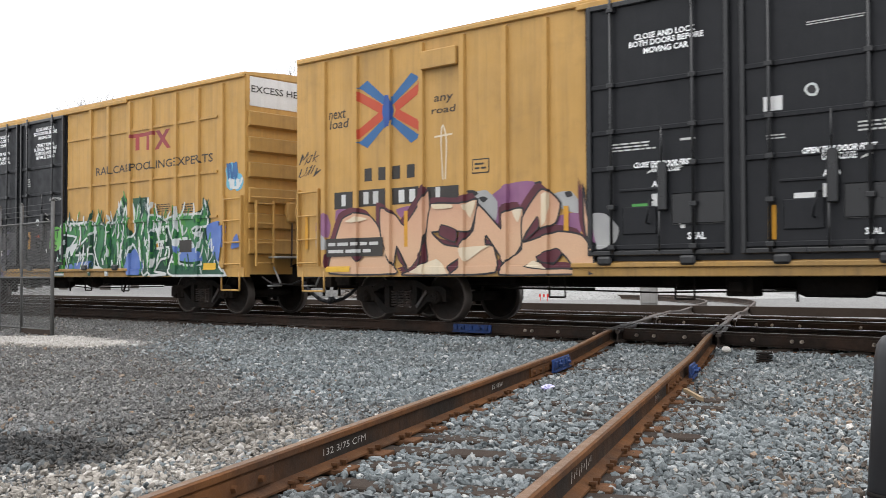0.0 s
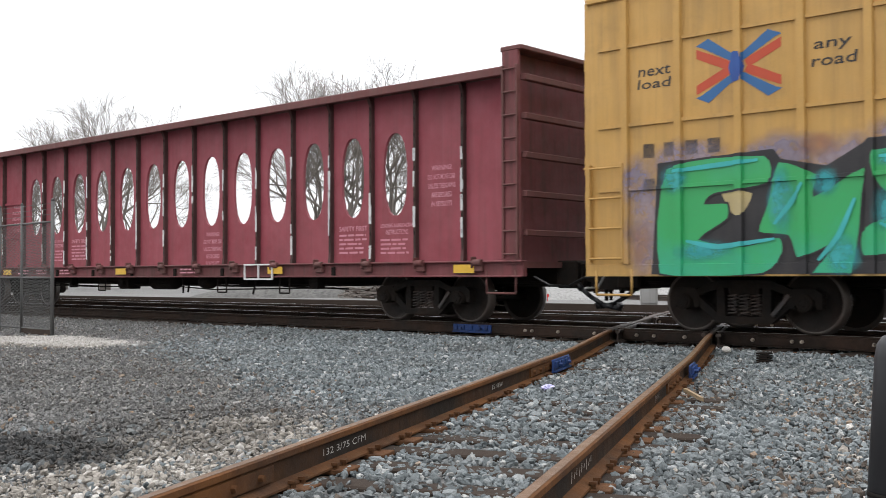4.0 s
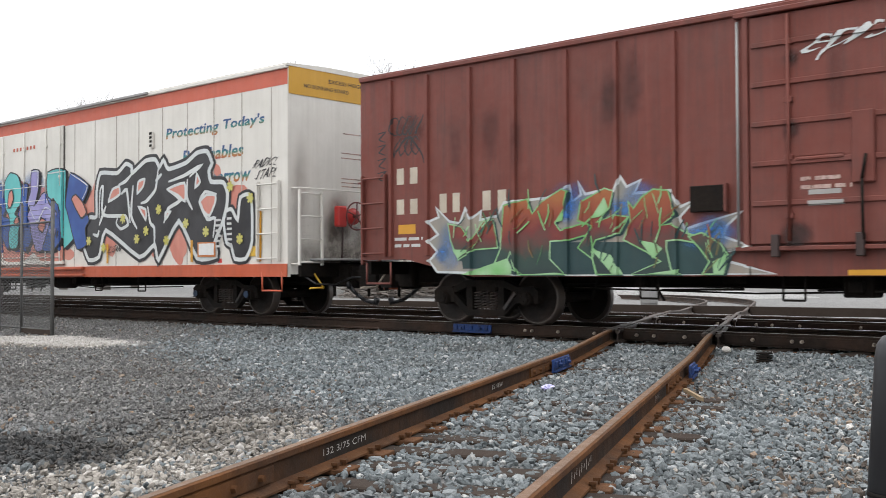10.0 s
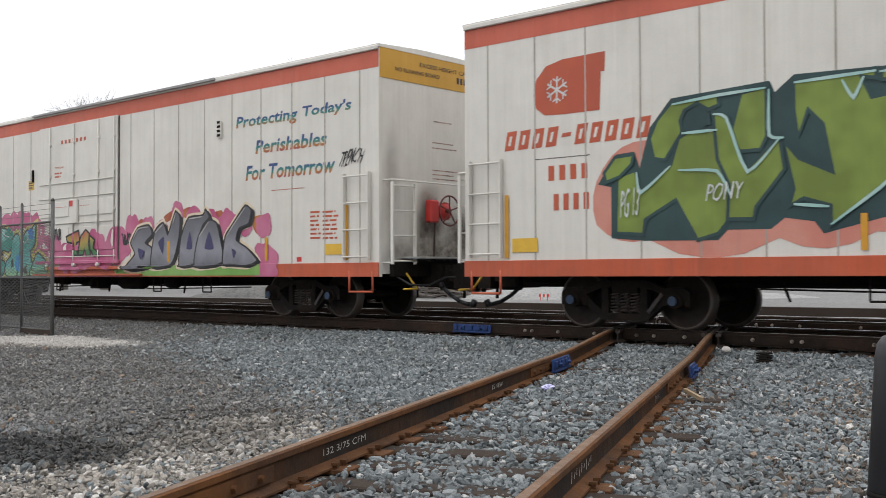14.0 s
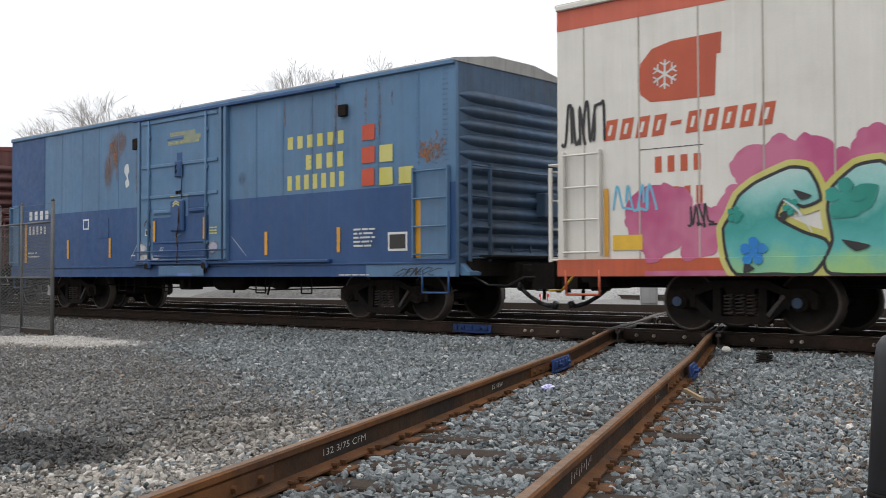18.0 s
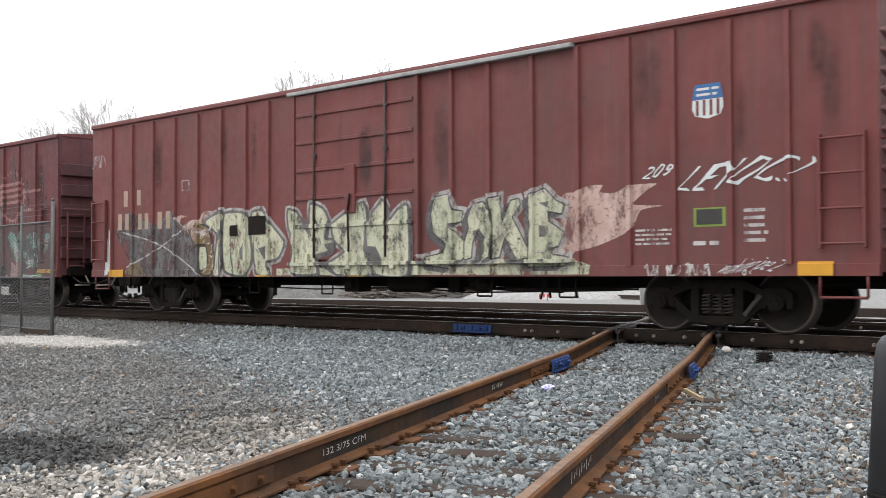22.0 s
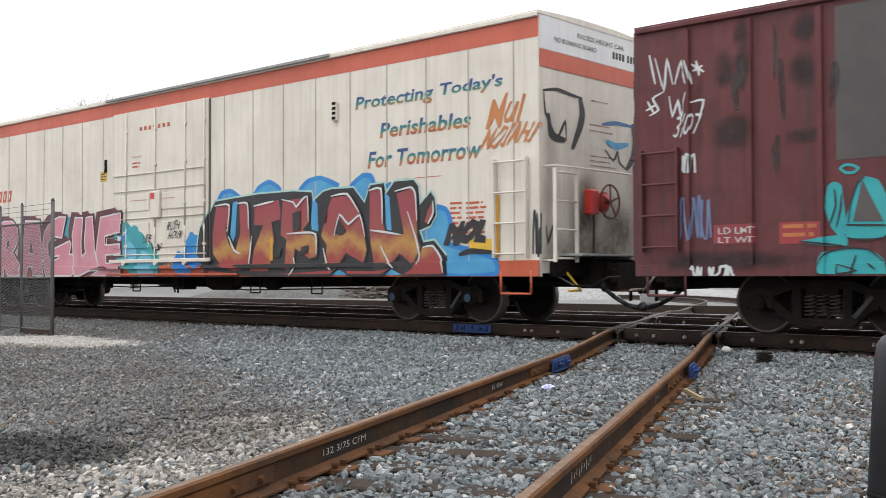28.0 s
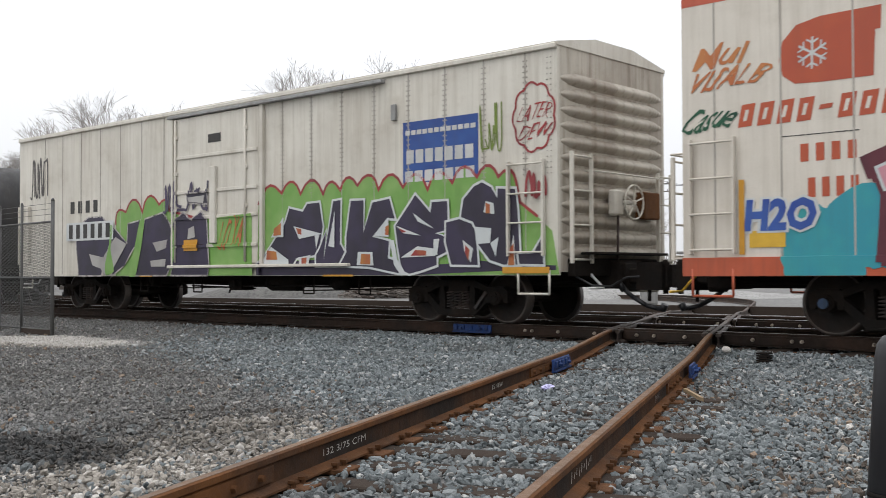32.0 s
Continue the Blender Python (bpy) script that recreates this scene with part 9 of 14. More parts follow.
for k, q in enumerate(wild):
    flecks(D, q, 16, 0.30, 0.024, (INK["leaf_light"], INK["dusk_teal"], INK["rustred"]), 50 + k, 0.030, 1.3, 0.7, wild_root)
part("vent_plate", boxes((-2.45, -1.92, -1.68, -1.60, 1.68, 2.04), bev=0.01), "under", D["ob"])
part("vent_rim", boxes((-1.94, -1.90, -1.70, -1.60, 1.66, 2.06), bev=0.01), "up_brown", D["ob"])
for a, b in ((-0.95, -0.30), (0.45, 1.05)):
    part("pressed_rib", boxes((a, b, -1.70, -1.655, 2.26, 2.34), bev=0.03), "up_brown", D["ob"])
part("conduit", rod(bmesh.new(), (-1.74, -1.66, 1.2), (-1.74, -1.66, 4.2), 0.018, 8), "roof_grey", D["ob"], "thin grey pipe")
bars(D, 2, -0.88, 1.88, -0.20, 2.10, INK["old_wash_pale"], 0.008, 15)
mist(D, [(-0.95, 1.32, 0.28, 0.22), (-1.0, 2.70, 0.14, 0.16), (-0.98, 3.62, 0.12, 0.12), (-0.1, 2.2, 0.16, 0.2)], "soot", 0.009, 0.8, 0.05, "grease round the lock rods")
lettering(D, "eprsc.", -0.84, 3.58, 0.65, 3.90, INK["white"], -0.008, 0.1, 0.014, "tag", "white looping tag", 0.25)
sky_letter_1 = [(1.84, 2.25), (1.92, 3.06), (2.27, 3.11), (2.22, 2.72), (2.5, 3.3), (2.72, 3.21), (2.67, 2.83), (3.08, 3.24), (3.22, 3.14), (3.43, 3.08), (3.37, 2.92), (3.15, 2.86), (3, 2.63), (2.86, 2.47), (2.63, 2.16), (2.47, 2.22), (2.59, 2.5), (2.32, 2.6), (2.18, 2.4), (2.01, 2.19), (1.86, 2.16)]
sky_letter_2 = [(3.01, 2.13), (2.8, 2.19), (2.95, 2.46), (2.86, 2.72), (3.09, 2.86), (3.43, 3), (3.78, 3.2), (3.93, 3.15), (3.87, 2.95), (3.52, 2.9), (3.37, 2.8), (3.64, 2.79), (3.58, 2.61), (3.28, 2.53), (3.37, 2.43), (3.73, 2.47), (3.84, 2.37), (3.69, 2.14)]
sky_letter_3 = [(3.93, 3.11), (4.17, 3.17), (4.38, 3.02), (4.47, 2.82), (4.42, 2.66), (4.26, 2.65), (4.2, 2.76), (4.08, 2.69), (4.07, 2.39), (4.2, 2.29), (4.34, 2.37), (4.42, 2.25), (4.21, 2.05), (3.98, 2.12), (3.86, 2.37), (3.86, 2.79)]
sky_letter_4 = [(4.5, 2.85), (4.71, 2.87), (4.67, 2.69), (4.82, 2.75), (5.11, 3.21), (5.46, 2.98), (5.33, 2.74), (5.22, 2.6), (5.31, 2.51), (5.25, 2.29), (4.93, 2.28), (4.74, 2.33), (4.66, 2.11), (4.46, 2.08), (4.37, 2.25), (4.48, 2.51)]
sky_letter = [sky_letter_1, sky_letter_2, sky_letter_3, sky_letter_4]
sky_hole_1 = [(3.09, 2.65), (3.28, 2.71), (3.2, 2.59)]
sky_hole_2 = [(4.11, 2.57), (4.19, 2.65), (4.19, 2.45), (4.12, 2.39)]
sky_hole = [sky_hole_1, sky_hole_2]
sky_shine_1 = [(1.94, 3.04), (2.25, 3.09)]
sky_shine_2 = [(2.5, 3.28), (2.7, 3.2)]
sky_shine_3 = [(3.08, 3.22), (3.21, 3.13)]
sky_shine_4 = [(3.46, 2.94), (3.8, 3.16), (3.91, 3.13)]
sky_shine_5 = [(3.95, 3.09), (4.17, 3.14), (4.35, 3.01)]
sky_shine_6 = [(5.12, 3.18), (5.44, 2.97)]
sky_shine_7 = [(2.01, 2.23), (2.18, 2.42)]
sky_shine_8 = [(3.01, 2.15), (3.67, 2.16)]
sky_shine = [sky_shine_1, sky_shine_2, sky_shine_3, sky_shine_4, sky_shine_5, sky_shine_6, sky_shine_7, sky_shine_8]
pink_bit_1 = [(1.66, 2.77), (1.81, 2.82), (1.79, 2.43), (1.7, 2.5)]
pink_bit_2 = [(2.13, 2.22), (2.43, 2.17), (2.41, 2.02), (2.17, 2.05)]
pink_bit_3 = [(2.76, 2.07), (2.97, 2.05), (2.95, 1.94), (2.78, 1.95)]
pink_bit_4 = [(4.51, 2.93), (4.68, 3.05), (4.85, 3), (4.76, 2.87)]
pink_bit_5 = [(5.27, 2.56), (5.45, 2.76), (5.66, 2.78), (5.63, 2.53), (5.48, 2.28), (5.31, 2.26)]
pink_bit_6 = [(4.93, 2.09), (5.17, 2.11), (5.2, 1.99), (4.97, 1.97)]
pink_bit_7 = [(3.56, 3.25), (3.65, 3.27), (3.68, 3.19), (3.59, 3.17)]
pink_bit_8 = [(1.33, 2.83), (1.51, 2.83), (1.56, 2.72), (1.39, 2.72)]
pink_bit_9 = [(5.77, 2.87), (5.94, 2.91), (6.02, 2.82), (5.88, 2.76)]
pink_bit_10 = [(4.41, 2.02), (4.81, 2.03), (4.81, 1.89), (4.44, 1.89)]
pink_bit = [pink_bit_1, pink_bit_2, pink_bit_3, pink_bit_4, pink_bit_5, pink_bit_6, pink_bit_7, pink_bit_8, pink_bit_9, pink_bit_10]
silver_letter_1 = [(2.11, 1.29), (2.16, 1.43), (2.36, 1.84), (2.61, 2), (2.78, 1.95), (2.81, 1.74), (2.61, 1.66), (2.41, 1.55), (2.65, 1.58), (2.73, 1.37), (2.66, 1.08), (2.4, 1), (2.21, 1.08)]
silver_letter_2 = [(2.8, 1.16), (2.85, 1.53), (2.94, 1.78), (3.18, 1.97), (3.27, 1.75), (3.5, 1.95), (3.72, 1.98), (3.94, 1.93), (4.07, 1.65), (4.03, 1.34), (4.02, 1.06), (3.84, 0.98), (3.76, 1.34), (3.62, 1.03), (3.35, 0.96), (3.26, 1.27), (3.08, 0.96), (2.89, 1.03)]
silver_letter_3 = [(4.1, 1.02), (4.13, 1.53), (4.25, 1.83), (4.45, 1.86), (4.49, 1.59), (4.41, 1.25), (4.53, 1.19), (4.65, 1.16), (4.56, 0.98)]
silver_letter_4 = [(4.6, 1.09), (4.56, 1.55), (4.65, 1.82), (4.85, 1.84), (4.93, 1.69), (4.85, 1.47), (4.72, 1.4), (4.93, 1.23), (4.89, 1.01), (4.8, 0.9)]
silver_letter = [silver_letter_1, silver_letter_2, silver_letter_3, silver_letter_4]
silver_hole_1 = [(2.41, 1.21), (2.51, 1.28), (2.54, 1.15), (2.43, 1.11)]
silver_hole_2 = [(3.36, 1.36), (3.63, 1.35), (3.59, 1.22), (3.39, 1.23)]
silver_hole_3 = [(3.94, 1.14), (4.04, 1.15), (4.03, 1.09)]
silver_hole = [silver_hole_1, silver_hole_2, silver_hole_3]
slate_ground_1 = [(1.8, 1.31), (1.9, 1.22), (2.79, 0.96), (4.72, 0.83), (5.19, 1.09), (5.58, 1.23), (5.54, 0.9), (5.19, 0.86), (4.96, 0.83), (1.9, 0.83), (1.78, 1.04)]
for q in pink_bit:
    figure(D, q, INK["magenta"], 0.004, "cloud", label="pink spray cloud")
mural(D, "sky blue block-letter graffiti with deep blue outline", sky_letter, INK["sky"], INK["royal"], 0.03, INK["royal"], (0.08, -0.10), halo=INK["royal"], hw=0.17, gaps=sky_hole, gap_ink=INK["magenta"], gap_edge=INK["royal"], shine=sky_shine, shine_ink=INK["white"], sw=0.025, off=0.010, smooth=False)
mist(D, [(2.3, 1.65, 0.65, 0.5), (3.2, 1.55, 0.9, 0.55), (4.2, 1.5, 0.9, 0.55), (5.0, 1.5, 0.8, 0.5)], "straw", 0.0045, 1.0, 0.07, "yellowish spray cloud")
figure(D, slate_ground_1, INK["slate"], 0.006, "fade", smooth=False)
mural(D, "silver bubble-letter graffiti with dark outline", silver_letter, INK["silver"], INK["bronze"], 0.05, INK["bronze"], (0.10, -0.02), gaps=silver_hole, gap_ink=INK["bronze"], off=0.010)
scrawl(D, 5.71, 2.33, 6.01, 2.81, 0.016, INK["old_white"], 6, 4)
scrawl(D, 8.58, 2.84, 8.95, 3.04, 0.03, INK["white"], 7, 3)
scrawl(D, 8.63, 1.59, 8.96, 1.86, 0.04, INK["straw"], 8, 3)
sx0, sz0, sx1, sz1 = 6.71, 2.72, 7.44, 3.41
w, h = sx1 - sx0, sz1 - sz0
shape(D, [[(sx0 + a * w, sz0 + b * h) for a, b in ((0.5, 0), (0.85, 0.12), (0.98, 0.45), (0.9, 0.8), (1.0, 1.0), (0.0, 1.0), (0.1, 0.8), (0.02, 0.45), (0.15, 0.12))]], INK["old_white"], 0.004, "shield", "worn white shield emblem")
shape(D, [[(sx0 + a * w, sz0 + b * h) for a, b in ((0.1, 0.56), (0.9, 0.56), (0.86, 0.78), (0.94, 0.95), (0.06, 0.95), (0.14, 0.78))]], INK["patch"], 0.008, "shield_top")
for q in ((6.82, 1.61, 7.33, 1.88), (0.99, 1.60, 1.39, 1.90)):
    panel(D, *q, "white_panel", 0.004, "data_panel")
    panel(D, q[0] + 0.05, q[1] + 0.05, q[2] - 0.05, q[3] - 0.05, "black_ink", 0.008, "data_field")
for q, n, sd in (((7.66, 1.25, 7.90, 1.91), 6, 3), ((8.64, 2.07, 8.96, 2.24), 2, 4), ((-0.78, 1.66, -0.24, 1.94), 2, 5), ((8.65, 1.43, 8.90, 1.48), 1, 6)):
    bars(D, n, *q, INK["fog"], 0.004, sd)
reflectors(D, [(8.40, 1.36)], 0.98, 0.11)
panel(D, -0.28, 0.81, 0.24, 0.88, "reflector", 0.03, "reflector")
panel(D, 5.96, 1.29, 6.40, 1.39, "reflector", 0.03, "reflector")
panel(D, 3.09, 1.34, 3.53, 1.41, "reflector", 0.03, "reflector")


SLOGAN_Z = [(3.75 - 0.02, 4.05), (3.25 - 0.02, 3.52), (2.73 - 0.02, 3.03)]
RAINBOW = [fade_ink("slogan_%d" % k, z0, z1, (0.42, 0.05, 0.06), (0.50, 0.20, 0.04), (0.02, 0.24, 0.20), (0.015, 0.09, 0.24), (0.02, 0.06, 0.22)) for k, (z0, z1) in enumerate(SLOGAN_Z)]
RL = 20.78
RB0, RB1 = 4.54, 4.88


def reefer(key, cx, label, wall, gold_end, seed, over=None):
    over = over or wall
    c = shell(key, "refrigerator_car", label, cx, RL, 0.80, 4.90, (wall, wall, "orange_sill"), ends="flat", tc=15.4, roof=wall, roof_h=0.10, joint_top=RB0, joint_mat="seam", panel_joints=[x for x in row(-9.9, 9.9, 22) if not -1.90 < x < 1.93])
    ob, W, L = c["ob"], 1.6, RL
    low_sill(c, 0.80, 1.055, "orange_sill", 0.03)
    part("sill_lip", boxes((-2.06, 2.90, -1.72, -1.63, 0.98, 1.05), (-2.06, 2.90, -1.70, -1.63, 0.83, 0.88), bev=0.01), "orange_sill", ob)
    c["side"].levels.append((0.98, 1.05, 0.12, -2.06, 2.90))
    panel(c, -L / 2, RB0, L / 2, RB1, "orange_band", 0.003, "color_band", "orange band under the eaves")
    # plug door with four lock rods and level bars
    x0, x1 = -1.82, 1.86
    d = plug_door(c, x0, x1, 1.10, RB0 + 0.02, wall, 0.05, (), (), 0.024, rod_mat=wall)
    for x in (x0 + 0.58, (x0 + x1) / 2 - 0.10, x1 - 0.80, x1 - 0.10):
        for za, zb, rm in ((1.13, 1.45, wall), (1.45, 2.9 if key == "E" else 1.9, over), (2.9 if key == "E" else 1.9, RB0, wall)):
            part("locking_bar", rod(bmesh.new(), (x, -W - 0.075, za), (x, -W - 0.075, zb), 0.016, 8), rm, d)
        for z in (1.5, 2.4, 3.3, 4.1):
            part("bracket", boxes((x - 0.05, x + 0.05, -W - 0.09, -W - 0.048, z - 0.03, z + 0.03), bev=0.006), over if 1.4 < z < (2.6 if key == "E" else 1.9) else wall, d)
    # door-edge gasket strips kept dark: the gap's shade is put into their colour
    for xa in (x0 - 0.03, x1 + 0.005):
        part("door_gasket", boxes((xa, xa + 0.025, -W - 0.03, -W + 0.002, 1.10, RB0)), "gasket", d)
    for z in (1.30, 2.12, 2.75, 3.12):
        part("level_bar", rod(bmesh.new(), (x0 + 0.05, -W - 0.066, z), (x1 - 0.05, -W - 0.066, z), 0.012, 8), over if 1.4 < z < (2.6 if key == "E" else 1.9) else wall, d)
    for xa, xb in ((x0 + 0.1, x0 + 1.5), (x1 - 1.7, x1 - 0.1)):
        c["side"].levels += [(2.28, 2.66, 0.068, xa, xb), (1.45, 2.02, 0.068, xa, xb)]
        part("pressed_panel", boxes((xa, xb, -W - 0.068, -W - 0.048, 2.28, 2.66), bev=0.012), over if over is not wall and key == "E" else wall, d)
        part("pressed_panel", boxes((xa, xb, -W - 0.068, -W - 0.048, 1.45, 2.02), bev=0.012), over if over is not wall and key == "E" else wall, d)
    part("door_sill", boxes((x0 - 0.1, x1 + 0.1, -W - 0.11, -W - 0.052, 1.12, 1.20), bev=0.01), over if key == "F" else wall, d)
    for x in (x0 + 0.55, (x0 + x1) / 2, x1 - 0.75):
        part("roller", rod(bmesh.new(), (x, -W - 0.15, 1.10), (x, -W - 0.05, 1.10), 0.045, 10), wall, d)
    part("lock_box", boxes((x0 + 1.62, x0 + 1.98, -W - 0.13, -W - 0.05, 2.1, 2.7), bev=0.02), over if key == "E" else wall, d)
    if key != "E":
        panel(c, x0 + 1.66, 2.52, x0 + 1.82, 2.66, "red", 0.088, "decal")
    door_track(c, x0 - 0.3, 5.63, RB1 + 0.03, "roof_grey", d=0.10, h=0.06)
    part("latch_plate", boxes((x0 - 0.42, x0 - 0.36, -1.64, -1.60, 3.25, 3.55)), "under", ob)
    part("door_vent", boxes((5.70, 5.81, -1.66, -1.60, 3.67, 4.02), bev=0.01), wall, ob)
    for k in range(4):
        part("louvre", boxes((5.71, 5.80, -1.672, -1.655, 3.70 + 0.09 * k, 3.72 + 0.03 + 0.09 * k)), "under", ob)
    # ends
    hs = 1
    for s in (-1, 1):
        x = s * L / 2
        part("end_cap", boxes((min(x, x + s * 0.012), max(x, x + s * 0.012), -W + 0.02, W - 0.02, 4.36, 4.95), bev=0.003), "gold_panel" if gold_end else "white_panel", ob, "painted panel across the end's top")
        if not gold_end:
            part("end_band", boxes((min(x, x + s * 0.012), max(x, x + s * 0.012), -W + 0.02, W - 0.02, 4.08, 4.355)), "orange_band", ob)
        if s > 0:
            end_lettering(c, "EXCESS HEIGHT CAR", -0.55, 4.68, 0.85, 4.76, "black_ink", x + 0.016)
            end_lettering(c, "NO RUNNING BOARD", -1.20, 4.52, 0.0, 4.60, "black_ink", x + 0.016)
            for k in range(8):
                y = 0.5 + 0.10 * k + (0.06 if k > 3 else 0)
                part("number_bar", boxes((x + 0.012, x + 0.016, y, y + 0.065, 4.50, 4.62)), "black_ink", ob)
            for k, (y, z, w) in enumerate(((-0.15, 3.7, 0.5), (-0.2, 3.3, 0.6), (-0.2, 3.2, 0.7), (-0.2, 2.78, 0.8), (-0.2, 2.70, 0.6), (-0.2, 2.62, 0.8))):
                part("small_print", boxes((x + 0.001, x + 0.004, y, y + w, z, z + 0.022)), INK["old_wash_pale"], ob)
        end_ladder(ob, x + s * 0.22, -1.50, -0.92, 1.02, 2.48, 4, wall)
        end_ladder(ob, x + s * 0.22, 1.06, 1.50, 1.02, 2.40, 4, wall)
        part("platform", boxes((min(x, x + s * 0.42), max(x, x + s * 0.42), -1.05, 1.05, 1.12, 1.16), bev=0.006), "roof_grey", ob)
        grab(ob, [(x, -1.5, 2.52), (x + s * 0.24, -1.5, 2.52), (x + s * 0.24, 1.5, 2.52)], wall)
        grab(ob, [(x, -1.5, 1.05), (x + s * 0.24, -1.5, 1.05)], wall)
        grab(ob, [(x + s * 0.05, -1.0, 0.9), (x + s * 0.36, -1.0, 0.58), (x + s * 0.36, -1.35, 0.58)], "placard", 0.018, "uncoupling_lever")
        part("buffer_beam", boxes((min(x, x + s * 0.10), max(x, x + s * 0.10), -1.35, 1.35, 0.80, 1.08), bev=0.012), "under", ob)
        a, b = (-L / 2 + 0.14, -L / 2 + 0.78) if s < 0 else (L / 2 - 0.86, L / 2 - 0.22)
        ladder(ob, a, b, 1.10, 2.68, 4, wall, -W - 0.06)
    hand_brake(ob, L / 2 + 0.03, -0.18, 2.02, "red", 1, "red_worn")
    part("brake_drum", lathe_x(L / 2 + 0.04, L / 2 + 0.22, 0.0, 2.02, 0.17), "red", ob, "red cast brake drum")
    grab(ob, [(L / 2 + 0.1, 0.05, 1.80), (L / 2 + 0.28, 0.25, 1.74)], "roof_grey", 0.02, "release_handle")
    end_mist(c, [(0.0, 1.1, 1.7, 0.65), (-0.3, 1.7, 0.5, 0.8), (0.7, 1.5, 0.7, 0.7)], "soot_brown", L / 2 + 0.0045, 0.75)
    end_mist(c, [(-0.2, 2.25, 0.35, 0.35), (1.2, 2.4, 0.4, 1.1), (-1.3, 2.5, 0.25, 1.3)], "rust", L / 2 + 0.0055, 0.30)
    for px in (-7.7, 7.7):
        for e in (-0.89, 0.89):
            part("bearing_cap", rod(bmesh.new(), (px + e, -1.205, WR), (px + e, -1.222, WR), 0.07, 16), "cap_blue", ob, "blue painted bearing cap")
    stirrups(ob, L, 1.62, "orange_sill")
    # emblem: a rounded block C joined to a T, with a snowflake
    ex0, ez0, ex1, ez1 = -8.98, 3.27, -7.66, 4.13
    w, h = ex1 - ex0, ez1 - ez0
    shape(c, [[(ex0 + a * w, ez0 + b * h) for a, b in ((0.16, 0.02), (0.44, 0.0), (0.44, 0.74), (0.66, 0.74), (0.72, 0.0), (0.92, 0.0), (0.94, 0.66), (0.99, 0.66), (1.0, 1.0), (0.42, 0.98), (0.18, 0.9), (0.04, 0.68), (0.0, 0.4), (0.04, 0.16))]], "orange_ink", 0.004, "emblem", "orange block emblem with a white snowflake")
    shape(c, [[(ex0 + a * w, ez0 + b * h) for a, b in ((0.44, 0.0), (0.66, 0.0), (0.70, 0.05), (0.66, 0.5), (0.44, 0.5))]], "orange_ink", 0.004, "emblem")
    bm = bmesh.new()
    sx, sz, sr = ex0 + 0.34 * w, ez0 + 0.45 * h, 0.24 * h
    for k in range(3):
        a = math.pi * k / 3 + 0.5
        stroke(c, [(sx - sr * math.cos(a), sz - sr * math.sin(a)), (sx + sr * math.cos(a), sz + sr * math.sin(a))], 0.03, None, bm=bm)
        for e in (-1, 1):
            for f in (-0.5, 0.5):
                px, pz = sx + e * sr * 0.62 * math.cos(a), sz + e * sr * 0.62 * math.sin(a)
                stroke(c, [(px, pz), (px + e * 0.09 * math.cos(a + f * 2), pz + e * 0.09 * math.sin(a + f * 2))], 0.022, None, bm=bm)
    part("snowflake", drape(c["side"], bm, 0.009), "white_ink", ob)
    for k in range(10):
        xa = -9.56 + 0.268 * k
        if k == 4:
            shape(c, [[(xa + 0.03, 2.92), (xa + 0.20, 2.93), (xa + 0.22, 2.99), (xa + 0.05, 2.98)]], "orange_ink", 0.004, "owner_bar")
        else:
            shape(c, [[(xa, 2.79), (xa + 0.195, 2.80), (xa + 0.255, 3.10), (xa + 0.06, 3.09)]], "orange_ink", 0.004, "owner_bar")
            shape(c, [[(xa + 0.075, 2.87), (xa + 0.125, 2.87), (xa + 0.165, 3.02), (xa + 0.115, 3.02)]], wall, 0.007, "bar_slot")
    bars(c, 1, -8.96, 2.63, -7.67, 2.63, "black_ink", 0.004, 2)
    digits(c, 4, -8.75, 2.27, -7.94, 2.50, "orange_ink", name="owner_bar")
    digits(c, 4, -8.65, 1.81, -7.92, 2.06, "orange_ink")
    panel(c, -2.47, 3.04, -2.17, 3.29, "placard", 0.004, "placard")
    panel(c, -9.41, 1.18, -8.91, 1.40, "placard", 0.012, "placard")
    bars(c, 3, -2.44, 3.07, -2.20, 3.26, "black_ink", 0.008, 2)
    digits(c, 7, -0.76, 4.09, 0.51, 4.18, "orange_ink", off=0.005, name="name_bar")
    lettering(c, "OPENING", -1.02, 3.49, -0.57, 3.54, "orange_ink", off=0.004)
    bars(c, 2, -1.02, 3.25, -0.67, 3.42, "orange_ink", 0.004, 3)
    bars(c, 1, -1.08, 2.51, 0.93, 2.54, "orange_ink", 0.004, 5)
    # slogan
    lettering(c, "Protecting", 6.28, 3.75, 8.17, 4.05, RAINBOW[0], 0.026, 0.20, name="slogan")
    lettering(c, "Today's", 8.31, 3.79, 9.68, 4.06, RAINBOW[0], 0.026, 0.20, name="slogan")
    lettering(c, "Perishables", 6.92, 3.25, 9.02, 3.52, RAINBOW[1], 0.026, 0.20, name="slogan")
    lettering(c, "For Tomorrow", 6.61, 2.73, 9.24, 3.03, RAINBOW[2], 0.026, 0.20, name="slogan")
    bars(c, 1, 7.41, 2.50, 8.42, 2.51, "orange_ink", 0.004, 8)
    for q, sd in (((8.55, 1.49, 8.85, 2.06), 1), ((8.90, 1.48, 9.34, 2.05), 2)):
        bars(c, 7, *q, "orange_ink", 0.004, sd)
    panel(c, 8.97, 1.21, 9.49, 1.41, "placard", 0.012, "placard")
    panel(c, 8.16, 1.09, 8.30, 1.18, "red", 0.004, "decal")
    reflectors(c, [(9.57, 1.11), (-9.51, 1.09)], 1.0, 0.08)
    reflectors(c, [(3.90, 1.12), (7.26, 1.12), (-3.91, 1.12)], 0.46)
    return c


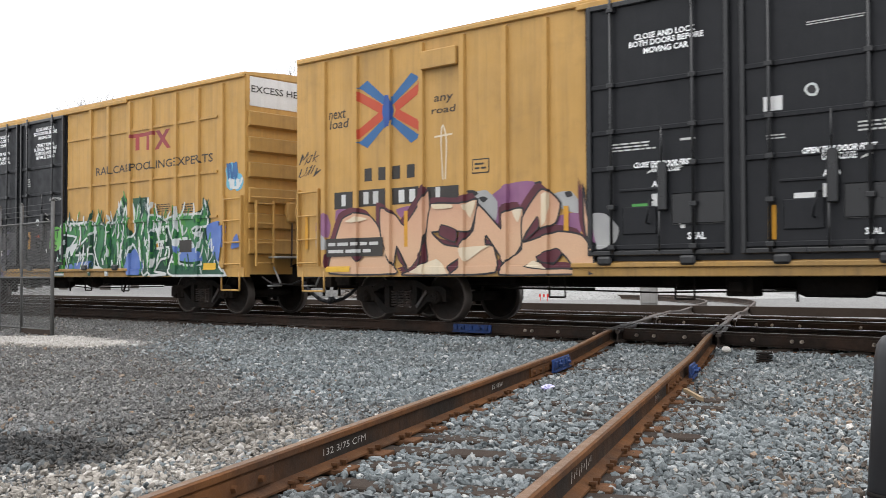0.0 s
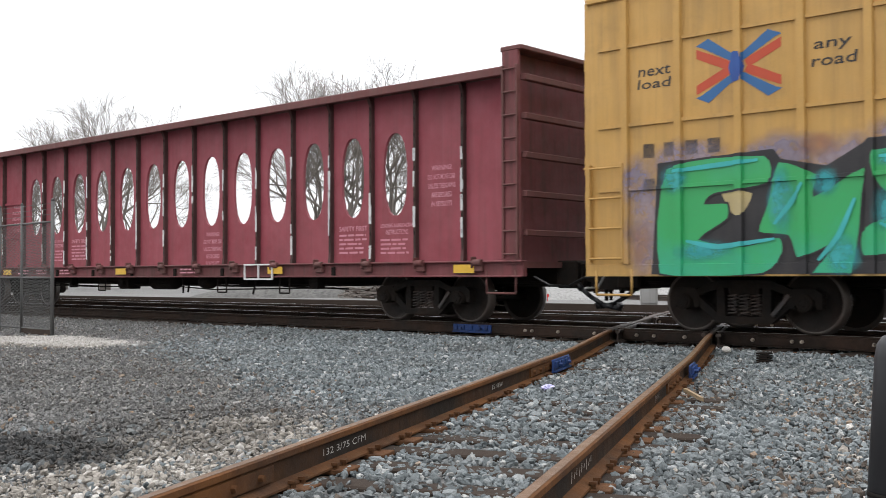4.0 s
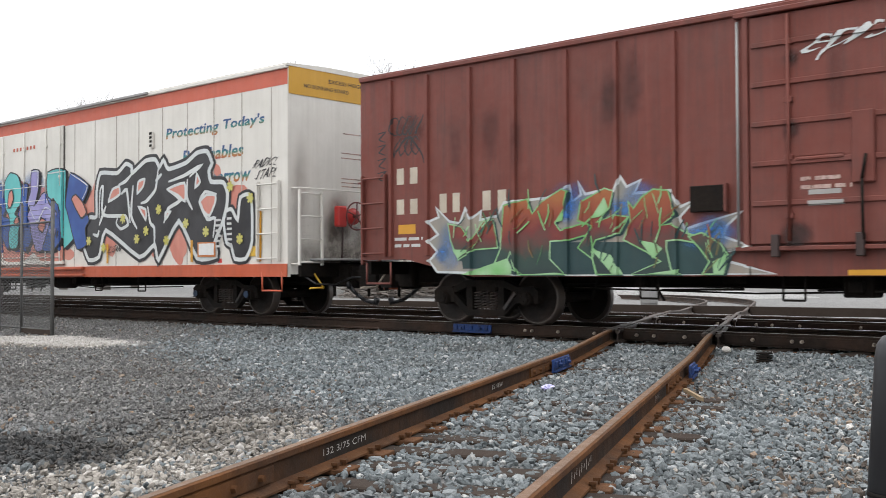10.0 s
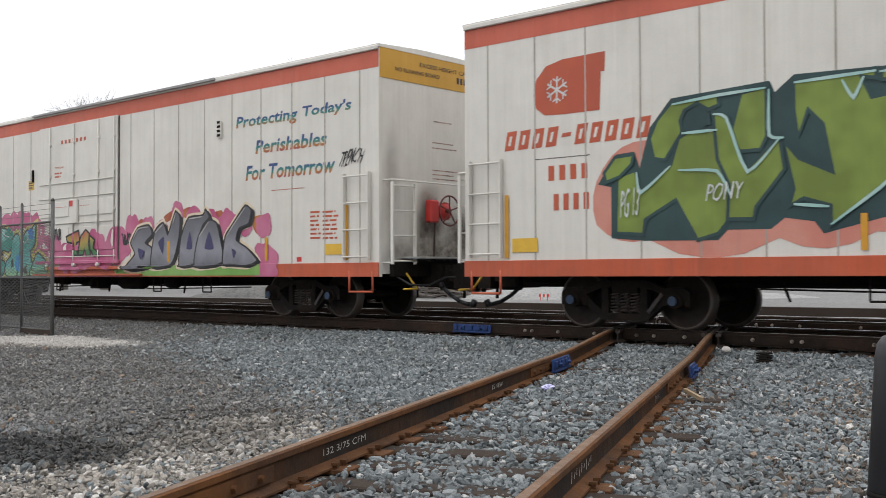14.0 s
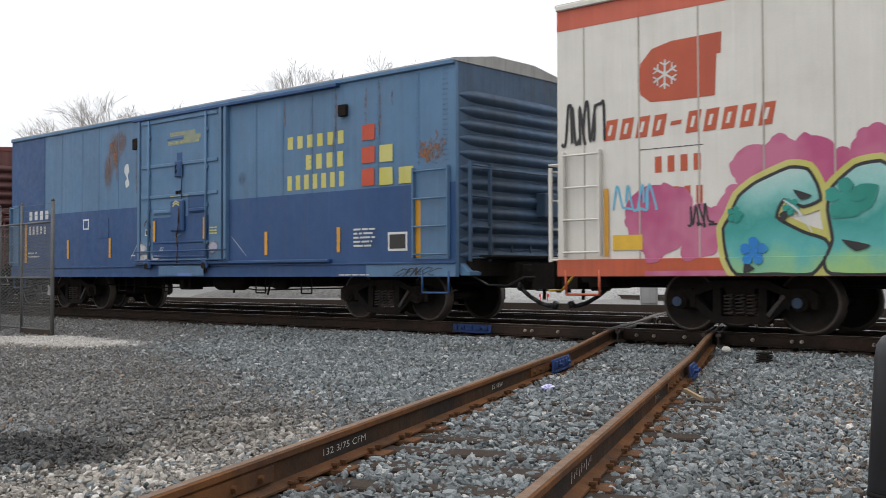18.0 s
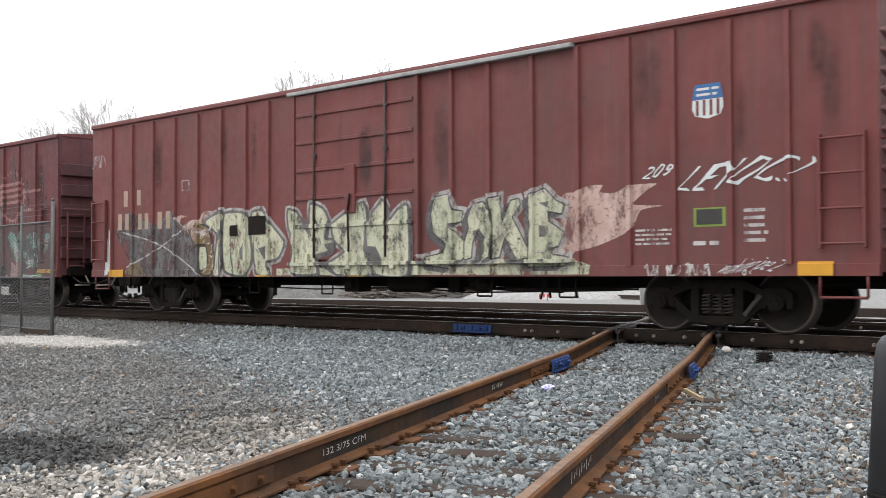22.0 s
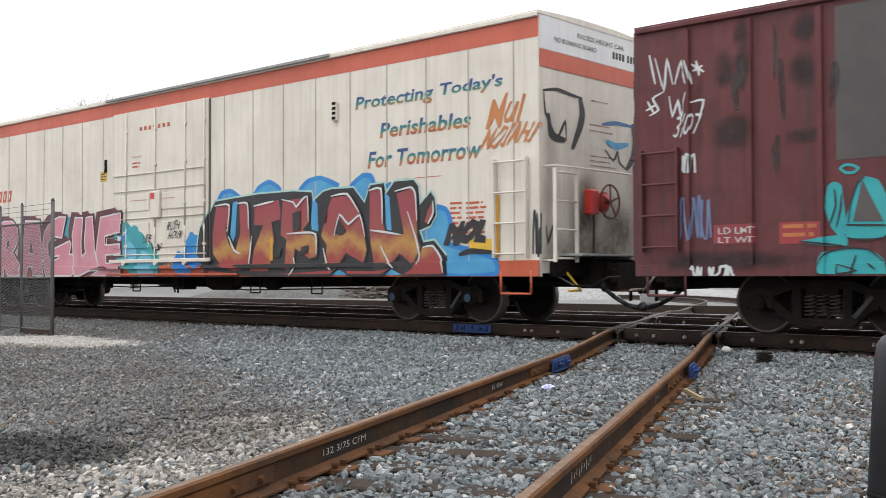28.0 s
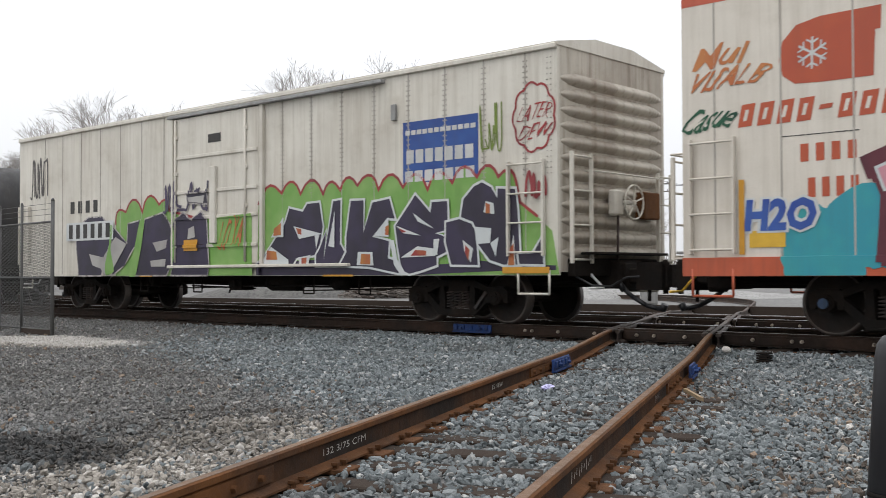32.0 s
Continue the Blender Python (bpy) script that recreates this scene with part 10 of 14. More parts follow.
# ---- first reefer ----
E_ = reefer("E", -91.68, "white refrigerator car with orange sill and black, blue and green graffiti", "reefer_white", True, 1, INK["royal_blue"])
outline_118 = [(-7.83, 1.56), (-7.71, 2.40), (-6.97, 2.75), (-5.01, 2.80), (-2.79, 2.71), (-2.41, 2.58), (-2.98, 1.57), (-3.76, 1.35), (-5.01, 1.30), (-6.96, 1.33)]
outline_119 = [(-2.41, 3.10), (-1.17, 3.18), (-0.84, 3.23), (0.05, 3.19), (0.88, 3.06), (2.07, 2.83), (2.06, 1.50), (2.39, 1.34), (1.93, 1.24), (0.42, 1.43), (-1.69, 1.48), (-1.87, 2.60)]
outline_120 = [(3.20, 2.89), (3.47, 3.19), (3.60, 3.23), (3.40, 2.13), (3.19, 1.61), (2.64, 1.41), (2.50, 2.02)]
outline_121 = [(3.79, 1.90), (4.29, 1.72), (4.10, 1.27), (3.79, 1.48)]
outline_122 = [(6.38, 1.73), (6.78, 1.99), (7.12, 1.57), (6.92, 1.21), (6.87, 1.07), (6.67, 1.12)]
outline_123 = [(7.83, 3.02), (8.01, 3.16), (8.23, 3.07), (8.23, 2.79), (7.92, 2.80)]
outline_124 = [(8.35, 2.29), (8.61, 2.60), (8.89, 2.66), (9.13, 2.59), (9.28, 2.21), (9.04, 1.74), (8.51, 1.77)]
outline_125 = [(5.68, 1.43), (5.88, 1.45), (5.79, 1.23)]
for q in [outline_118, outline_119] + [outline_120, outline_121, outline_122, outline_123, outline_124, outline_125]:
    figure(E_, scallops(q + q[:1], 4, 0.14)[:-1], INK["salmon"], 0.004, "cloud", smooth=False, label="salmon spray cloud")
mist(E_, [(-2.6, 3.0, 0.5, 0.35), (-1.2, 3.2, 0.8, 0.35), (0.4, 3.15, 0.8, 0.4), (1.6, 2.9, 0.6, 0.4)], "azure", 0.0055, 0.55, 0.08, "blue overspray above the letters")
olive_letter_1 = [(-7.46, 2.25), (-7.15, 2.33), (-7.09, 2.02), (-6.58, 2.37), (-6.46, 2.73), (-6.29, 2.82), (-5.73, 2.83), (-5.66, 2.28), (-5.46, 2.02), (-5.39, 1.92), (-5.87, 1.38), (-6.18, 1.3), (-6.51, 1.87), (-7, 1.61), (-7.03, 1.4), (-7.49, 1.43)]
olive_letter_2 = [(-6.58, 3.23), (-5.86, 3.28), (-5.84, 3.13), (-6, 3.08), (-6.17, 3.19), (-6.36, 3.11), (-6.43, 2.98), (-6.4, 2.81), (-6.67, 2.44), (-6.85, 2.47), (-6.92, 2.76), (-6.8, 3.01)]
olive_letter_3 = [(-5.93, 3.04), (-5.72, 2.97), (-5.45, 2.22), (-4.99, 2.63), (-4.92, 2.19), (-5.32, 1.72), (-5.35, 1.56), (-5.73, 1.57), (-5.7, 2.03), (-5.87, 2.39)]
olive_letter_4 = [(-5.52, 3.25), (-5.16, 3.3), (-5.16, 2.64), (-5.25, 2.47), (-5.56, 2.47), (-5.66, 2.77)]
olive_letter_5 = [(-4.92, 2.53), (-4.73, 2.32), (-4.29, 2.11), (-4.41, 2.73), (-4.6, 2.93), (-4.73, 2.61), (-4.79, 2.95), (-4.79, 3.33), (-3.74, 3.35), (-3.74, 3.23), (-3.92, 3.27), (-3.8, 3), (-3.56, 3.03), (-3.45, 2.52), (-3.45, 2.11), (-3.69, 1.9), (-4.32, 1.44), (-4.32, 1.69), (-4.67, 1.8), (-4.86, 1.71), (-4.8, 1.93)]
olive_letter_6 = [(-3.68, 3.32), (-3.08, 3.33), (-3.05, 2.94), (-3.16, 2.5), (-3.33, 2.42), (-3.28, 2.1), (-3.05, 2.58), (-3.06, 1.64), (-3.57, 1.62), (-3.59, 2.07), (-3.43, 2.16), (-3.56, 3.03), (-3.33, 3.05), (-3.27, 3.18), (-3.68, 3.2)]
olive_letter_7 = [(-7.68, 2.32), (-7.49, 2.54), (-7.18, 2.56), (-7.21, 2.42), (-7.41, 2.25), (-7.65, 2.18)]
olive_letter = [olive_letter_1, olive_letter_2, olive_letter_3, olive_letter_4, olive_letter_5, olive_letter_6, olive_letter_7]
olive_base_1 = [(-7.8, 2.16), (-7.49, 2.58), (-7.18, 2.6), (-7.09, 2.36), (-6.92, 2.92), (-6.58, 3.3), (-5.12, 3.37), (-5.05, 3.21), (-4.79, 3.41), (-3.04, 3.35), (-3.01, 2.94), (-2.93, 2.84), (-3.01, 1.6), (-3.06, 1.48), (-3.67, 1.52), (-4.42, 1.34), (-4.54, 1.5), (-4.93, 1.56), (-5.12, 1.42), (-5.73, 1.43), (-5.87, 1.29), (-6.37, 1.3), (-7, 1.31), (-7.57, 1.36), (-7.57, 2.11)]
olive_shine_1 = [(-6.55, 3.21), (-5.86, 3.26), (-5.16, 3.28)]
olive_shine_2 = [(-5.12, 3.26), (-5.12, 2.65), (-4.92, 2.6)]
olive_shine_3 = [(-5.93, 3.01), (-5.73, 2.94), (-5.43, 2.19), (-4.97, 2.61)]
olive_shine_4 = [(-4.78, 3.3), (-3.74, 3.32)]
olive_shine_5 = [(-3.7, 3.3), (-3.1, 3.31), (-3.08, 2.96)]
olive_shine_6 = [(-4.32, 1.45), (-3.71, 1.88), (-3.47, 2.1)]
olive_shine_7 = [(-6.4, 2.79), (-5.86, 2.79)]
olive_shine_8 = [(-4.34, 1.68), (-4.8, 1.73)]
olive_shine_9 = [(-3.54, 3), (-3.4, 2.35), (-3.3, 2.09)]
olive_shine_10 = [(-6.46, 2.28), (-5.87, 2.23), (-5.67, 1.88)]
olive_shine_11 = [(-7.13, 2.3), (-7.06, 2), (-6.58, 2.35)]
olive_shine_12 = [(-3.33, 2.49), (-3.13, 2.5), (-3.04, 2.85)]
olive_shine_13 = [(-4.16, 3.26), (-4.02, 3.02), (-3.89, 3.27)]
olive_shine = [olive_shine_1, olive_shine_2, olive_shine_3, olive_shine_4, olive_shine_5, olive_shine_6, olive_shine_7, olive_shine_8, olive_shine_9, olive_shine_10, olive_shine_11, olive_shine_12, olive_shine_13]
olive_hole_1 = [(-6.12, 3.03), (-5.98, 3.03), (-5.95, 2.87), (-6.09, 2.86)]
olive_hole = [olive_hole_1]
figure(E_, olive_base_1, INK["dusk_teal"], 0.007, "letter_shadow", smooth=False)
mural(E_, "olive green wildstyle graffiti with pale inner lines", olive_letter, INK["olive"], INK["dusk_teal"], 0.05, gaps=olive_hole, gap_ink=INK["dusk_teal"], shine=olive_shine, shine_ink=INK["pale_teal"], sw=0.045, off=0.010, smooth=False)
lettering(E_, "PONY", -6.02, 1.83, -5.50, 2.07, INK["white"], 0.0, 0, 0.040, "tag", wave=0.1)
outline_132 = [(-2.32, 3.40), (-1.91, 3.39), (-1.82, 2.83), (-1.74, 3.26), (-1.05, 3.29), (-1.01, 2.72), (-1.18, 2.44), (-1.69, 2.41), (-1.69, 1.89), (-2.05, 1.43), (-2.69, 1.42), (-2.98, 1.82), (-2.93, 2.42), (-2.41, 2.81), (-2.14, 2.85)]
outline_133 = [(-1.69, 2.41), (-1.18, 2.41), (-0.84, 2.31), (-0.88, 1.52), (-1.18, 1.76), (-1.43, 2.00), (-1.69, 1.89)]
outline_134 = [(-1.13, 3.35), (-0.84, 3.56), (-0.43, 3.46), (-0.23, 3.11), (-0.27, 2.72), (-0.55, 2.46), (-0.35, 2.34), (-0.35, 1.67), (-0.51, 1.54), (-0.80, 1.55), (-0.88, 1.80), (-0.84, 2.37), (-1.05, 2.61), (-1.17, 2.96)]
outline_135 = [(-0.19, 3.19), (0.14, 3.19), (0.04, 2.54), (0.46, 1.86), (0.04, 1.44), (-0.19, 1.67), (-0.23, 2.50)]
outline_136 = [(0.28, 3.01), (0.32, 3.53), (0.73, 3.51), (0.69, 3.03), (0.50, 2.62), (0.88, 2.91), (1.17, 2.94), (1.45, 2.60), (1.66, 2.38), (1.59, 1.87), (1.16, 1.52), (0.65, 1.45), (0.43, 1.76), (0.20, 2.25), (0.08, 2.64)]
outline_137 = [(1.06, 2.92), (1.52, 2.86), (1.86, 2.42), (1.86, 1.76), (1.51, 1.46), (0.94, 1.47), (1.16, 1.89), (1.31, 2.25), (1.59, 2.44), (1.24, 2.67)]
outline_138 = [(1.17, 3.44), (1.97, 3.45), (1.97, 2.52), (2.56, 1.91), (1.93, 1.50), (1.83, 1.86), (1.73, 2.59), (1.17, 2.83)]
outline_139 = [(2.21, 3.36), (3.07, 3.01), (2.79, 2.61), (2.47, 2.81), (2.27, 2.70), (2.72, 2.22), (3.00, 2.30), (3.10, 2.15), (2.91, 1.96), (2.97, 1.57), (2.52, 1.48), (2.07, 2.36), (1.97, 2.62)]
outline_140 = [(-2.55, 2.04), (-2.41, 2.33), (-2.05, 2.43), (-2.05, 2.26), (-2.27, 1.97)]
outline_141 = [(-0.88, 3.02), (-0.71, 3.09), (-0.63, 2.86), (-0.80, 2.62), (-0.94, 2.71)]
outline_142 = [(0.69, 2.07), (0.88, 2.30), (1.09, 2.21), (0.98, 1.92)]
outline_143 = [(2.27, 2.70), (2.47, 2.81), (2.79, 2.61), (2.97, 2.35), (2.72, 2.23)]
outline_144 = [(-0.59, 2.24), (-0.35, 2.40), (-0.31, 2.25), (-0.47, 2.18)]
outline_145 = [(-2.27, 3.37), (-1.94, 3.35), (-1.87, 2.83)]
outline_146 = [(-1.69, 3.23), (-1.07, 3.25)]
outline_147 = [(0.32, 3.50), (0.69, 3.49), (0.66, 3.06)]
outline_148 = [(1.21, 3.40), (1.94, 3.41)]
outline_149 = [(2.21, 3.34), (3.01, 3.00), (2.79, 2.69)]
outline_150 = [(0.20, 2.69), (0.65, 2.20), (1.09, 2.55), (1.45, 2.45)]
outline_151 = [(-2.88, 1.81), (-2.83, 2.35), (-2.41, 2.72)]
mural(E_, "royal blue, turquoise and lilac graffiti", [outline_132, outline_133, outline_134, outline_135, outline_136, outline_137, outline_138, outline_139], [INK[k] for k in ("royal_blue", "royal_blue", "aqua_light", "royal_blue", "lilac", "royal_blue", "aqua_light", "royal_blue")], INK["ink"], 0.035, INK["ink"], (0.10, -0.05),
    gaps=[outline_140, outline_141, outline_142, outline_143, outline_144], gap_ink=INK["salmon"], gap_edge=INK["ink"], shine=[outline_145, outline_146, outline_147, outline_148, outline_149, outline_150, outline_151], shine_ink=INK["white"], sw=0.03, off=0.012)
outline_152 = [(1.45, 3.02), (1.87, 3.04), (1.87, 2.58), (1.59, 2.70)]
figure(E_, outline_152, INK["aqua_light"], 0.045, "highlight")
outline_153 = [(2.78, 1.62), (2.85, 2.05), (3.10, 2.23), (3.40, 2.24), (3.40, 2.82), (3.57, 3.26), (4.30, 3.21), (4.67, 3.40), (4.91, 3.32), (4.94, 3.17), (5.48, 3.41), (5.87, 3.41), (6.03, 3.23), (6.19, 3.37), (6.39, 3.16), (7.04, 3.25), (7.43, 3.43), (7.79, 3.44), (7.97, 3.18), (7.86, 3.02), (7.94, 2.79), (8.36, 2.75), (8.50, 2.53), (8.48, 2.27), (8.35, 1.95), (8.08, 1.53), (8.12, 1.23), (7.45, 1.20), (6.78, 2.01), (6.01, 1.18), (5.85, 1.52), (5.24, 1.25), (3.82, 1.90), (3.52, 1.28), (3.06, 1.21)]
outline_154 = [(3.95, 2.57), (4.11, 2.84), (4.39, 2.89), (4.42, 2.71)]
outline_155 = [(5.16, 2.70), (5.20, 2.95), (5.45, 3.00), (5.39, 2.83)]
outline_156 = [(6.36, 2.72), (6.99, 2.82), (7.01, 2.43), (6.74, 2.57)]
outline_157 = [(7.39, 2.71), (7.44, 2.98), (7.56, 2.81)]
outline_158 = [(7.55, 2.39), (7.78, 2.52), (8.09, 2.50), (8.09, 2.35), (7.89, 2.08), (7.64, 2.21)]
outline_159 = [(5.22, 2.38), (5.50, 2.31), (5.50, 2.09)]
outline_160 = [(6.28, 2.21), (6.46, 2.22), (6.28, 2.07)]
outline_161 = [(3.53, 1.91), (3.46, 1.78), (3.26, 1.82)]
outline_162 = [(3.83, 2.47), (3.53, 2.02)]
outline_163 = [(3.53, 2.20), (3.57, 2.84), (3.70, 2.93), (3.69, 2.27), (4.66, 2.20), (4.78, 2.00), (4.48, 1.91), (4.29, 2.03), (4.34, 2.18)]
outline_164 = [(4.99, 2.89), (4.91, 2.20), (5.16, 1.89)]
outline_165 = [(4.48, 2.71), (4.73, 2.79), (4.87, 2.03)]
outline_166 = [(5.30, 2.46), (5.53, 2.50), (5.89, 2.74), (6.00, 3.20)]
outline_167 = [(5.85, 1.42), (5.85, 1.88), (5.69, 2.01), (5.58, 2.38)]
outline_168 = [(6.34, 2.72), (6.84, 2.46), (6.38, 2.29), (6.22, 1.98)]
outline_169 = [(7.11, 2.90), (7.07, 2.52), (7.29, 2.23)]
outline_170 = [(6.39, 2.88), (6.99, 2.98), (7.61, 3.16), (7.18, 2.94)]
outline_171 = [(8.02, 1.62), (8.09, 2.02), (7.82, 2.01), (7.55, 2.38), (7.74, 2.59), (8.14, 2.52)]
outline_172 = [(4.36, 2.92), (4.67, 3.00), (4.94, 3.15)]
outline_173 = [(5.89, 2.93), (6.13, 3.07)]
mural(E_, "black wildstyle graffiti outlined in white", [outline_153], INK["ink_grey"], INK["white"], 0.095, halo=INK["ink"], hw=0.24,
    gaps=[outline_154, outline_155, outline_156, outline_157, outline_158, outline_159, outline_160], gap_ink=INK["salmon"], gap_edge=INK["white"], glw=0.06,
    shine=[outline_161, outline_162, outline_163, outline_164, outline_165, outline_166, outline_167, outline_168, outline_169, outline_170, outline_171, outline_172, outline_173], shine_ink=INK["white"], sw=0.085, off=0.012)
outline_174 = [(8.37, 1.94), (8.45, 2.15), (8.64, 2.18), (8.84, 1.96), (8.93, 2.41), (9.28, 2.42), (9.31, 1.52), (9.11, 1.17), (8.75, 1.17), (8.63, 1.43), (8.47, 1.51)]
mural(E_, "black graffiti hook edged in white", [outline_174], INK["ink_grey"], INK["white"], 0.08, halo=INK["ink"], hw=0.2, off=0.012)
for q in ((3.08, 1.66), (4.58, 2.14), (5.16, 1.66), (5.53, 1.83), (6.03, 2.29), (6.33, 1.60), (7.06, 1.95), (7.78, 1.75), (8.93, 1.57), (9.27, 2.38), (3.75, 1.49), (8.61, 2.65)):
    bm = bmesh.new()
    for k in range(3):
        a = math.pi * k / 3 + q[0]
        stroke(E_, [(q[0] - 0.11 * math.cos(a), q[1] - 0.11 * math.sin(a)), (q[0] + 0.11 * math.cos(a), q[1] + 0.11 * math.sin(a))], 0.06, None, bm=bm)
    part("star_mark", drape(E_["side"], bm, 0.036), INK["yolk"], E_["ob"])
panel(E_, 7.49, 1.22, 8.12, 1.53, INK["orange"], 0.036, "placard")
panel(E_, 7.54, 1.26, 8.07, 1.50, "white_panel", 0.040, "placard")
bars(E_, 6, 8.12, 1.38, 8.34, 2.03, "white_ink", 0.036, 2)
bars(E_, 6, 8.51, 1.41, 8.70, 2.05, "white_ink", 0.036, 2)
lettering(E_, "RADICL", 9.38, 2.98, 10.11, 3.15, INK["ink"], 0.0, 0.2, 0.008, "tag", wave=0.2)
lettering(E_, "STAPL", 9.44, 2.75, 10.09, 2.94, INK["ink"], 0.0, 0.1, 0.008, "tag", wave=0.2)
lettering(E_, "SUGAN", 3.96, 1.37, 4.50, 1.53, INK["ink"], 0.0, 0.1, 0.030, "tag", wave=0.2)
lettering(E_, "PG 13", -7.39, 1.66, -7.09, 2.07, INK["white"], 0.0, 0, 0.036, "tag", wave=0.1)
lettering(E_, "2DX.", -3.55, 1.83, -3.14, 2.01, INK["white"], 0.0, 0, 0.036, "tag", wave=0.1)
scrawl(E_, -2.58, 2.46, -2.03, 2.78, 0.03, INK["white"], 4, 4, 0.036)

# ---- second reefer ----
F_ = reefer("F", -114.47, "white refrigerator car with orange sill and turquoise and grey graffiti", "reefer_white", True, 2, INK["magenta"])
blobs(F_, cloud_along(-7.19, -2.10, 2.20, 0.34, 14, 5, 0.12) + cloud_along(-8.68, -7.35, 1.5, 0.5, 3, 2) + cloud_along(-1.89, 1.86, 1.5, 0.42, 9, 7, 0.25) + cloud_along(2.46, 7.16, 2.0, 0.30, 9, 8, 0.2) + [(*(7.23, 1.06), 0.45), (*(-1.78, 1.92), 0.35)], INK["magenta"], 0.004, "cloud", "magenta spray cloud")
panel(F_, -8.86, 0.76, 2.01, 0.88, INK["magenta"], 0.004, "fade", "magenta overspray on the sill")
lagoon_1 = [(-7.57, 1.59), (-7.43, 1.87), (-7.19, 2.04), (-6.73, 2.21), (-6.48, 2.17), (-6.36, 1.97), (-6.32, 1.77), (-6.54, 1.69), (-6.8, 1.79), (-6.9, 1.57), (-6.55, 1.37), (-6.27, 1.27), (-6.2, 1.12), (-6.42, 0.83), (-6.93, 0.83), (-7.46, 0.83), (-7.62, 1.1), (-7.66, 1.44)]
lagoon_2 = [(-6.23, 1.64), (-6.17, 1.92), (-5.87, 2.17), (-5.57, 2.21), (-5.4, 2.1), (-5.28, 2.24), (-4.93, 2.39), (-4.99, 1.86), (-5.17, 1.64), (-5.23, 1.34), (-5.46, 1.11), (-5.4, 0.83), (-6.18, 0.83), (-6.27, 0.99), (-6.17, 1.26)]
lagoon_3 = [(-4.94, 1.84), (-4.89, 2.04), (-4.67, 2.11), (-4.54, 2.01), (-4.29, 2.05), (-4.13, 1.87), (-4.18, 1.69), (-4.45, 1.54), (-4.39, 1.32), (-4.67, 1.18), (-4.61, 0.97), (-4.68, 0.83), (-5.35, 0.83), (-5.46, 0.88), (-5.29, 1.25), (-5.17, 1.6)]
lagoon_4 = [(-4.29, 1.82), (-4.03, 2.09), (-3.72, 2.11), (-3.51, 2.01), (-3.32, 1.87), (-3.27, 1.62), (-3.53, 1.47), (-3.83, 1.52), (-4.04, 1.31), (-3.73, 1.22), (-3.67, 0.97), (-3.84, 0.83), (-4.57, 0.83), (-4.62, 1.01), (-4.4, 1.22), (-4.4, 1.53)]
lagoon_5 = [(-3.33, 1.77), (-3.09, 1.95), (-2.95, 1.9), (-2.85, 1.69), (-2.88, 1.45), (-2.95, 1.12), (-3, 0.83), (-3.54, 0.83), (-3.65, 0.96), (-3.63, 1.22), (-3.38, 1.38)]
lagoon_6 = [(-2.86, 1.61), (-2.76, 1.81), (-2.48, 2.03), (-2.34, 1.98), (-2.03, 2.17), (-2.08, 1.66), (-2.22, 1.54), (-2.31, 1.43), (-2.23, 1.19), (-1.95, 1.26), (-2.09, 0.95), (-2.32, 0.83), (-2.96, 0.83), (-2.86, 1.12)]
lagoon_7 = [(-2.23, 1.07), (-2.01, 1.38), (-1.79, 1.42), (-1.53, 1.29), (-1.36, 1.17), (-1.38, 0.83), (-2.26, 0.83)]
lagoon = [lagoon_1, lagoon_2, lagoon_3, lagoon_4, lagoon_5, lagoon_6, lagoon_7]
lagoon_dark_1 = [(-6.67, 1.92), (-6.42, 1.83), (-6.57, 1.78)]
lagoon_dark_2 = [(-6.05, 1.26), (-5.69, 1.18), (-5.88, 1.11)]
lagoon_dark_3 = [(-6.86, 1.61), (-6.7, 1.69), (-6.8, 1.49)]
lagoon_dark_4 = [(-5.46, 1.61), (-5.32, 1.79), (-5.41, 1.52)]
lagoon_dark_5 = [(-4.48, 1.65), (-4.29, 1.71), (-4.35, 1.58)]
lagoon_dark_6 = [(-4.04, 1.46), (-3.77, 1.42), (-4.02, 1.33)]
lagoon_dark_7 = [(-4.25, 0.97), (-4.04, 1), (-4, 0.9), (-4.21, 0.87)]
lagoon_dark_8 = [(-3.36, 1.21), (-3.24, 1.31), (-3.2, 1.11), (-3.3, 1.03)]
lagoon_dark_9 = [(-2.68, 0.96), (-2.49, 1.12), (-2.41, 0.88)]
lagoon_dark_10 = [(-2.36, 1.49), (-2.18, 1.52), (-2.31, 1.45)]
lagoon_dark_11 = [(-7.33, 0.99), (-7.19, 0.9), (-7.35, 0.84)]
lagoon_dark_12 = [(-5.02, 2.13), (-4.97, 2.33), (-4.93, 2.13)]
lagoon_dark = [lagoon_dark_1, lagoon_dark_2, lagoon_dark_3, lagoon_dark_4, lagoon_dark_5, lagoon_dark_6, lagoon_dark_7, lagoon_dark_8, lagoon_dark_9, lagoon_dark_10, lagoon_dark_11, lagoon_dark_12]
lagoon_line_1 = [(-5.17, 1.64), (-4.78, 1.77), (-4.43, 1.54)]
lagoon_line_2 = [(-5.4, 1.11), (-5.17, 1.25), (-4.89, 1.15)]
lagoon_line_3 = [(-4.03, 2.09), (-3.63, 1.89), (-3.29, 1.86)]
lagoon_line_4 = [(-4.62, 1.01), (-4.25, 1.1), (-3.94, 0.97)]
lagoon_line_5 = [(-2.76, 1.8), (-2.58, 1.68), (-2.4, 1.83)]
lagoon_line_6 = [(-2.01, 1.36), (-1.79, 1.18), (-1.38, 1.14)]
lagoon_line_7 = [(-6.8, 1.79), (-6.61, 1.65), (-6.42, 1.36)]
lagoon_line = [lagoon_line_1, lagoon_line_2, lagoon_line_3, lagoon_line_4, lagoon_line_5, lagoon_line_6, lagoon_line_7]
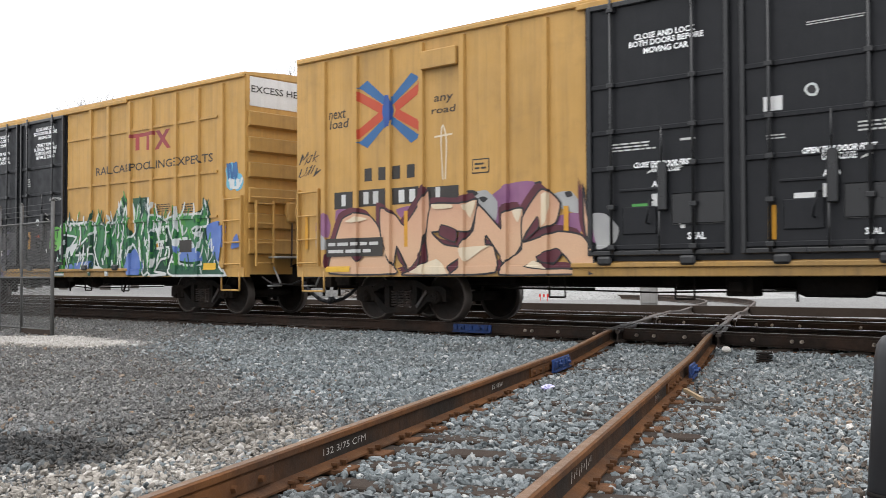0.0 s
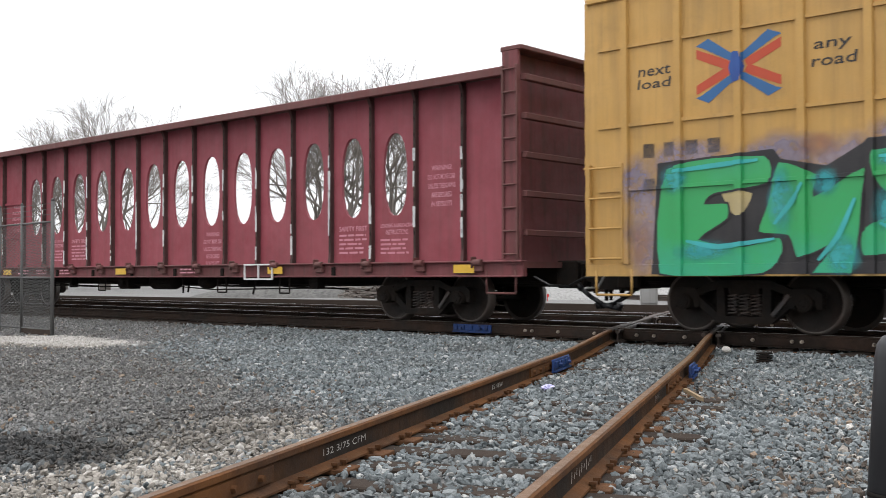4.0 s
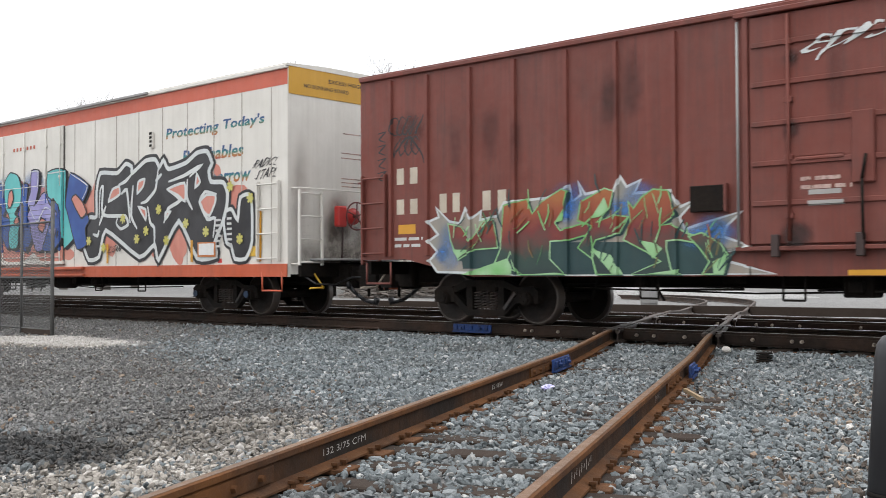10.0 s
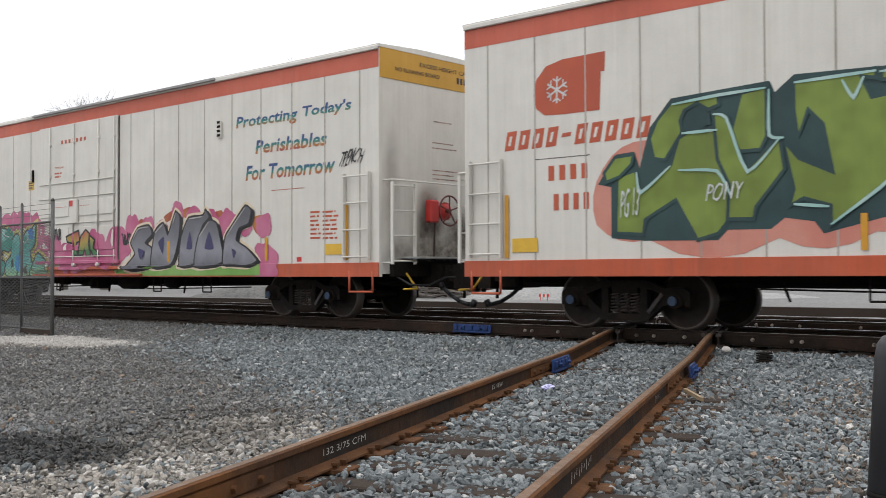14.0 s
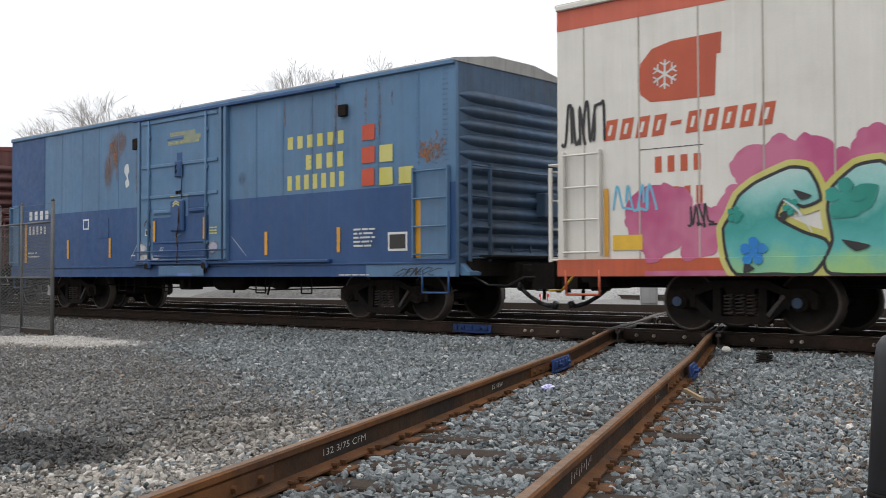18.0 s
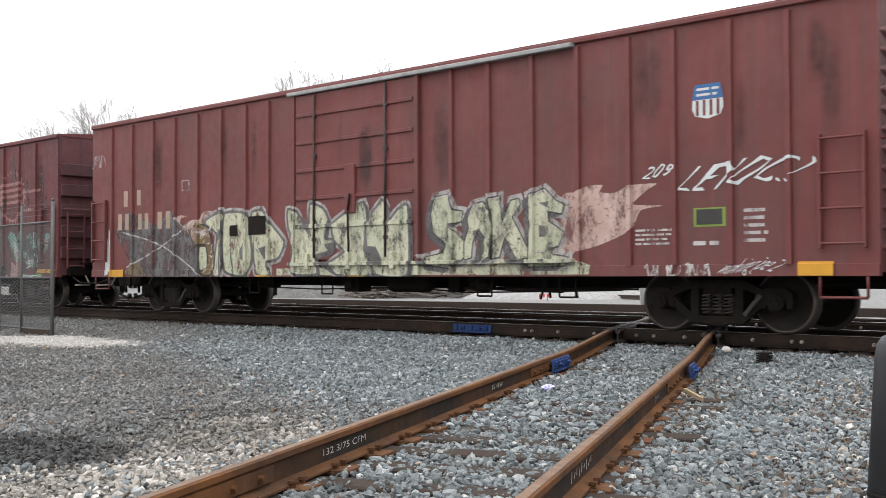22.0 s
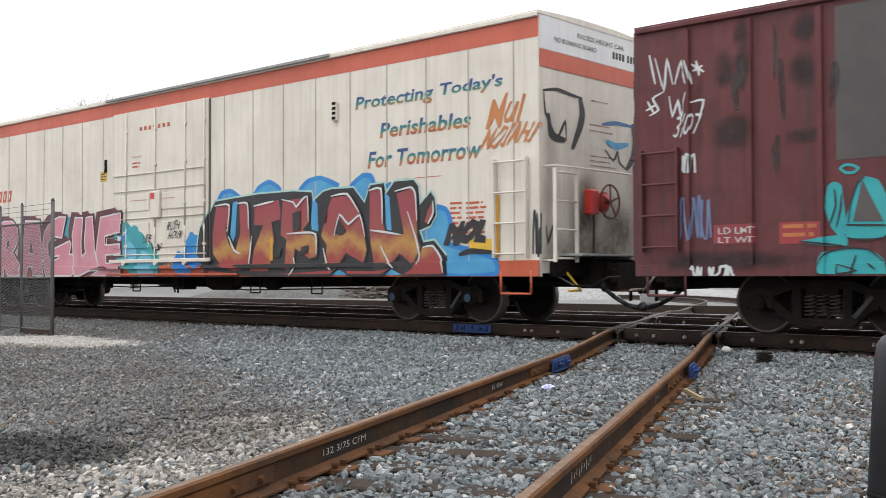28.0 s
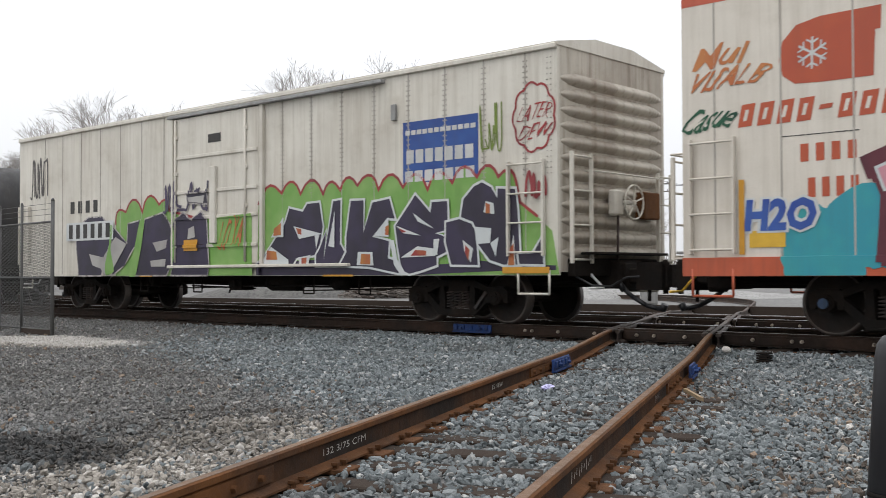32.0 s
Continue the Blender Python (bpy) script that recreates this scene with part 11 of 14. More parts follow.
lagoon_teal_1 = [(-5.17, 1.56), (-4.83, 1.79), (-4.46, 1.53), (-4.41, 1.32), (-4.67, 1.2), (-4.62, 0.97), (-4.7, 0.83), (-5.29, 0.83), (-5.39, 0.89), (-5.25, 1.25)]
lagoon_teal_2 = [(-4.24, 1.57), (-3.73, 1.78), (-3.33, 1.82), (-3.3, 1.64), (-3.55, 1.5), (-3.85, 1.54), (-4.06, 1.31), (-3.75, 1.2), (-3.7, 0.98), (-3.86, 0.83), (-4.55, 0.83), (-4.59, 0.99), (-4.39, 1.21)]
lagoon_teal_3 = [(-6.17, 1.54), (-6.05, 1.8), (-5.81, 1.94), (-5.59, 1.91), (-5.67, 1.66), (-5.93, 1.54)]
lagoon_teal = [lagoon_teal_1, lagoon_teal_2, lagoon_teal_3]
clever = mural(F_, "turquoise bubble-letter graffiti with black outline", lagoon, FADE["lagoon"], INK["ink"], 0.045, halo=INK["yolk"], hw=0.20, gaps=lagoon_dark, gap_ink=INK["ink"], shine=lagoon_line, shine_ink=INK["white"], sw=0.03, off=0.012)
for q in lagoon_teal:
    figure(F_, q, INK["emerald_deep"], 0.0290, "highlight", clever)
for q, r, ink in (((-7.22, 1.13), 0.20, "cobalt"), ((-5.06, 1.98), 0.26, "cobalt"), ((-2.27, 1.92), 0.17, "cobalt"), ((-2.91, 1.18), 0.24, "cobalt"), ((-4.68, 1.78), 0.14, "cobalt"), ((-6.00, 1.77), 0.27, "emerald_deep"), ((-3.47, 1.86), 0.28, "emerald_deep"), ((-4.53, 1.80), 0.2, "emerald_deep"), ((-2.60, 1.73), 0.16, "emerald_deep"), ((-7.48, 1.63), 0.12, "emerald_deep"), ((-6.70, 1.70), 0.12, "emerald_deep")):
    flower(F_, *q, r, INK[ink], 0.034, clever)
outline_199 = [(-0.39, 1.79), (0.20, 1.93), (0.25, 1.66), (0.06, 1.63), (0.11, 1.33), (-0.11, 1.32), (-0.08, 1.61), (-0.34, 1.66)]
outline_200 = [(0.15, 1.33), (0.30, 1.78), (0.53, 1.94), (0.70, 1.84), (0.66, 1.60), (0.72, 1.32), (0.52, 1.30), (0.47, 1.49), (0.38, 1.33)]
outline_201 = [(0.70, 1.80), (0.94, 1.69), (0.87, 1.51), (1.09, 1.35), (0.87, 1.29), (0.74, 1.44)]
mural(F_, "red, yellow and green graffiti on the door", [outline_199, outline_200, outline_201], FADE["reggae"], INK["ink"], 0.045, off=0.012, smooth=False)
grey_1 = [(2.14, 1.02), (2.56, 1.32), (2.38, 1.58), (2.68, 1.91), (3.13, 1.96), (3.25, 1.75), (2.98, 1.57), (3.25, 1.44), (3.16, 1.03), (2.45, 0.95)]
grey_2 = [(3.2, 1.03), (3.36, 1.81), (3.69, 2), (3.86, 1.73), (4.01, 1.98), (4.16, 2.23), (4.33, 2.09), (4.29, 1.66), (4.12, 1.22), (3.91, 1.04)]
grey_3 = [(4.29, 1.04), (4.37, 1.66), (4.64, 2.07), (5.15, 2.1), (5.25, 2.22), (5.39, 2.05), (5.15, 1.88), (4.95, 1.52), (4.87, 1.08)]
grey_4 = [(4.85, 1.03), (4.99, 1.64), (5.35, 1.99), (5.64, 1.92), (5.78, 1.56), (5.89, 1.14), (5.55, 1.03)]
grey_5 = [(5.84, 1.07), (5.93, 1.62), (6.21, 1.9), (6.59, 2.24), (6.79, 2.14), (6.71, 1.87), (6.4, 1.78), (6.31, 1.55), (6.68, 1.37), (6.98, 1.13), (6.68, 1.02), (6.12, 1.05)]
grey = [grey_1, grey_2, grey_3, grey_4, grey_5]
grey_hole_1 = [(2.7, 1.45), (2.98, 1.37), (2.8, 1.19)]
grey_hole_2 = [(3.51, 1.56), (3.73, 1.68), (3.69, 1.3)]
grey_hole_3 = [(4.58, 1.41), (4.7, 1.77), (4.79, 1.41)]
grey_hole_4 = [(5.23, 1.4), (5.39, 1.75), (5.55, 1.39)]
grey_hole_5 = [(6.16, 1.38), (6.31, 1.31), (6.23, 1.17)]
grey_hole = [grey_hole_1, grey_hole_2, grey_hole_3, grey_hole_4, grey_hole_5]
grey_shine_1 = [(2.42, 1.56), (2.7, 1.88), (3.11, 1.92)]
grey_shine_2 = [(3.4, 1.78), (3.69, 1.96)]
grey_shine_3 = [(4.07, 1.96), (4.18, 2.18)]
grey_shine_4 = [(4.68, 2.04), (5.15, 2.07)]
grey_shine_5 = [(5.97, 1.62), (6.23, 1.87), (6.6, 2.2)]
grey_shine_6 = [(5.03, 1.64), (5.37, 1.95)]
grey_shine = [grey_shine_1, grey_shine_2, grey_shine_3, grey_shine_4, grey_shine_5, grey_shine_6]
grey_red_1 = [(2.56, 1.99), (2.79, 2.11), (2.97, 2.05), (2.75, 1.93)]
grey_red_2 = [(3.69, 2.12), (3.99, 2.24), (4.16, 2.13), (3.82, 2)]
grey_red_3 = [(4.29, 2.2), (4.66, 2.3), (4.95, 2.15), (4.58, 2.04)]
grey_red_4 = [(5.39, 2.1), (5.78, 2.18), (5.97, 1.94), (5.54, 1.91)]
grey_red_5 = [(6.79, 1.98), (7.14, 2.03), (7.28, 1.78), (6.97, 1.64), (6.82, 1.8)]
grey_red = [grey_red_1, grey_red_2, grey_red_3, grey_red_4, grey_red_5]
for q in grey_red:
    figure(F_, q, INK["brick"], 0.006, "cloud")
mural(F_, "grey metallic graffiti over a lime base", grey, FADE["chrome"], INK["ink"], 0.04, INK["ink"], (0.10, -0.04), halo=INK["cream_light"], hw=0.14, gaps=grey_hole, gap_ink=INK["violet_blue"], shine=grey_shine, shine_ink=INK["fog"], sw=0.03, off=0.014)
outline_219 = [(1.73, 0.97), (3.79, 1.05), (7.06, 1.08), (7.09, 0.83), (6.29, 0.83), (1.87, 0.83)]
figure(F_, outline_219, INK["lime"], 0.010, "fade", smooth=False, label="lime green spray band")
lettering(F_, "TRENCH", 9.37, 2.84, 9.99, 3.12, INK["ink"], 0.0, 0.1, 0.008, "tag", wave=0.2)
scrawl(F_, -10.30, 2.81, -9.54, 3.36, 0.045, INK["ink"], 8, 4, 0.010)
scrawl(F_, -8.20, 1.51, -7.67, 1.77, 0.03, INK["ink"], 9, 3, 0.010)
scrawl(F_, -9.39, 1.77, -8.72, 2.12, 0.035, INK["sky"], 10, 3, 0.010)
scrawl(F_, -1.07, 1.72, -0.68, 1.99, 0.03, INK["ink"], 11, 3, 0.012)
scrawl(F_, 2.00, 1.56, 2.38, 1.79, 0.035, INK["ink"], 12, 4, 0.012)

# ---- third reefer ----
J_ = reefer("J", -195.72, "aged white refrigerator car with orange sill and pink and red graffiti", "reefer_old", False, 3)
blobs(J_, [(*(-1.11, 1.53), 0.4), (*(1.36, 1.36), 0.4), (*(0.91, 1.03), 0.35), (*(-0.51, 1.10), 0.45)], INK["cobalt"], 0.004, "cloud", "bright blue spray cloud")
outline_220 = [(2.17, 2.34), (2.28, 2.53), (2.58, 2.56), (2.86, 2.42), (2.86, 2.26)]
outline_221 = [(3.31, 2.33), (3.48, 2.57), (3.82, 2.67), (4.14, 2.51), (4.08, 2.26)]
outline_222 = [(4.71, 2.41), (4.96, 2.61), (5.32, 2.65), (5.79, 2.49), (5.55, 2.31), (5.08, 2.08)]
outline_223 = [(5.05, 2.04), (5.50, 2.36), (5.41, 1.76), (5.08, 1.65)]
outline_224 = [(6.15, 2.43), (6.46, 2.62), (6.67, 2.60), (6.75, 2.45), (6.62, 2.32), (6.46, 2.14)]
outline_225 = [(7.87, 1.68), (8.23, 1.97), (8.46, 1.92), (8.56, 1.73), (8.51, 1.35), (9.09, 1.22), (9.53, 1.07), (9.53, 0.83), (8.41, 0.83), (7.94, 1.36)]
outline_226 = [(6.96, 2.32), (7.15, 2.42), (7.22, 2.26), (7.09, 2.07)]
for q in [outline_220, outline_221, outline_222, outline_223, outline_224, outline_225, outline_226]:
    g = figure(J_, q, INK["sky_bright"], 0.005, "cloud", label="bright blue spray cloud")
    line(J_, q, 0.09, INK["cobalt"], 0.007, "cloud_edge", g, closed=True)
blobs(J_, [(*(-1.11, 1.35), 0.3), (*(-0.51, 1.04), 0.36)], INK["sky"], 0.008, "cloud")
amber_1 = [(2.08, 2.28), (2.6, 2.27), (2.53, 1.7), (2.74, 1.36), (2.89, 1.69), (2.85, 2.3), (3.19, 2.28), (3.23, 1.68), (3.28, 1.26), (3.18, 0.98), (2.74, 0.89), (2.23, 1.03), (1.97, 1.28), (1.95, 1.67)]
amber_2 = [(3.36, 2.21), (4.14, 2.33), (4.23, 1.9), (3.92, 1.86), (4, 1.51), (3.84, 0.89), (3.23, 0.89), (3.33, 1.35), (3.61, 1.8), (3.33, 1.81)]
amber_3 = [(4.22, 2.29), (4.99, 2.33), (5.04, 1.83), (4.87, 1.7), (5.24, 1.56), (5.24, 1.17), (5.02, 1.12), (4.62, 1.32), (4.55, 0.97), (4.44, 0.9), (4.27, 0.97), (4.34, 1.5), (4.16, 1.6)]
amber_4 = [(5.64, 2.29), (6.09, 2.31), (6.41, 1.97), (6.51, 1.64), (6.6, 1.28), (6.5, 1.02), (6.04, 1.21), (5.79, 0.95), (5.43, 0.95), (5.49, 1.39), (5.33, 1.56), (5.5, 2.02)]
amber_5 = [(6.64, 2.36), (6.96, 2.37), (7.02, 1.74), (7.08, 1.6), (7.48, 1.56), (7.3, 2.27), (7.68, 2.34), (7.8, 2.24), (7.84, 1.48), (7.96, 1.17), (7.8, 0.93), (7.39, 1.18), (7.2, 1.01), (6.76, 0.94), (6.67, 1.35), (6.63, 1.68)]
amber_6 = [(8.16, 2.08), (8.22, 1.91), (8.08, 1.69), (7.96, 1.71), (8.04, 1.92)]
amber_7 = [(7.93, 1.32), (8.19, 1.33), (8.39, 1.12), (8.47, 0.83), (7.47, 0.83), (7.7, 0.95)]
amber_8 = [(1.84, 0.96), (2.74, 0.89), (3.93, 0.87), (5.43, 0.93), (5.79, 0.93), (5.63, 0.83), (3.35, 0.83), (3.01, 0.86), (2.74, 0.83), (1.83, 0.83)]
amber_9 = [(6.11, 0.83), (6.02, 0.93), (6.76, 0.92), (7.2, 0.95), (6.98, 0.83)]
amber = [amber_1, amber_2, amber_3, amber_4, amber_5, amber_6, amber_7, amber_8, amber_9]
amber_black_1 = [(1.47, 1.29), (1.6, 1.82), (1.91, 2.2), (2.05, 2.38), (2.7, 2.42), (3.48, 2.46), (4.01, 2.46), (4.56, 2.46), (5.09, 2.41), (5.14, 2.25), (5.39, 2.4), (5.64, 2.44), (6.23, 2.43), (6.51, 2.15), (6.65, 2.45), (7.02, 2.47), (7.06, 2.29), (7.26, 2.48), (7.73, 2.48), (7.85, 2.36), (7.88, 2.06), (8.13, 2.26), (8.23, 2.13), (8.25, 1.83), (8.12, 1.65), (7.88, 1.58), (7.96, 1.4), (8.2, 1.43), (8.48, 1.16), (8.51, 0.83), (1.75, 0.83), (1.7, 1)]
amber_gap_1 = [(2.65, 2.31), (2.8, 2.34), (2.74, 1.65), (2.64, 1.46), (2.57, 1.65)]
amber_gap_2 = [(5.11, 2.32), (5.24, 2.16), (5.27, 1.65), (5.09, 1.69), (5.06, 1.81)]
amber_gap_3 = [(7.02, 2.29), (7.14, 2.2), (7.19, 1.59), (7.06, 1.61)]
amber_gap_4 = [(5.59, 0.83), (6.13, 0.83), (5.87, 0.93)]
amber_gap_5 = [(6.99, 0.83), (7.47, 0.83), (7.22, 0.93)]
amber_gap_6 = [(2.78, 0.83), (3.3, 0.83), (3.01, 0.86)]
amber_gap_7 = [(3.52, 1.66), (3.68, 1.7), (3.66, 1.51), (3.47, 1.46)]
amber_gap_8 = [(3.88, 1.54), (3.98, 1.57), (3.96, 1.39), (3.85, 1.34)]
amber_gap = [amber_gap_1, amber_gap_2, amber_gap_3, amber_gap_4, amber_gap_5, amber_gap_6, amber_gap_7, amber_gap_8]
amber_hole_1 = [(5.86, 1.89), (6.05, 1.63), (5.91, 1.56), (5.71, 1.61)]
amber_hole_2 = [(4.55, 2.02), (4.78, 2.06), (4.77, 1.7), (4.57, 1.66)]
amber_hole_3 = [(2.44, 1.92), (2.59, 1.65), (2.59, 1.42), (2.47, 1.62)]
amber_hole_4 = [(4.81, 1.37), (5.02, 1.4), (4.98, 1.26), (4.76, 1.21)]
amber_hole_5 = [(3.99, 1.34), (4.22, 1.37), (4.18, 1.19), (3.98, 1.19)]
amber_hole_6 = [(5.4, 2.06), (5.54, 2.01), (5.48, 1.79), (5.38, 1.85)]
amber_hole = [amber_hole_1, amber_hole_2, amber_hole_3, amber_hole_4, amber_hole_5, amber_hole_6]
amber_shine_1 = [(2.82, 2.29), (3.17, 2.27), (3.2, 1.76)]
amber_shine_2 = [(3.37, 2.21), (4, 2.28)]
amber_shine_3 = [(4.23, 2.3), (4.58, 2.23), (4.67, 2.14), (4.86, 2.28), (4.99, 2.31), (5.02, 1.86)]
amber_shine_4 = [(5.65, 2.29), (6.09, 2.31), (6.4, 1.96)]
amber_shine_5 = [(5.73, 1.56), (5.88, 1.94), (6.12, 1.76), (6.42, 1.91), (6.55, 1.52)]
amber_shine_6 = [(6.65, 2.34), (6.96, 2.35), (6.99, 1.74)]
amber_shine_7 = [(7.3, 2.29), (7.68, 2.34), (7.79, 2.22), (7.82, 1.76)]
amber_shine_8 = [(7.6, 1.93), (7.79, 1.48), (7.88, 1.17), (7.83, 1.01)]
amber_shine_9 = [(7.95, 1.3), (8.19, 1.32), (8.37, 1.12), (8.44, 0.87)]
amber_shine_10 = [(6.68, 1.63), (7.02, 1.59), (7.44, 1.53)]
amber_shine_11 = [(3.31, 1.61), (3.21, 1.06)]
amber_shine_12 = [(2.54, 1.63), (2.74, 1.34), (2.94, 1.27)]
amber_shine_13 = [(8.19, 2.08), (8.2, 1.87), (8.08, 1.69)]
amber_shine_14 = [(2.08, 2.27), (2.57, 2.27), (2.5, 1.73)]
amber_shine_15 = [(5.11, 1.64), (5.24, 1.55), (5.24, 1.22)]
amber_shine_16 = [(4.38, 1.63), (5.03, 1.64), (5.25, 1.6)]
amber_shine_17 = [(5.43, 1.34), (5.53, 1.05), (5.65, 0.93)]
amber_shine_18 = [(6.94, 1.35), (7.13, 1.07), (7.28, 0.95)]
amber_shine_19 = [(4.58, 1.18), (4.62, 0.97), (4.47, 0.83)]
amber_shine = [amber_shine_1, amber_shine_2, amber_shine_3, amber_shine_4, amber_shine_5, amber_shine_6, amber_shine_7, amber_shine_8, amber_shine_9, amber_shine_10, amber_shine_11, amber_shine_12, amber_shine_13, amber_shine_14, amber_shine_15, amber_shine_16, amber_shine_17, amber_shine_18, amber_shine_19]
figure(J_, amber_black_1, INK["ink"], 0.010, "letter_shadow", smooth=False, label="black sprayed block shadow")
line(J_, amber_black_1[:-3], 0.035, INK["pale_teal"], 0.0125, "shadow_edge", smooth=False, taper=False)
amber_root = mural(J_, "red and amber block graffiti with heavy black outline", amber, FADE["amber"], INK["ink"], 0.045, gaps=amber_hole, gap_ink=INK["ink"], shine=amber_shine, shine_ink=INK["white"], sw=0.04, off=0.012, smooth=False)
for q in amber_gap:
    figure(J_, q, INK["sky_bright"], 0.0115, "letter_gap", amber_root, smooth=False)
lettering(J_, "MOL", 8.48, 1.33, 9.39, 1.72, INK["ink"], 0.10, 0.1, 0.016, "tag", "black letter tag", 0.15)
line(J_, [(8.75, 1.16), (9.0, 1.22), (9.5, 1.19)], 0.09, INK["ink"], 0.016, "tag")
lettering(J_, "Mul", 9.40, 3.20, 10.07, 3.70, INK["orange"], 0.01, 0.1, 0.006, "tag", "orange scrawled tag", 0.2)
lettering(J_, "NOSAHS", 9.30, 2.88, 10.36, 3.22, INK["orange"], 0.01, 0.1, 0.010, "tag", wave=0.2)
blobs(J_, [(*(-7.86, 1.42), 0.6), (*(-8.48, 1.12), 0.62), (*(-1.34, 1.51), 0.62), (*(-0.86, 1.34), 0.62), (*(-0.36, 1.06), 0.5), (*(-3.82, 1.86), 0.5)], INK["aqua"], 0.005, "cloud", "turquoise spray cloud")
outline_255 = [(-7.75, 2.13), (-7.33, 2.29), (-6.84, 2.28), (-6.54, 2.07), (-6.50, 1.73), (-6.82, 1.45), (-6.43, 1.15), (-6.44, 0.83), (-7.03, 0.83), (-7.21, 1.08), (-7.25, 0.83), (-7.56, 0.83), (-7.49, 1.77), (-7.27, 1.93), (-7.65, 1.85)]
outline_256 = [(-6.11, 2.26), (-5.38, 2.23), (-5.20, 1.13), (-5.10, 0.83), (-5.65, 0.83), (-5.71, 1.06), (-5.92, 1.07), (-5.98, 0.83), (-6.44, 0.83), (-6.26, 1.57)]
outline_257 = [(-5.19, 1.63), (-5.11, 1.94), (-4.80, 2.20), (-4.36, 2.30), (-4.05, 2.28), (-4.24, 1.77), (-4.71, 1.83), (-4.93, 1.66), (-4.91, 1.35), (-4.71, 1.19), (-4.39, 1.27), (-4.37, 1.34), (-4.76, 1.29), (-4.76, 1.48), (-3.85, 1.69), (-3.78, 1.60), (-3.87, 1.36), (-3.67, 1.36), (-3.49, 0.97), (-3.72, 0.83), (-4.97, 0.83), (-5.17, 1.22)]
outline_258 = [(-3.59, 2.25), (-3.23, 2.23), (-3.31, 1.60), (-3.27, 1.30), (-3.11, 1.38), (-3.15, 1.68), (-3.08, 2.23), (-2.79, 2.25), (-2.71, 1.66), (-2.67, 1.37), (-2.48, 0.96), (-2.89, 0.95), (-3.32, 0.83), (-3.58, 0.83), (-3.65, 1.06), (-3.73, 1.83)]
outline_259 = [(-2.42, 2.21), (-1.91, 2.25), (-1.46, 2.27), (-1.47, 1.83), (-2.19, 1.77), (-2.19, 1.55), (-1.47, 1.56), (-1.48, 1.33), (-2.19, 1.32), (-2.17, 1.12), (-1.48, 1.13), (-1.48, 0.83), (-2.85, 0.83), (-2.48, 0.94), (-2.63, 1.37)]
outline_260 = [(-7.15, 1.70), (-6.99, 1.82), (-6.93, 1.70), (-7.09, 1.50)]
outline_261 = [(-5.89, 1.42), (-5.80, 1.82), (-5.66, 1.41)]
outline_262 = [(-2.23, 1.75), (-2.11, 1.77), (-2.15, 1.57), (-2.23, 1.56)]
mural(J_, "pink block-letter graffiti with maroon shadow", [outline_255, outline_256, outline_257, outline_258, outline_259], INK["pink"], INK["white"], 0.035, INK["maroon"], (-0.20, 0.14), halo=INK["maroon"], hw=0.14,
    gaps=[outline_260, outline_261, outline_262], gap_ink=INK["maroon"], gap_edge=INK["white"], glw=0.025, off=0.014, smooth=False)
lettering(J_, "H2O", -9.51, 1.36, -8.44, 1.85, INK["white"], 0.12, 0.1, 0.016, "tag", "small blue and white letter tag")
lettering(J_, "H2O", -9.46, 1.39, -8.49, 1.82, INK["royal"], 0.05, 0.1, 0.020, "tag")
lettering(J_, "Mul", -10.16, 3.64, -9.44, 3.96, INK["orange"], 0.01, 0.1, 0.006, "tag", wave=0.2)
lettering(J_, "VISALB", -10.26, 3.35, -9.14, 3.62, INK["orange"], 0.01, 0.1, 0.010, "tag", wave=0.2)
lettering(J_, "Casue", -10.33, 2.79, -9.57, 3.12, INK["deep_green"], 0.01, 0.2, 0.008, "tag", wave=0.2)
lettering(J_, "RUSH", 0.43, 1.82, 0.88, 2.02, INK["ink"], 0.0, 0.1, 0.014, "tag", wave=0.15)
lettering(J_, "HOUR", 0.47, 1.63, 0.98, 1.80, INK["ink"], 0.0, 0.1, 0.014, "tag", wave=0.15)
lettering(J_, "LIFE", -0.52, 1.57, -0.23, 1.74, INK["ink"], 0.0, 0.1, 0.014, "tag", wave=0.15)
scrawl(J_, -0.24, 1.40, 0.20, 1.53, 0.03, INK["ink"], 5, 3, 0.014)
scrawl(J_, 10.27, 1.15, 10.42, 1.78, 0.03, INK["ink"], 6, 3, 0.010)
# black drawings on the end wall
for pts, w, k in (([(-1.50, 3.71), (-1.12, 3.77), (-0.73, 3.73), (-0.41, 3.71)], 0.06, "ink"), ([(-0.48, 3.73), (-0.41, 3.47), (-0.48, 3.24), (-0.71, 2.85)], 0.17, "ink"), ([(-1.35, 3.37), (-1.30, 3.06), (-1.13, 2.99), (-0.90, 2.98)], 0.14, "ink"), ([(-1.47, 3.69), (-1.43, 3.36), (-1.13, 2.99), (-0.90, 3.28), (-0.87, 2.97)], 0.06, "ink"),
                  ([(0.17, 3.35), (0.61, 3.41), (1.15, 3.40)], 0.07, "xblue"), ([(1.12, 3.45), (1.22, 3.16), (1.15, 2.86), (0.92, 2.64)], 0.17, "ink"), ([(0.29, 3.08), (0.60, 3.01), (1.00, 3.08)], 0.12, "sky_bright"), ([(0.25, 2.93), (0.51, 2.76), (0.64, 2.91), (0.71, 2.74), (0.92, 2.64)], 0.05, "ink"), ([(-1.43, 1.59), (-1.38, 1.33), (-1.25, 1.58), (-1.13, 1.31)], 0.05, "ink")):
    end_line(J_, pts, w, INK[k], RL / 2 + 0.006)

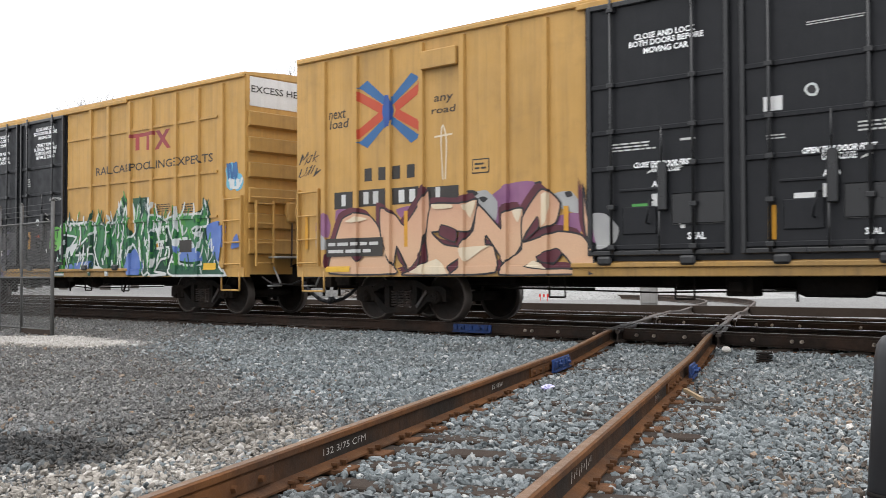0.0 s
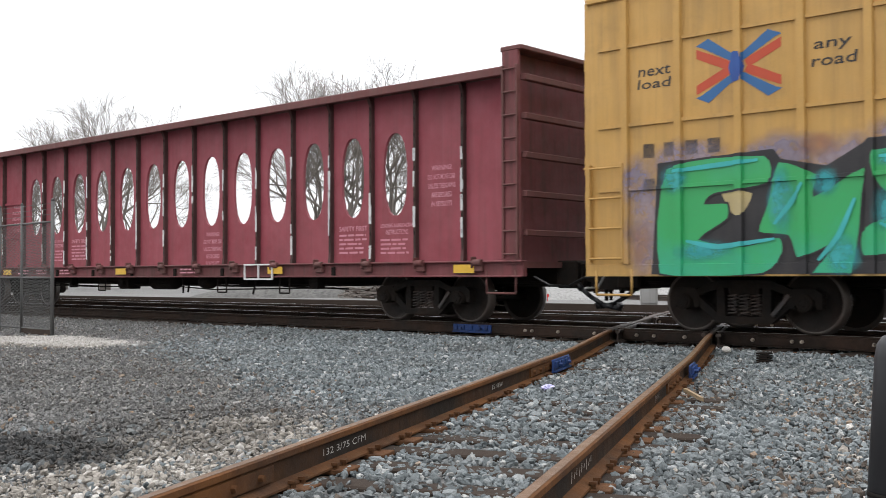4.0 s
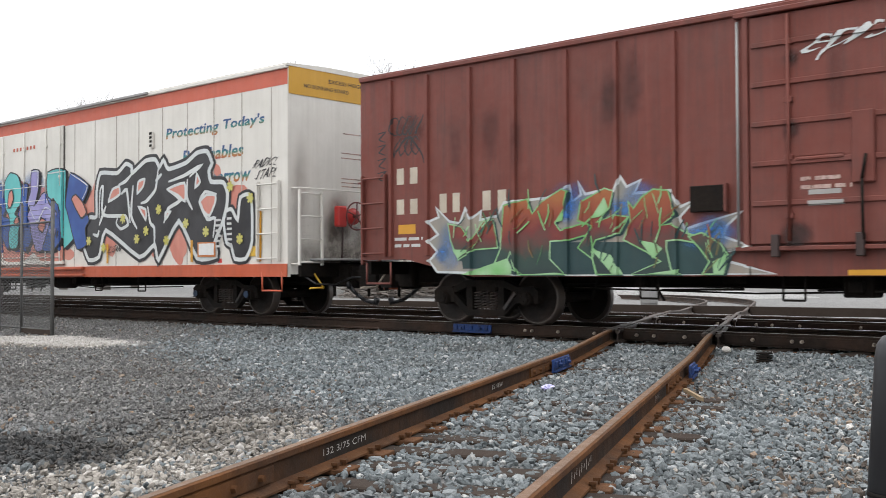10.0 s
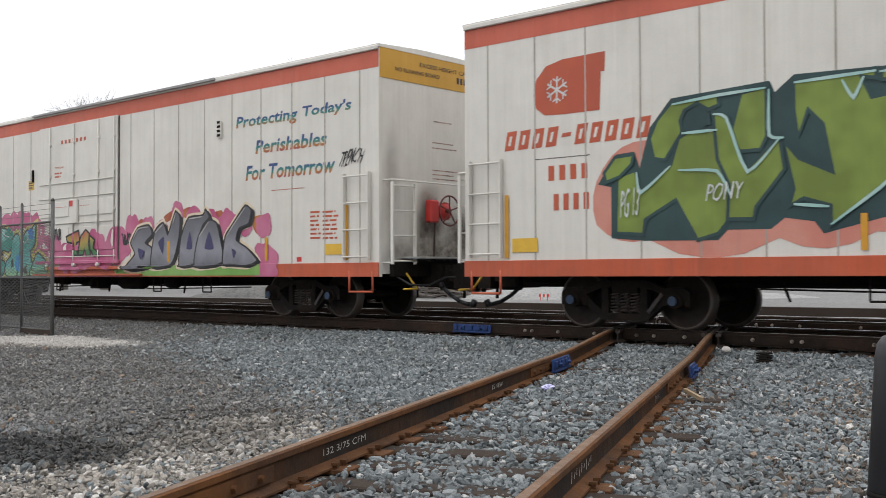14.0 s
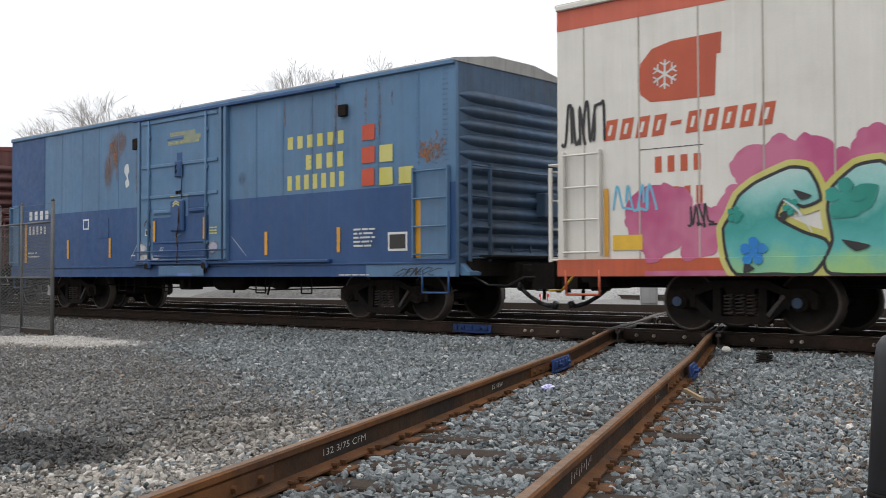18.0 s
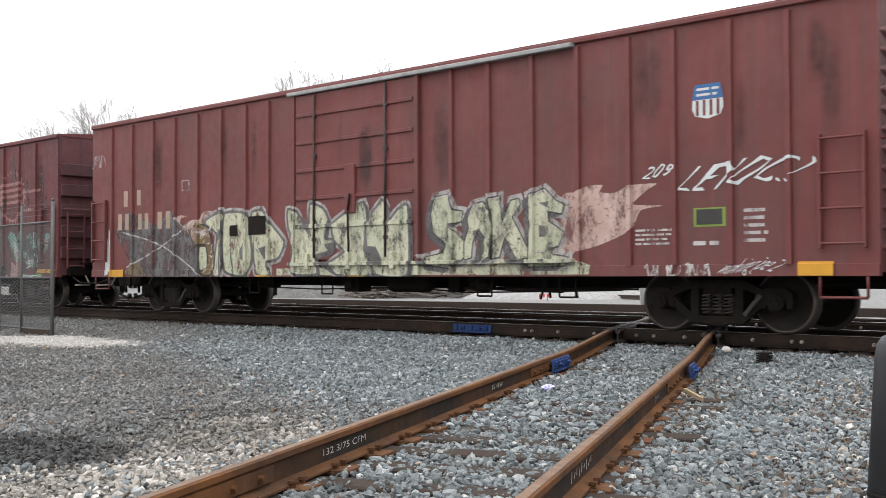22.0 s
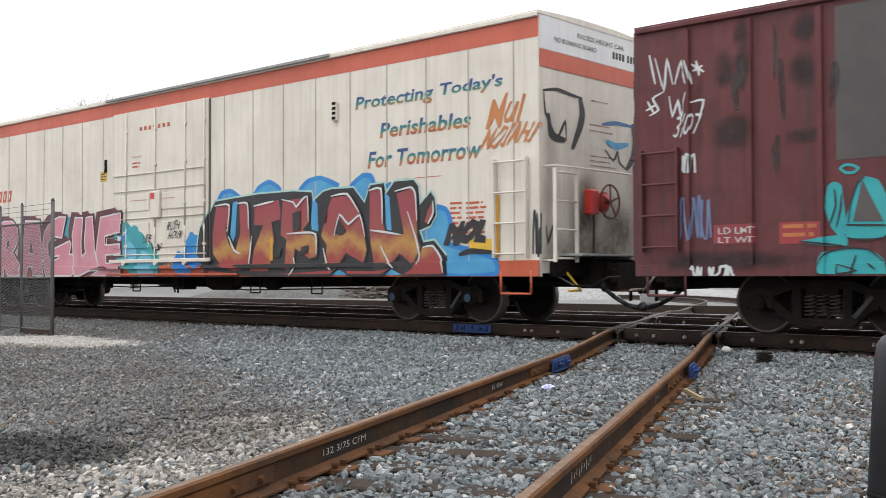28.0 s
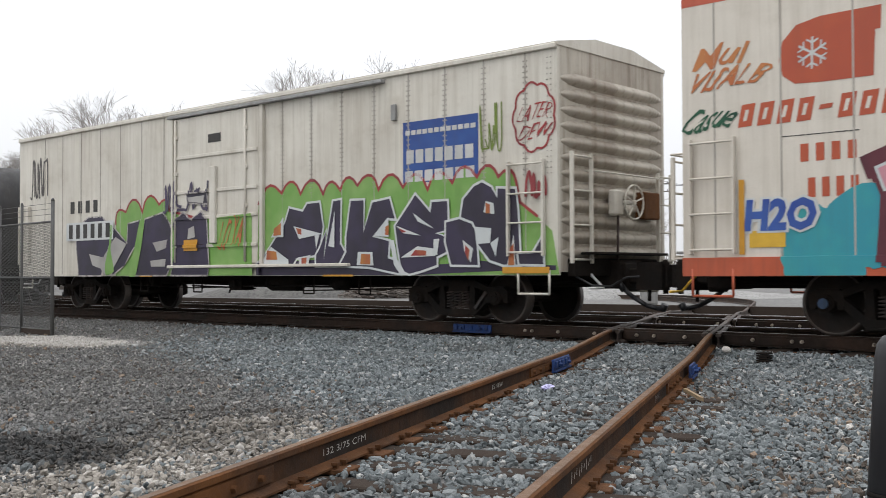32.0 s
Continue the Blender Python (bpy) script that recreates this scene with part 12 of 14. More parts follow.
# ---- blue boxcar ----
GL = 15.55
G_ = shell("G", "boxcar", "two-tone blue boxcar with riveted sides and yellow lettering", -134.70, GL, 0.80, 4.40, ("blue_light", "blue_end", "blue_dark"), ends="corrugated", tc=11.1, roof="roof_grey", roof_h=0.22,
           panel_joints=[-5.19, -4.19, -3.45, -2.59, 2.50, 3.32, 4.17, 4.82, 5.95, 6.92])
ob, W = G_["ob"], 1.6
gsplit = 2.38
panel(G_, -GL / 2, 1.0, GL / 2, gsplit, "blue_dark", 0.010, "lower_band", "dark blue lower paint")
panel(G_, -GL / 2, gsplit, -6.03, 4.34, "blue_dark", 0.010, "end_block", "dark blue repainted block")
low_sill(G_, 0.80, 1.02, "blue_dark", 0.022, None, 5.65)
low_sill(G_, 0.80, 1.02, "blue_light", 0.022, 5.65, None)
low_sill(G_, 1.02, 1.05, "blue_dark", 0.045)
gx0, gx1 = -1.56, 1.35
for x in (2.50, 3.32, 4.17, 5.95, 6.92, 7.55):
    rivet_row(G_, x, gsplit + 0.04, 4.30, "blue_light")
    rivet_row(G_, x, 1.1, gsplit - 0.02, "blue_dark")
d = plug_door(G_, gx0, gx1, 1.15, 4.30, "blue_light", 0.055, (gx0 + 0.36, gx1 - 0.42), (2.56, 3.24, 4.22), 0.026)
xm = (gx0 + gx1) / 2 + 0.05
panel(G_, -1.08, 1.20, 1.00, 2.10, "blue_dark", 0.003, "lower_band", "dark blue repainted lower panel")
panel(G_, 0.25, 2.10, 0.92, 2.52, "blue_dark", 0.003, "lower_band")
for z, a, b in ((1.55, -1.06, 0.92), (1.24, -1.06, 0.92)):
    part("door_rib", boxes((a, b, -1.678, -1.653, z - 0.02, z + 0.02), bev=0.008), "blue_dark", d)
for a, b, mt in ((-1.05, -0.32, "blue_light"), (0.30, 0.95, "blue_dark")):
    part("pressed_rib", boxes((a, b, -1.70, -1.653, 2.17, 2.28), bev=0.03), mt, d)
part("lock_plate", boxes((xm - 0.26, xm + 0.22, -1.735, -1.652, 1.78, 2.46), bev=0.03), "blue_dark", d)
part("lock_box", boxes((xm - 0.12, xm + 0.12, -1.72, -1.652, 2.95, 3.30), bev=0.02), "blue_dark", d)
panel(G_, xm - 0.10, 3.30, xm + 0.10, 3.48, "blue_dark", 0.004, "paint_patch")
part("lock_rod", rod(bmesh.new(), (xm + 0.13, -1.70, 2.46), (xm + 0.13, -1.70, 3.28), 0.012, 8), "blue_dark", d)
grab(d, [(xm - 0.02, -1.70, 3.22), (xm - 0.02, -1.75, 3.20), (xm - 0.04, -1.75, 3.05), (xm, -1.75, 3.03), (xm + 0.02, -1.75, 3.1)], "cast", 0.010, "lock_ring")
grab(d, [(xm + 0.08, -1.74, 2.28), (xm + 0.10, -1.76, 1.95), (xm + 0.02, -1.76, 1.66), (xm + 0.06, -1.75, 1.45), (xm, -1.73, 1.10)], "rod_brown", 0.015, "lock_chain")
grab(d, [(xm - 0.10, -1.70, 1.66), (xm + 0.14, -1.72, 1.72)], "blue_light", 0.012, "latch_pin")
for s in (-0.07, 0.05):
    part("catch", boxes((xm + s - 0.03, xm + s + 0.03, -1.70, -1.652, 2.58, 2.66), bev=0.006), "cast", d)
shape(G_, [[(xm - 0.14, 2.36), (xm - 0.02, 2.42), (xm + 0.10, 2.37), (xm + 0.10, 2.40), (xm - 0.02, 2.45), (xm - 0.14, 2.39)], [(xm - 0.14, 2.31), (xm - 0.02, 2.37), (xm + 0.10, 2.32), (xm + 0.10, 2.35), (xm - 0.02, 2.40), (xm - 0.14, 2.34)]], INK["yolk"], 0.086, "chevron_mark")
bars(G_, 1, -0.36, 2.53, 0.36, 2.56, INK["yolk"], 0.008, 8)
bars(G_, 2, -0.80, 1.37, -0.64, 1.46, "white_ink", 0.008, 9)
# rails that carry the door, with rollers and bolt heads
for z in (1.36, 1.16):
    part("guide_rod", rod(bmesh.new(), (gx0 - 0.10, -1.735, z), (gx1 + 0.32, -1.735, z), 0.017, 8), "blue_dark", d)
for x in (gx0 + 0.36, gx1 - 0.42):
    part("roller_hanger", boxes((x - 0.10, x + 0.10, -1.75, -1.66, 0.98, 1.20), bev=0.03), "blue_dark", d)
    part("roller", rod(bmesh.new(), (x, -1.76, 1.04), (x, -1.68, 1.04), 0.07, 12), "cast", d)
for x in row(gx0 + 0.75, gx1 - 0.75, 5):
    part("bolt_head", rod(bmesh.new(), (x, -1.628, 0.935), (x, -1.66, 0.935), 0.03, 6), "cast", ob)
part("threshold_plate", boxes((-0.80, 0.88, -1.645, -1.60, 0.90, 0.98), bev=0.006), "rod_brown", ob)
panel(G_, -0.10, 0.82, 0.45, 0.89, INK["royal_light"], 0.030, "paint_patch")
for q in ((-1.54, 1.44, 0.30, 0.13), (-1.38, 1.22, 0.34, 0.10), (-0.95, 1.22, 0.25, 0.07), (1.15, 1.42, 0.2, 0.16)):
    mist(G_, [q], "pale" if q[0] > 0 else "white", 0.010, 1.4, 0.04, "white paint smear")
mist(G_, [(2.05, 2.78, 0.16, 0.17)], "soot", 0.006, 0.35, 0.04, "faint dark spot")
for a, b in (((-2.05, 1.20), (-1.70, 1.62)), ((1.72, 1.62), (2.20, 1.22))):
    line(G_, [a, b], 0.018, INK["slate"], 0.014, "chalk_line")
panel(G_, -1.37, 1.72, -1.20, 1.86, "white_panel", 0.008, "decal")
panel(G_, -1.35, 1.74, -1.22, 1.84, "black_ink", 0.011, "decal_field")
scrawl(G_, -1.40, 1.92, -1.18, 2.04, 0.03, INK["ink"], 6, 2, 0.008)
bars(G_, 3, 1.02, 1.68, 1.30, 1.86, INK["yolk"], 0.008, 11)
bars(G_, 1, -2.02, 1.26, -1.84, 1.32, "white_ink", 0.014, 12)
for x in (gx0 - 0.06, gx1 + 0.06, gx1 + 0.22):
    part("door_post", boxes((x - 0.045, x + 0.045, -1.69, -1.60, 1.1, 4.34), bev=0.008), "blue_light", ob)
door_track(G_, gx0 - 0.3, gx1 + 3.6, 4.33, "blue_dark", d=0.10, h=0.07)
door_track(G_, gx0 - 0.3, gx1 + 3.4, 1.10, "blue_dark", "lower_track", d=0.11, h=0.06)
for s in (-1, 1):
    a, b = (-GL / 2 + 0.04, -GL / 2 + 0.50) if s < 0 else (GL / 2 - 0.92, GL / 2 - 0.14)
    ladder(ob, a, b, 1.12, 2.66, 4, "blue_light", -W - 0.06)
    part("ladder_plate", boxes((a, b, -W - 0.018, -W - 0.0105, 1.10, 2.68)), "blue_light", ob)
    x = s * GL / 2
    end_ladder(ob, x + s * 0.15, -1.42, -0.90, 1.05, 2.72, 4, "blue_end")
    end_ladder(ob, x + s * 0.15, 1.15, 1.55, 1.05, 2.62, 4, "blue_end")
    part("platform", boxes((min(x, x + s * 0.36), max(x, x + s * 0.36), -1.1, 1.1, 1.12, 1.16), bev=0.006), "under", ob)
    for y in row(-0.7, 0.9, 4):
        part("platform_bracket", rod(bmesh.new(), (x + s * 0.05, y, 1.16), (x + s * 0.05, y, 1.45), 0.018, 6), "blue_end", ob)
    grab(ob, [(x, -1.0, 2.62), (x + s * 0.17, -1.0, 2.62), (x + s * 0.17, 1.3, 2.62)], "blue_end")
    part("buffer_beam", boxes((min(x, x + s * 0.14), max(x, x + s * 0.14), -1.35, 1.35, 0.80, 1.08), bev=0.012), "under", ob)
    part("jack_bracket", prism(bmesh.new(), [(x, 1.02), (x + s * 0.16, 0.88), (x + s * 0.2, 0.88), (x + s * 0.2, 0.82), (x, 0.82)], -1.5, -1.2), "blue_light", ob)
part("retainer_box", boxes((GL / 2 + 0.04, GL / 2 + 0.26, 0.55, 1.0, 1.85, 2.3), bev=0.02), "blue_end", ob)
stirrups(ob, GL, 1.62, "blue_dark")
part("vent_box", boxes((4.97, 5.18, -1.68, -1.60, 3.74, 3.95), bev=0.01), "under", ob)
part("vent_box", boxes((-1.86, -1.67, -1.70, -1.60, 3.68, 3.93), bev=0.01), "under", ob)
for n, q in ((6, (3.41, 3.25, 5.12, 3.49)), (4, (3.94, 2.83, 5.11, 3.11)), (7, (3.41, 2.46, 5.12, 2.74))):
    digits(G_, n, *q, INK["yolk"], 0.006, "owner_bar", 0.46)
for q, k in (((5.55, 3.25, 5.87, 3.53), "xred"), ((5.54, 2.84, 5.87, 3.13), "xred"), ((5.54, 2.43, 5.86, 2.74), "xred"), ((5.99, 2.83, 6.32, 3.13), "yolk"), ((5.99, 2.42, 6.32, 2.73), "yolk"), ((6.47, 2.42, 6.81, 2.71), "yolk")):
    panel(G_, *q, INK[k], 0.014, "color_square", "painted square of the livery")
digits(G_, 4, -6.88, 2.26, -5.77, 2.48, "white_ink", 0.014, "owner_bar")
digits(G_, 5, -6.88, 1.89, -5.91, 2.10, "white_ink", 0.014)
bars(G_, 2, -6.88, 1.28, -6.24, 1.46, "white_ink", 0.014, 2)
for q in ((6.20, 1.25, 6.67, 1.58), (-4.14, 1.94, -3.87, 2.19)):
    panel(G_, *q, "white_panel", 0.014, "data_panel")
    panel(G_, q[0] + 0.04, q[1] + 0.12 * (q[3] - q[1]), q[2] - 0.04, q[3] - 0.04, "black_ink" if q[2] - q[0] > 0.3 else "blue_dark", 0.018, "data_field")
for q, n, sd in (((5.34, 1.32, 5.92, 1.69), 5, 3), ((4.97, 0.81, 5.87, 0.86), 1, 5)):
    bars(G_, n, *q, "white_ink" if sd != 4 else INK["yolk"], 0.03, sd)
q = (-0.41, 3.87, 0.52, 3.91)
lettering(G_, "CLOSE AND LOCK", q[0], (q[1] + q[3]) / 2 - 0.042, q[2], (q[1] + q[3]) / 2 + 0.042, INK["yolk"], 0.02, off=0.006)
q = (0.10, 3.75, 0.71, 3.83)
lettering(G_, "AND DOORS", q[0], (q[1] + q[3]) / 2 - 0.042, q[2], (q[1] + q[3]) / 2 + 0.042, INK["yolk"], 0.02, off=0.007)
q = (-0.47, 3.67, 0.66, 3.73)
lettering(G_, "BEFORE MOVING CAR", q[0], (q[1] + q[3]) / 2 - 0.042, q[2], (q[1] + q[3]) / 2 + 0.042, INK["yolk"], 0.02, off=0.006)
reflectors(G_, [(-4.84, 1.25), (-2.92, 1.25), (2.83, 1.23), (4.93, 1.25), (-1.00, 1.58), (0.86, 1.60)], 0.46, 0.09)
reflectors(G_, [(6.93, 1.13), (-6.98, 1.17)], 1.02, 0.12)
rnd = random.Random(31)
for x, z0, z1, w in ((-2.62, 3.0, 4.16, 0.05), (-2.75, 3.45, 4.0, 0.12), (-2.95, 3.2, 3.75, 0.06), (-3.12, 2.95, 3.4, 0.05), (-2.85, 3.6, 3.95, 0.2), (-1.79, 2.7, 3.2, 0.06), (4.84, 3.35, 4.28, 0.08), (4.78, 3.1, 3.5, 0.05), (5.66, 3.55, 4.2, 0.06), (5.98, 3.3, 4.25, 0.05), (6.32, 3.8, 4.1, 0.05), (3.4, 3.7, 4.2, 0.03)):
    line(G_, [(x, z1), (x + rnd.uniform(-0.03, 0.03), (z0 + z1) / 2), (x + rnd.uniform(-0.02, 0.02), z0)], w, INK["old_orange"], 0.009, "stain", label="rust stain")
rust_patch = [(6.90, 2.99), (7.13, 2.92), (7.30, 3.14), (7.49, 3.03), (7.46, 2.79), (7.13, 2.73), (6.96, 2.84)]
flecks(G_, rust_patch, 40, 0.16, 0.05, (INK["old_orange"],), 12, 0.009, 0.4, 1.2)
outline_268 = [(-2.30, 3.36), (-2.18, 3.40), (-2.12, 3.22), (-2.19, 3.12), (-2.12, 2.92), (-2.24, 2.84), (-2.30, 2.98), (-2.22, 3.06), (-2.33, 3.22)]
figure(G_, outline_268, INK["white"], 0.006, "paint_patch")
outline_269 = [(-0.81, 1.05), (0.85, 1.04), (0.85, 0.83), (-0.81, 0.83)]
figure(G_, outline_269, "blue_light", 0.026, "paint_patch", smooth=False)
mist(G_, [(-2.75, 3.75, 0.3, 0.5), (-3.0, 3.3, 0.25, 0.5), (-2.5, 3.9, 0.3, 0.3), (-1.78, 3.2, 0.08, 0.7)], "rust", 0.005, 0.6, 0.06, "soft rust bloom")
part("side_patch", boxes((-3.42, -2.98, -1.622, -1.608, 1.72, 2.18), bev=0.004), "blue_dark", ob)
panel(G_, -0.52, 3.77, 0.10, 3.80, "blue_dark", 0.003, "paint_patch")
lettering(G_, "ORNOC", 6.42, 0.81, 7.39, 0.96, INK["ink"], -0.005, 0.1, 0.006, "tag", wave=0.2)

# ---- first red-brown boxcar ----
H_ = ribbed_boxcar("H", -153.58, 18.36, "red-brown ribbed boxcar with pale cream graffiti along its base", "up_red",
                   [-8.29, -7.43, -6.59, -5.75, -4.91, -4.09, -3.27, -2.55, 2.24, 3.04, 3.91, 4.76, 5.65, 6.38, 7.23, 8.04],
                   (-1.69, 1.44), fish=False, z1=4.36, track=(0, 4.71), track_mat="roof_grey", lower_mat=INK["old_cream"], roof="up_red", pw=0.07, pd=0.055)
digits(H_, 1, -7.88, 2.41, -7.57, 2.77, INK["tan_worn"], name="owner_bar")
digits(H_, 1, -7.33, 2.42, -7.04, 2.77, INK["tan_worn"], name="owner_bar")
for q in ((-8.10, 1.88, -7.52, 2.25), (-7.26, 1.87, -6.73, 2.23), (-6.50, 1.86, -5.86, 2.24)):
    digits(H_, 2, *q, INK["tan_worn"], 0.010)
shape(H_, [[(-8.19, 1.85), (-7.52, 2.28), (-6.57, 1.95), (-5.83, 2.22), (-4.85, 1.49), (-4.59, 0.75), (-7.20, 0.75)]], INK["old_grey"], 0.004, "shadow_patch", "grey-black sprayed patch")
stroke(H_, [(-7.85, 1.83), (-6.20, 1.47), (-4.65, 0.75)], 0.035, INK["old_white"], 0.012)
stroke(H_, [(-7.68, 1.02), (-6.27, 1.47), (-5.12, 1.99)], 0.035, INK["old_white"], 0.012)
outline_270 = [(-4.71, 1.95), (-4.05, 2.16), (-3.99, 1.68), (-4.12, 1.20), (-4.09, 0.83), (-4.38, 0.83), (-4.32, 1.20), (-4.25, 1.69)]
outline_271 = [(-3.98, 2.11), (-3.23, 2.07), (-3.14, 1.65), (-3.08, 1.18), (-3.24, 0.83), (-3.67, 0.83), (-3.99, 0.95), (-4.05, 1.39)]
outline_272 = [(-3.08, 2.09), (-2.75, 2.12), (-2.49, 1.85), (-2.07, 1.48), (-2.24, 1.17), (-2.58, 1.08), (-2.47, 0.83), (-2.88, 0.83), (-3.00, 1.08), (-3.11, 1.65)]
outline_273 = [(-3.48, 1.33), (-3.33, 1.51), (-3.33, 1.14), (-3.45, 1.16)]
outline_274 = [(-2.87, 1.36), (-2.58, 1.40), (-2.64, 1.13)]
outline_275 = [(-4.18, 1.78), (-4.02, 1.75), (-4.12, 1.53)]
outline_276 = [(-3.76, 1.67), (-3.76, 1.19), (-3.64, 0.83)]
outline_277 = [(-3.02, 1.60), (-3.02, 1.18), (-3.15, 0.90)]
mural(H_, "cream and grey block graffiti", [outline_270, outline_271, outline_272], INK["old_cream"], INK["old_grey"], 0.055, halo=INK["old_grey_pale"], hw=0.16, gaps=[outline_273, outline_274, outline_275], gap_ink=INK["old_grey"], shine=[outline_276, outline_277], shine_ink=INK["old_grey"], sw=0.04, off=0.010)
tusk_1 = [(-5.21, 1.77), (-5.05, 1.88), (-4.89, 1.93), (-4.67, 1.89), (-4.52, 1.81), (-4.45, 1.59), (-4.37, 1.39), (-4.32, 1.19), (-4.34, 0.94), (-4.44, 0.83), (-4.68, 0.83), (-4.79, 0.9), (-4.61, 0.97), (-4.57, 1.2), (-4.61, 1.4), (-4.68, 1.49), (-4.96, 1.47), (-5.11, 1.56)]
tusk_2 = [(-5.76, 2.08), (-5.55, 2.13), (-5.32, 2.1), (-5.53, 2.06), (-5.55, 1.95), (-5.44, 1.9), (-5.25, 1.98), (-5.1, 2.02), (-4.87, 2.01), (-4.78, 2.13), (-4.64, 2.18), (-4.41, 2.17), (-4.6, 2.1), (-4.73, 1.98), (-4.82, 1.9), (-5.03, 1.92), (-5.16, 1.83), (-5.27, 1.74), (-5.44, 1.83), (-5.59, 1.95)]
tusk_3 = [(-4.85, 1.41), (-4.64, 1.42), (-4.58, 1.23), (-4.61, 1), (-4.85, 0.97)]
tusk_4 = [(-5.18, 1.81), (-4.96, 1.87), (-4.75, 1.78), (-4.61, 1.8), (-4.47, 1.62), (-4.61, 1.66), (-4.89, 1.7), (-4.96, 1.55), (-5.14, 1.62)]
curl_foot = [(-7.75, 0.92), (-7.25, 1.14), (-6.85, 0.86), (-6.85, 0.83), (-7.50, 0.83)]
for q, ink in ((tusk_1, "bronze"), (tusk_2, "old_wash_pale"), (tusk_3, "old_cream"), (curl_foot, "old_bronze")):
    figure(H_, q, INK[ink], 0.010, "paint_patch", label="bronze and pale curl of the graffiti")
figure(H_, tusk_4, INK["old_wash"], 0.014, "paint_patch")
line(H_, tusk_1, 0.03, INK["ink"], 0.016, "paint_line", closed=True)
flecks(H_, tusk_1, 30, 0.14, 0.03, (INK["old_straw"], INK["old_white"]), 77, 0.018, 0.6, 1.0)
outline_282 = [(-1.98, 2.10), (-1.63, 2.04), (-1.31, 1.63), (-1.26, 2.17), (-0.90, 2.08), (-0.75, 1.86), (-0.85, 1.53), (-0.61, 1.48), (-0.71, 1.27), (-1.11, 1.19), (-1.06, 0.85), (-1.64, 0.83), (-1.85, 0.94), (-1.74, 1.29), (-1.96, 1.74)]
outline_283 = [(-0.65, 1.77), (-0.22, 2.00), (0.20, 2.14), (0.29, 1.77), (0.20, 1.29), (0.42, 0.83), (-0.52, 0.83), (-0.71, 1.06), (-0.32, 1.26), (-0.61, 1.48)]
outline_284 = [(0.25, 1.74), (0.65, 2.15), (0.78, 2.03), (0.74, 1.71), (1.04, 1.97), (1.29, 2.02), (1.28, 0.83), (0.51, 0.83), (0.29, 1.25)]
outline_285 = [(-0.86, 1.40), (-0.56, 1.43), (-0.66, 1.23)]
outline_286 = [(-0.41, 1.68), (-0.22, 1.71), (-0.32, 1.51)]
outline_287 = [(0.24, 1.33), (0.51, 1.32), (0.69, 1.00), (0.38, 1.04)]
outline_288 = [(-1.01, 1.06), (-0.71, 1.08), (-0.61, 0.85)]
outline_289 = [(-1.42, 1.81), (-1.31, 1.89), (-1.24, 1.58)]
mural(H_, "cream weathered graffiti across the door", [outline_282, outline_283, outline_284], INK["old_cream"], INK["old_grey"], 0.05, INK["old_grey"], (0.08, -0.06), halo=INK["old_grey_pale"], hw=0.14, gaps=[outline_285, outline_286, outline_287, outline_288, outline_289], gap_ink=INK["old_grey"], off=0.010)
cream_1 = [(1.85, 2.14), (2.18, 2.18), (2.28, 1.91), (2.48, 1.88), (2.44, 1.7), (2.15, 1.67), (2.52, 1.38), (2.51, 1.12), (2.22, 0.93), (1.78, 0.98), (1.61, 1.13), (2.04, 1.2), (2.1, 1.35), (1.82, 1.54), (1.76, 1.85)]
cream_2 = [(2.57, 1.76), (2.7, 1.98), (2.9, 2.02), (3.09, 1.84), (3.11, 1.53), (3.06, 1.11), (2.84, 1.05), (2.93, 1.44), (2.81, 1.58), (2.69, 1.35), (2.66, 1.11), (2.5, 1.07), (2.5, 1.36), (2.6, 1.59)]
cream_3 = [(3.05, 2.07), (3.26, 2.09), (3.3, 1.65), (3.48, 2.01), (3.64, 2.03), (3.68, 1.93), (3.51, 1.74), (3.71, 1.42), (3.89, 1.1), (3.59, 1.06), (3.36, 1.43), (3.25, 1.11), (3.09, 1.08), (3.1, 1.62)]
cream_4 = [(3.82, 2.07), (4.15, 2.16), (4.37, 1.96), (4.51, 1.9), (4.47, 1.75), (4.2, 1.8), (4.22, 1.65), (4.36, 1.57), (4.51, 1.47), (4.4, 1.26), (4.19, 1.22), (4.29, 1.14), (4.57, 1.1), (4.53, 0.96), (3.81, 0.95), (3.81, 1.24), (3.89, 1.59)]
cream = [cream_1, cream_2, cream_3, cream_4]
cream_gap_1 = [(2.1, 1.54), (2.23, 1.46), (2.15, 1.38)]
cream_gap_2 = [(2.69, 1.54), (2.79, 1.57), (2.74, 1.37)]
cream_gap_3 = [(4.03, 1.94), (4.22, 1.96), (4.2, 1.86)]
cream_gap_4 = [(4.03, 1.6), (4.19, 1.56), (4.17, 1.42), (4.04, 1.41)]
cream_gap_5 = [(2.78, 1.92), (2.94, 1.93), (2.91, 1.86)]
cream_gap = [cream_gap_1, cream_gap_2, cream_gap_3, cream_gap_4, cream_gap_5]
cream_shine_1 = [(1.88, 2.11), (2.18, 2.16), (2.23, 1.93)]
cream_shine_2 = [(2.6, 1.76), (2.72, 1.96), (2.9, 1.99)]
cream_shine_3 = [(3.08, 2.05), (3.24, 2.06)]
cream_shine_4 = [(3.85, 2.05), (4.13, 2.13), (4.35, 1.96)]
cream_shine_5 = [(3.92, 1.19), (4.24, 1.18)]
cream_shine = [cream_shine_1, cream_shine_2, cream_shine_3, cream_shine_4, cream_shine_5]
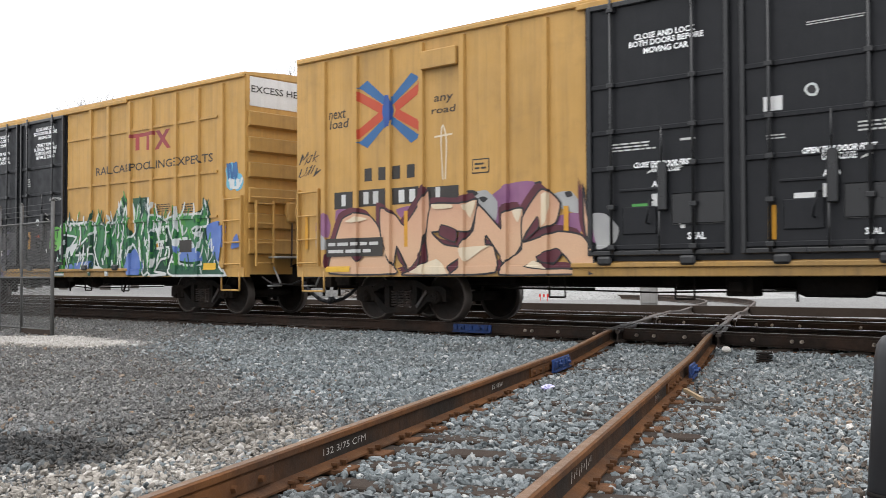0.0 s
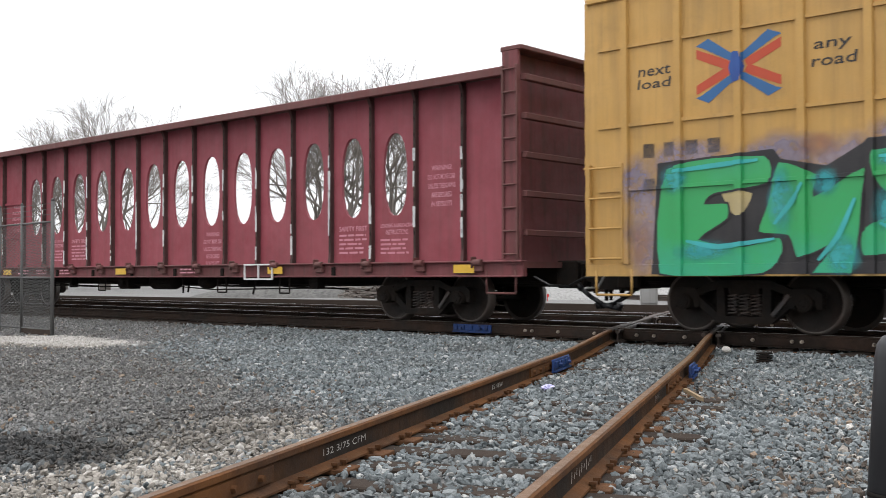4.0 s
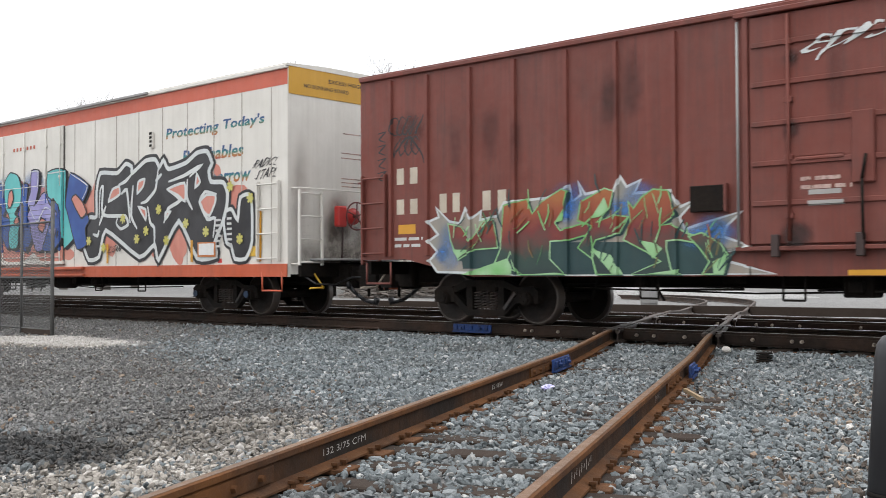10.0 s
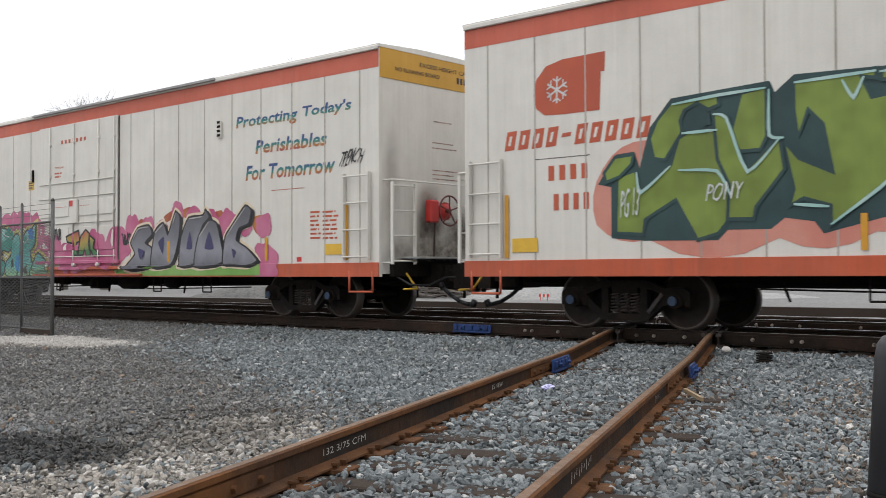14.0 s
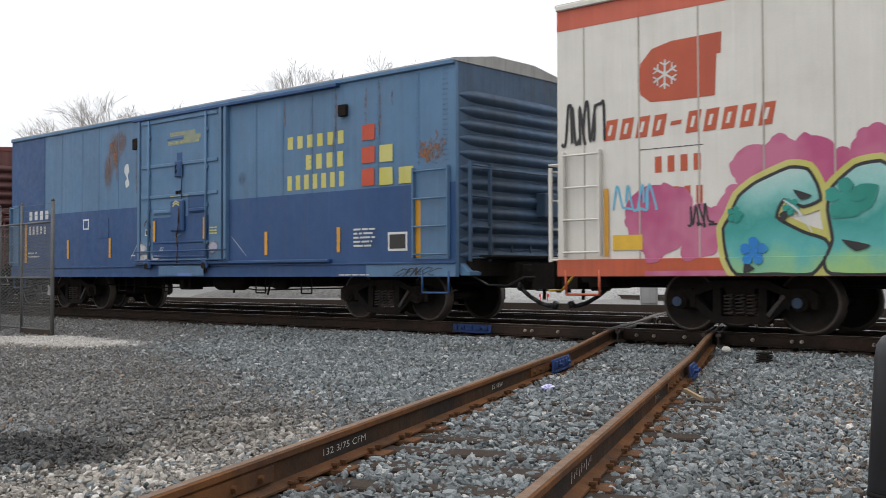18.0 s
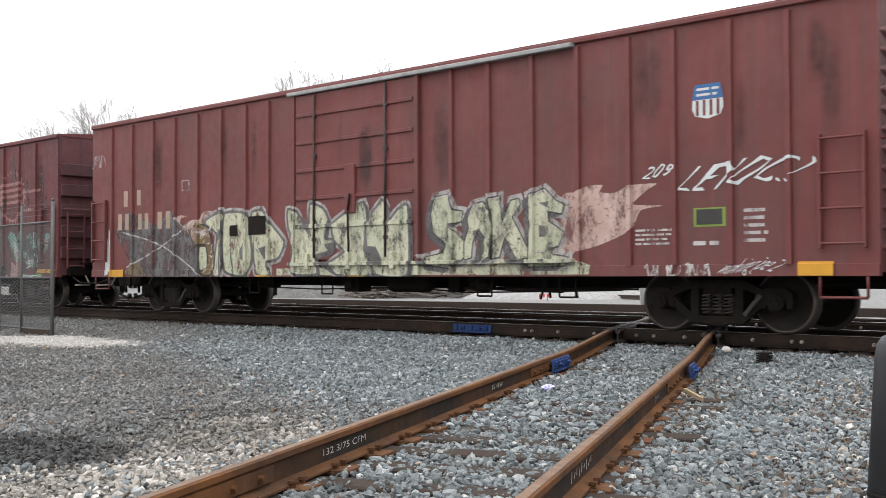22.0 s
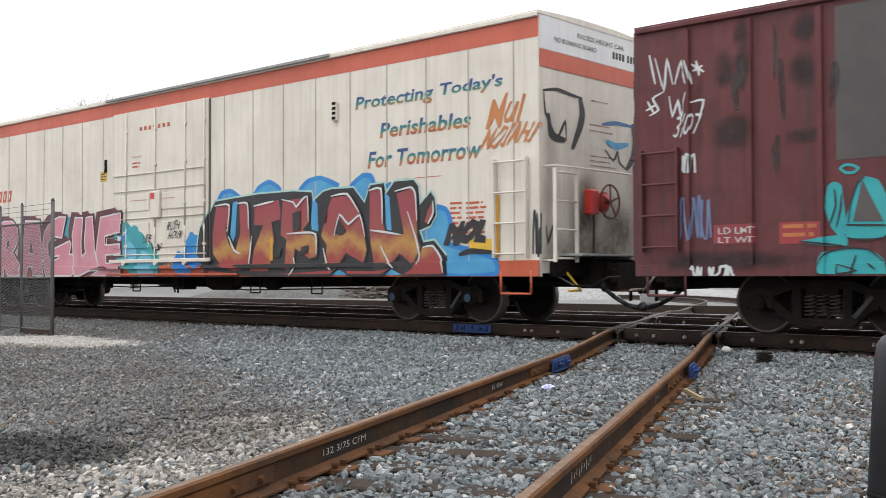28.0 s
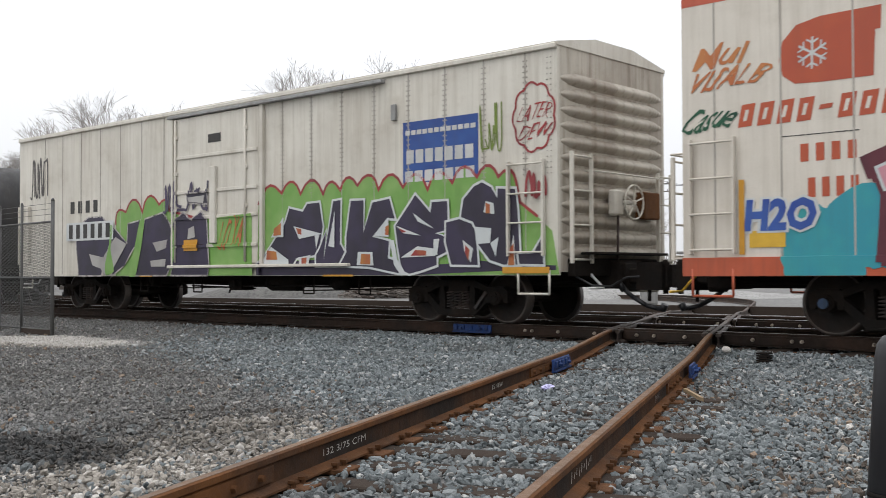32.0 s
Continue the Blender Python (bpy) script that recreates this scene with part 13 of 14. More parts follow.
mural(H_, "cream block graffiti with dark outline", cream, INK["old_cream"], INK["old_ink"], 0.022, INK["old_grey"], (-0.13, -0.07), halo=INK["old_grey_pale"], hw=0.15, gaps=cream_gap, gap_ink=INK["old_grey"], shine=cream_shine, shine_ink=INK["old_white"], sw=0.025, off=0.010, smooth=False)
outline_294 = [(-2.29, 0.96), (1.60, 0.99), (4.61, 1.09), (4.98, 0.96), (4.95, 0.83), (-2.29, 0.83)]
figure(H_, outline_294, INK["old_cream"], 0.006, "fade", smooth=False)
outline_295 = [(4.46, 2.02), (4.71, 2.07), (4.91, 2.15), (5.19, 2.15), (5.14, 2.05), (5.38, 2.02), (5.66, 2.12), (6.10, 2.12), (5.93, 2.03), (5.70, 1.84), (6.19, 1.80), (5.83, 1.75), (5.67, 1.47), (5.18, 1.28), (4.90, 1.21), (4.45, 1.17)]
for q in [outline_295]:
    figure(H_, q, INK["old_wash_pale"], 0.004, "paint_patch", label="faded pinkish white overpaint")
lettering(H_, "209", 5.91, 2.20, 6.36, 2.38, INK["white"], 0.0, 0.2, 0.010, "tag", wave=0.2)
lettering(H_, "LEYOC.!", 6.59, 2.01, 8.22, 2.36, INK["white"], 0.0, 0.15, 0.010, "tag", "white looping tag", 0.22)
lettering(H_, "working joe 2", 7.10, 0.80, 7.90, 1.04, INK["white"], -0.005, 0.2, 0.03, "tag", wave=0.25)
scrawl(H_, 5.90, 0.73, 6.94, 0.96, 0.03, INK["old_white"], 5, 5, 0.03)
hx0, hz0, hx1, hz1 = 6.66, 2.96, 7.13, 3.44
w, h = hx1 - hx0, hz1 - hz0
shape(H_, [[(hx0 + a * w, hz0 + b * h) for a, b in ((0.5, 0.0), (0.9, 0.1), (1.0, 0.3), (0.98, 0.56), (0.02, 0.56), (0.0, 0.3), (0.1, 0.1))]], INK["white"], 0.004, "shield", "white striped shield emblem")
shape(H_, [[(hx0 + a * w, hz0 + b * h) for a, b in ((0.0, 0.57), (1.0, 0.57), (0.9, 1.0), (0.1, 1.0))]], INK["xblue"], 0.004, "shield_top")
for k in range(4):
    panel(H_, hx0 + w * (0.13 + 0.22 * k), hz0 + 0.1 * h, hx0 + w * (0.22 + 0.22 * k), hz0 + 0.54 * h, "up_red", 0.008, "shield_stripe")
bars(H_, 2, hx0 + 0.15 * w, hz0 + 0.62 * h, hx0 + 0.9 * w, hz0 + 0.94 * h, "white_ink", 0.008, 3)
panel(H_, 6.67, 1.48, 7.15, 1.74, INK["olive"], 0.004, "data_panel")
panel(H_, 6.71, 1.51, 7.10, 1.72, "black_ink", 0.008, "data_field")
for q, n, sd in (((5.74, 1.23, 6.38, 1.49), 4, 3), ((6.66, 1.19, 7.06, 1.32), 1, 4), ((7.41, 1.23, 7.75, 1.73), 5, 5), ((-0.99, 1.63, -0.47, 1.72), 1, 6)):
    bars(H_, n, *q, INK["old_white"], 0.004, sd)
scrawl(H_, -8.63, 0.92, -8.32, 1.79, 0.03, INK["white"], 12, 4, 0.008)
scrawl(H_, -9.19, 3.39, -8.62, 3.65, 0.015, INK["old_white"], 13, 4, 0.008)
panel(H_, -5.51, 2.65, -5.23, 2.88, INK["old_white"], 0.004, "data_panel")
panel(H_, -5.48, 2.67, -5.26, 2.86, "up_red", 0.008, "data_field")
for q in ((-8.31, 0.75, -7.75, 0.97), (-2.91, 0.74, -2.49, 0.83), (-0.21, 0.72, 0.22, 0.82), (8.16, 0.79, 8.62, 0.99)):
    panel(H_, *q, "reflector", 0.03, "reflector")
panel(H_, -3.79, 1.63, -3.54, 1.85, "under", 0.030, "vent_plate")
panel(H_, -3.18, 1.64, -2.56, 2.01, "under", 0.030, "vent_plate")

# ---- maroon boxcar ----
I_ = ribbed_boxcar("I", -174.00, 19.15, "dull maroon ribbed boxcar with bronze, black and mint graffiti", "np_maroon",
                   [-8.77, -7.85, -6.90, -5.91, -5.01, -4.26, -3.45, -2.73, 2.45, 3.29, 4.09, 5.04, 5.86, 6.73, 7.58, 8.47],
                   (-1.69, 1.47), fish=False, z1=4.33, ends="beams", track=(0, 4.95), roof="np_maroon", pw=0.08, pd=0.055)
panel(I_, -6.70, 2.26, -5.97, 4.20, INK["patch"], 0.004, "primer_patch", "grey primer panel")
rnd = random.Random(8)
for k in range(40):
    x, z = -9.2 + rnd.random() * 18.2, rnd.uniform(2.5, 4.15)
    line(I_, [(x, z), (x + rnd.uniform(-0.03, 0.03), z - 0.2), (x + rnd.uniform(-0.05, 0.05), z - rnd.uniform(0.3, 0.9))], rnd.uniform(0.03, 0.14), INK["old_grime"], 0.004, "stain")
tag_line_1 = [(-9.36, 3.96), (-9.27, 3.53)]
tag_line_2 = [(-9.27, 3.9), (-9.13, 3.43), (-9.08, 3.86), (-8.99, 3.49)]
tag_line_3 = [(-8.96, 3.49), (-8.86, 3.79), (-8.77, 3.47)]
tag_line_4 = [(-8.79, 3.8), (-8.69, 3.46)]
tag_line_5 = [(-9.13, 3.41), (-9.31, 3.33), (-9.22, 3.16), (-9.37, 3.09)]
tag_line_6 = [(-9.05, 3.34), (-9, 3.05), (-8.91, 3.25), (-8.86, 3.03), (-8.77, 3.35)]
tag_line_7 = [(-8.72, 3.21), (-8.52, 3.22), (-8.6, 2.93)]
tag_line_8 = [(-8.63, 3.78), (-8.58, 3.57)]
tag_line_9 = [(-8.68, 3.64), (-8.53, 3.7)]
tag_line_10 = [(-8.7, 3.74), (-8.51, 3.61)]
tag_line_11 = [(-9.4, 3.3), (-9.29, 3.11)]
tag_line_12 = [(-9.42, 3.17), (-9.26, 3.24)]
tag_line = [tag_line_1, tag_line_2, tag_line_3, tag_line_4, tag_line_5, tag_line_6, tag_line_7, tag_line_8, tag_line_9, tag_line_10, tag_line_11, tag_line_12]
blotch_1 = [(-8.33, 3.72), (-8.14, 3.8), (-8.1, 3.46), (-8.26, 3.4)]
blotch_2 = [(-8.06, 3.82), (-7.88, 3.74), (-7.85, 3.35), (-8.03, 3.45)]
blotch_3 = [(-7.27, 3.65), (-7.03, 3.65), (-6.98, 3.32), (-7.2, 3.27)]
blotch_4 = [(-8.32, 2.91), (-8.07, 2.92), (-7.83, 2.81), (-7.89, 2.59), (-8.16, 2.53), (-8.3, 2.68)]
blotch_5 = [(-7.29, 2.68), (-6.99, 2.68), (-6.92, 2.55), (-7.21, 2.53)]
blotch_6 = [(-7.24, 4.16), (-7.03, 4.14), (-6.97, 3.85), (-7.2, 3.84)]
blotch_7 = [(-8.05, 4.22), (-7.86, 4.22), (-7.88, 3.89), (-8.03, 3.88)]
blotch_8 = [(-9.11, 1.11), (-7.31, 1), (-7.31, 0.91), (-9.12, 0.99)]
blotch = [blotch_1, blotch_2, blotch_3, blotch_4, blotch_5, blotch_6, blotch_7, blotch_8]
for q in tag_line:
    line(I_, q, 0.035, INK["white"], 0.010, "tag", label="white scrawled tag")
for q in blotch:
    qx, qz = [p[0] for p in q], [p[1] for p in q]
    mist(I_, [((min(qx) + max(qx)) / 2, (min(qz) + max(qz)) / 2, 0.75 * (max(qx) - min(qx)), 0.75 * (max(qz) - min(qz)))], "soot", 0.004, 0.8, 0.06, "soft soot stain")
lettering(I_, "3/07", -8.96, 2.75, -8.57, 3.05, INK["white"], 0.0, 0.1, 0.010, "tag", wave=0.1)
scrawl(I_, -8.86, 2.23, -8.68, 2.48, 0.03, INK["white"], 3, 3, 0.010)
scrawl(I_, -8.95, 1.33, -8.45, 1.85, 0.03, INK["bluefog"], 4, 4, 0.010)
scrawl(I_, -8.73, 0.74, -8.08, 0.93, 0.035, INK["white"], 5, 4, 0.03)
digits(I_, 3, -8.34, 1.78, -7.79, 1.97, INK["old_rust"], 0.006)
digits(I_, 3, -7.44, 1.76, -6.93, 1.95, INK["old_rust"], 0.006)
panel(I_, -8.39, 1.24, -7.79, 1.50, INK["red"], 0.004, "data_panel")
panel(I_, -7.46, 1.22, -6.90, 1.50, INK["red"], 0.004, "data_panel")
lettering(I_, "LD LMT", -8.32, 1.37, -7.79, 1.46, "white_ink", 0.01, off=0.009)
lettering(I_, "LT WT", -8.32, 1.25, -7.79, 1.33, "white_ink", 0.01, off=0.009)
bars(I_, 2, -7.41, 1.28, -6.94, 1.50, INK["orange"], 0.009, 3)
imp_1 = [(-6.82, 1.93), (-6.73, 1.99), (-6.64, 1.94), (-6.62, 1.78), (-6.58, 1.42), (-6.65, 1.28), (-6.78, 1.42), (-6.85, 1.66)]
imp_2 = [(-6.58, 1.45), (-6.53, 1.73), (-6.46, 1.95), (-6.35, 2.03), (-6.19, 1.98), (-6.1, 1.8), (-6.09, 1.42)]
imp_3 = [(-6.58, 1.44), (-6.09, 1.42), (-6.14, 1.27), (-6.58, 1.28)]
imp_4 = [(-6.95, 0.95), (-6.88, 1.1), (-6.67, 1.14), (-6.31, 1.13), (-6.14, 1.01), (-6.1, 0.83), (-6.19, 0.83), (-6.91, 0.83)]
imp_5 = [(-7.19, 1.25), (-6.62, 1.32), (-6.58, 1.18), (-6.9, 1.19)]
imp = [imp_1, imp_2, imp_3, imp_4, imp_5]
imp_eye_1 = [(-6.38, 1.99), (-6.5, 1.48), (-6.13, 1.47)]
imp_line_1 = [(-6.95, 0.93), (-6.83, 1.1), (-6.58, 1.15), (-6.31, 1.13), (-6.14, 0.98)]
imp_line_2 = [(-6.7, 0.95), (-6.46, 0.87), (-6.7, 0.83), (-6.7, 0.95)]
imp_line_3 = [(-6.47, 1.06), (-6.53, 0.83)]
imp_line_4 = [(-6.58, 1.44), (-6.09, 1.42)]
imp_line_5 = [(-6.8, 1.43), (-6.71, 1.69), (-6.73, 1.9)]
imp_line_6 = [(-6.71, 1.42), (-6.65, 1.65), (-6.64, 1.83)]
imp_line_7 = [(-6.58, 1.28), (-6.36, 1.24), (-6.14, 1.27)]
imp_line_8 = [(-6.32, 0.96), (-6.23, 0.88)]
imp_line_9 = [(-7.19, 1.25), (-6.62, 1.18)]
imp_line_10 = [(-6.56, 1.46), (-6.52, 1.73), (-6.44, 1.95), (-6.35, 2.02)]
imp_line = [imp_line_1, imp_line_2, imp_line_3, imp_line_4, imp_line_5, imp_line_6, imp_line_7, imp_line_8, imp_line_9, imp_line_10]
halo_ring_1 = [(-6.65, 2.15), (-6.59, 2.19), (-6.5, 2.18), (-6.43, 2.14), (-6.48, 2.09), (-6.58, 2.09)]
for q in imp:
    figure(I_, q, INK["turquoise"], 0.008, "figure_mark", label="turquoise sprayed creature")
figure(I_, imp_eye_1, INK["patch"], 0.014, "figure_mark", smooth=False)
for q in imp_line:
    line(I_, q, 0.026, INK["ink"], 0.018, "paint_line")
line(I_, halo_ring_1, 0.035, INK["turquoise"], 0.010, "paint_line", closed=True, taper=False)
shape(I_, [[(-5.92, 0.72), (-5.91, 1.74), (-5.31, 2.17), (-4.36, 2.05), (-3.63, 2.24), (-3.22, 1.90), (-3.05, 1.63), (-2.57, 0.72)]], INK["old_bronze"], 0.004, "cloud", "bronze sprayed ground")
graffiti(I_, "GRITPE", -5.62, 1.06, -2.86, 2.03, INK["old_straw"], INK["ink"], "tan and cream graffiti", seed=91, bold=0.05, wave=0.2, edge=0.05, shine=INK["old_white"], off=0.010, overlap=0.2)
panel(I_, -3.28, 1.49, -2.61, 1.92, "under", 0.030, "vent_plate")
outline_296 = [(-2.37, 2.34), (-2.23, 2.47), (-1.99, 2.48), (-1.61, 2.50)]
outline_297 = [(-2.23, 2.55), (-2.27, 2.40), (-2.37, 2.28)]
outline_298 = [(-1.99, 2.45), (-2.13, 2.20), (-1.95, 1.76), (-1.78, 1.33), (-1.75, 0.94)]
outline_299 = [(-1.82, 2.44), (-1.68, 1.88), (-1.55, 1.28)]
outline_300 = [(-1.55, 2.52), (-1.15, 2.49), (-0.79, 2.52)]
outline_301 = [(-0.79, 2.56), (-0.82, 2.48), (-0.95, 2.42)]
outline_302 = [(-0.16, 2.48), (0.11, 2.44), (0.41, 2.45), (0.64, 2.23)]
outline_303 = [(-0.07, 2.51), (-0.16, 2.32), (-0.01, 2.17)]
outline_304 = [(0.47, 2.40), (0.58, 2.20), (0.93, 1.99)]
outline_305 = [(-1.15, 2.33), (-0.70, 2.22), (-0.20, 2.15)]
outline_306 = [(-0.20, 2.24), (-0.01, 2.11), (0.35, 2.13)]
outline_307 = [(0.23, 2.06), (0.58, 1.92), (0.87, 1.91)]
outline_308 = [(1.32, 2.01), (1.29, 1.70), (1.38, 1.39)]
outline_309 = [(0.99, 1.83), (0.96, 1.24), (0.87, 0.93)]
outline_310 = [(0.41, 2.89), (0.44, 2.44)]
outline_311 = [(-1.08, 1.69), (-0.95, 1.71), (-0.79, 1.66)]
outline_312 = [(-2.52, 1.74), (-2.62, 1.39), (-2.80, 1.17)]
outline_313 = [(-2.52, 1.71), (-1.95, 1.16), (-2.09, 0.90)]
outline_314 = [(-2.44, 1.17), (-2.23, 1.08), (-2.02, 1.12), (-2.37, 1.03)]
outline_315 = [(-1.54, 0.83), (-1.28, 0.83), (-1.15, 0.83)]
outline_316 = [(-0.95, 0.83), (-0.70, 0.83), (-0.51, 0.83), (-0.26, 0.83)]
outline_317 = [(-1.95, 1.12), (-1.82, 0.90), (-1.95, 0.83)]
outline_318 = [(-0.07, 0.93), (0.35, 1.01), (0.70, 0.97)]
outline_319 = [(-1.15, 1.23), (-0.51, 1.18), (-0.07, 1.30)]
for q, w in zip([outline_296, outline_297, outline_298, outline_299, outline_300, outline_301, outline_302, outline_303, outline_304, outline_305, outline_306, outline_307, outline_308, outline_309, outline_310, outline_311, outline_312, outline_313, outline_314, outline_315, outline_316, outline_317, outline_318, outline_319], [0.03, 0.05, 0.06, 0.03, 0.025, 0.06, 0.03, 0.07, 0.03, 0.025, 0.04, 0.06, 0.08, 0.03, 0.02, 0.03, 0.02, 0.02, 0.04, 0.03, 0.03, 0.03, 0.025, 0.03]):
    line(I_, q, w, INK["old_white"], 0.012, "paint_drip")
outline_320 = [(-2.20, 2.12), (-1.96, 2.37), (-1.65, 2.46), (-1.61, 1.88), (-1.61, 1.24), (-1.82, 1.33), (-1.95, 1.76)]
outline_321 = [(-1.08, 1.57), (-0.70, 1.54), (-0.66, 1.39), (-1.02, 1.38)]
outline_322 = [(-0.51, 1.51), (-0.35, 1.53), (-0.35, 1.39), (-0.49, 1.38)]
outline_323 = [(0.64, 1.76), (0.96, 1.79), (0.93, 1.51), (0.61, 1.52)]
outline_324 = [(-2.23, 1.99), (-2.09, 2.00), (-2.09, 1.77), (-2.30, 1.75)]
for q in [outline_320, outline_321, outline_322, outline_323, outline_324]:
    figure(I_, q, INK["old_wash"], 0.006, "paint_patch")
scrawl(I_, -2.48, 0.75, -2.02, 1.31, 0.04, INK["white"], 21, 3, 0.010)
outline_325 = [(2.53, 2.14), (3.32, 2.17), (3.29, 1.76), (2.98, 1.02), (2.67, 1.02), (2.81, 1.44), (2.76, 1.82), (2.50, 1.85), (2.47, 1.45), (2.35, 1.03), (1.69, 0.99), (2.35, 1.24), (2.56, 1.49)]
outline_326 = [(3.48, 1.97), (3.70, 2.17), (4.12, 2.20), (4.12, 1.84), (3.80, 1.82), (3.67, 1.62), (3.96, 1.71), (4.17, 1.56), (4.09, 1.21), (4.32, 1.05), (4.21, 0.83), (3.80, 0.83), (3.37, 1.02), (3.40, 1.43)]
outline_327 = [(4.17, 2.00), (4.57, 2.02), (4.82, 2.16), (5.06, 2.17), (5.06, 2.02), (4.82, 1.66), (4.91, 1.31), (4.42, 1.05), (4.32, 1.52), (4.22, 1.72)]
outline_328 = [(5.13, 1.92), (5.80, 1.98), (5.71, 1.83), (5.43, 1.71), (5.57, 1.75), (5.93, 1.70), (5.93, 1.18), (5.75, 0.88), (5.38, 1.04), (5.10, 1.34), (5.01, 1.69)]
outline_329 = [(5.84, 1.98), (5.94, 2.18), (6.24, 2.21), (6.46, 2.04), (6.50, 1.75), (6.41, 1.35), (6.19, 1.21), (6.28, 1.03), (6.82, 1.02), (6.90, 0.83), (6.01, 0.83), (5.93, 1.10), (6.02, 1.54)]
outline_330 = [(3.80, 1.38), (3.96, 1.49), (4.11, 1.45), (4.01, 1.15)]
outline_331 = [(5.62, 1.45), (5.80, 1.55), (5.84, 1.10), (5.70, 1.14)]
outline_332 = [(4.52, 1.83), (4.67, 1.86), (4.57, 1.67)]
outline_333 = [(6.15, 2.02), (6.28, 1.97), (6.20, 1.72)]
outline_334 = [(2.56, 2.17), (3.29, 2.17), (3.32, 1.88)]
outline_335 = [(2.29, 1.84), (2.27, 2.01), (2.41, 2.11)]
outline_336 = [(3.70, 1.68), (3.96, 1.73), (4.11, 1.61)]
outline_337 = [(3.50, 1.06), (3.40, 1.34), (3.59, 1.83)]
outline_338 = [(5.06, 2.15), (5.06, 2.02), (4.86, 1.74)]
outline_339 = [(5.20, 1.99), (5.80, 2.07)]
outline_340 = [(6.11, 2.18), (6.33, 2.15), (6.39, 1.75)]
outline_341 = [(5.43, 1.71), (5.57, 1.76), (5.89, 1.70)]
outline_342 = [(5.10, 1.34), (5.43, 1.00), (5.75, 0.88), (5.97, 0.96)]
outline_343 = [(6.28, 1.03), (6.45, 0.95), (6.41, 1.10)]
outline_344 = [(1.72, 1.01), (2.35, 1.15), (2.64, 1.74)]
outline_345 = [(4.77, 1.58), (5.01, 1.73)]
mural(I_, "bronze block graffiti outlined in black and grey", [outline_325, outline_326, outline_327, outline_328, outline_329], INK["old_bronze"], INK["old_ink"], 0.045, INK["old_ink"], (0.08, 0.06), halo=INK["old_grey_pale"], hw=0.13,
    gaps=[outline_330, outline_331, outline_332, outline_333], gap_ink=INK["old_ink"], gap_edge=INK["old_white"], glw=0.02, shine=[outline_334, outline_335, outline_336, outline_337, outline_338, outline_339, outline_340, outline_341, outline_342, outline_343, outline_344, outline_345], shine_ink=INK["old_white"], sw=0.03, off=0.008)
outline_346 = [(1.75, 0.83), (1.87, 0.99), (5.10, 1.04), (6.99, 0.98), (6.94, 0.83)]
figure(I_, outline_346, INK["old_bronze"], 0.005, "cloud", smooth=False, label="bronze sprayed ground")
mint_1 = [(6.95, 1.86), (7.08, 2.01), (7.3, 1.94), (7.54, 1.73), (7.65, 2.06), (7.73, 2.01), (7.75, 1.66), (7.85, 1.37), (7.74, 1.08), (7.5, 1.12), (7.3, 1.29), (7.14, 1.56)]
mint_2 = [(7.85, 1.62), (7.99, 1.86), (8.18, 1.94), (8.41, 1.79), (8.45, 1.96), (8.52, 1.92), (8.52, 1.6), (8.64, 1.27), (8.59, 1.07), (8.26, 1.05), (7.98, 1.12), (7.85, 1.36)]
mint_3 = [(8.54, 1.71), (8.81, 1.9), (9.16, 1.89), (9.21, 1.69), (9.03, 1.46), (8.8, 1.38), (8.63, 1.5)]
mint = [mint_1, mint_2, mint_3]
mint_wash_1 = [(7.24, 1.73), (7.5, 1.67), (7.65, 1.46), (7.59, 1.17), (7.4, 1.22)]
mint_wash_2 = [(7.98, 1.29), (8.26, 1.36), (8.49, 1.28), (8.44, 1.1), (8.07, 1.11)]
mint_wash_3 = [(8.81, 1.73), (9.07, 1.79), (9.09, 1.56), (8.86, 1.5)]
mint_wash = [mint_wash_1, mint_wash_2, mint_wash_3]
mint_line_1 = [(7.73, 1.03), (7.86, 0.85), (8.26, 0.83), (8.6, 0.84)]
mint_line_2 = [(7.89, 1.45), (8.12, 1.28), (8.15, 1.08), (7.98, 1.03)]
mint_line_3 = [(7.7, 2), (7.71, 1.21)]
mint_line_4 = [(8.47, 1.92), (8.49, 1.52), (8.59, 1.19)]
mint_line = [mint_line_1, mint_line_2, mint_line_3, mint_line_4]
for q in mint:
    figure(I_, q, INK["old_mint"], 0.004, "cloud", label="mint green sprayed creature")
for q in mint_wash:
    figure(I_, q, INK["old_grey_pale"], 0.008, "paint_patch")
for q in mint_line:
    line(I_, q, 0.06, INK["pale_teal"], 0.010, "paint_line")
lettering(I_, "SPOOK", 7.83, 1.50, 8.46, 1.82, INK["ink"], 0.02, 0.1, 0.014, "tag", wave=0.25)
scrawl(I_, 7.92, 1.26, 8.54, 1.54, 0.06, INK["old_grey"], 31, 4, 0.014)
panel(I_, 7.16, 0.77, 7.71, 1.19, INK["old_wash"], 0.010, "paint_patch")
# faded gear-wheel emblem
ccx, ccz = (7.20, 2.91)
cr = 0.62
bm = bmesh.new()
stroke(I_, [(ccx + cr * math.cos(a), ccz + cr * math.sin(a)) for a in np.linspace(2.9, 6.6, 14)], 0.06, None, bm=bm)
for a in np.linspace(0, 6.2, 26):
    stroke(I_, [(ccx + cr * math.cos(a), ccz + cr * math.sin(a)), (ccx + (cr + 0.09) * math.cos(a), ccz + (cr + 0.09) * math.sin(a))], 0.05, None, bm=bm)
for k in range(4):
    stroke(I_, [(ccx - 1.0, ccz + 0.32 - 0.16 * k), (ccx + 0.5, ccz + 0.36 - 0.16 * k)], 0.08, None, bm=bm)
stroke(I_, [(ccx + 0.5, ccz + 0.1), (ccx + 1.5, ccz + 0.12)], 0.07, None, bm=bm)
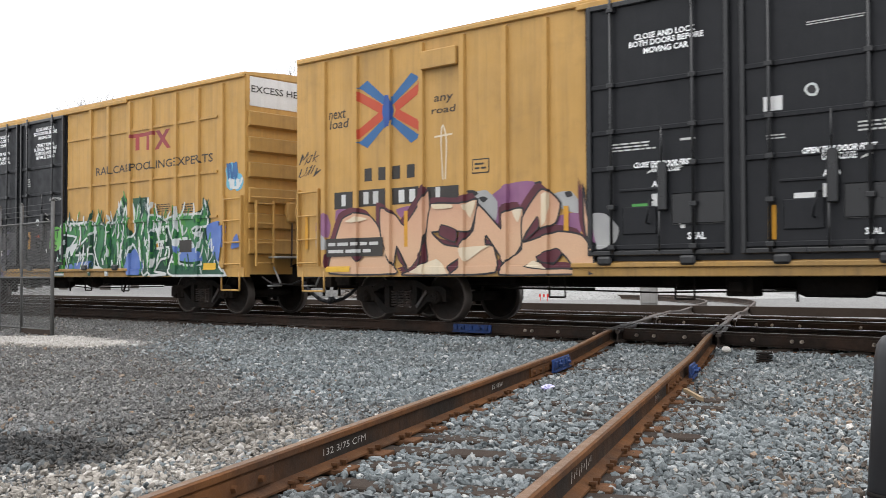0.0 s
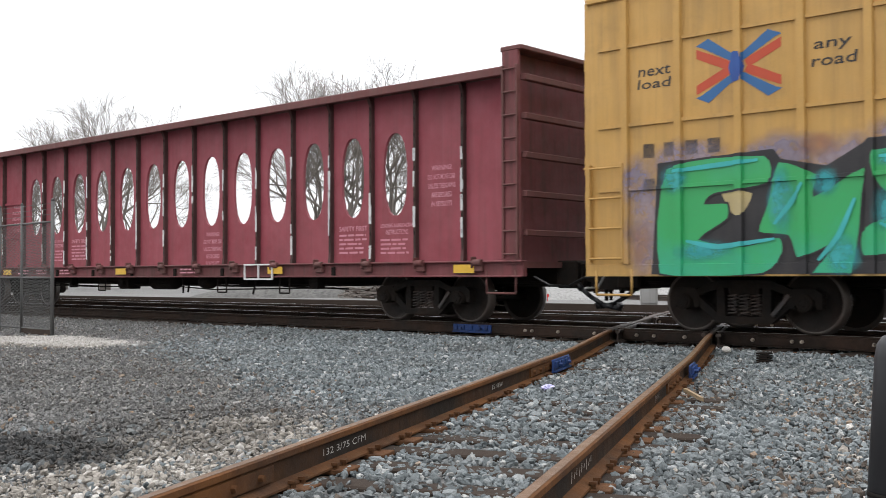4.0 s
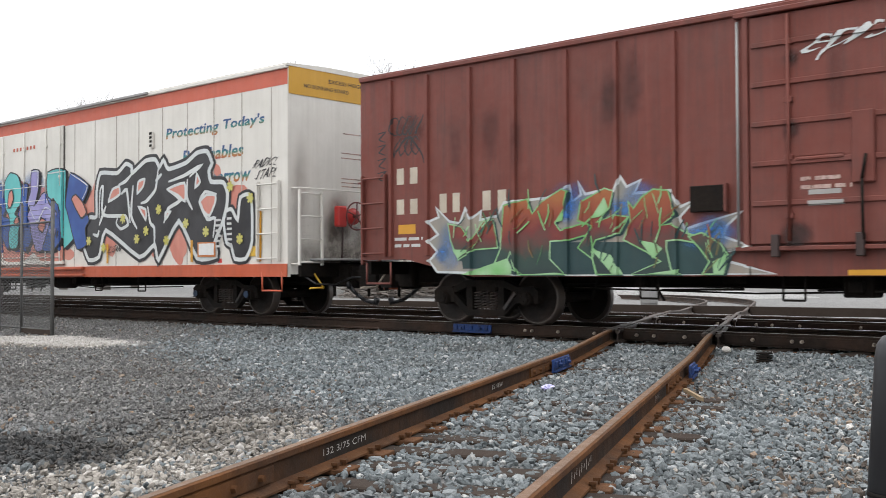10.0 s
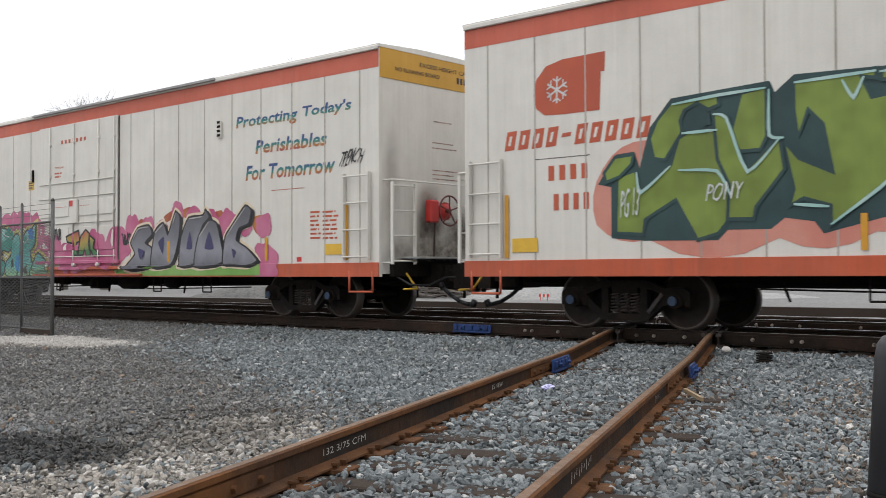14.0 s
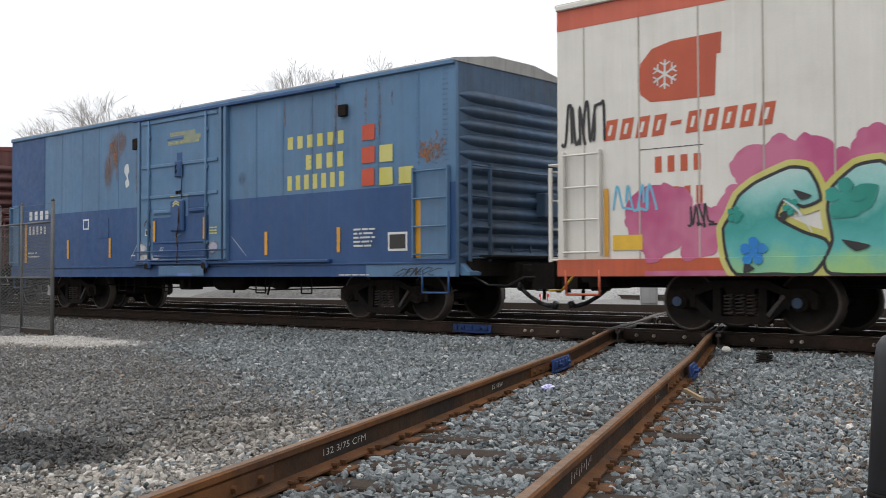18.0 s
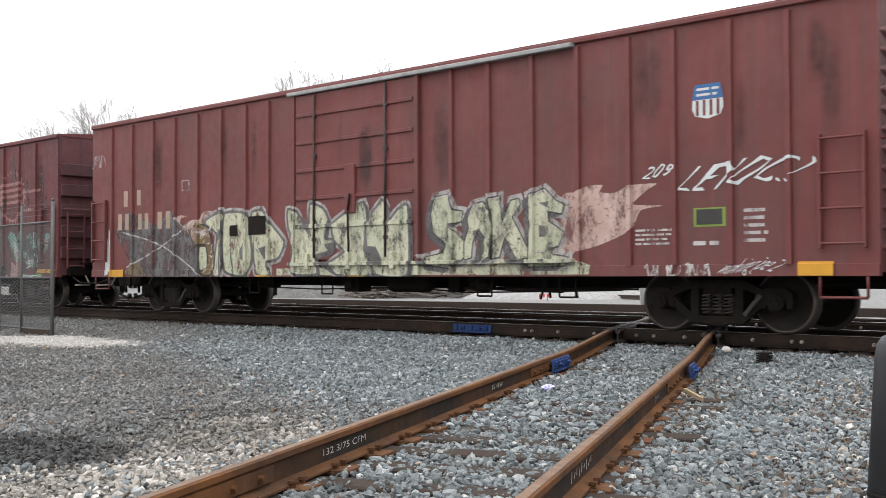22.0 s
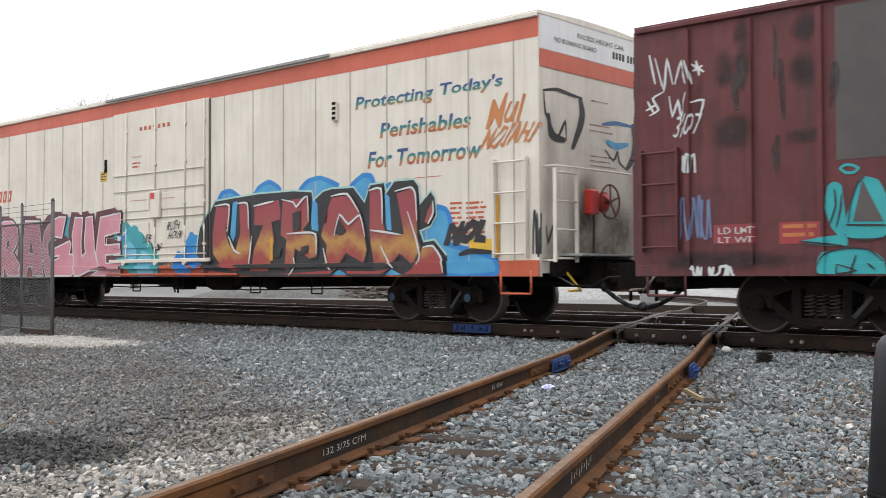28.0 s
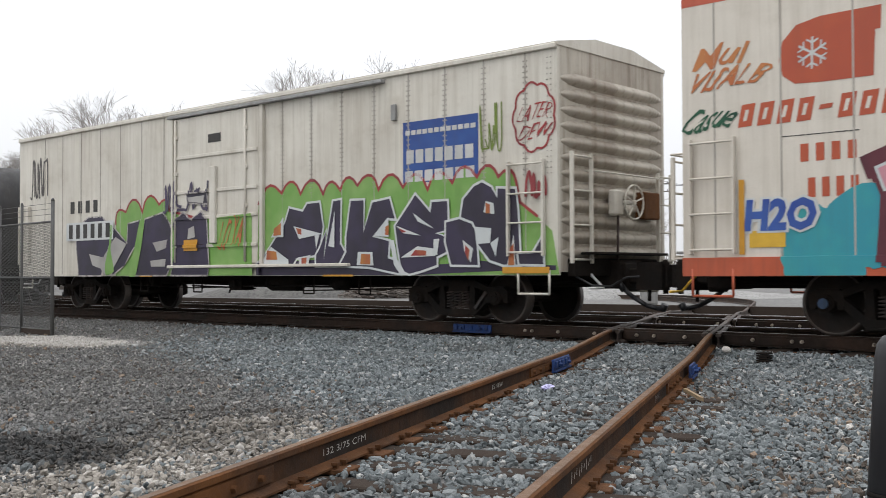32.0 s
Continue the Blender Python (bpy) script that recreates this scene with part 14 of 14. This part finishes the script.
part("emblem", drape(I_["side"], bm, 0.004), INK["faint"], I_["ob"], "faded gear-wheel emblem")
digits(I_, 6, 7.69, 2.51, 8.32, 2.58, INK["old_wash"], name="owner_bar")
panel(I_, 6.10, 1.22, 6.55, 1.52, "white_panel", 0.034, "data_panel")
panel(I_, 6.14, 1.27, 6.51, 1.49, "black_ink", 0.038, "data_field")
panel(I_, 6.23, 1.55, 6.43, 1.68, INK["old_mint"], 0.034, "decal")
for q in ((4.40, 1.20, 4.94, 1.29), (2.61, 0.95, 3.03, 1.01), (8.62, 0.91, 9.06, 1.01), (9.09, 0.91, 9.51, 1.00), (-0.21, 0.93, 0.27, 1.01)):
    panel(I_, *q, "reflector", 0.034, "reflector")
panel(I_, 8.65, 0.75, 8.88, 0.89, INK["lime"], 0.034, "decal")
bars(I_, 3, -0.62, 3.63, 0.40, 3.85, "white_ink", 0.006, 3)
panel(I_, -0.87, 2.34, -0.21, 2.94, INK["old_rust"], 0.006, "stain")
part("vent_strip", boxes((5.11, 5.18, -1.68, -1.60, 3.72, 4.06), bev=0.008), "under", I_["ob"])

# ---- cream insulated boxcar at the end ----
KL = 17.2
K_ = shell("K", "insulated_boxcar", "grimy white insulated boxcar with purple and green graffiti", -216.84, KL, 0.82, 4.36, ("chill_white", "chill_end", "chill_white"), ends="corrugated", tc=12.2, roof="chill_white", roof_h=0.24,
           panel_joints=row(-7.26, -1.97, 7) + row(2.08, 7.99, 8), joint_mat="seam")
ob = K_["ob"]
kx0, kx1 = -1.50, 1.42
for x in row(2.08, 7.99, 8) + [8.45]:
    rivet_row(K_, x, 2.4, 4.25, "seam")
d = plug_door(K_, kx0, kx1, 1.08, 4.20, "chill_white", 0.06, (kx0 + 0.1, kx1 - 0.40), (1.45, 2.05, 2.60, 3.35), 0.024)
part("lock_plate", boxes(((kx0 + kx1) / 2 - 0.1, (kx0 + kx1) / 2 + 0.1, -1.73, -1.655, 1.5, 3.1), bev=0.015), "chill_white", d)
panel(K_, (kx0 + kx1) / 2 - 0.22, 3.60, (kx0 + kx1) / 2 + 0.22, 3.78, "black_ink", 0.006, "data_panel")
for x in (kx0 - 0.06, kx1 + 0.06, kx1 + 0.10):
    part("door_post", boxes((x - 0.03, x + 0.03, -1.68, -1.60, 1.0, 4.25), bev=0.008), "chill_white", ob)
door_track(K_, kx0 - 0.2, 4.90, 4.25, "roof_grey", d=0.12, h=0.07)
door_track(K_, kx0 - 0.2, kx1 + 2.6, 1.02, "chill_white", "lower_track", d=0.11, h=0.06)
for s in (-1, 1):
    a, b = (-KL / 2 + 0.10, -KL / 2 + 0.60) if s < 0 else (KL / 2 - 0.92, KL / 2 - 0.24)
    ladder(ob, a, b, 1.12, 2.62, 4, "chill_white", -1.66)
    x = s * KL / 2
    end_ladder(ob, x + s * 0.15, -1.45, -0.92, 1.0, 2.72, 4, "chill_white")
    end_ladder(ob, x + s * 0.15, 1.12, 1.55, 1.0, 2.55, 4, "chill_white")
    part("platform", boxes((min(x, x + s * 0.36), max(x, x + s * 0.36), -1.1, 1.1, 1.14, 1.18), bev=0.006), "under", ob)
    grab(ob, [(x, -0.9, 2.46), (x + s * 0.17, -0.9, 2.46), (x + s * 0.17, 1.3, 2.46)], "chill_white")
    grab(ob, [(x + s * 0.05, -0.9, 0.9), (x + s * 0.36, -0.9, 0.62), (x + s * 0.36, -1.3, 0.62)], "white_panel", 0.02, "uncoupling_lever")
    part("buffer_beam", boxes((min(x, x + s * 0.14), max(x, x + s * 0.14), -1.35, 1.35, 0.80, 1.08), bev=0.012), "under", ob)
part("retainer_box", boxes((KL / 2 + 0.04, KL / 2 + 0.24, 0.55, 1.05, 1.75, 2.2), bev=0.02), "rail_rust", ob, "rusty box")
hand_brake(ob, KL / 2 + 0.06, -0.05, 2.0, "chill_white")
stirrups(ob, KL, 1.62, "chill_white")
digits(K_, 4, -6.07, 2.35, -4.65, 2.64, "black_ink", name="owner_bar")
panel(K_, -6.12, 1.68, -3.98, 2.12, INK["white"], 0.036, "number_panel")
digits(K_, 6, -6.07, 1.73, -4.05, 2.07, "black_ink", 0.040)
panel(K_, 5.33, 2.41, 7.03, 3.47, INK["royal_blue"], 0.004, "name_panel", "blue painted name panel")
for n, q in ((12, (5.38, 3.24, 6.99, 3.32)), (7, (5.39, 2.75, 6.95, 2.98)), (7, (5.36, 2.43, 6.97, 2.62))):
    digits(K_, n, *q, "white_ink", 0.009, "owner_bar", 0.2)
outline_351 = [(1.42, 2.22), (2.06, 2.42), (2.62, 2.38), (3.26, 2.34), (3.73, 2.39), (4.19, 2.45), (4.73, 2.34), (5.33, 2.35), (5.91, 2.28), (6.47, 2.36), (7.00, 2.42), (7.45, 2.40), (7.81, 2.29)]
outline_352 = [(7.88, 1.97), (8.23, 1.73), (8.50, 1.50), (8.63, 0.83), (1.38, 0.83)]
green_edge = scallops(outline_351) + outline_352
outline_353 = [(-3.92, 2.01), (-3.50, 2.29), (-2.81, 2.26), (-2.14, 2.40), (-1.75, 2.25)]
outline_354 = [(-0.39, 2.00), (1.21, 2.07), (1.21, 0.83), (-3.91, 0.83)]
green_left = scallops(outline_353) + outline_354
for q in (green_edge, green_left):
    g = figure(K_, q, INK["lime"], 0.006, "cloud", smooth=False, label="scalloped green cloud edged in red")
    line(K_, q[:-3], 0.05, INK["red"], 0.009, "cloud_edge", g, smooth=False, taper=False)
fake_1 = [(1.35, 1.03), (2.16, 1.84), (2.3, 2.14), (2.69, 2.06), (2.82, 2.2), (3.19, 2.21), (3.29, 1.73), (3.19, 1.33), (3.08, 1.19), (2.53, 1.14), (2.41, 1)]
fake_2 = [(3.3, 1.16), (3.54, 2.21), (3.78, 2.23), (3.76, 1.42), (3.89, 1.25), (4.18, 1.21), (4.12, 0.99), (3.06, 0.99), (3.06, 1.21), (3.16, 1.33), (3.38, 1.69)]
fake_3 = [(4.02, 2.2), (4.39, 2.19), (4.37, 1.63), (4.58, 2.14), (5.03, 2.19), (5.18, 1.79), (4.97, 1.81), (4.63, 1.52), (5.03, 1.44), (5, 1.14), (5.19, 1.09), (5.31, 0.83), (4.5, 0.96), (3.69, 0.99), (3.89, 1.25), (3.89, 1.52)]
fake_4 = [(5.14, 1.69), (5.64, 2.23), (5.98, 1.92), (6.01, 2.08), (6.39, 2.08), (6.41, 1.57), (6.14, 1.53), (6.61, 1.41), (6.56, 1.27), (6.15, 1.12), (6.15, 0.98), (5.76, 0.88), (5.49, 0.83), (5.3, 0.9), (5.21, 1.29)]
fake_5 = [(6.64, 1.71), (6.71, 2.08), (6.95, 2.29), (7.13, 2.35), (7.33, 2.25), (7.43, 2.1), (7.43, 2.23), (7.82, 2.2), (7.87, 1.85), (7.92, 0.97), (7.56, 0.97), (7.27, 1.05), (7.01, 1.33), (6.97, 1.57), (6.63, 1.65)]
fake_6 = [(6.33, 1.72), (6.64, 1.77), (6.92, 1.68), (7.01, 1.53), (7.06, 0.97), (6.45, 0.98), (6.32, 1.37)]
fake_7 = [(7.84, 1.17), (8.14, 1.18), (8.31, 1.41), (8.36, 1.19), (8.37, 0.97), (7.87, 0.98)]
fake = [fake_1, fake_2, fake_3, fake_4, fake_5, fake_6, fake_7]
fake_base_1 = [(1.35, 1.07), (3.06, 1.12), (4.29, 1.05), (5.94, 0.99), (7.06, 1.06), (7.92, 0.99), (8.57, 0.97), (8.57, 0.9), (7.41, 0.89), (6.45, 0.86), (5.68, 0.83), (5.14, 0.83), (1.35, 0.83)]
fake_gap_1 = [(2.45, 1.77), (3.27, 1.6), (2.61, 1.52)]
fake_gap_2 = [(1.77, 1.57), (2.15, 1.96), (2.15, 1.57)]
fake_gap_3 = [(1.42, 1.03), (1.77, 1.39), (2.3, 1.13), (2.3, 1.02)]
fake_gap_4 = [(3.44, 1.37), (3.61, 2.01), (3.6, 1.34)]
fake_gap_5 = [(4.63, 1.52), (5, 1.84), (5.01, 1.5)]
fake_gap_6 = [(5.6, 1.89), (6.08, 1.61), (5.71, 1.74)]
fake_gap_7 = [(5.19, 1.69), (5.78, 1.5), (5.36, 1.55)]
fake_gap_8 = [(5.3, 1.13), (6.11, 1.15), (6.11, 1.27), (5.7, 1.32)]
fake_gap_9 = [(3.06, 1.57), (3.19, 1.59), (3.1, 1.33)]
fake_gap_10 = [(6.07, 1.43), (6.2, 1.44), (6.15, 1.16), (6.07, 1.18)]
fake_gap_11 = [(6.97, 1.61), (7.32, 1.58), (7.3, 1.34), (7.01, 1.33)]
fake_gap_12 = [(7.64, 0.98), (7.78, 1.47), (7.81, 0.98)]
fake_gap_13 = [(7.16, 1.84), (7.21, 2.02), (7.37, 1.98), (7.39, 1.8)]
fake_gap_14 = [(6.72, 1.4), (6.94, 1.26), (6.89, 1.03), (6.75, 1.22)]
fake_gap_15 = [(2.58, 1.17), (2.94, 1.21), (2.87, 1.02), (2.64, 1)]
fake_gap_16 = [(4.23, 1.25), (4.6, 1.24), (4.63, 1), (4.2, 1.01)]
fake_gap_17 = [(5.03, 1.44), (5.14, 1), (5.3, 0.83), (5.44, 0.83), (5.22, 1.1), (5.14, 1.44)]
fake_gap_18 = [(7.3, 1.34), (7.47, 1.43), (7.41, 1.12)]
fake_gap = [fake_gap_1, fake_gap_2, fake_gap_3, fake_gap_4, fake_gap_5, fake_gap_6, fake_gap_7, fake_gap_8, fake_gap_9, fake_gap_10, fake_gap_11, fake_gap_12, fake_gap_13, fake_gap_14, fake_gap_15, fake_gap_16, fake_gap_17, fake_gap_18]
fake_red_1 = [(1.66, 1.32), (1.94, 1.29), (1.97, 1.13), (1.63, 1.14)]
fake_red_2 = [(2.53, 1.73), (2.68, 1.71), (2.68, 1.6), (2.58, 1.62)]
fake_red_3 = [(4.32, 1.21), (4.55, 1.2), (4.55, 1.02), (4.29, 1.03)]
fake_red_4 = [(5.65, 1.26), (5.91, 1.24), (5.89, 1.16), (5.54, 1.16)]
fake_red_5 = [(4.93, 1.68), (5.02, 1.71), (5.01, 1.53), (4.92, 1.54)]
fake_red_6 = [(7.7, 1.25), (7.78, 1.33), (7.79, 0.98), (7.66, 0.98)]
fake_red_7 = [(7.21, 1.99), (7.3, 1.96), (7.3, 1.82), (7.21, 1.82)]
fake_red_8 = [(6.77, 1.32), (6.87, 1.24), (6.84, 1.06), (6.77, 1.19)]
fake_red_9 = [(2.68, 1.15), (2.84, 1.17), (2.81, 1.02), (2.69, 1.02)]
fake_red_10 = [(5.25, 1.65), (5.44, 1.58), (5.34, 1.56)]
fake_red_11 = [(1.87, 1.74), (2.08, 1.85), (2.08, 1.61), (1.85, 1.6)]
fake_red = [fake_red_1, fake_red_2, fake_red_3, fake_red_4, fake_red_5, fake_red_6, fake_red_7, fake_red_8, fake_red_9, fake_red_10, fake_red_11]
fake_left_1 = [(-5.57, 0.95), (-5.69, 1.64), (-5.53, 2.04), (-5.11, 2.23), (-4.5, 2.22), (-4.2, 2.03), (-4.15, 1.6), (-4.39, 1.08), (-4.54, 0.83), (-5.57, 0.83)]
fake_left_2 = [(-4, 1.97), (-3.42, 1.58), (-3.38, 2.02), (-2.87, 2.08), (-2.82, 1.57), (-3.14, 1.45), (-3.51, 1.07), (-4.04, 0.83), (-4.1, 1.47)]
fake_left_3 = [(-2.68, 2.1), (-1.97, 2.22), (-1.71, 1.97), (-1.54, 1.67), (-1.64, 1.05), (-1.83, 0.83), (-3.18, 0.83), (-2.86, 1.45)]
fake_left_4 = [(-1.5, 1.96), (-1.12, 2.19), (-0.81, 2.01), (-0.47, 2.18), (-0.27, 2.01), (-0.23, 1.51), (-0.19, 1.04), (-0.23, 0.83), (-1.66, 0.83), (-1.54, 1.42)]
fake_left_5 = [(-1, 2.57), (-0.27, 2.58), (-0.23, 2.32), (-0.95, 2.37)]
fake_left = [fake_left_1, fake_left_2, fake_left_3, fake_left_4, fake_left_5]
fake_left_gap_1 = [(-4.59, 1.08), (-4.34, 1.34), (-3.9, 1.73), (-3.42, 1.56), (-4.04, 0.94), (-4.39, 0.83)]
fake_left_gap_2 = [(-2.36, 1.56), (-1.79, 1.62), (-1.84, 1.43), (-2.19, 1.36)]
fake_left_gap_3 = [(-2.45, 1.16), (-1.84, 1.2), (-1.88, 1.03), (-2.41, 1.03)]
fake_left_gap_4 = [(-0.91, 1.83), (-0.71, 1.88), (-0.67, 1.64), (-0.95, 1.6)]
fake_left_gap_5 = [(-5.05, 1.35), (-4.39, 1.26), (-4.54, 1), (-4.9, 1.08)]
fake_left_gap_6 = [(-0.95, 2.49), (-0.35, 2.51), (-0.39, 2.35), (-0.91, 2.4)]
fake_left_gap = [fake_left_gap_1, fake_left_gap_2, fake_left_gap_3, fake_left_gap_4, fake_left_gap_5, fake_left_gap_6]
fake_left_green_1 = [(-4.15, 2), (-4, 1.97), (-4.1, 1.47), (-3.95, 0.94), (-4.29, 0.84), (-4.34, 1.08), (-4.15, 1.6)]
fake_left_green_2 = [(-2.87, 2.06), (-2.68, 2.08), (-2.82, 1.44), (-3.04, 0.83), (-3.32, 0.83), (-3.09, 1.45)]
fake_left_green_3 = [(-1.67, 1.67), (-1.5, 1.91), (-1.37, 1.42), (-1.62, 0.93)]
fake_left_green = [fake_left_green_1, fake_left_green_2, fake_left_green_3]
figure(K_, fake_base_1, INK["violet_ink"], 0.012, "graffiti_base", smooth=False)
fake_root = mural(K_, "dark violet block graffiti outlined in white", fake, INK["violet_ink"], INK["white"], 0.04, gaps=fake_gap, gap_ink=INK["white"], off=0.018, smooth=False)
for q in fake_red:
    figure(K_, q, INK["brick"], 0.043, "letter_gap", fake_root, smooth=False)
left_root = mural(K_, "dark violet graffiti beside and across the door", fake_left, INK["violet_ink"], INK["old_white"], 0.035, gaps=fake_left_gap, gap_ink=INK["fog"], off=0.018, smooth=False)
for q in fake_left_green:
    figure(K_, q, INK["lime"], 0.036, "letter_gap", left_root)
bm = bmesh.new()
cxk, czk = (8.16, 3.29)
n = 9
pts = []
for k in range(n * 4 + 1):
    a = 6.2832 * k / (n * 4)
    rr = 1 + 0.10 * abs(math.sin(n * a / 2))
    pts.append((cxk + 0.38 * rr * math.cos(a), czk + 0.50 * rr * math.sin(a)))
stroke(K_, pts, 0.035, None, bm=bm)
part("tag", drape(K_["side"], bm, 0.008), INK["red"], ob, "red outlined cloud tag")
lettering(K_, "LATER", 7.88, 3.25, 8.49, 3.49, INK["red"], -0.012, 0.1, 0.010, "tag", wave=0.2)
lettering(K_, "DEW.", 7.90, 2.95, 8.52, 3.18, INK["red"], -0.012, 0.1, 0.010, "tag", wave=0.2)
scrawl(K_, 8.01, 2.05, 8.40, 2.41, 0.045, INK["red"], 6, 4, 0.03)
scrawl(K_, 7.07, 2.87, 7.49, 3.60, 0.025, INK["olive"], 7, 3, 0.010)
scrawl(K_, -8.00, 2.86, -7.12, 3.74, 0.04, INK["patch"], 8, 4, 0.010)
scrawl(K_, -1.97, 2.24, -0.27, 2.81, 0.06, INK["violet"], 9, 5, 0.03)
lettering(K_, "LO YA", 0.18, 1.39, 0.93, 2.00, INK["orange"], 0.0, 0.1, 0.016, "tag", wave=0.2)
for q in ((7.55, 0.85, 8.47, 0.95), (3.30, 0.74, 4.11, 0.84), (-2.86, 0.73, -2.36, 0.83)):
    panel(K_, *q, "reflector", 0.044, "reflector")
panel(K_, -1.07, 1.35, -0.58, 1.59, "reflector", 0.044, "reflector")
part("vent_strip", boxes((5.08, 5.19, -1.66, -1.60, 3.53, 3.81), bev=0.008), "roof_grey", ob)

# ---- black tank car that follows ----
TC = thing("tank_car", "sooty black tank car", "freight car", (-236.3, 0, 0), "freight cars in the train")
CARS.append((TC, -236.3))
bm = lathe(bmesh.new(), [(0.3, -8.0), (0.9, -7.85), (1.3, -7.5), (1.48, -7.0), (1.5, 7.0), (1.3, 7.5), (0.9, 7.85), (0.3, 8.0)], 36)
bmesh.ops.rotate(bm, verts=bm.verts, matrix=Matrix.Rotation(radians(-90), 3, "Z"))
bmesh.ops.translate(bm, verts=bm.verts, vec=(0, 0, 2.55))
part("tank", bm, "dark_car", TC)
part("dome_platform", boxes((-1.1, 1.1, -0.9, 0.9, 4.06, 4.12), bev=0.01), "under", TC)
part("dome", rod(bmesh.new(), (0, 0, 3.95), (0, 0, 4.45), 0.35, 18), "dark_car", TC)
for s in (-1, 1):
    part("end_deck", boxes((min(s * 6.4, s * 8.6), max(s * 6.4, s * 8.6), -1.4, 1.4, 0.92, 1.06), bev=0.01), "under", TC)
    part("saddle", prism(bmesh.new(), [(-1.2, 1.05), (1.2, 1.05), (1.45, 2.1), (-1.45, 2.1)], s * 6.3 - 0.2, s * 6.3 + 0.2, "x"), "under", TC)
    grab(TC, [(s * 8.5, -1.3, 1.05), (s * 8.5, -1.3, 2.2), (s * 8.5, 1.3, 2.2), (s * 8.5, 1.3, 1.05)], "dark_car", 0.02, "hand_rail")
    ladder(TC, s * 7.2 - 0.25, s * 7.2 + 0.25, 1.0, 2.4, 4, "dark_car", -1.52)
    truck(TC, s * 6.4)
underframe(TC, 17.2, 12.8, 0.85, seed=5)


# grime that has run down the ribs of the red-brown boxcars
rnd = random.Random(64)
for car, half in ((D, 8.6), (H_, 8.8), (I_, 9.2)):
    for k in range(12):
        x, z = rnd.uniform(-half, half), rnd.uniform(2.9, 3.7)
        mist(car, [(x, z, rnd.uniform(0.08, 0.22), rnd.uniform(0.5, 0.9))], "soot", 0.0035, rnd.uniform(0.25, 0.5), 0.09, "soft run of grime")


def motions():
    """The train rolls past; every wheelset turns with the ground it covers."""
    times = [0.5 * k for k in range(65)]
    for ob, cx in CARS:
        walk(ob, [(t, pose(cx + travelled(t), 0, 0)) for t in times])
    fine = [0.1 * k for k in range(321)]
    turns = [math.degrees(travelled(t) / WR) for t in fine]
    for w, x, s in WHEELSETS:
        walk(w, [(t, pose(x, 0, WR, 0, a, 0)) for t, a in zip(fine, turns)])


motions()
